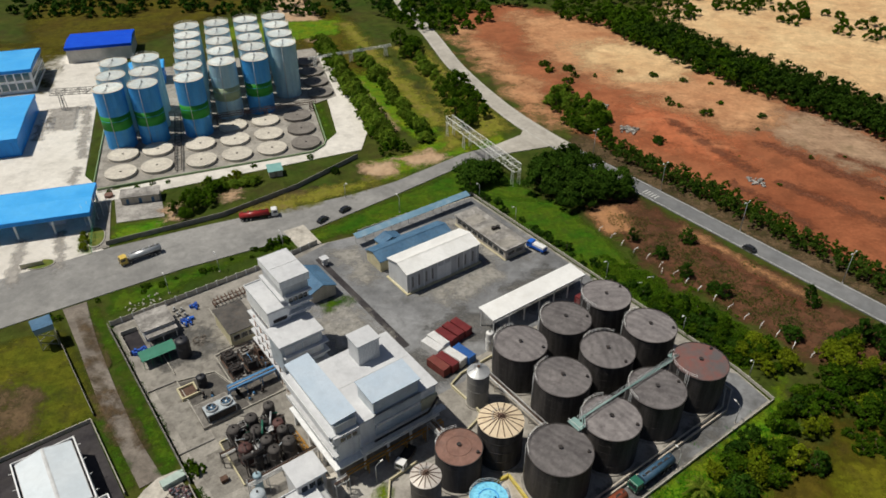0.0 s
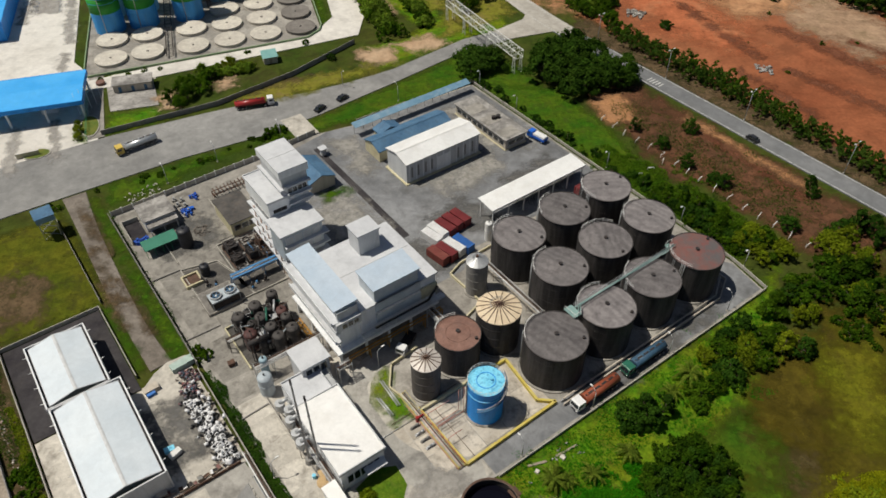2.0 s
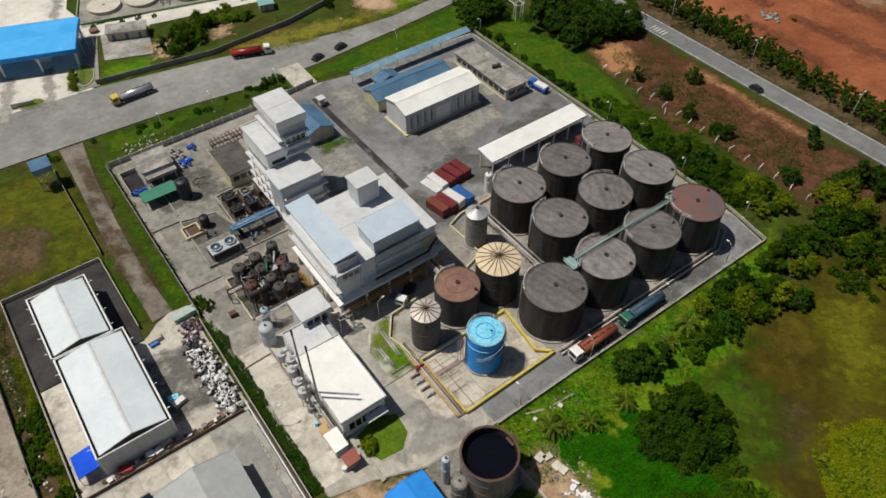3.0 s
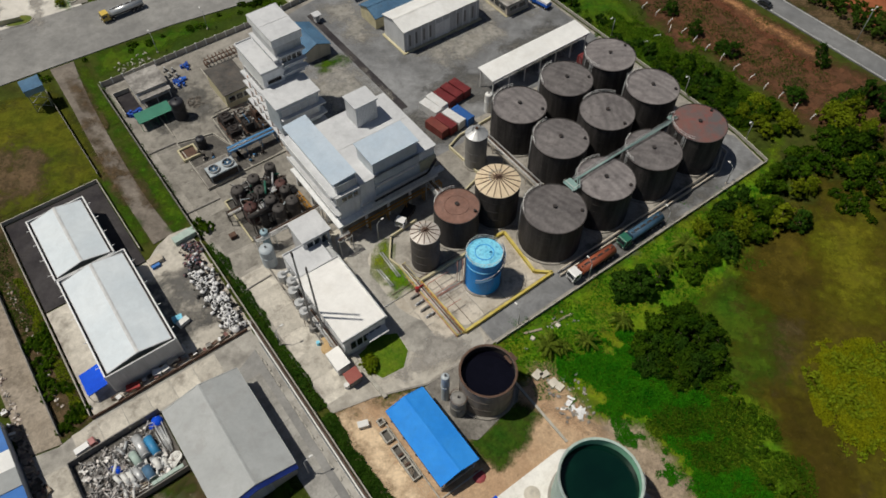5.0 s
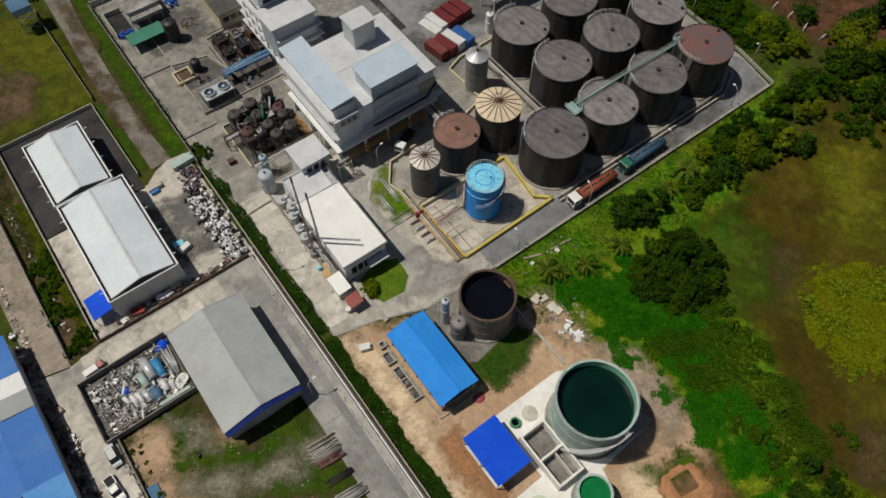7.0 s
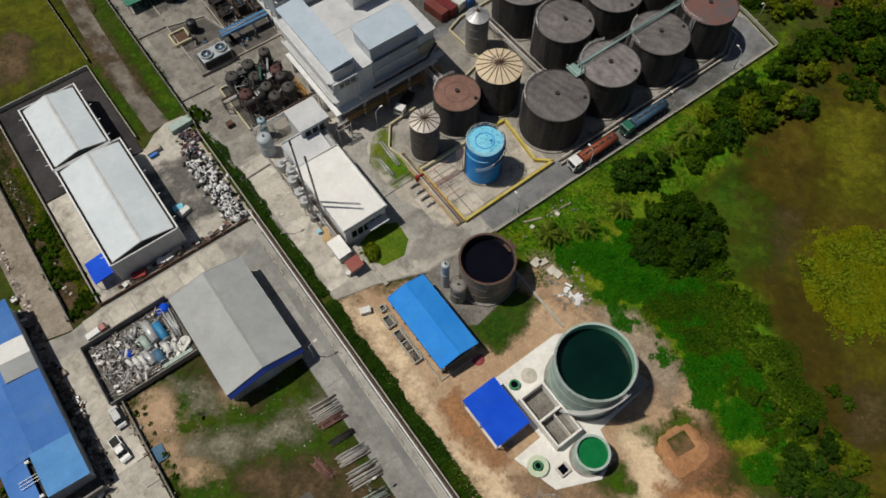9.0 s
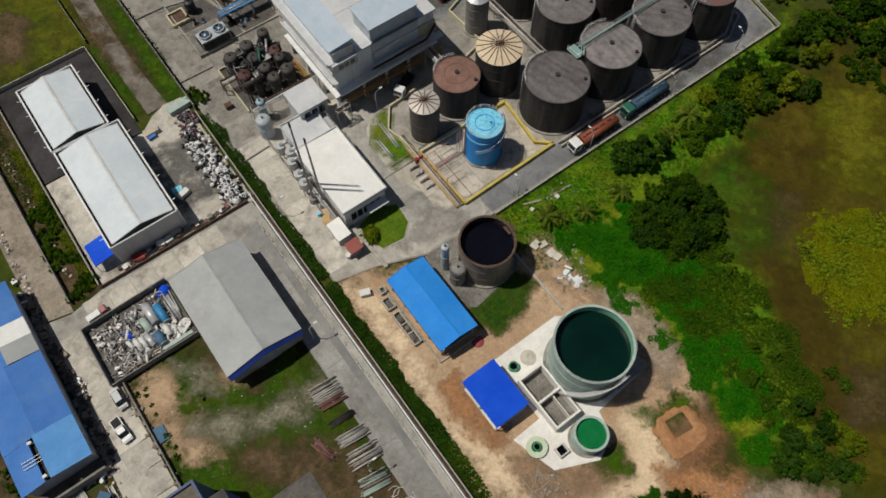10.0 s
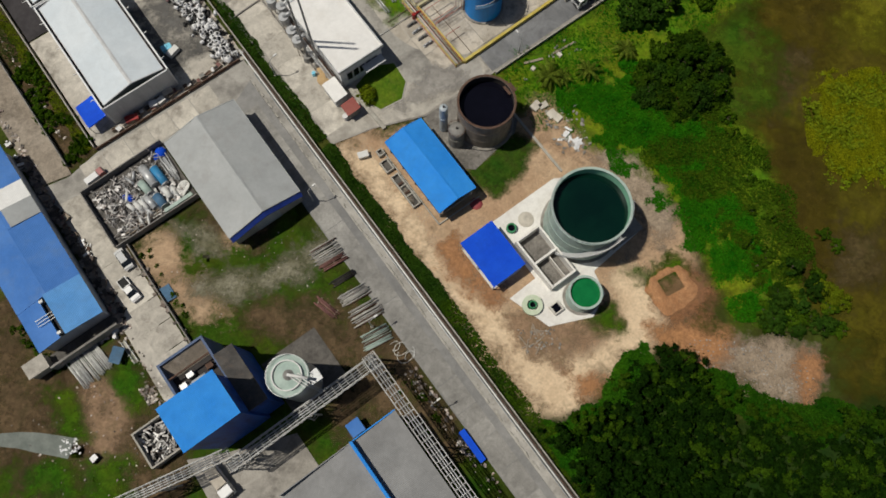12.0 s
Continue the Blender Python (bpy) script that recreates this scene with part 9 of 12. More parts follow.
for a, b, t in ((101, 51.9, 90), (77, 51.9, 90), (57.2, 52.0, 90), (138.6, 59.6, 180), (138.8, 80.5, 180), (138.8, 149.6, 180), (139.0, 169.3, 200), (46.0, 88.0, 0), (14.9, 77.2, 0), (111, 178, 90), (69, 181.3, 90), (48, 182, 90), (32, 180.6, 90), (140.5, 110, 180), (100.8, 197.4, -90), (6.2, 50.6, 0), (1.4, 24, 0), (1.8, 6, 0)):
    copy_thing(yl, at(a, b, 0.1, t))

# leaning white fence posts on the bank
fp = thing("fence_post", at(157.4, 129, 0.05, 4), "short white concrete fence post with long bent arm", "fence post", "posts of the broken fence")
part("shaft", Geo().bar((0, 0, -0.2), (0.1, 0, 0.9), 0.16), M_STEELWHITE, fp)
part("bent_top", Geo().bar((0.1, 0, 0.9), (1.75, 0.1, 1.35), 0.15), M_STEELWHITE, fp)
part("tip", Geo().bar((1.75, 0.1, 1.35), (1.85, 0.1, 0.85), 0.14), M_STEELWHITE, fp)
for k in range(1, 19):
    copy_thing(fp, at(157.0 + random.uniform(-0.5, 0.7), 129 - k * 5.0 + random.uniform(-0.4, 0.4), 0.05, random.uniform(-14, 20)))
for a, b, t in ((155.0, 101.2, 30), (149.4, 102.0, -50), (144.3, 102.0, -40), (148.4, 79.6, 10)):
    copy_thing(fp, at(a, b, 0.05, t))

# ---------------------------------------------------------------- vehicles
def wheels(root, xs, w, r=0.5):
    for x in xs:
        for s in (-1, 1):
            wh = part("wheel", Geo().tube((x, s * (w - 0.15), r), (x, s * (w + 0.15), r), r, 14), M_RUBBER, root)
            part("rim", Geo().tube((x, s * (w + 0.1), r), (x, s * (w + 0.18), r), r * 0.5, 10), M_GALV, wh)


def cab(root, x, paint, w=1.2, h=2.9, long=2.2):
    g = Geo()
    prof = [(0, 0.6), (long, 0.6), (long + 0.12, 1.5), (long - 0.18, h - 0.1), (long - 0.35, h), (0.05, h)]
    n = len(g.v)
    g.v += [(x + p, -w, z) for p, z in prof] + [(x + p, w, z) for p, z in prof]
    k = len(prof)
    g.f += [tuple(n + i for i in range(k)), tuple(n + k + i for i in reversed(range(k)))] + [(n + (i + 1) % k, n + i, n + k + i, n + k + (i + 1) % k) for i in range(k)]
    g.s += [False] * (k + 2)
    c = part("cab", g, paint, root)
    part("windscreen", Geo().slab([(x + long + 0.09, -w + 0.15, 1.65), (x + long + 0.09, w - 0.15, 1.65), (x + long - 0.12, w - 0.15, h - 0.3), (x + long - 0.12, -w + 0.15, h - 0.3)], 0.03), M_GLASSDARK, c)
    for s in (-1, 1):
        part("side_window", Geo().box(x + 0.7, x + long - 0.3, s * w - 0.02, s * w + 0.02, 1.7, h - 0.45), M_GLASSDARK, c)
        part("headlight", Geo().box(x + long + 0.02, x + long + 0.1, s * (w - 0.3) - 0.15, s * (w - 0.3) + 0.15, 0.8, 1.0), M_STEELWHITE, c)
        part("mirror", Geo().box(x + long - 0.2, x + long - 0.1, s * (w + 0.25) - 0.1, s * (w + 0.25) + 0.1, 1.8, 2.3), M_RUBBER, c)


def tanker(m, barrel, cabin, label, long=10.5, round_=True):
    root = thing("tanker_truck", m, label, "truck")
    part("chassis", Geo().box(-long / 2, long / 2 + 2.4, -0.45, 0.45, 0.7, 1.0), M_DARKSTEEL, root)
    g = Geo()
    n = 18
    s = len(g.v)
    for x in (-long / 2, long / 2 - 0.6):
        g.v += [(x, 1.22 * math.cos(2 * math.pi * i / n), 1.95 + 0.95 * math.sin(2 * math.pi * i / n)) for i in range(n)]
    g.f += [(s + i, s + n + i, s + n + (i + 1) % n, s + (i + 1) % n) for i in range(n)] + [tuple(s + i for i in range(n)), tuple(s + n + i for i in reversed(range(n)))]
    g.s += [True] * n + [False] * 2
    part("barrel", g, barrel, root)
    part("top_walkway", Geo().box(-long / 2 + 0.3, long / 2 - 0.9, -0.22, 0.22, 2.88, 2.96), M_DARKSTEEL, root)
    for k in range(5):
        part("manhole", Geo().cyl(-long / 2 + 1.2 + k * (long - 2.6) / 4, 0, 2.9, 3.1, 0.28, n=12), barrel, root)
    cab(root, long / 2, cabin)
    wheels(root, (-long / 2 + 0.9, -long / 2 + 2.2, -long / 2 + 3.5, long / 2 - 0.8, long / 2 + 1.5), 1.05)
    return root


M_TANKERBLUE = mat("dull_blue_tanker", (0.035, 0.085, 0.15), (0.055, 0.12, 0.19), scale=0.5, rough=0.5, streak=6, dark=(0.03, 0.04, 0.06), amount=0.5)
tanker(at(80.5, 53.7, 0.26, 180), M_REDTRUCK, M_TRUCKWHITE, "brown-red tanker truck with white cab, parked on the lane")
tanker(at(95.8, 53.9, 0.26, 180), M_TANKERBLUE, M_TRUCKGREEN, "dark blue tanker truck with green cab, parked on the lane")
tanker(at(32.0, 203.2, 0.26, 182), mat("silver_tanker", (0.5, 0.52, 0.54), (0.6, 0.62, 0.64), rough=0.35, metal=0.5), M_TRUCKYELLOW, "silver tanker truck with yellow cab on the road")
tanker(at(69.5, 203.6, 0.26, -20), M_CARRED, M_TRUCKWHITE, "red tanker truck with white cab on the road")


def car(m, paint, label, pickup=False):
    root = thing("pickup_truck" if pickup else "car", m, label, "car")
    L, w = (5.2, 0.92) if pickup else (4.4, 0.88)
    g = Geo()

    def loft(prof, ww, taper=0.0):
        n, k = len(g.v), len(prof)
        top = max(z for _, z in prof)
        g.v += [(x, -ww + taper * (z == top), z) for x, z in prof] + [(x, ww - taper * (z == top), z) for x, z in prof]
        g.f += [tuple(n + i for i in range(k)), tuple(n + k + i for i in reversed(range(k)))] + [(n + (i + 1) % k, n + i, n + k + i, n + k + (i + 1) % k) for i in range(k)]
        g.s += [False] * (k + 2)

    loft([(-L / 2, 0.35), (L / 2, 0.35), (L / 2 + 0.05, 0.7), (L / 2 - 0.3, 0.92), (-L / 2 + 0.05, 0.98), (-L / 2, 0.7)], w)
    part("body", g, paint, root)
    g = Geo()
    x0, x1 = (-0.6, 1.3) if pickup else (-1.7, 1.2)
    loft([(x0, 0.95), (x1 + 0.35, 0.92), (x1 - 0.35, 1.5), (x0 + 0.35, 1.52)], w - 0.06, 0.14)
    part("cabin_glass", g, M_GLASSDARK, root)
    part("roof_panel", Geo().box(x0 + 0.4, x1 - 0.4, -w + 0.24, w - 0.24, 1.51, 1.56), paint, root)
    if pickup:
        part("load_bed", Geo().box(-L / 2 + 0.15, -0.75, -w + 0.15, w - 0.15, 0.98, 1.0), M_RUBBER, root)
    for s in (-1, 1):
        part("headlight", Geo().box(L / 2 - 0.08, L / 2 + 0.04, s * 0.62 - 0.16, s * 0.62 + 0.16, 0.62, 0.78), M_STEELWHITE, root)
    wheels(root, (-L / 2 + 0.85, L / 2 - 0.85), w - 0.02, 0.33)
    return root


car(at(-30.7, 56.1, 0.25, -84), M_TRUCKWHITE, "white pickup truck parked on the lane", True)
car(at(87.0, 188.6, 0.26, 20), M_CARDARK, "dark car driving on the road")
car(at(96.3, 189.8, 0.26, 15), M_CARDARK, "dark car driving on the road")
car(at(187.2, 93, 0.28, 90), M_CARDARK, "dark maroon car on the highway")
car(at(-28.6, 61.6, 0.25, -88), mat("silver_car_paint", (0.4, 0.41, 0.42), (0.45, 0.46, 0.47), rough=0.3), "silver car parked beside the scrap wall")


def lorry(m, cabin, bed, label, load=None):
    root = thing("flatbed_truck", m, label, "truck")
    part("chassis", Geo().box(-3.2, 3.6, -0.4, 0.4, 0.6, 0.9), M_DARKSTEEL, root)
    part("bed", Geo().box(-3.2, 1.3, -1.15, 1.15, 0.9, 1.1).box(-3.2, -3.1, -1.15, 1.15, 1.1, 1.7).box(-3.1, 1.3, -1.15, -1.05, 1.1, 1.7).box(-3.1, 1.3, 1.05, 1.15, 1.1, 1.7), bed, root)
    if load:
        part("load", Geo().box(-3.0, 1.2, -1.0, 1.0, 1.1, 2.3), load, root)
    cab(root, 1.5, cabin, 1.1, 2.6, 1.9)
    wheels(root, (-2.3, 2.6), 0.95, 0.45)
    return root


lorry(at(133.4, 133.0, 0.27, 100), M_BLUEPAINT, M_BLUEPAINT, "blue flatbed truck parked by the yard wall", M_TRUCKWHITE)
lorry(at(54.3, 89.2, 0.27, -150), M_TRUCKWHITE, M_DARKSTEEL, "white truck under the pipe bridge")
lorry(at(-24.9, 79.1, 0.25, 5) @ Matrix.Scale(0.62, 4), mat("faded_red_paint", (0.35, 0.12, 0.12), (0.4, 0.16, 0.15), rough=0.5), M_WHITEBOX, "small lorry with white load bed and red cab", M_TRUCKWHITE)
lorry(at(-34.9, 17.6, 0.25, -85), M_TRUCKWHITE, M_WHITEBOX, "pale lorry with covered load", M_WALLBEIGE)

# ---------------------------------------------------------------- containers
def container(a, b, turn, material, label):
    root = thing("shipping_container", at(a, b, 0.27, turn), label, "container", "containers in the yard")
    g = Geo().box(-3.03, 3.03, -1.2, 1.2, 0.12, 2.55)
    for k in range(20):
        x = -2.85 + k * 0.3
        for s in (-1, 1):
            g.box(x, x + 0.14, s * 1.2 - 0.02, s * 1.2 + 0.02, 0.25, 2.4)
        g.box(x, x + 0.14, -1.1, 1.1, 2.55, 2.58)
    part("body", g, material, root)
    for x in (-3.0, 3.0):
        for y in (-1.18, 1.18):
            part("corner_post", Geo().box(x - 0.07, x + 0.07, y - 0.07, y + 0.07, 0, 2.6), material, root)
    d = part("door", Geo().box(-3.08, -3.03, -1.1, 1.1, 0.2, 2.45), material, root)
    part("lock_rod", Geo().bar((-3.1, -0.3, 0.25), (-3.1, -0.3, 2.4), 0.05).bar((-3.1, 0.3, 0.25), (-3.1, 0.3, 2.4), 0.05), M_GALV, d)
    return root


for a, b, mm, lb in ((79.7, 114.6, M_WHITEBOX, "white ribbed steel shipping container"), (82.2, 115.5, M_WHITEBOX, "white ribbed steel shipping container"), (84.8, 115.7, M_REDBOX, "dark maroon ribbed shipping container"),
                     (87.7, 116.3, M_REDBOX, "maroon ribbed steel shipping container"), (90.5, 116.5, M_REDBOX, "maroon ribbed steel shipping container"), (76.9, 108.0, M_RUSTBOX, "rusty red shipping container"),
                     (79.5, 107.9, M_REDBOX, "dark maroon ribbed shipping container"), (82.2, 108.1, M_WHITEBOX, "white ribbed steel shipping container"), (84.8, 107.7, M_BLUEBOX, "blue ribbed steel shipping container")):
    container(a, b, -80 + random.uniform(-2, 2), mm, lb)
container(127.2, 105.8, 0, M_REDBOX, "red container beside the canopy")
container(120.5, 117.6, 0, M_REDBOX, "red container behind the canopy")
container(114.0, 117.6, 0, M_REDBOX, "red container behind the canopy")


# ---------------------------------------------------------------- process equipment
M_DRUMBLACK = mat("black_plastic_tank", (0.015, 0.016, 0.022), (0.025, 0.026, 0.033), scale=0.6, rough=0.5)


def vessel(a, b, r, h, material, label, z=0.25, legs=0.0):
    root = thing("process_vessel", at(a, b, z), label, "vessel")
    part("shell", Geo().cyl(0, 0, legs, h, r, n=24, caps=False), material, root)
    part("head", Geo().dome(0, 0, h, r, r * 0.4, 24), material, root)
    part("nozzle", Geo().cyl(0, 0, h + r * 0.3, h + r * 0.4 + 0.5, 0.18, n=10), M_DARKSTEEL, root)
    part("ring", Geo().ring(0, 0, h * 0.6, h * 0.6 + 0.15, r - 0.02, r + 0.08, 24), material, root)
    part("skirt", Geo().cyl(0, 0, 0, legs + 0.3, r * 0.92, n=20), M_DARKSTEEL, root)
    return root


setting("vessel_floor", Geo().prism([(22.8, 104.4), (22.8, 118.2), (36.4, 118.4), (37, 104.4)], 0.2, 0.3), M_OILFLOOR, at(0, 0), "oil-stained dark concrete floor", "pavement")
setting("machine_floor", Geo().prism([(32, 130.2), (32, 144), (42.4, 144), (42.4, 126), (34, 124.5)], 0.2, 0.3), M_OILFLOOR, at(0, 0), "oil-stained dark machine floor", "pavement")
rng = random.Random(5)
M_VESSELDARK = mat("sooty_vessel_steel", (0.035, 0.032, 0.031), (0.085, 0.075, 0.07), scale=0.5, rough=0.7, bump=0.1, streak=8, dark=(0.02, 0.018, 0.017), amount=0.7, blotch=0.2)
M_MAROONVESSEL = mat("maroon_vessel_steel", (0.075, 0.03, 0.028), (0.11, 0.05, 0.044), scale=0.5, rough=0.7, bump=0.1, streak=8, dark=(0.03, 0.02, 0.02), amount=0.7, blotch=0.2)
for k, (a, b, r, h) in enumerate(((25.6, 115.2, 1.5, 5.8), (28.2, 115.8, 1.2, 5.2), (30.0, 115.6, 1.5, 6.4), (34.5, 115.6, 1.3, 7.6), (32.2, 113.2, 1.1, 6.0), (29.6, 111.6, 1.45, 6.4), (25.8, 109.6, 1.55, 5.0), (27.4, 112.6, 1.0, 4.6),
                                  (30.2, 107.8, 1.35, 6.2), (30.6, 104.9, 1.4, 5.6), (34.4, 111.0, 1.3, 6.0), (34.2, 105.2, 1.5, 5.6), (34.2, 108.2, 1.2, 6.6), (27.4, 106.6, 1.0, 4.4), (36.0, 113.4, 0.9, 4.6))):
    mm = M_MAROONVESSEL if k in (6, 10) else (M_VESSELDARK, M_TANK, M_VESSELDARK)[k % 3]
    vessel(a, b, r, h, mm, "dark maroon insulated process vessel" if k in (6, 10) else "sooty dark process vessel with domed top", legs=0.8)
vessel(23.0, 96.6, 1.6, 5.2, M_PALESTEEL, "pale grey process vessel with domed top")
vessel(24.8, 101.0, 0.9, 5.4, mat("pale_blue_steel", (0.25, 0.36, 0.42), (0.3, 0.42, 0.48), rough=0.5), "pale blue upright process vessel")
vessel(35.2, 47.8, 0.8, 9.0, M_PALESTEEL, "slim grey stack beside the open tank")
v = vessel(35.6, 44.2, 1.6, 5.2, M_GREYTANK, "rusty grey dosing vessel beside the open tank")
rl = Geo()
railing(rl, 1.7, 5.3, n=12)
part("guard_rail", rl, M_RUST, v)
vessel(92.2, 106.4, 1.0, 5.6, M_STEELWHITE, "white upright gas vessel by the canopy")
for k in range(4):
    root = thing("drum_vessel", at(25 + rng.uniform(0, 10), 106 + rng.uniform(0, 11), 0.3, rng.choice((0, 90)) + rng.uniform(-4, 4)), "sooty horizontal drum vessel on saddles", "vessel")
    r_, h_, l_ = rng.uniform(0.5, 0.9), rng.uniform(1.2, 6.0), rng.uniform(1.5, 2.6)
    part("drum", Geo().tube((-l_, 0, h_), (l_, 0, h_), r_, 16), (M_DARKSTEEL, M_TANK, M_GREYTANK)[k % 3], root)
    part("saddle", Geo().box(-l_ * 0.6 - 0.1, -l_ * 0.6 + 0.1, -r_ * 0.8, r_ * 0.8, 0, h_), M_DARKSTEEL, root)
    part("saddle", Geo().box(l_ * 0.6 - 0.1, l_ * 0.6 + 0.1, -r_ * 0.8, r_ * 0.8, 0, h_), M_DARKSTEEL, root)
    part("manway", Geo().cyl(0, 0, h_ + r_ * 0.9, h_ + r_ + 0.25, 0.28, n=12), M_GREYTANK, root)
root = thing("vessel_steelwork", at(30.0, 111.0, 0.25), "dense dark steel platforms and pipes among the vessels", "steelwork")
for z in (3.0, 4.8):
    for k in range(4):
        part("beam", Geo().bar((-5.8, -5 + k * 3.3, z), (5.8, -5 + k * 3.3, z), 0.16), M_DARKSTEEL, root)
        part("beam", Geo().bar((-5.8 + k * 3.8, -5.2, z), (-5.8 + k * 3.8, 5.2, z), 0.16), M_DARKSTEEL, root)
for k in range(60):
    x, y, z = rng.uniform(-6.0, 6.0), rng.uniform(-6, 5.5), rng.uniform(1, 5.5)
    dx, dy, dz = rng.choice(((rng.uniform(1.5, 5), 0, 0), (0, rng.uniform(1.5, 5), 0), (0, 0, rng.uniform(1, 3))))
    part("pipe", Geo().tube((x, y, z), (min(x + dx, 7), min(y + dy, 7), z + dz), rng.uniform(0.06, 0.17), 6), rng.choice((M_GALV, M_DARKSTEEL, M_DARKSTEEL, M_TANK, M_TANK, M_RUST, M_GREYTANK, M_DARKSTEEL)), root)
for k in range(44):
    x, y, z = rng.uniform(-5.6, 5.6), rng.uniform(-6, 5.4), rng.uniform(2.5, 6.6)
    dx, dy, dz = rng.uniform(-2.2, 2.2), rng.uniform(-2.2, 2.2), rng.uniform(-1.6, 1.2)
    part("pipe", Geo().tube((x, y, z), (x + dx, y + dy, z + dz), rng.uniform(0.05, 0.2), 6), rng.choice((M_DARKSTEEL, M_DARKSTEEL, M_GALV, M_TANK, M_TANK, M_TRUCKGREEN, M_RUST, M_PALESTEEL)), root)
for x, y, z, w, l in ((2.4, 1.6, 5.0, 0.7, 2.2), (-1.6, -2.6, 4.4, 0.8, 1.4), (-2.4, 4.4, 4.8, 0.9, 0.8)):
    part("grating", Geo().box(x - w, x + w, y - l, y + l, z, z + 0.08), M_GALV, root)
    for q in ((x - w, y - l, x + w, y - l), (x + w, y - l, x + w, y + l), (x - w, y + l, x + w, y + l)):
        part("rail", Geo().bar((q[0], q[1], z + 1.0), (q[2], q[3], z + 1.0), 0.07), M_GALV, root)
for k in range(3):
    part("transfer_duct", Geo().tube((-2.5 + k * 2.6, -3.0 + k * 1.6, 6.4), (-1.0 + k * 2.6, 0.5 + k * 1.2, 7.0), 0.24, 12), (M_DARKSTEEL, M_TRUCKGREEN, M_GALV)[k], root)
for x in (-5.8, -1.2, 3.4, 5.8):
    for y in (-5.2, 0, 5.2):
        part("column", Geo().box(x - 0.1, x + 0.1, y - 0.1, y + 0.1, 0, 5.0), M_DARKSTEEL, root)
wall_run("vessel_bund", [(22.6, 104), (22.6, 118.4), (36.6, 118.6)], 0.6, 0.3, M_PALEYELLOW, "low cream bund wall round the vessels", 3.0, None, 0.25)
wall_run("vessel_bund", [(22.0, 98), (22.0, 64)], 0.5, 0.2, M_SHADOWWALL, "low dark drain kerb by the boiler house", 3.0, None, 0.25)

# cooling towers on a basin
root = thing("cooling_unit", at(26.4, 128.2, 0.25), "grey twin-fan cooling unit on a concrete basin", "cooling unit")
part("basin", Geo().box(-5.2, 3.4, -4.0, 4.2, 0, 0.8), M_CONC, root)
part("basin_floor", Geo().box(-4.9, 3.1, -3.7, 3.9, 0.8, 0.84), M_OILGRAVEL, root)
part("casing", Geo().box(-3.6, 3.4, -3.4, 0.2, 0.8, 3.2), M_PALESTEEL, root)
for x in (-1.9, 1.7):
    part("fan_ring", Geo().ring(x, -1.6, 3.2, 3.8, 1.2, 1.4, 24), M_GALV, root)
    part("fan_floor", Geo().cyl(x, -1.6, 3.2, 3.25, 1.2, n=24), M_DARKSTEEL, root)
    for k in range(6):
        part("fan_blade", Geo().add(Geo().box(0.1, 1.1, -0.16, 0.16, 3.4, 3.46), Matrix.Translation((x, -1.6, 0)) @ pose(0, 0, 0, 0, 0, k * 60)), M_STEELBLUE, root)
    part("fan_hub", Geo().cyl(x, -1.6, 3.3, 3.6, 0.25, n=12), M_STEELWHITE, root)
part("louvres", Geo().box(-3.7, -3.6, -3.2, 0, 1.0, 2.8).box(-3.4, 3.2, -3.5, -3.4, 1.0, 2.8), M_DARKSTEEL, root)
vessel(26.3, 138.5, 1.2, 3.0, M_DRUMBLACK, "squat black plastic water tank")
vessel(26.6, 151.8, 1.75, 5.2, M_DRUMBLACK, "tall black plastic water tank")
root = thing("sump", at(22.5, 138.2, 0.25), "cream concrete sump with dark water", "basin")
part("sump_wall", Geo().box(-2.2, 2.2, -2.2, -1.8, 0, 0.9).box(-2.2, 2.2, 1.8, 2.2, 0, 0.9).box(-2.2, -1.8, -1.8, 1.8, 0, 0.9).box(1.8, 2.2, -1.8, 1.8, 0, 0.9), M_PALEYELLOW, root)
part("water", Geo().box(-1.8, 1.8, -1.8, 1.8, 0, 0.4), M_RUST, root)

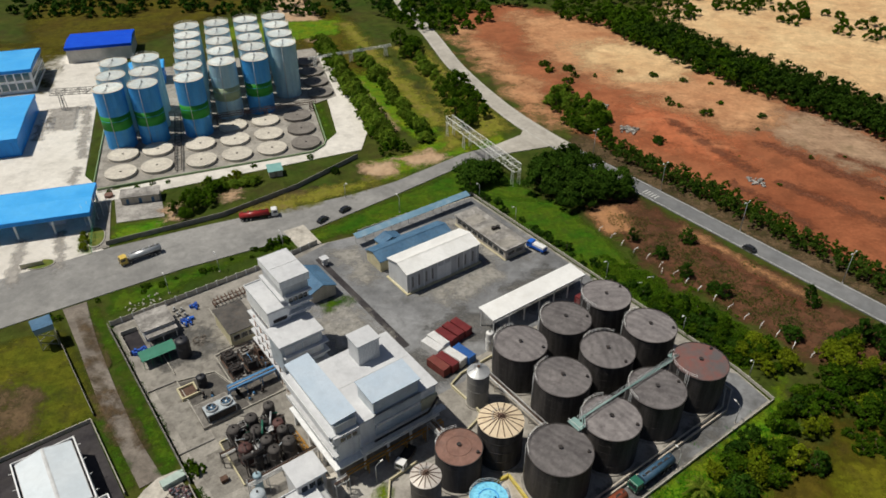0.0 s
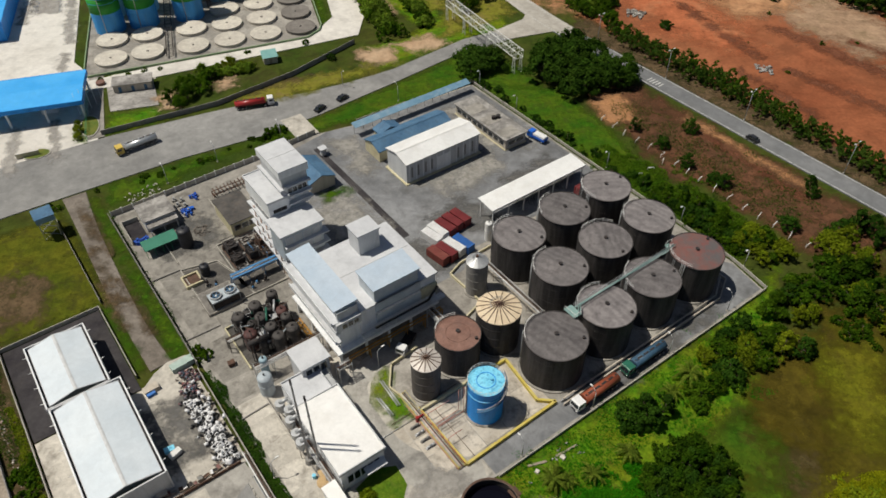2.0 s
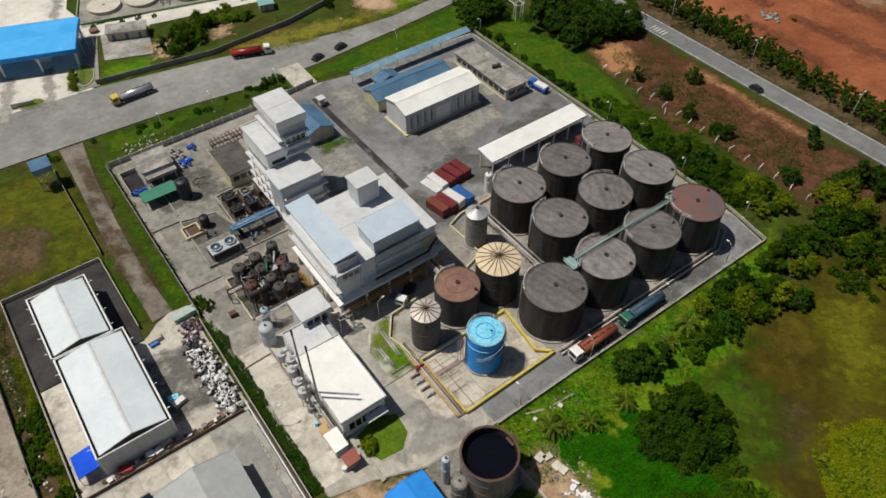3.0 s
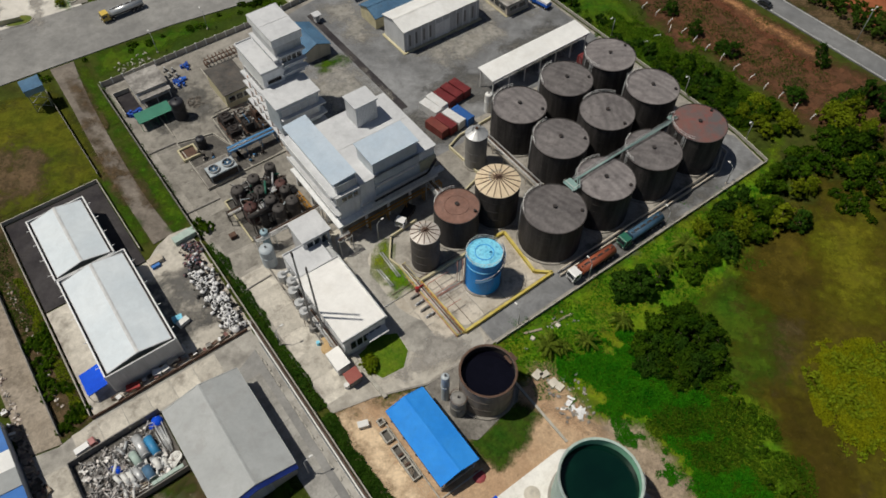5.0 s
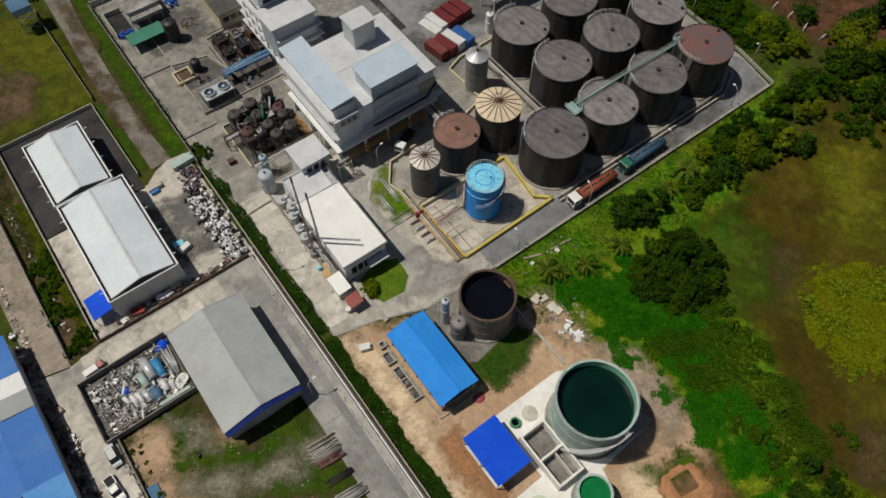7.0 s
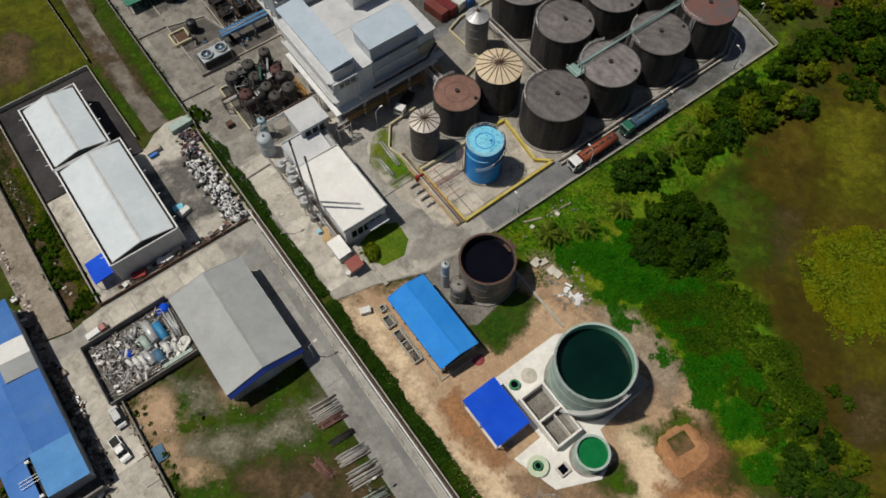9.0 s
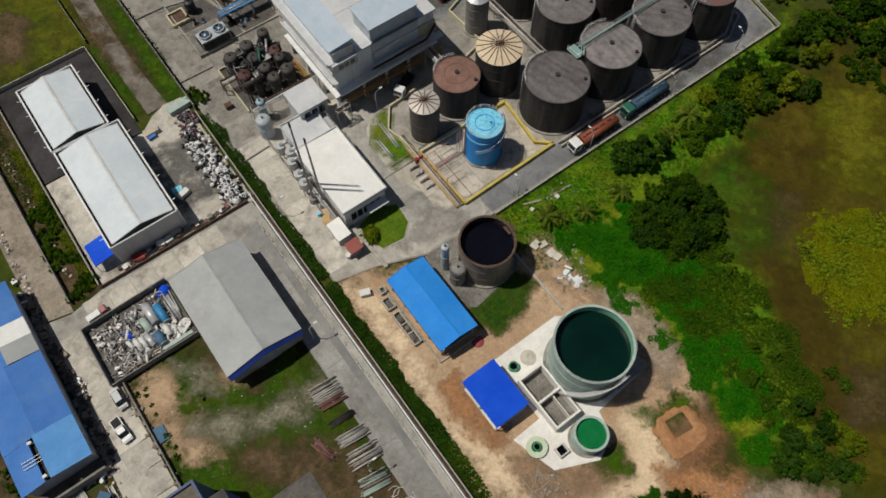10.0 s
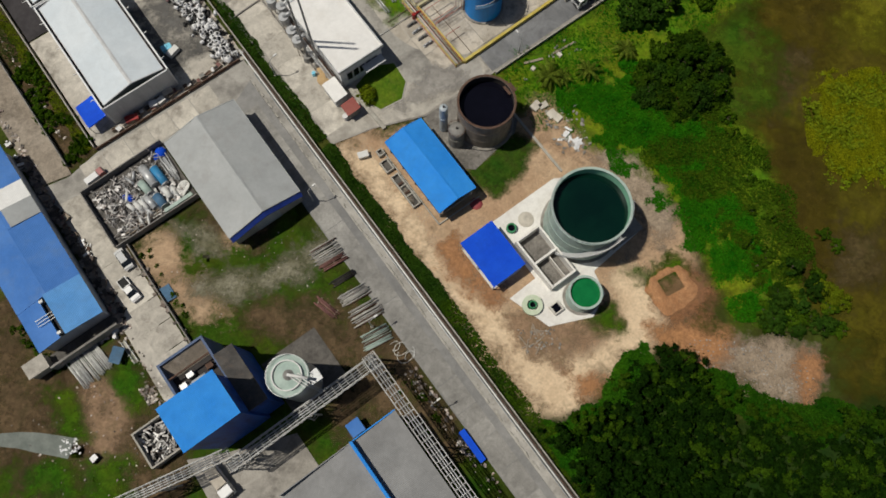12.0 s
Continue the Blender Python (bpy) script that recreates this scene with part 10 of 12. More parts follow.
# filter and compressor skids west of the tower
for k, (a, b, w, l, h, mm) in enumerate(((35.2, 142.6, 3.8, 4.6, 3.0, M_DARKSTEEL), (39.4, 142.4, 3.4, 4.4, 2.2, M_GREYTANK), (35.0, 137.6, 3.8, 3.6, 2.6, M_DARKSTEEL), (39.0, 137.8, 3.2, 3.8, 2.8, M_DARKSTEEL), (34.6, 133.8, 3.0, 2.6, 1.6, M_GREYTANK), (42.4, 140.2, 2.4, 4.2, 3.4, M_RUST), (42.4, 135.4, 2.4, 3.8, 2.4, M_SOOT))):
    root = thing("machine_skid", at(a, b, 0.25), "rusty dark machinery skid with ducts", "machine")
    part("frame", Geo().box(-w / 2, w / 2, -l / 2, l / 2, 0, 0.3), M_RUST, root)
    part("housing", Geo().box(-w / 2 + 0.3, w / 2 - 0.6, -l / 2 + 0.3, l / 2 - 0.9, 0.3, h), mm, root)
    part("fan_ring", Geo().ring(-0.2, -0.3, h, h + 0.35, min(w, l) * 0.22, min(w, l) * 0.28, 18), M_DARKSTEEL, root)
    part("drum", Geo().tube((-w / 2 + 0.2, l / 2 - 0.7, 1.0), (w / 2 - 0.2, l / 2 - 0.7, 1.0), 0.6, 14), M_DARKSTEEL, root)
    part("duct", Geo().cyl(w / 2 - 0.5, -l / 2 + 0.6, 0.3, h + 0.8, 0.35, n=12), M_GREYTANK, root)
    for j in range(5):
        part("rail", Geo().bar((-w / 2, -l / 2 + j * l / 4.2, h + 0.05), (w / 2, -l / 2 + j * l / 4.2, h + 0.05), 0.12), M_RUST if k in (1, 5, 6) else M_DARKSTEEL, root)
    for j in range(7):
        x, y, z = rng.uniform(-w / 2, w / 2), rng.uniform(-l / 2, l / 2), rng.uniform(0.8, h + 0.8)
        e = rng.choice(((w / 2, y, z), (x, l / 2, z), (x, y, 0.3)))
        part("pipe", Geo().tube((x, y, z), e, rng.uniform(0.06, 0.14), 6), rng.choice((M_DARKSTEEL, M_RUST, M_GREYTANK, M_RACKBLUE)), root)
wall_run("basin_wall", [(21.4, 143.2), (21.4, 125.0), (42.4, 124.8)], 0.45, 0.22, M_CURB, "stained grey kerb wall round the cooling pad", 4.0, None, 0.25)
wall_run("basin_wall", [(21.6, 143.4), (30.4, 141.2), (33.2, 131.4)], 0.45, 0.22, M_CURB, "stained grey kerb wall round the cooling pad", 4.0, None, 0.25)
wall_run("drain_kerb", [(38.6, 166.2), (38.1, 147.0), (32.6, 146.6), (32.4, 133.6)], 0.5, 0.22, M_CURB, "stained grey kerb along the machine floor", 4.0, None, 0.25)
wall_run("drain_kerb", [(14.2, 144.0), (21.3, 143.8)], 0.4, 0.3, M_SHADOWWALL, "dark drain across the yard", 4.0, None, 0.25)
wall_run("drain_kerb", [(21.8, 157.6), (21.9, 146.2)], 0.35, 0.2, M_CURB, "stained grey kerb by the water tanks", 4.0, None, 0.25)
wall_run("drain_kerb", [(13.9, 120.6), (22.2, 120.4)], 0.35, 0.3, M_SHADOWWALL, "dark drain across the yard", 4.0, None, 0.25)
wall_run("drain_kerb", [(14.0, 93.2), (21.6, 93.6)], 0.35, 0.25, M_SHADOWWALL, "dark drain across the yard", 4.0, None, 0.25)
setting("pad_floor", Geo().prism([(21.8, 142.8), (21.8, 125.4), (33.0, 125.2), (33.0, 131.4), (30.2, 140.8)], 0.2, 0.3), M_OILFLOOR, at(0, 0), "wet dark concrete round the cooling unit", "pavement")
for k, (a, b, r, h) in enumerate(((25.0, 134.4, 0.7, 1.6), (26.8, 133.2, 0.55, 1.4), (24.2, 136.6, 0.5, 1.2), (35.4, 128.2, 0.6, 1.8), (37.4, 127.6, 0.5, 1.4), (33.8, 127.0, 0.45, 1.2))):
    root = thing("pump_set", at(a, b, 0.28, rng.uniform(0, 90)), "small dark pump and motor on a plinth", "pump", "pumps in the works yard")
    part("plinth", Geo().box(-r, r, -r * 0.7, r * 0.7, 0, 0.25), M_CURB, root)
    part("motor", Geo().tube((-r * 0.9, 0, 0.6), (r * 0.1, 0, 0.6), 0.32, 12), M_RACKBLUE if k % 2 else M_DARKSTEEL, root)
    part("pump_casing", Geo().cyl(r * 0.5, 0, 0.25, h, 0.34, 0.3, n=12), M_DARKSTEEL, root)
    part("riser", Geo().tube((r * 0.5, 0, h), (r * 0.5, 0, h + 0.8), 0.12, 8), M_GREYTANK, root)
drum_spots = [(16.2 + rng.uniform(-0.5, 3.4), 159.6 + rng.uniform(-1.4, 1.4)) for _ in range(14)] + [(31.4 + rng.uniform(-1, 1.6), 164.2 + rng.uniform(-1.6, 1.8)) for _ in range(12)] + [(35.6 + rng.uniform(-1, 1), 169.4 + rng.uniform(-1, 1)) for _ in range(8)]
blue = thing("blue_drum", at(*drum_spots[0], 0.25), "bright blue plastic drum on the concrete", "drum", "blue drums in the works yard")
part("barrel", Geo().cyl(0, 0, 0, 0.95, 0.36, n=14), M_BLUEPAINT, blue)
part("rim", Geo().ring(0, 0, 0.95, 1.0, 0.28, 0.38, 14), M_NAVY, blue)
for a, b in drum_spots[1:]:
    copy_thing(blue, at(a, b, 0.25, rng.uniform(0, 90)))

# small works buildings
root = thing("substation", at(24.0, 166.5, 0.25), "small grey flat-roofed substation", "building")
block(root, "wall", -4.0, 4.0, -3.6, 4.0, 0, 3.6, M_WALLGREY)
part("roof_slab", Geo().box(-4.4, 4.4, -4.0, 4.4, 3.6, 3.85), M_ROOFCONC, root, "stained concrete roof slab")
part("south_canopy", Geo().box(-4.0, 4.2, -6.0, -4.0, 2.7, 2.85), M_ROOFCONC, root)
for x in (-3.6, 0, 3.6):
    part("canopy_post", Geo().box(x - 0.1, x + 0.1, -5.9, -5.7, 0, 2.7), M_WALLGREY, root)
windows(root, -3.6, 3.6, -3.6, 1.2, 2.4, 4, "s")
root = thing("transformer_bay", at(17.4, 164.5, 0.25), "dark paved transformer bay with low walls", "enclosure")
part("bay_floor", Geo().box(-2.4, 2.0, -4.5, 5, 0, 0.1), M_DARKPAVE, root)
part("bay_wall", Geo().box(-2.5, -2.3, -4.5, 5, 0, 1.4).box(-2.3, 2.0, 4.8, 5.0, 0, 1.4), M_CURB, root)
root = thing("green_roof_shed", at(20.8, 154.4, 0.25), "open shed with green sheet roof", "shed")
part("roof", Geo().slab([(-4.6, -1.9, 2.8), (4.4, -1.9, 2.8), (4.4, 1.9, 3.3), (-4.6, 1.9, 3.3)], 0.1), M_GREENROOF, root)
for k in range(5):
    part("post", Geo().box(-4.4 + k * 2.15, -4.28 + k * 2.15, -1.8, -1.68, 0, 2.75), M_GREENPAINT, root)
part("back_wall", Geo().box(-4.4, 4.3, 1.6, 1.75, 0, 3.1), M_SHADOWWALL, root)
root = thing("dark_roof_store", at(41.6, 153.0, 0.25), "store with sooty dark flat roof and cream walls", "building")
block(root, "wall", -3.8, 3.8, -5.6, 5.6, 0, 4.6, M_PALEYELLOW)
part("roof", Geo().slab([(-4.1, -6.0, 4.75), (4.1, -6.0, 4.75), (4.1, 6.0, 5.1), (-4.1, 6.0, 5.1)], 0.2), M_SOOT, root, "sooty roof sheets")
windows(root, -3.2, 3.2, -5.6, 1.8, 3.4, 3, "s")
root = thing("rust_rack", at(45.2, 167.0, 0.25), "rusty red rack of stacked pipes", "rack")
for k in range(9):
    part("pipe", Geo().tube((-4.4 + k * 1.1, -1.6, 1.2 + 0.3 * (k % 2)), (-4.1 + k * 1.1, 1.8, 1.2 + 0.3 * (k % 2)), 0.16, 8), M_RUST, root)
part("frame", Geo().bar((-4.8, -1, 1.0), (4.9, -1, 1.0), 0.2).bar((-4.8, 1, 1.0), (4.9, 1, 1.0), 0.2).box(-4.9, -4.7, -1.1, 1.1, 0, 1).box(4.7, 4.9, -1.1, 1.1, 0, 1), M_RUST, root)
root, w, l = gable("blue_roof_office", 62.8, 71.4, 150.6, 162.6, 3.6, 5.4, "b", M_STEELBLUE, M_WALLBEIGE, "small office with weathered blue hipped roof", trim=M_STEELBLUE)
patch("office_lawn", [(65, 145), (65, 149.6), (73, 149.6), (73, 145)], M_LAWN, 0.3, "small lawn beside the office", cell=0.8, margin=0.8)
patch("bund_lawn", [(40.4, 72.8), (40.2, 81.2), (43.6, 85.6), (46.6, 87.2), (47.0, 83.9), (44.4, 81.4), (45.6, 76.4), (46.0, 73.0)], M_LAWNBRIGHT, 0.3, "green grass wedge beside the bund", cell=0.5, margin=0.8)
for p_, q_ in (((44.0, 84.4), (43.6, 76.6)), ((44.5, 84.2), (44.1, 76.4)), ((41.0, 81.0), (41.1, 75.4)), ((41.5, 80.6), (41.6, 75.2))):
    root = thing("loose_pipe", at(*p_, 0.34, math.degrees(math.atan2(q_[1] - p_[1], q_[0] - p_[0]))), "long grey steel pipe lying on the grass", "pipe", "loose pipes by the bund")
    part("pipe", Geo().tube((0, 0, 0.18), (math.dist(p_, q_), 0, 0.18), 0.17, 10), M_GALV, root)
    part("flange", Geo().tube((0, 0, 0.18), (0.08, 0, 0.18), 0.24, 10), M_GREYTANK, root)
root = thing("gate_hut", at(75.5, 166, 0.25), "tiny white gate hut", "hut")
block(root, "wall", -0.7, 0.7, -0.7, 0.7, 0, 2.3, M_WALLGREY, M_WHITEROOF, 0, 0.5)
root = thing("workshop_annex", at(22.2, 66.0, 0.25), "small shed with white sheet roof", "shed")
block(root, "wall", -1.3, 1.3, -2.0, 2.2, 0, 2.7, M_WALLGREY)
part("roof", Geo().slab([(-1.5, -2.3, 2.8), (1.5, -2.3, 3.0), (1.5, 2.4, 3.0), (-1.5, 2.4, 2.8)], 0.1), M_METALWHITE, root)
root = thing("red_roof_hut", at(22.7, 61.4, 0.25), "small hut with dull red roof", "hut")
block(root, "wall", -1.2, 1.2, -1.1, 1.1, 0, 2.4, M_SHADOWWALL)
part("roof", Geo().slab([(-1.5, -1.4, 2.4), (1.5, -1.4, 2.6), (1.5, 1.4, 2.6), (-1.5, 1.4, 2.4)], 0.1), mat("dull_red_roof", (0.25, 0.06, 0.05), (0.3, 0.09, 0.07), rough=0.7), root)
root = thing("water_drum", at(20.9, 61.0, 0.25), "white round water drum", "drum")
part("drum", Geo().cyl(0, 0, 0, 1.2, 0.55, n=16), M_STEELWHITE, root)

M_FLUE = mat("dull_grey_flue_steel", (0.32, 0.31, 0.3), (0.42, 0.41, 0.39), scale=0.5, rough=0.65, bump=0.05, streak=8, dark=(0.13, 0.1, 0.085), amount=0.5)
# twin steel chimneys and the dust collector
for k, (a, b, h) in enumerate(((22.2, 76.2, 27.4), (23.3, 73.9, 24.2))):
    root = thing("chimney", at(a, b, 0.25), "tall slim steel chimney with sooty tip", "chimney")
    part("flue", Geo().cyl(0, 0, 0, h - 1.4, 0.27, 0.17, n=16, caps=False), M_FLUE, root)
    part("sooty_tip", Geo().cyl(0, 0, h - 1.4, h, 0.2, n=16), M_DARKSTEEL, root)
    part("base", Geo().cyl(0, 0, 0, 1.4, 1.0, 0.8, n=16), M_GREYTANK, root)
    for z in (6.0, 12.0, 18.0):
        part("ring", Geo().ring(0, 0, z, z + 0.12, 0.16, 0.25, 16), M_GREYTANK, root)
for k, (a, b) in enumerate(((22.2, 81.0), (22.6, 84.4), (22.0, 78.6), (22.7, 89.2), (23.6, 86.8))):
    root = thing("dust_cyclone", at(a, b, 0.25), "bright metal dust cyclone on legs", "machine")
    part("cone", Geo().cyl(0, 0, 1.2, 3.0, 0.35, 1.0, n=20), M_GALV, root)
    part("barrel", Geo().cyl(0, 0, 3.0, 4.6, 1.0, n=20), M_GALV, root)
    part("duct", Geo().tube((0, 0, 4.6), (1.8, -0.6, 5.4), 0.4, 12), M_GALV, root)
    part("elbow", Geo().tube((1.8, -0.6, 5.4), (2.2, -1.6, 3.6), 0.34, 12), M_GALV, root)
    for x, y in ((-0.8, -0.8), (0.8, -0.8), (0, 0.9)):
        part("leg", Geo().bar((x, y, 0), (x, y, 3), 0.1), M_RUST, root)
root = thing("sand_heap", at(22.4, 70.6, 0.25), "heap of orange boiler ash", "heap")
part("heap", Geo().dome(0, 0, 0, 1.6, 0.9, 18).dome(0.6, 1.8, 0, 1.2, 0.7, 18), mat("orange_ash", (0.45, 0.3, 0.14), (0.5, 0.36, 0.2), rough=0.95, bump=0.4), root)
root = thing("blue_drum", at(21.2, 72.6, 0.25), "bright blue plastic drum", "drum")
part("drum", Geo().cyl(0, 0, 0, 1.0, 0.4, n=14), M_CYANTOP, root)

# open settling basins beside the pump house
for a, b, w, l in ((21.6, 47.8, 0.9, 1.3), (21.6, 41.6, 0.9, 3.8), (22.2, 50.8, 0.7, 0.7)):
    root = thing("settling_basin", at(a, b, 0.1), "small rusty-edged settling basin", "basin")
    for q in ((-w, w, -l, -l + 0.2), (-w, w, l - 0.2, l), (-w, -w + 0.28, -l + 0.2, l - 0.2), (w - 0.28, w, -l + 0.2, l - 0.2)):
        part("basin_wall", Geo().box(*q, 0, 0.9), M_CURB, root)
    part("sludge", Geo().box(-w + 0.28, w - 0.28, -l + 0.2, l - 0.2, 0, 0.25), M_OILFLOOR, root)
    if l > 3:
        for y in (-1.2, 1.0):
            part("cross_wall", Geo().box(-w + 0.28, w - 0.28, y - 0.12, y + 0.12, 0.25, 0.8), M_CURB, root)
            part("grating", Geo().box(-w + 0.3, w - 0.3, y + 0.5, y + 0.9, 0.7, 0.76), M_RUST, root)
wall_run("pump_kerb", [(22.8, 51), (22.8, 32.4), (32.4, 32.4)], 0.4, 0.2, M_CURB, "weathered kerb by the pump house", 3, None, 0.1)
root = thing("ring_basin", at(27.3, 9.7, 0.38), "small round green-rimmed basin", "basin")
part("ring", Geo().ring(0, 0, 0, 0.7, 1.0, 1.9, 32), mat("pale_green_concrete", (0.5, 0.58, 0.42), (0.58, 0.64, 0.5), rough=0.8), root)
part("well", Geo().ring(0, 0, 0, 1.2, 0.55, 0.75, 24), M_GREENPAINT, root)
part("water", Geo().cyl(0, 0, 0, 0.3, 0.55, n=24), M_BLACKWATER, root)
root = thing("square_sump", at(30.5, 6.7, 0.38), "small square white sump", "basin")
for q in ((-1, 1, -1, -0.75), (-1, 1, 0.75, 1), (-1, -0.75, -0.75, 0.75), (0.75, 1, -0.75, 0.75)):
    part("sump_wall", Geo().box(*q, 0, 0.8), M_PLAZA, root)
part("water", Geo().box(-0.75, 0.75, -0.75, 0.75, 0, 0.2), M_BLACKWATER, root)
root = thing("green_well", at(33.2, 23.6, 0.38), "round green well head", "well")
part("well_ring", Geo().ring(0, 0, 0, 0.9, 0.7, 0.95, 24), M_GREENPAINT, root)
part("water", Geo().cyl(0, 0, 0, 0.3, 0.7, n=24), M_BLACKWATER, root)
root = thing("concrete_cover", at(36.6, 23.4, 0.38), "round pale concrete cover slab", "slab")
part("cover", Geo().cyl(0, 0, 0, 0.15, 1.5, n=28), M_DISC, root)
part("tank_plinth", Geo().box(46, 53.4, 8.9, 16, 0, 0.3), M_CONC, thing("tank_plinth", at(0, 0, 0.1), "grey concrete plinth of the green tank", "slab"))
root = thing("red_tarp", at(31.0, 31.6, 0.1), "crumpled dull red tarpaulin", "tarpaulin")
part("sheet", Geo().dome(0, 0, 0, 1.3, 0.45, 9, 3), mat("dull_red_tarp", (0.28, 0.05, 0.06), (0.34, 0.08, 0.08), rough=0.7), root)

# ---------------------------------------------------------------- water tower and gatehouse plot
root = thing("water_tower", at(-1.2, 178.2, 0.1), "steel water tower with pale blue tank", "water tower")
part("tank", Geo().box(-2.4, 2.4, -2.4, 2.4, 5.6, 7.2), mat("pale_blue_panel", (0.2, 0.34, 0.46), (0.26, 0.4, 0.52), rough=0.5), root)
part("tank_lid", Geo().box(-2.5, 2.5, -2.5, 2.5, 7.2, 7.35), M_STEELBLUE, root)
for x in (-2, 2):
    for y in (-2, 2):
        part("leg", Geo().bar((x, y, 0), (x, y, 5.6), 0.2), M_GALV, root)
for z in (0.2, 2.9):
    for p, q in (((-2, -2), (2, -2)), ((2, -2), (2, 2)), ((2, 2), (-2, 2)), ((-2, 2), (-2, -2))):
        part("brace", Geo().bar((*p, z), (*q, z + 2.5), 0.1), M_GALV, root)
        part("brace", Geo().bar((*q, z), (*p, z + 2.5), 0.1), M_GALV, root)

M_GALLERY = mat("dull_white_gallery_steel", (0.42, 0.42, 0.41), (0.52, 0.52, 0.51), scale=0.6, rough=0.65, bump=0.03, dark=(0.25, 0.2, 0.16), amount=0.5)

# ---------------------------------------------------------------- steel truss bridges
def truss(name, m, L, w, h, z, material, label, bay=2.5, legs=()):
    root = thing(name, m, label, "truss bridge")
    n = max(1, round(L / bay))
    for s in (-w / 2, w / 2):
        for zz in (z, z + h):
            part("chord", Geo().bar((0, s, zz), (L, s, zz), 0.22 if h > 1.5 else 0.15), material, root)
    for k in range(n + 1):
        x = L * k / n
        g = Geo()
        for s in (-w / 2, w / 2):
            g.bar((x, s, z), (x, s, z + h), 0.11)
        for zz in (z, z + h):
            g.bar((x, -w / 2, zz), (x, w / 2, zz), 0.14 if h > 1.5 else 0.08)
        part("frame", g, material, root)
        if k < n:
            x1 = L * (k + 1) / n
            g = Geo()
            for s in (-w / 2, w / 2):
                g.bar((x, s, z if k % 2 else z + h), (x1, s, z + h if k % 2 else z), 0.12)
            part("diagonal", g, material, root)
    for s in (-0.22, 0.0, 0.2) if w < 2.3 and material is M_GALLERY else ():
        part("gallery_pipe", Geo().tube((0, s * w, z + h * 0.35), (L, s * w, z + h * 0.35), 0.11, 6), M_GALV, root)
    for x in legs:
        g = Geo()
        for s in (-w / 2, w / 2):
            for d in (-0.8, 0.8):
                g.bar((x + d, s, 0), (x + d * 0.6, s, z), 0.2)
            for q in range(3):
                g.bar((x - 0.8, s, q * z / 3), (x + 0.8, s, (q + 1) * z / 3), 0.1)
        part("leg_frame", g, material, root)
    return root


truss("pipe_bridge", Matrix.Translation(site(160.8, 216.5, 0.05)) @ pose(0, 0, 0, 0, 0, YAW - 96.5), 49, 3.0, 2.6, 6.0, M_STEELWHITE, "white steel truss pipe bridge over the road", 2.6, (1.0, 14, 31, 48))
truss("conveyor_bridge", at(-55, 24.8, 0.05, -12), 26, 1.8, 1.2, 7.5, M_GALLERY, "white steel conveyor gallery on trestles", 1.3, (2, 14))
truss("conveyor_bridge", at(-30.5, 17.4, 0.05, 0), 29.6, 2.0, 1.4, 8.0, M_GALLERY, "white steel conveyor gallery turning the corner", 1.3, (1, 15, 28.6))
truss("conveyor_bridge", at(-2.0, 18.6, 0.05, -90), 62, 2.2, 1.4, 9.3, M_GALLERY, "white steel conveyor gallery along the grey hall", 1.3, (1.0, 20, 40, 60))
truss("pipe_gallery", Matrix.Translation((-172, 297, 0.2)) @ pose(0, 0, 0, 0, 0, 9), 42, 2.5, 2.0, 7.0, M_SHADOWWALL, "dark steel pipe gallery to the silos", 3, (4, 20, 38))
truss("pipe_gallery", Matrix.Translation((-66, 345, 0.2)) @ pose(0, 0, 0, 0, 0, 26), 44, 1.2, 0.8, 5.0, M_STEELWHITE, "pale pipe gallery leading to the highway", 3, (3, 22, 41))
truss("pipe_gallery", Matrix.Translation(tuple(far(-0.62, -2.4))) , 0.1 + 52, 2.4, 1.0, 0.8, M_DARKSTEEL, "dark pipe track between the foundations", 3).matrix_world = Matrix.Translation(far(-0.62, -2.4, 0.25)) @ pose(0, 0, 0, 0, 0, 107)
rack_ = truss("pipe_gallery", Matrix.Translation(far(0.45, 0.42, 0.25)) @ pose(0, 0, 0, 0, 0, 21), 44, 2.2, 1.0, 3.2, M_RUST, "rusty pipe rack in front of the silos", 3, (2, 22, 42))

# fibre silo with cyclone
root = thing("fibre_silo", at(-14.2, 23.0, 0.05), "pale steel fibre silo with ringed roof", "silo")
part("shell", Geo().cyl(0, 0, 0, 14.0, 3.45, n=48, caps=False), M_GALV, root)
part("roof", Geo().cyl(0, 0, 14.0, 14.7, 3.5, 0.8, n=48), M_GREENTANK, root)
part("roof_ring", Geo().ring(0, 0, 14.2, 14.75, 2.3, 2.5, 40), M_STEELWHITE, root)
part("inner_cone", Geo().cyl(0.2, -0.1, 14.3, 15.4, 1.2, 0.25, n=32), M_GREYTANK, root)
for k in range(4):
    part("roof_strut", Geo().bar((0.4 + 0.4 * k, -0.8, 15.0), (1.4 + 0.5 * k, -3.4, 14.9), 0.12), M_STEELWHITE, root)
part("feed_pipe", Geo().tube((0.2, -0.1, 15.4), (2.6, -2.6, 15.6), 0.25, 10), M_STEELWHITE, root)
rl = Geo()
railing(rl, 3.4, 14.0, n=24)
part("guard_rail", rl, M_GALV, root)
lad = Geo()
tank_ladder(lad, 3.45, 14.0, radians(-60))
part("ladder", lad, M_STEELWHITE, root)
part("landing", Geo().box(2.4, 4.4, -3.6, -1.6, 13.6, 13.75), M_GALV, root)
setting("silo_slab", Geo().box(-18.6, -7.2, 18.6, 30.2, -0.05, 0.22), M_OILFLOOR, at(0, 0), "dark concrete slab under the fibre silo", "pavement")
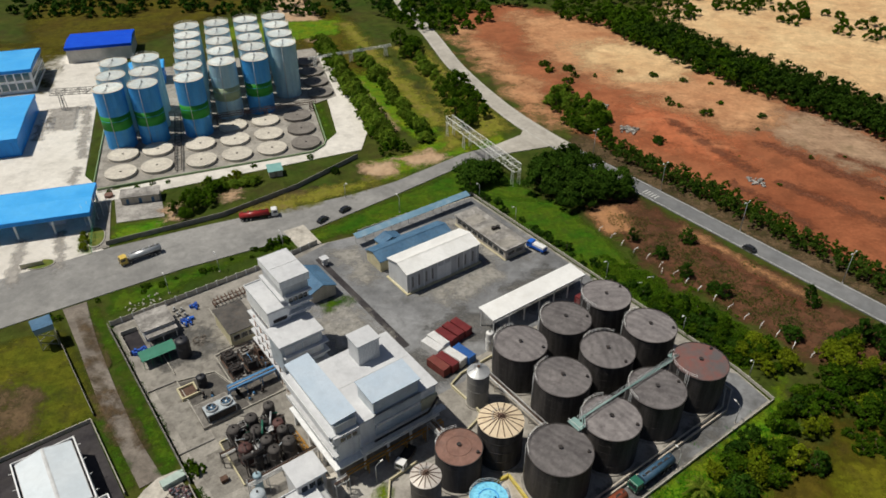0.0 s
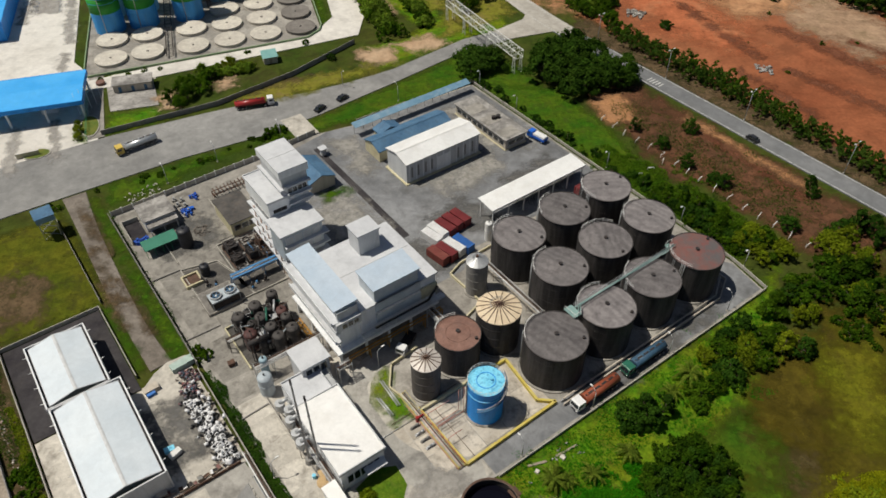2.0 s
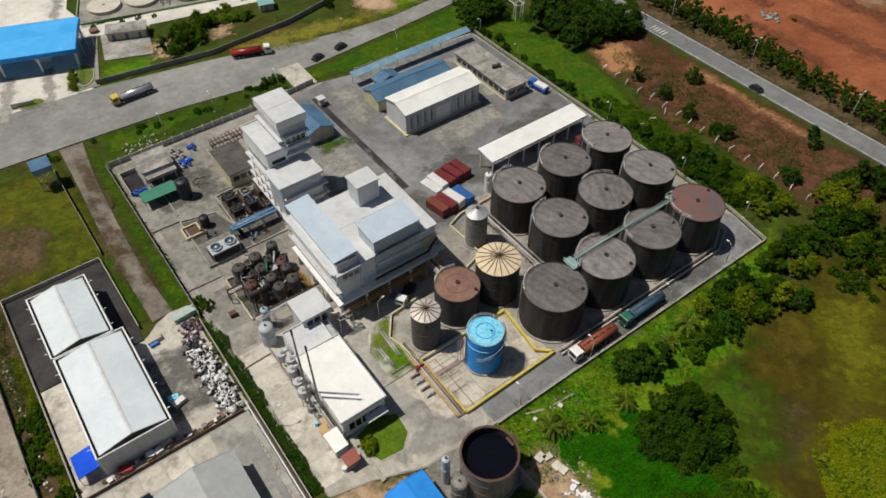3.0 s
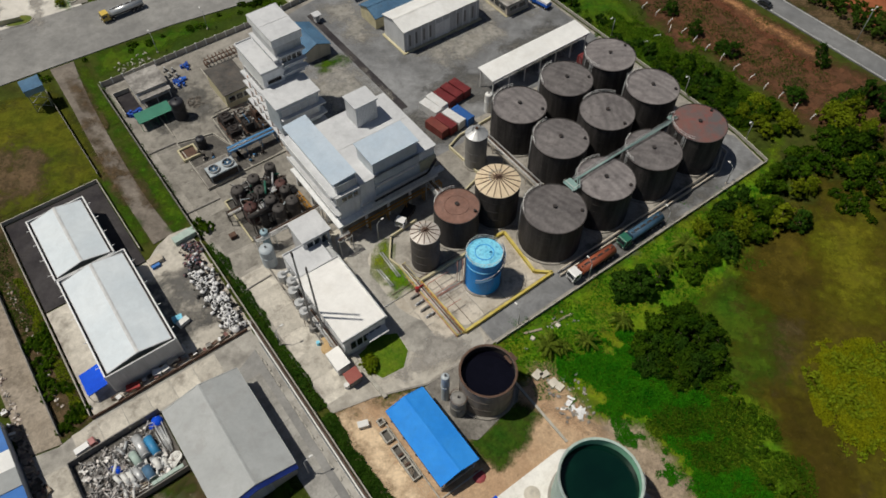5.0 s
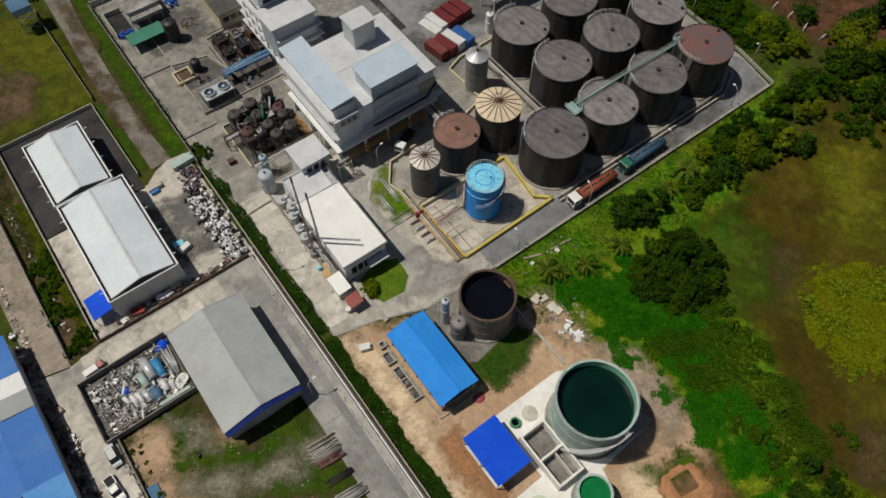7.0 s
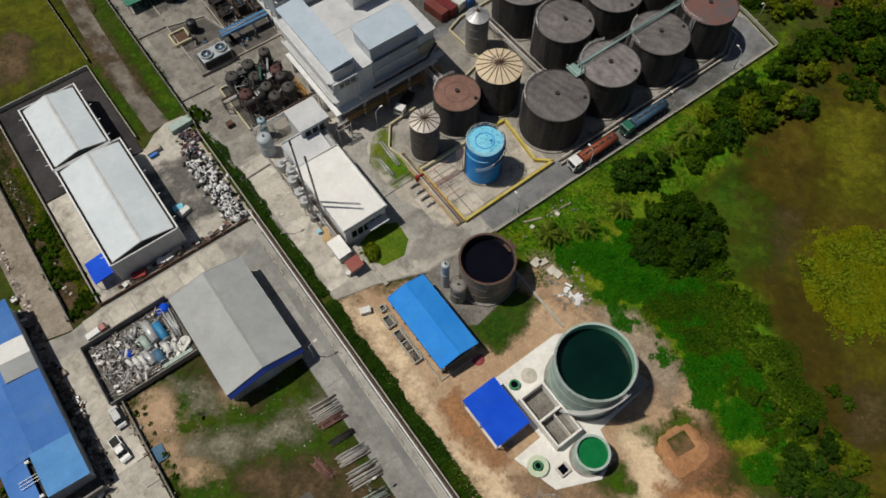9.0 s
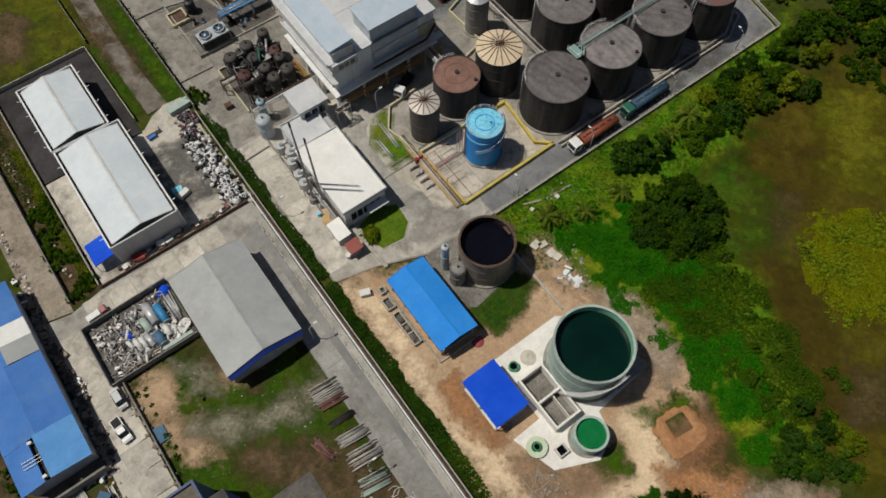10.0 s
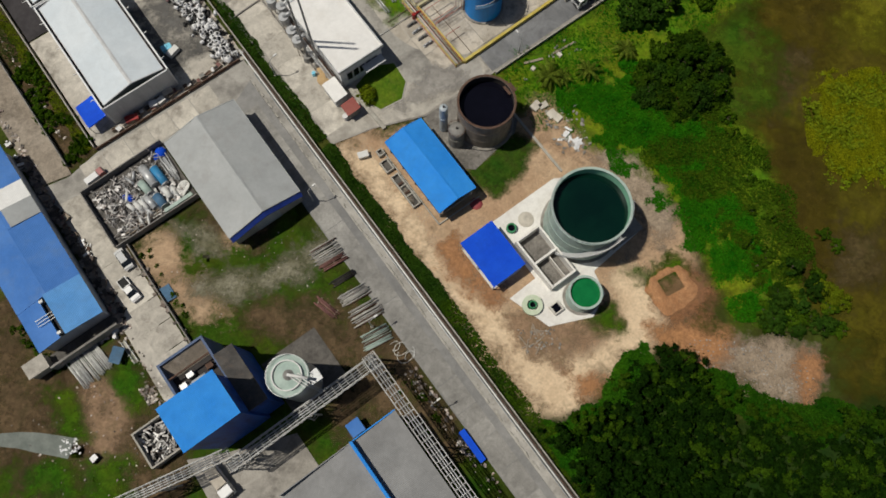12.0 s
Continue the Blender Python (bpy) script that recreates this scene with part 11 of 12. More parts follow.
setting("hall_apron", Geo().prism([(-38, 24), (-32, 21), (-20, 16.4), (-20, 9.5), (-26, 9), (-27, -20), (-40, -20)], -0.05, 0.23), M_CONC, at(0, 0), "grey concrete apron before the hall", "pavement")
root = thing("ash_bin", at(-39.8, 29.4, 0.05), "open ash bin full of pale scrap", "bin")
for q in ((-3.2, 3.0, -3.6, -3.3), (-3.2, 3.0, 3.3, 3.6), (-3.2, -2.9, -3.3, 3.3), (2.7, 3.0, -3.3, 3.3)):
    part("bin_wall", Geo().box(*q, 0, 2.2), M_CURB, root)
part("bin_floor", Geo().box(-2.9, 2.7, -3.3, 3.3, 0, 0.3), M_DARKSTEEL, root)
root = thing("blue_kiosk", at(-11, 10.9, 0.05), "small blue-grey roofed kiosk", "hut")
block(root, "wall", -1.0, 1.0, -1.0, 1.0, 0, 2.4, M_NAVY)
part("roof", Geo().box(-1.3, 1.3, -1.3, 1.3, 2.4, 2.55), M_MIDBLUE, root)
root = thing("blue_tarp_stack", at(3.5, -3.6, 0.1), "long stack under bright blue tarpaulin", "stack")
part("tarp", Geo().box(-0.6, 0.6, -3.2, 3.2, 0, 1.0), M_ROYAL, root)
root = thing("blue_board", at(-25.3, 51.4, 0.1), "weathered blue board lying in the grass", "board")
part("board", Geo().slab([(-0.9, -1.5, 0.5), (0.9, -1.5, 0.3), (0.9, 1.5, 0.35), (-0.9, 1.5, 0.6)], 0.1), M_STEELBLUE, root)
root = thing("duct_cover", at(25.1, 68.2, 0.26, 3), "long pale concrete duct cover to the pump house", "duct")
for k in range(7):
    part("cover_slab", Geo().box(-0.4, 0.4, -k * 1.95 - 1.9, -k * 1.95, 0, 0.35), M_CURB, root)


# ---------------------------------------------------------------- clutter
M_SCRAPBLUE = mat("scrap_blue_steel", (0.03, 0.2, 0.42), (0.05, 0.26, 0.5), scale=1.0, rough=0.5)
M_REDRUSTPIPE = mat("red_oxide_pipe", (0.14, 0.06, 0.055), (0.24, 0.12, 0.105), scale=1.0, rough=0.7)
rng = random.Random(17)
# scrap yard: drums, cylinders, coils and tubes, each a thing
for k, (a, b, t, r, L, mm, lb) in enumerate((
        (-14.75, 71.9, 4, 0.8, 4.4, M_SCRAPBLUE, "blue scrap gas cylinder lying down"), (-16.5, 73.0, 3, 0.9, 4.6, M_ALU, "dull silver scrap drum lying down"),
        (-18.2, 71.4, 8, 0.75, 3.2, M_GREENTANK, "pale green scrap tank lying down"), (-17.2, 67.4, 6, 0.85, 3.0, M_STEELBLUE, "grey-blue scrap tank lying down"),
        (-15.4, 68.2, 2, 0.6, 2.6, M_PVC, "white scrap cylinder lying down"), (-18.9, 68.4, 8, 0.6, 3.0, M_ALU, "silver scrap cylinder lying down"),
        (-20.2, 68.8, 10, 0.45, 2.6, M_PVC, "white scrap cylinder lying down"), (-21.2, 69.2, 14, 0.45, 2.2, M_PVC, "cream scrap cylinder lying down"), (-22.4, 69.8, 16, 0.42, 2.0, M_PVC, "white perforated scrap drum"))):
    root = thing("scrap_drum", at(a, b, 0.3, t + 90), lb, "scrap")
    part("barrel", Geo().tube((-L / 2, 0, r), (L / 2, 0, r), r, 16), mm, root)
    for e_ in (-L / 2 - 0.05, L / 2 - 0.12):
        part("end_ring", Geo().tube((e_, 0, r), (e_ + 0.17, 0, r), r * 1.06, 16), M_GALV, root)
    part("cradle", Geo().box(-L / 3, -L / 3 + 0.2, -r * 0.8, r * 0.8, 0, 0.2).box(L / 3, L / 3 + 0.2, -r * 0.8, r * 0.8, 0, 0.2), M_WOOD, root)
root = thing("hose_coil", at(-13.0, 67.0, 0.3), "coil of ribbed white hose", "hose")
for k in range(9):
    part("turn", Geo().ring(0.25 * k - 1.0, 0.12 * k - 0.4, 0.1 + 0.05 * k, 0.3 + 0.05 * k, 0.85, 1.05, 20), M_PVC, root)
g = Geo()
for k in range(460):
    a, b = rng.uniform(-27.5, -12.5), rng.uniform(65.2, 76.6)
    if a > -20 and b < 75 and rng.random() < 0.5:
        a -= 6
    L, e = rng.uniform(0.5, 2.8), rng.uniform(0, math.pi)
    z = 0.35 + rng.random() * 0.7
    c = Vector((a, b, z))
    d = Vector((math.cos(e) * L / 2, math.sin(e) * L / 2, rng.uniform(-0.15, 0.3)))
    if rng.random() < 0.8:
        g.tube(c - d, c + d, rng.uniform(0.04, 0.12), 6)
    else:
        g.bar(c - d * 0.4, c + d * 0.4, rng.uniform(0.2, 0.9), rng.uniform(0.05, 0.4))
heap = part("scrap_metal", g, mat("mixed_scrap", (0.16, 0.15, 0.145), (0.62, 0.61, 0.6), scale=0.8, rough=0.6, metal=0.2, island=0.75, dark=(0.2, 0.1, 0.06), amount=0.5))
heap.matrix_world = at(0, 0, 0)
tagged(heap, "tangled heap of pale and rusty scrap metal", "scrap", "", "stuff")
for k in range(12):
    root = thing("scrap_tube", at(-12.5 + rng.uniform(-0.3, 0.4), 72.4 + rng.uniform(-0.8, 0.8), 0.3 + 0.12 * (k % 4), 90 + rng.uniform(-6, 6)), "long silver scrap tube", "scrap", "scrap tubes")
    part("tube", Geo().tube((-2.6, 0.28 * (k % 6) - 0.7, 0.15), (2.6, 0.28 * (k % 6) - 0.7, 0.15), 0.12, 8), M_ALU, root)
for k in range(10):
    root = thing("steel_beam", at(-19 + rng.uniform(-3, 3), 65.4 + k * 0.16, 0.3 + 0.1 * (k % 3), rng.uniform(-4, 6)), "long rusty and pale steel beam", "scrap", "scrap beams")
    part("beam", Geo().bar((-4.5, 0, 0.12), (4.5, 0, 0.12), 0.16, 0.22), (M_RUST, M_PVC, M_WOOD)[k % 3], root)
for k in range(46):
    a, b = rng.uniform(-22.5, -13.2), rng.uniform(65.4, 70.6) + (5.4 if k % 5 == 0 else 0)
    root = thing("scrap_cylinder", at(a, b, 0.45 + 0.35 * rng.random(), 78 + rng.uniform(-35, 35)), rng.choice(("white scrap tube end", "bright silver scrap tube", "pale grey scrap cylinder")), "scrap", "scrap cylinders")
    r_, l_ = rng.uniform(0.13, 0.32), rng.uniform(0.5, 1.3)
    part("tube", Geo().tube((-l_, 0, 0.2), (l_, 0, 0.2), r_, 12), rng.choice((M_PVC, M_PVC, M_ALU, M_GALV)), root)
    part("collar", Geo().tube((l_ - 0.12, 0, 0.2), (l_ + 0.02, 0, 0.2), r_ * 1.12, 12), M_GALV, root)
root = thing("blue_tarp", at(-12.2, 76.4, 0.3), "crumpled bright blue tarpaulin", "tarpaulin")
part("sheet", Geo().dome(0, 0, 0, 1.2, 0.9, 8, 3).dome(-1.2, -0.3, 0, 0.7, 0.5, 7, 2), M_ROYAL, root)
root = thing("blue_tarp", at(-21.8, 71.6, 0.3), "crumpled blue tarpaulin among scrap", "tarpaulin")
part("sheet", Geo().dome(0, 0, 0, 0.9, 0.9, 7, 3).dome(-0.5, 1.0, 0, 0.6, 0.7, 7, 2), M_ROYAL, root)
root = thing("green_sheet_fence", at(-14.6, 64.9, 0.3), "pale green sheet metal fence", "fence")
for k in range(6):
    part("sheet", Geo().box(-2.9 + k * 1.0, -1.95 + k * 1.0, -0.35, 0.35, 1.4, 1.5), M_GREENTANK, root)
part("fence_frame", Geo().box(-2.9, 3.1, -0.1, 0.1, 0, 1.4), M_GREENPAINT, root)

# heap of bagged waste along the wall
def blob(g, c, r, seed):
    q = random.Random(seed)
    s = len(g.v)
    n, k = 7, 4
    st, tw = q.uniform(0.9, 1.9), q.uniform(0, math.pi)
    for j in range(k):
        e = math.pi * (j / (k - 1) - 0.5) * 0.92
        for i in range(n):
            u = r * q.uniform(0.45, 1.3)
            p, w = u * math.cos(e) * math.cos(2 * math.pi * i / n) * st, u * math.cos(e) * math.sin(2 * math.pi * i / n)
            g.v.append((c[0] + p * math.cos(tw) - w * math.sin(tw), c[1] + p * math.sin(tw) + w * math.cos(tw), c[2] + 0.7 * r + u * 0.7 * math.sin(e)))
    for j in range(k - 1):
        g.f += [(s + j * n + i, s + j * n + (i + 1) % n, s + (j + 1) * n + (i + 1) % n, s + (j + 1) * n + i) for i in range(n)]
        g.s += [True] * n
    g.f.append(tuple(s + (k - 1) * n + i for i in range(n)))
    g.s.append(True)


M_BAGMIX = mat("coloured_refuse", (0.28, 0.08, 0.06), (0.05, 0.16, 0.22), scale=1.2, rough=0.6, island=0.7)
gw_, gb_, gc_ = Geo(), Geo(), Geo()
for k in range(430):
    t = rng.random()
    b = 112.5 - t * 27.5
    a = min(max(9.4 + rng.gauss(0, 1.25) + (1.6 if t < 0.15 else 0.4) - 0.6 * math.sin(t * 3), 5.9), 12.4)
    z = 0.3 + max(0.0, 0.8 - abs(a - 9.4) * 0.4) * rng.random()
    u = rng.random()
    pick = gc_ if (t < 0.3 and u < 0.5) else gw_ if u < 0.1 else gb_
    blob(pick, (a, b, z), rng.uniform(0.2, 0.46), k)


def big_bag(m, seed):
    """An opened bulk bag, slumped, with its mouth gaping."""
    q = random.Random(seed)
    root = thing("bulk_bag", m, "torn white bulk bag with gaping dark mouth", "sack", "bulk bags in the waste heap")
    n = 10
    r0 = [q.uniform(0.8, 1.15) for _ in range(n)]
    g = Geo()
    for z, f in ((0, 0.55), (0.2, 0.64), (0.62, 0.62), (0.85, 0.54), (0.95, 0.46), (0.8, 0.42)):
        for i in range(n):
            e = 2 * math.pi * i / n
            c = f * r0[i] * q.uniform(0.86, 1.12)
            g.v.append((c * math.cos(e) * 1.15, c * math.sin(e), z * (1 + (0.16 * q.uniform(-1, 1) if z else 0))))
    for j in range(5):
        g.f += [(j * n + i, j * n + (i + 1) % n, (j + 1) * n + (i + 1) % n, (j + 1) * n + i) for i in range(n)]
        g.s += [True] * n
    part("bag", g, M_BAGWHITE, root)
    part("refuse", Geo().cyl(0, 0, 0.3, 0.86, 0.44, 0.36, n=9), M_BAGBLACK, root, "dark refuse in the mouth")
    return root


BAGS = []
for k in range(72):
    t = 0.3 + 0.7 * rng.random() if k % 6 else 0.15 + 0.85 * rng.random()
    a = 9.2 + rng.uniform(-1.7, 1.9) + 0.6 * (t - 0.6)
    m = at(a, 112.5 - t * 27.5, 0.28 + max(0.0, 0.75 - abs(a - 9.3) * 0.35) * rng.random(), rng.uniform(0, 360)) @ pose(0, 0, 0, rng.uniform(-35, 35), rng.uniform(-35, 35), 0) @ Matrix.Scale(rng.uniform(0.6, 1.05), 4)
    if k < 6:
        BAGS.append(big_bag(m, k))
    else:
        copy_thing(BAGS[k % 6], Matrix.Identity(4)).matrix_basis = m
for g, mm, lb in ((gw_, M_BAGWHITE, "heap of white plastic waste sacks along the wall"), (gb_, M_BAGBLACK, "black sacks and tyres in the waste heap"), (gc_, M_BAGMIX, "coloured refuse at the end of the heap")):
    ob = part("waste_sacks", g, mm)
    ob.matrix_world = at(0, 0, 0)
    tagged(ob, lb, "waste heap", "", "stuff")
for k in range(22):
    t = rng.random()
    root = thing("waste_drum", at(9.4 + rng.gauss(0, 1.3), 108 - t * 22, 0.6 + 0.5 * rng.random(), rng.uniform(0, 180)), rng.choice(("white plastic drum in the waste heap", "pale plastic barrel in the waste heap")), "drum", "drums in the waste heap")
    part("barrel", Geo().tube((-0.4, 0, 0.3), (0.4, 0, 0.3), 0.34, 14), M_BAGWHITE, root)
    part("lid", Geo().tube((0.4, 0, 0.3), (0.46, 0, 0.3), 0.36, 14), M_GREYTANK, root)
root = thing("green_skip", at(10.6, 114.4, 0.26, 4), "flat grey-green skip lid", "skip")
part("box", Geo().box(-2.6, 2.6, -1.0, 1.0, 0, 1.3), M_GREENTANK, root)
root = thing("parts_crate", at(2.6, 112.0, 0.27, 4), "pale crate with blue sheet beside the drive", "crate")
part("box", Geo().box(-1.6, 1.6, -0.9, 0.9, 0, 1.0), M_WALLBEIGE, root)
part("blue_sheet", Geo().box(-1.5, 0.4, -1.7, -0.9, 0, 0.7), M_MIDBLUE, root)

# pipe stacks beside the service road
M_PIPEDULL = mat("dull_grey_pipe", (0.3, 0.29, 0.27), (0.5, 0.49, 0.46), scale=0.6, rough=0.7, tint=0.35, dark=(0.2, 0.12, 0.09), amount=0.5)


def pipe_stack(a, b, turn, n, L, material, label):
    root = thing("pipe_stack", at(a, b, 0.1, turn), label, "pipe stack", "stacked pipes in the lot")
    for k in range(3):
        part("bearer", Geo().box(-L / 2 + 0.4 + k * (L - 0.8) / 2 - 0.1, -L / 2 + 0.4 + k * (L - 0.8) / 2 + 0.1, -n * 0.14, n * 0.14, 0, 0.15), M_WOOD, root)
    for k in range(n):
        for row in range(2):
            if row and rng.random() < 0.35:
                continue
            off = rng.uniform(-0.5, 0.5)
            y = (k - n / 2 + 0.5 * row) * 0.3 + rng.uniform(-0.05, 0.05)
            part("pipe", Geo().tube((-L / 2 + off, y, 0.28 + 0.22 * row), (L / 2 + off, y + rng.uniform(-0.16, 0.16), 0.28 + 0.22 * row), 0.075 if material is M_PVC else 0.095, 7), material if material is M_PVC or rng.random() < 0.75 else M_RUST, root)
    return root


pipe_stack(2.4, 40.8, -4, 11, 5.4, M_PIPEDULL, "stack of pale and red pipes in the lot")
pipe_stack(2.6, 38.2, -4, 5, 5.0, M_REDRUSTPIPE, "stack of red-brown pipes in the lot")
pipe_stack(2.2, 30.8, -6, 8, 5.2, M_PIPEDULL, "stack of pale grey pipes in the lot")
pipe_stack(2.0, 26.8, -6, 11, 5.6, M_PIPEDULL, "stack of dull white pipes in the lot")
pipe_stack(0.8, 22.0, -8, 11, 5.2, M_GREENTANK, "stack of mossy pale pipes in the lot")
pipe_stack(-3.2, 31.8, -74, 6, 4.6, M_REDRUSTPIPE, "small stack of red-oxide pipes in the grass")
pipe_stack(2.2, 34.6, -5, 4, 4.6, M_DARKSTEEL, "few dark pipes lying in the grass")
pipe_stack(-43.4, 48.3, -84, 21, 5.6, M_PVC, "stack of white poles beside the workshop")
pipe_stack(21.4, 40.4, -90, 3, 3.0, M_WOOD, "few planks by the basins")
# loose broken pieces
def rubble(name, poly, n, seed, low, high, material, label):
    q = random.Random(seed)
    g = Geo()
    for x, y in scatter(poly, n, seed, 0.25):
        s = q.uniform(low, high)
        m = Matrix.Translation((x, y, 0.12)) @ pose(0, 0, 0, q.uniform(-20, 20), q.uniform(-20, 20), q.uniform(0, 180))
        g.add(Geo().prism([(-s, -s * 0.5), (s * 0.7, -s * 0.6), (s, s * 0.3), (-s * 0.2, s * 0.7)], 0, s * q.uniform(0.4, 0.9)), m)
    return tagged(part(name, g, material), label, "rubble", "", "stuff")


# broken kerb between the service road and the drain
for k in range(64):
    if rng.random() < 0.2:
        continue
    root = thing("kerb_stone", at(10.3 + rng.uniform(-0.12, 0.16), 78 - k * 1.45 + rng.uniform(-0.3, 0.3), 0.2, rng.uniform(-9, 9)), rng.choice(("pale broken kerb stone beside the drain", "tilted grey kerb stone beside the drain")), "kerb stone", "broken kerb along the drain")
    q = rng.uniform(0.3, 0.68)
    part("stone", Geo().prism([(-0.13, -q), (0.12, -q * 0.9), (0.15, q), (-0.1, q * 0.94)], 0, rng.uniform(0.12, 0.3)), M_CURB, root)
rubble("drain_rubble", [(10.4, 70), (11.3, 70), (11.3, -20), (10.4, -20)], 260, 93, 0.05, 0.2, M_RUBBLE, "broken concrete along the drain")
# hoses beside the lane
for k, (a, b, r_, e) in enumerate(((3.4, 17.6, 1.1, 0.4), (3.2, 16.2, 1.3, 2.0), (2.6, 18.6, 0.8, 3.6), (4.0, 15.6, 0.7, 5.0))):
    root = thing("hose", at(a, b, 0.15 + 0.05 * k), "loose coil of white hose in the grass", "hose", "hoses in the lot")
    h_ = Geo()
    for i in range(13):
        u, v = e + i * 0.36, e + (i + 1) * 0.36
        h_.tube((r_ * math.cos(u) * (1 + 0.05 * i), r_ * math.sin(u), 0.06), (r_ * math.cos(v) * (1.05 + 0.05 * i), r_ * math.sin(v), 0.06), 0.06, 6)
    part("hose_loop", h_, M_PVC, root)
# rubbish beside the blue workshop and along the lane
g = Geo()
for k in range(330):
    b = rng.uniform(52, 92)
    a = -34.9 + abs(rng.gauss(0, 0.55)) - 0.2
    s = rng.uniform(0.2, 0.7)
    g.add(Geo().box(-s, s, -s * rng.uniform(0.4, 1), s * 0.6, 0, s * rng.uniform(0.6, 1.6)), Matrix.Translation((a, b, 0.1)) @ pose(0, 0, 0, 0, 0, rng.uniform(0, 180)))
for k in range(60):
    a, b = -26.9 + rng.gauss(0, 0.4), rng.uniform(30, 62)
    s = rng.uniform(0.15, 0.5)
    g.add(Geo().box(-s, s, -s * 0.7, s * 0.7, 0, s * 1.2), Matrix.Translation((a, b, 0.1)) @ pose(0, 0, 0, 0, 0, rng.uniform(0, 180)))
ob = part("lane_rubbish", g, mat("dark_rubbish", (0.09, 0.08, 0.075), (0.2, 0.17, 0.14), scale=1.0, rough=0.8, island=0.9, dark=(0.25, 0.1, 0.06), amount=0.4))
ob.matrix_world = at(0, 0, 0)
tagged(ob, "dark rubbish and machine parts piled along the workshop", "rubbish", "", "stuff")
M_JUNKDARK = mat("dark_rubbish", (0.05, 0.042, 0.036), (0.16, 0.14, 0.12), scale=1.0, rough=0.85, island=0.6)
# pale rubble along the dirt tracks, the bank and the far red field
rubble("rubble", [(56, 26), (60, 38), (53, 39), (50, 30)], 60, 61, 0.15, 0.5, M_RUBBLE, "pale concrete rubble by the green tank")
rubble("rubble", [(46, -12), (52, -16), (60, -26), (60, -31), (54, -33), (48, -24), (44, -16)], 260, 62, 0.05, 0.22, M_RUBBLE, "grey rubble tipped along the track")
rubble("rubble", [(55, 46), (54, 49), (70, 49), (68, 45)], 16, 64, 0.12, 0.4, M_RUBBLE, "broken concrete on the bank")
rubble("rubble", [(219, 176), (224, 180), (228, 174), (222, 171)], 60, 65, 0.3, 0.9, M_RUBBLE, "grey debris heap on the red earth")
rubble("rubble", [(228, 200), (232, 204), (236, 198), (231, 195)], 40, 66, 0.3, 0.8, M_RUBBLE, "grey debris heap on the red earth")
rubble("rubble", [(224, 118), (228, 122), (231, 117), (227, 113)], 40, 67, 0.3, 0.8, M_ROOFCONC, "dark debris heap on the red earth")
rubble("rubble", [(19, 176.2), (30, 177), (30, 183), (20, 183)], 46, 68, 0.15, 0.45, M_CURB, "pale broken slabs outside the wall")
rubble("rubble", [(29.6, 152.8), (33.2, 152.4), (33.8, 156.6), (30, 157)], 90, 69, 0.1, 0.5, M_JUNKDARK, "dark rubbish heap on the concrete")
for k, (a, b, w, l, t) in enumerate(((52.8, 40.8, 1.0, 0.8, 10), (54.0, 40.0, 0.9, 0.6, -5), (54.2, 37.6, 0.9, 0.75, 4), (54.6, 36.2, 0.8, 0.7, 12), (65.4, 47.6, 0.22, 2.7, -97), (58.6, 48.9, 0.24, 2.0, -111), (63.6, 46.9, 0.4, 0.5, 12), (57.4, 47.6, 0.4, 0.4, 20))):
    root = thing("concrete_block", at(a, b, 0.1, t), "loose pale concrete slab on the grass", "slab", "loose slabs on the bank")
    part("slab", Geo().box(-w, w, -l, l, 0, 0.28 if w < 0.3 else 0.5), M_WOOD if w < 0.3 else M_DISC, root)
for k in range(16):
    root = thing("broken_board", at(54.0 + rng.gauss(0, 0.9), 31.2 + rng.gauss(0, 1.3), 0.1 + 0.04 * k, rng.uniform(0, 180)), "white broken board dumped on the soil", "board", "dumped white boards")
    q = rng.uniform(0.4, 1.1)
    part("board", Geo().prism([(-q, -0.2), (q * 0.9, -0.26), (q, 0.2), (-q * 0.7, 0.24)], 0, 0.06), M_BAGWHITE, root)
# clay pit beside the tank
root = thing("clay_pit", at(50.6, -2.4, 0.1, -8), "shallow square reddish clay pit with spoil banks", "pit")
M_CLAY = mat("reddish_clay", (0.36, 0.17, 0.075), (0.44, 0.23, 0.11), scale=0.6, rough=0.95, bump=0.6, dark=(0.15, 0.08, 0.045), amount=0.5, blotch=0.3)
part("pit_floor", Geo().box(-2.0, 2.0, -1.7, 1.7, 0, 0.12), mat("wet_clay", (0.13, 0.075, 0.03), (0.17, 0.1, 0.045), scale=0.5, rough=0.7, blotch=0.25), root)
g = Geo()
n_ = 48
for i in range(n_):
    e = 2 * math.pi * i / n_
    sq = 1 / max(abs(math.cos(e)), abs(math.sin(e)) * 1.15)
    low_ = 0.6 + 0.35 * math.sin(e * 2 + 0.7) + 0.15 * math.sin(e * 7)
    wide = 2.3 + 1.1 * math.sin(e + 3.6) + 0.35 * math.sin(e * 5) + 0.2 * math.sin(e * 11 + 1)
    for rr, zz in ((1.9 * sq, 0.08), (2.35 * sq, 0.5 * low_ + 0.2), (2.5 * sq + 0.45 * wide, 0.3 * low_ + 0.1), (2.4 * sq ** 0.5 + wide, -0.05)):
        g.v.append((rr * math.cos(e), rr * math.sin(e), zz))
for i in range(n_):
    for k in range(3):
        g.f.append((i * 4 + k, i * 4 + k + 1, (i + 1) % n_ * 4 + k + 1, (i + 1) % n_ * 4 + k))
        g.s.append(True)
part("spoil_bank", g, M_CLAY, root)
# drainage creek at the near left
g, _, _, _ = strip(ab((-74, 52), (-63, 46.6), (-57.5, 42), (-53.2, 37.6)), (2.2, 2.2, 3.4, 3.6), 0.32)
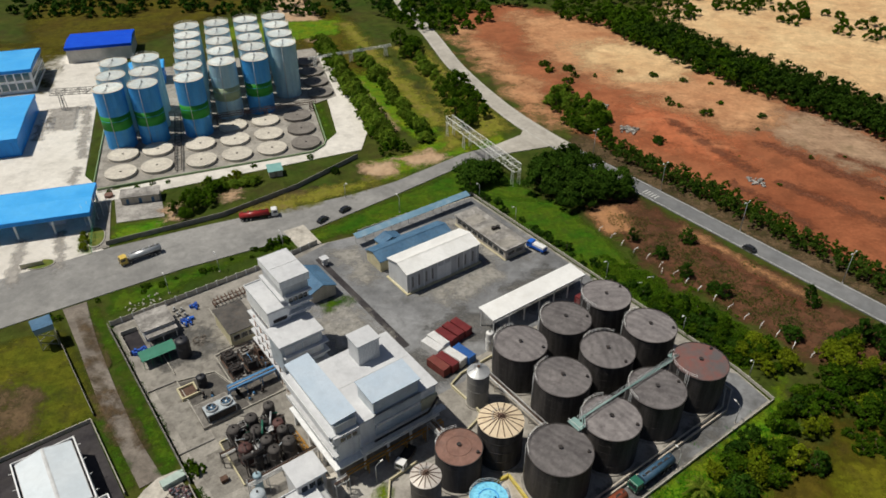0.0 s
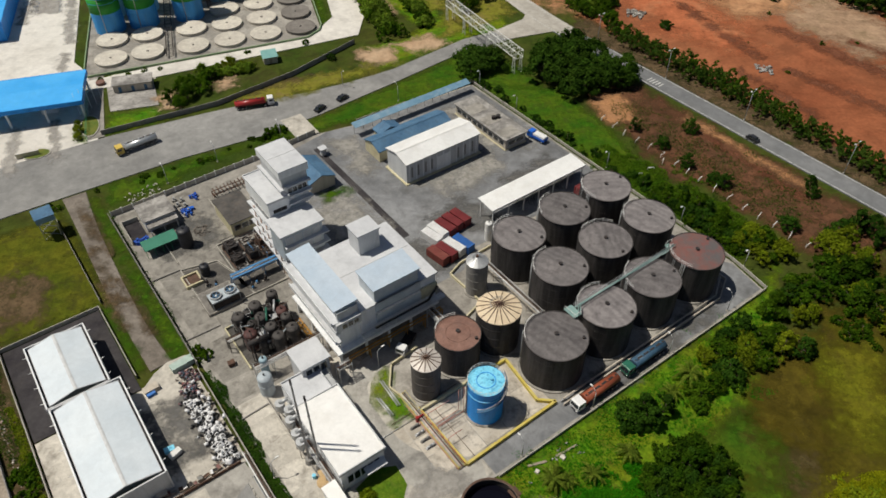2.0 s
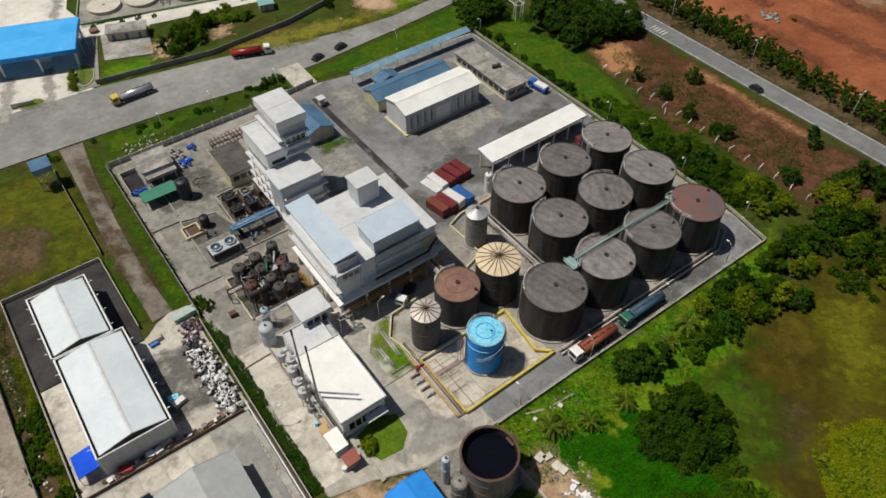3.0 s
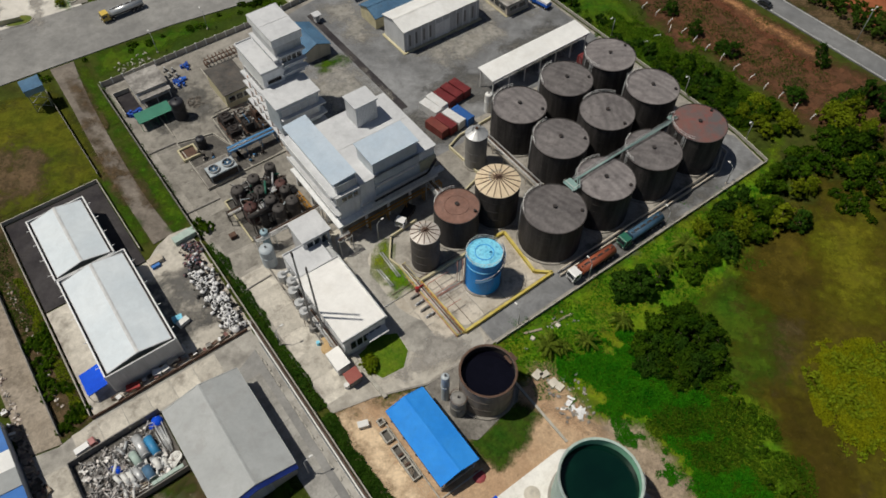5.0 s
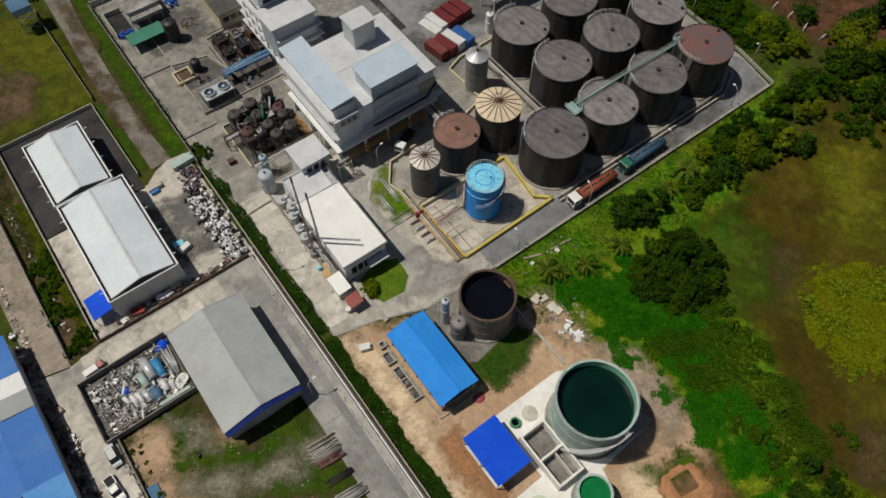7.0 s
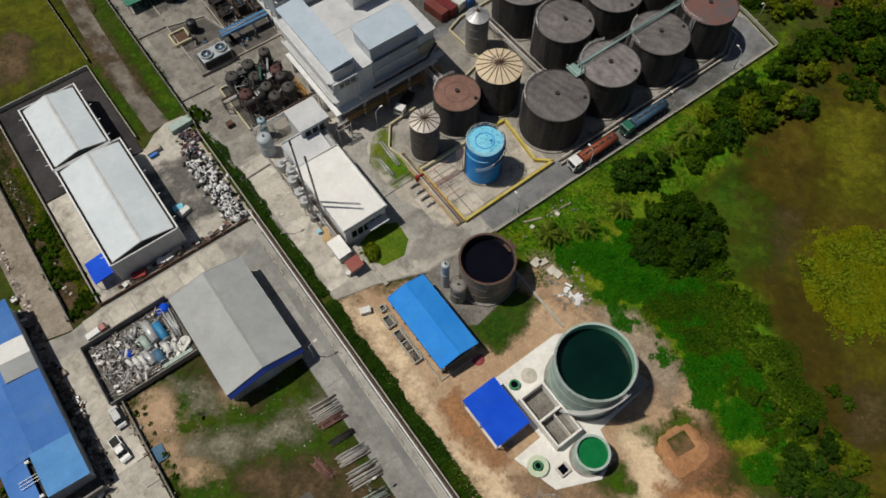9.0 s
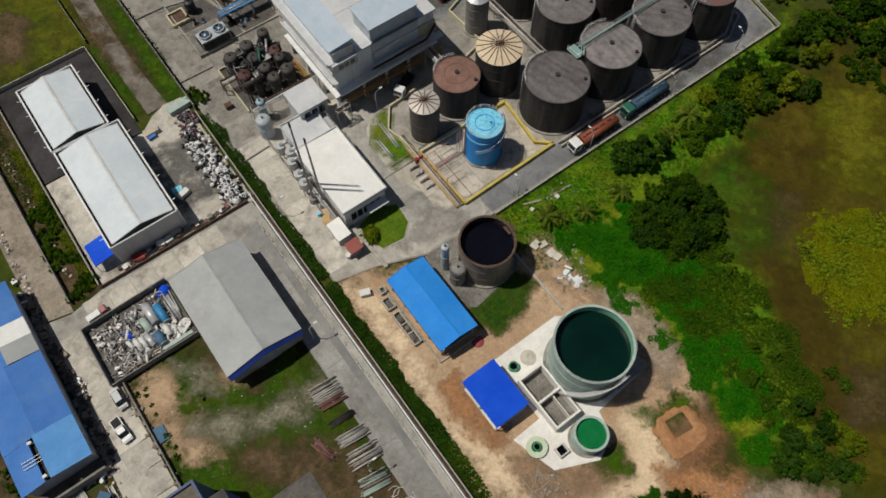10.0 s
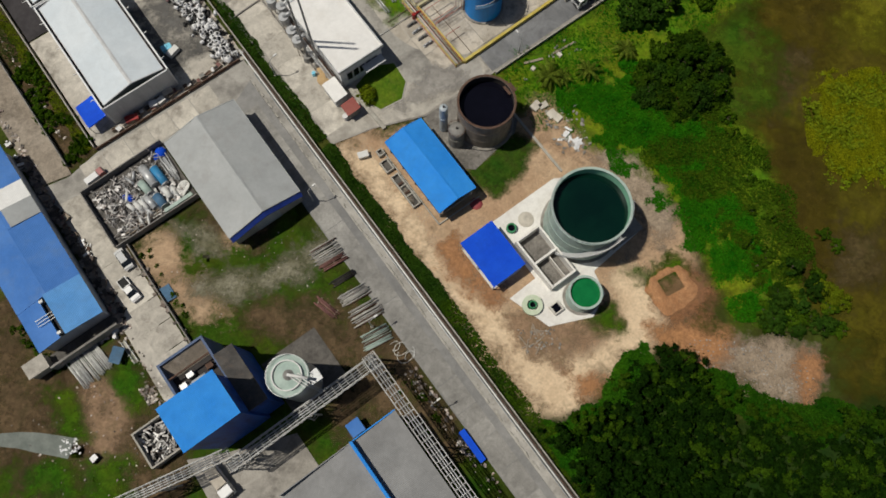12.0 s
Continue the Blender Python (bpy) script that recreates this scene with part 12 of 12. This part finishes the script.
setting("creek", g, M_CREEK, label="milky grey drainage creek", category="water")
rubble("rubble", [(-55.4, 37.8), (-52.4, 36.0), (-51.4, 38.4), (-54, 40.4)], 60, 70, 0.1, 0.35, M_BAGWHITE, "white foam and litter at the creek's end")
root = thing("junk_box", at(-50.6, 33.6, 0.1, 10), "white-lidded dark box on waste ground", "box")
part("box", Geo().box(-0.7, 0.7, -0.6, 0.6, 0, 1.0), M_DARKSTEEL, root)
part("lid", Geo().box(-0.5, 0.7, -0.5, 0.5, 1.0, 1.1), M_BAGWHITE, root)
g = Geo()
for k in range(90):
    a, b = rng.uniform(-42.4, -37.4), rng.uniform(26.3, 32.4)
    L, e = rng.uniform(0.4, 1.6), rng.uniform(0, 3.14)
    c = Vector((a, b, 0.5 + rng.random() * 0.9))
    d = Vector((math.cos(e) * L / 2, math.sin(e) * L / 2, rng.uniform(-0.2, 0.2)))
    g.bar(c - d, c + d, rng.uniform(0.1, 0.4), rng.uniform(0.05, 0.3))
ob = part("bin_scrap", g, mat("bin_scrap_metal", (0.2, 0.17, 0.15), (0.72, 0.72, 0.71), scale=1.0, rough=0.6, island=0.8))
ob.matrix_world = at(0, 0, 0)
tagged(ob, "pale scrap heaped in the ash bin", "scrap", "", "stuff")
# junk in front of the warehouses
for k, (a, b, mm, nm, lb) in enumerate(((-8.0, 85.8, M_TRUCKWHITE, "ice_box", "white chest beside the rusty wall"), (-4.4, 86.4, M_WALLBEIGE, "crate", "pale crate beside the rusty wall"), (-13.0, 85.6, M_CARRED, "skip", "small rust-red skip by the wall"), (-6.4, 85.6, M_PVC, "crate", "white crate beside the wall"), (0.4, 95.0, M_CYANTOP, "blue_cover", "bright blue covered generator by the warehouse"), (1.0, 93.6, M_PVC, "crate", "grey crate by the warehouse"), (19.6, 108.0, M_RUST, "skip", "rusty skip full of junk"), (19.2, 52.4, M_PVC, "bag", "white bulk bag on the soil"))):
    root = thing(nm, at(a, b, 0.26 if a < 15 or b > 60 else 0.1, (k * 23) % 40 - 20), lb, "crate")
    w = 0.75 + 0.25 * (k % 3)
    part("box", Geo().box(-w, w, -0.6, 0.6, 0, 1.0), mm, root)
    part("lid", Geo().box(-w - 0.05, w + 0.05, -0.65, 0.65, 1.0, 1.08), mm, root)
# blue drums and crates by the substation
for k in range(9):
    root = thing("blue_crate", at(17.0 + (k % 5) * 0.95 + (13.5 if k > 5 else 0), 157.4 + (k // 5) * 1.1 + (6.5 if k > 5 else 0), 0.25, 10 * k), "bright blue plastic crate by the shed", "crate", "blue crates by the shed")
    part("box", Geo().box(-0.45, 0.45, -0.45, 0.45, 0, 0.8 + 0.2 * (k % 2)), M_BLUEPAINT, root)
for k in range(7):
    root = thing("parked_skid", at(30.5 + (k % 2) * 1.6, 171.5 - k * 1.4, 0.25, 8 * k), "grey valve skid stored in a row", "machine", "stored skids")
    part("frame", Geo().box(-0.7, 0.7, -0.5, 0.5, 0, 0.5), M_GREYTANK, root)
    part("valve", Geo().cyl(0, 0, 0.5, 1.3, 0.28, n=10), M_GALV, root)

# goods along the forecourt wall and debris by the workshop
M_JUNK = mat("mixed_junk", (0.5, 0.47, 0.43), (0.14, 0.1, 0.08), scale=1.0, rough=0.8, island=0.85, dark=(0.25, 0.09, 0.05), amount=0.5)
for k in range(26):
    a = -17 + k * 1.05 + rng.uniform(-0.3, 0.3)
    root = thing("junk_crate", at(a, 85.4 + rng.uniform(-0.4, 0.9), 0.27, rng.uniform(-15, 15)), rng.choice(("rusty crate of machine parts by the wall", "pale crate of machine parts by the wall", "dark crate of machine parts by the wall")), "crate", "crates along the forecourt wall")
    w_, l_, h_ = rng.uniform(0.25, 0.75), rng.uniform(0.25, 0.6), rng.uniform(0.3, 1.0)
    mm = (M_RUST, M_WHITEBOX, M_DARKSTEEL, M_REDRUSTPIPE, M_GREYTANK)[k % 5]
    part("crate_floor", Geo().box(-w_, w_, -l_, l_, 0, 0.12), M_WOOD, root)
    part("crate_body", Geo().box(-w_ + 0.05, w_ - 0.05, -l_ + 0.05, l_ - 0.05, 0.12, h_), mm, root)
    for s_ in (-l_, l_ - 0.05):
        part("crate_side", Geo().box(-w_, w_, s_, s_ + 0.05, 0.12, h_ + 0.08), M_WOOD, root)
def crate(a, b, turn, w_, l_, h_, material, label, group):
    root = thing("junk_crate", at(a, b, 0.26, turn), label, "crate", group)
    part("crate_floor", Geo().box(-w_, w_, -l_, l_, 0, 0.1), M_WOOD, root)
    part("crate_body", Geo().box(-w_ + 0.05, w_ - 0.05, -l_ + 0.05, l_ - 0.05, 0.1, h_), material, root)
    for s_ in (-l_, l_ - 0.05):
        part("crate_side", Geo().box(-w_, w_, s_, s_ + 0.05, 0.1, h_ + 0.08), M_WOOD, root)


for k in range(34):
    b = rng.choice((rng.uniform(65.5, 77), rng.uniform(65.5, 77), rng.uniform(54.5, 59.5), rng.uniform(87, 96)))
    near_ = -33.9 if 60 < b < 80 else -35.0
    mm, lb = rng.choice(((M_WHITEBOX, "pale crate of goods beside the workshop"), (M_WOOD, "wooden crate of parts beside the workshop"), (M_RUST, "rusty crate of parts beside the workshop"), (M_GALV, "bright metal box beside the workshop"), (M_REDRUSTPIPE, "red-brown crate beside the workshop")))
    crate(near_ + rng.uniform(-0.5, 0.7), b, rng.uniform(-25, 25), rng.uniform(0.25, 0.7), rng.uniform(0.2, 0.55), rng.uniform(0.3, 0.9), mm, lb, "goods along the workshop")
for k in range(8):
    root = thing("steel_angle", at(-33.4 + rng.uniform(-0.5, 0.5), 66.6 + rng.uniform(-1, 1.4), 0.3 + 0.05 * k, 60 + rng.uniform(-20, 20)), "pale steel angle lying on the lane", "steel bar", "steel bars by the workshop")
    part("bar", Geo().bar((-1.1, 0, 0), (1.1, 0, 0), 0.1), M_ALU, root)
for a, b in ((-36.4, 51.0), (-37.2, 50.0), (-36.9, 50.7)):
    root = thing("white_drum", at(a, b, 0.1, 20), "dirty white plastic drum beside the poles", "drum", "white drums by the workshop")
    part("drum", Geo().cyl(0, 0, 0, 0.95, 0.38, n=14), M_PVC, root)
    part("lid", Geo().cyl(0, 0, 0.95, 1.0, 0.3, n=14), M_WHITEBOX, root)
root = thing("trough", at(-36.5, 46.2, 0.1, 2), "long pale trough beside the lane", "trough")
part("trough_floor", Geo().box(-0.35, 0.35, -2.4, 2.4, 0, 0.1), M_CURB, root)
for x in (-0.4, 0.35):
    part("trough_side", Geo().box(x, x + 0.06, -2.4, 2.4, 0, 0.5), M_GALV, root)
root = thing("lean_to", at(-38.3, 46.6, 0.1, 40), "small lean-to with grey-green sheet roof", "shed")
for x in (-1.2, 1.2):
    for y in (-0.8, 0.8):
        part("post", Geo().box(x - 0.05, x + 0.05, y - 0.05, y + 0.05, 0, 1.6), M_WOOD, root)
part("sheet_roof", Geo().slab([(-1.5, -1.0, 1.6), (1.5, -1.0, 1.6), (1.5, 1.0, 1.9), (-1.5, 1.0, 1.9)], 0.05), M_STEELBLUE, root)
rubble("debris", [(-38.6, 39.4), (-36.8, 39.0), (-36.8, 35.8), (-38.4, 36)], 40, 94, 0.15, 0.45, M_JUNK, "white and dark litter beside the lane")
rubble("debris", [(-48, 53.2), (-35.8, 53.0), (-35.8, 51.6), (-48, 51.8)], 90, 95, 0.12, 0.4, M_JUNK, "dark machine parts behind the workshop")
rubble("debris", [(-36.6, 50), (-34.2, 50), (-34.2, 64), (-36.4, 64)], 160, 71, 0.12, 0.45, M_JUNK, "mixed debris beside the workshop")
rubble("debris", [(-45, 50.6), (-36, 50.8), (-36, 53), (-45, 52.4)], 150, 72, 0.12, 0.5, M_JUNK, "mixed debris under the workshop eaves")
rubble("debris", [(-37, 33), (-34.6, 33), (-34.8, 49), (-37.2, 49)], 70, 73, 0.1, 0.35, M_JUNK, "small debris along the lane")
rubble("debris", [(0, -30), (3.6, -30), (3.6, 16), (1, 16)], 130, 74, 0.1, 0.5, M_JUNK, "debris and weeds beside the service road")
rubble("debris", [(22, 8), (28, 5), (27, 0), (21, 3)], 60, 75, 0.06, 0.3, M_RUBBLE, "broken timber and debris beside the pad")
for k in range(9):
    root = thing("timber_baulk", at(23.5 + rng.uniform(-2, 2), 4.0 + rng.uniform(-2, 2), 0.1 + 0.02 * k, rng.uniform(0, 180)), "weathered timber baulk lying on the soil", "timber", "loose timber beside the pad")
    part("baulk", Geo().box(-1.3, 1.3, -0.09, 0.09, 0, 0.12), M_WOOD, root)
rubble("debris", [(-34.4, 86), (-33.2, 86), (-33.0, 128), (-34.2, 128)], 150, 76, 0.12, 0.5, M_JUNK, "mixed debris along the dusty lane")
rubble("debris", [(-26.6, 90), (-25.5, 90), (-25.5, 126), (-26.4, 126)], 70, 77, 0.1, 0.4, M_JUNK, "mixed debris along the lane wall")
rubble("debris", [(-28, 70), (-23.5, 70), (-23.5, 77), (-28, 77)], 120, 78, 0.06, 0.3, M_JUNK, "rusty small scrap on the gravel")
rubble("debris", [(-60, 48), (-44, 48), (-42, 24), (-58, 22)], 130, 79, 0.06, 0.28, M_JUNK, "scattered litter on the waste ground")
rubble("debris", [(-24, 62), (0, 60), (0, 36), (-22, 38)], 110, 80, 0.04, 0.18, M_JUNK, "scattered litter in the storage lot")
rubble("debris", [(16, 120), (34, 121), (36, 146), (16, 146)], 90, 82, 0.04, 0.22, M_JUNK, "scattered litter on the works concrete")
rubble("debris", [(-3, 86), (4, 86), (4, 112), (-1, 112)], 60, 83, 0.04, 0.22, M_JUNK, "scattered litter on the forecourt")

rubble("scrap_pieces", [(6.4, 86), (12.2, 86), (12.2, 112), (8, 112)], 260, 91, 0.12, 0.5, M_JUNK, "broken crates and scrap among the waste sacks")


# ---------------------------------------------------------------- paving slabs, each a piece of its pavement
def paving(owner, a0, a1, b0, b1, na, nb, z, material, gap=0.07, thick=0.03, skip=()):
    """Cast slabs with open joints, as pieces of the pavement that they belong to."""
    w, l = (a1 - a0) / na, (b1 - b0) / nb
    g = Geo().prism([(-w / 2 + gap, -l / 2 + gap), (w / 2 - gap, -l / 2 + gap), (w / 2 - gap, l / 2 - gap), (-w / 2 + gap, l / 2 - gap)], -thick, 0)
    me = g.mesh("slab")
    me.materials.append(material)
    for i in range(na):
        for j in range(nb):
            if (i, j) in skip:
                continue
            ob = new("slab", me)
            ob.parent = owner
            ob.matrix_local = Matrix.Translation((a0 + (i + 0.5) * w, b0 + (j + 0.5) * l, z + 0.004 * ((i * 5 + j * 3) % 3)))


# The slabs repeat that split: M_SLABPALE toned as sunlit, M_SLAB as shaded.
M_SLABPALE = mat("pale_cast_slab", (0.41, 0.38, 0.335), (0.58, 0.545, 0.48), scale=0.12, rough=0.9, bump=0.2, fine=4, dark=(0.2, 0.18, 0.155), amount=0.85, spec=0.2, tint=0.1, contrast=0.7, blotch=0.22)
M_SLAB = mat("cast_slab", (0.2, 0.188, 0.168), (0.32, 0.3, 0.268), scale=0.14, rough=0.88, bump=0.2, fine=4, dark=(0.095, 0.085, 0.072), amount=0.8, spec=0.25, tint=0.12, contrast=0.7, blotch=0.25)
M_SLABROAD = mat("cast_road_slab", (0.22, 0.213, 0.2), (0.34, 0.33, 0.31), scale=0.14, rough=0.88, bump=0.2, fine=4, dark=(0.14, 0.135, 0.125), amount=0.65, spec=0.25, tint=0.12, contrast=0.7, blotch=0.24)
M_SLABWARM = mat("cast_bund_slab", (0.38, 0.34, 0.285), (0.55, 0.5, 0.43), scale=0.16, rough=0.88, bump=0.2, fine=4, dark=(0.13, 0.115, 0.1), amount=0.75, spec=0.25, tint=0.1)
objs = bpy.data.objects
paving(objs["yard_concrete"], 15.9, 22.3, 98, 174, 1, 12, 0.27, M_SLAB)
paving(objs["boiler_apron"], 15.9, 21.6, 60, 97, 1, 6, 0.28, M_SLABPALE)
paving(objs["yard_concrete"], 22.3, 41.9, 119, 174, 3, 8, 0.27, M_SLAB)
paving(objs["yard_concrete"], 47.2, 71.0, 58.0, 72.2, 4, 2, 0.27, M_SLABWARM)
paving(objs["yard_concrete"], 37.0, 46.2, 58.0, 72.6, 2, 3, 0.27, M_SLABWARM, skip=((0, 0),))
paving(objs["pipe_road"], 4.45, 8.65, -58, 74, 1, 22, 0.262, M_SLABROAD)
paving(objs["side_lane"], -26.5, 3.0, 78.4, 83.4, 6, 1, 0.268, M_SLABPALE)
paving(objs["left_lane"], -33.0, -27.2, 32, 78, 1, 9, 0.256, M_SLABPALE)
paving(objs["warehouse_forecourt"], -1.2, 11.2, 84.6, 108.6, 2, 4, 0.278, M_SLABPALE)
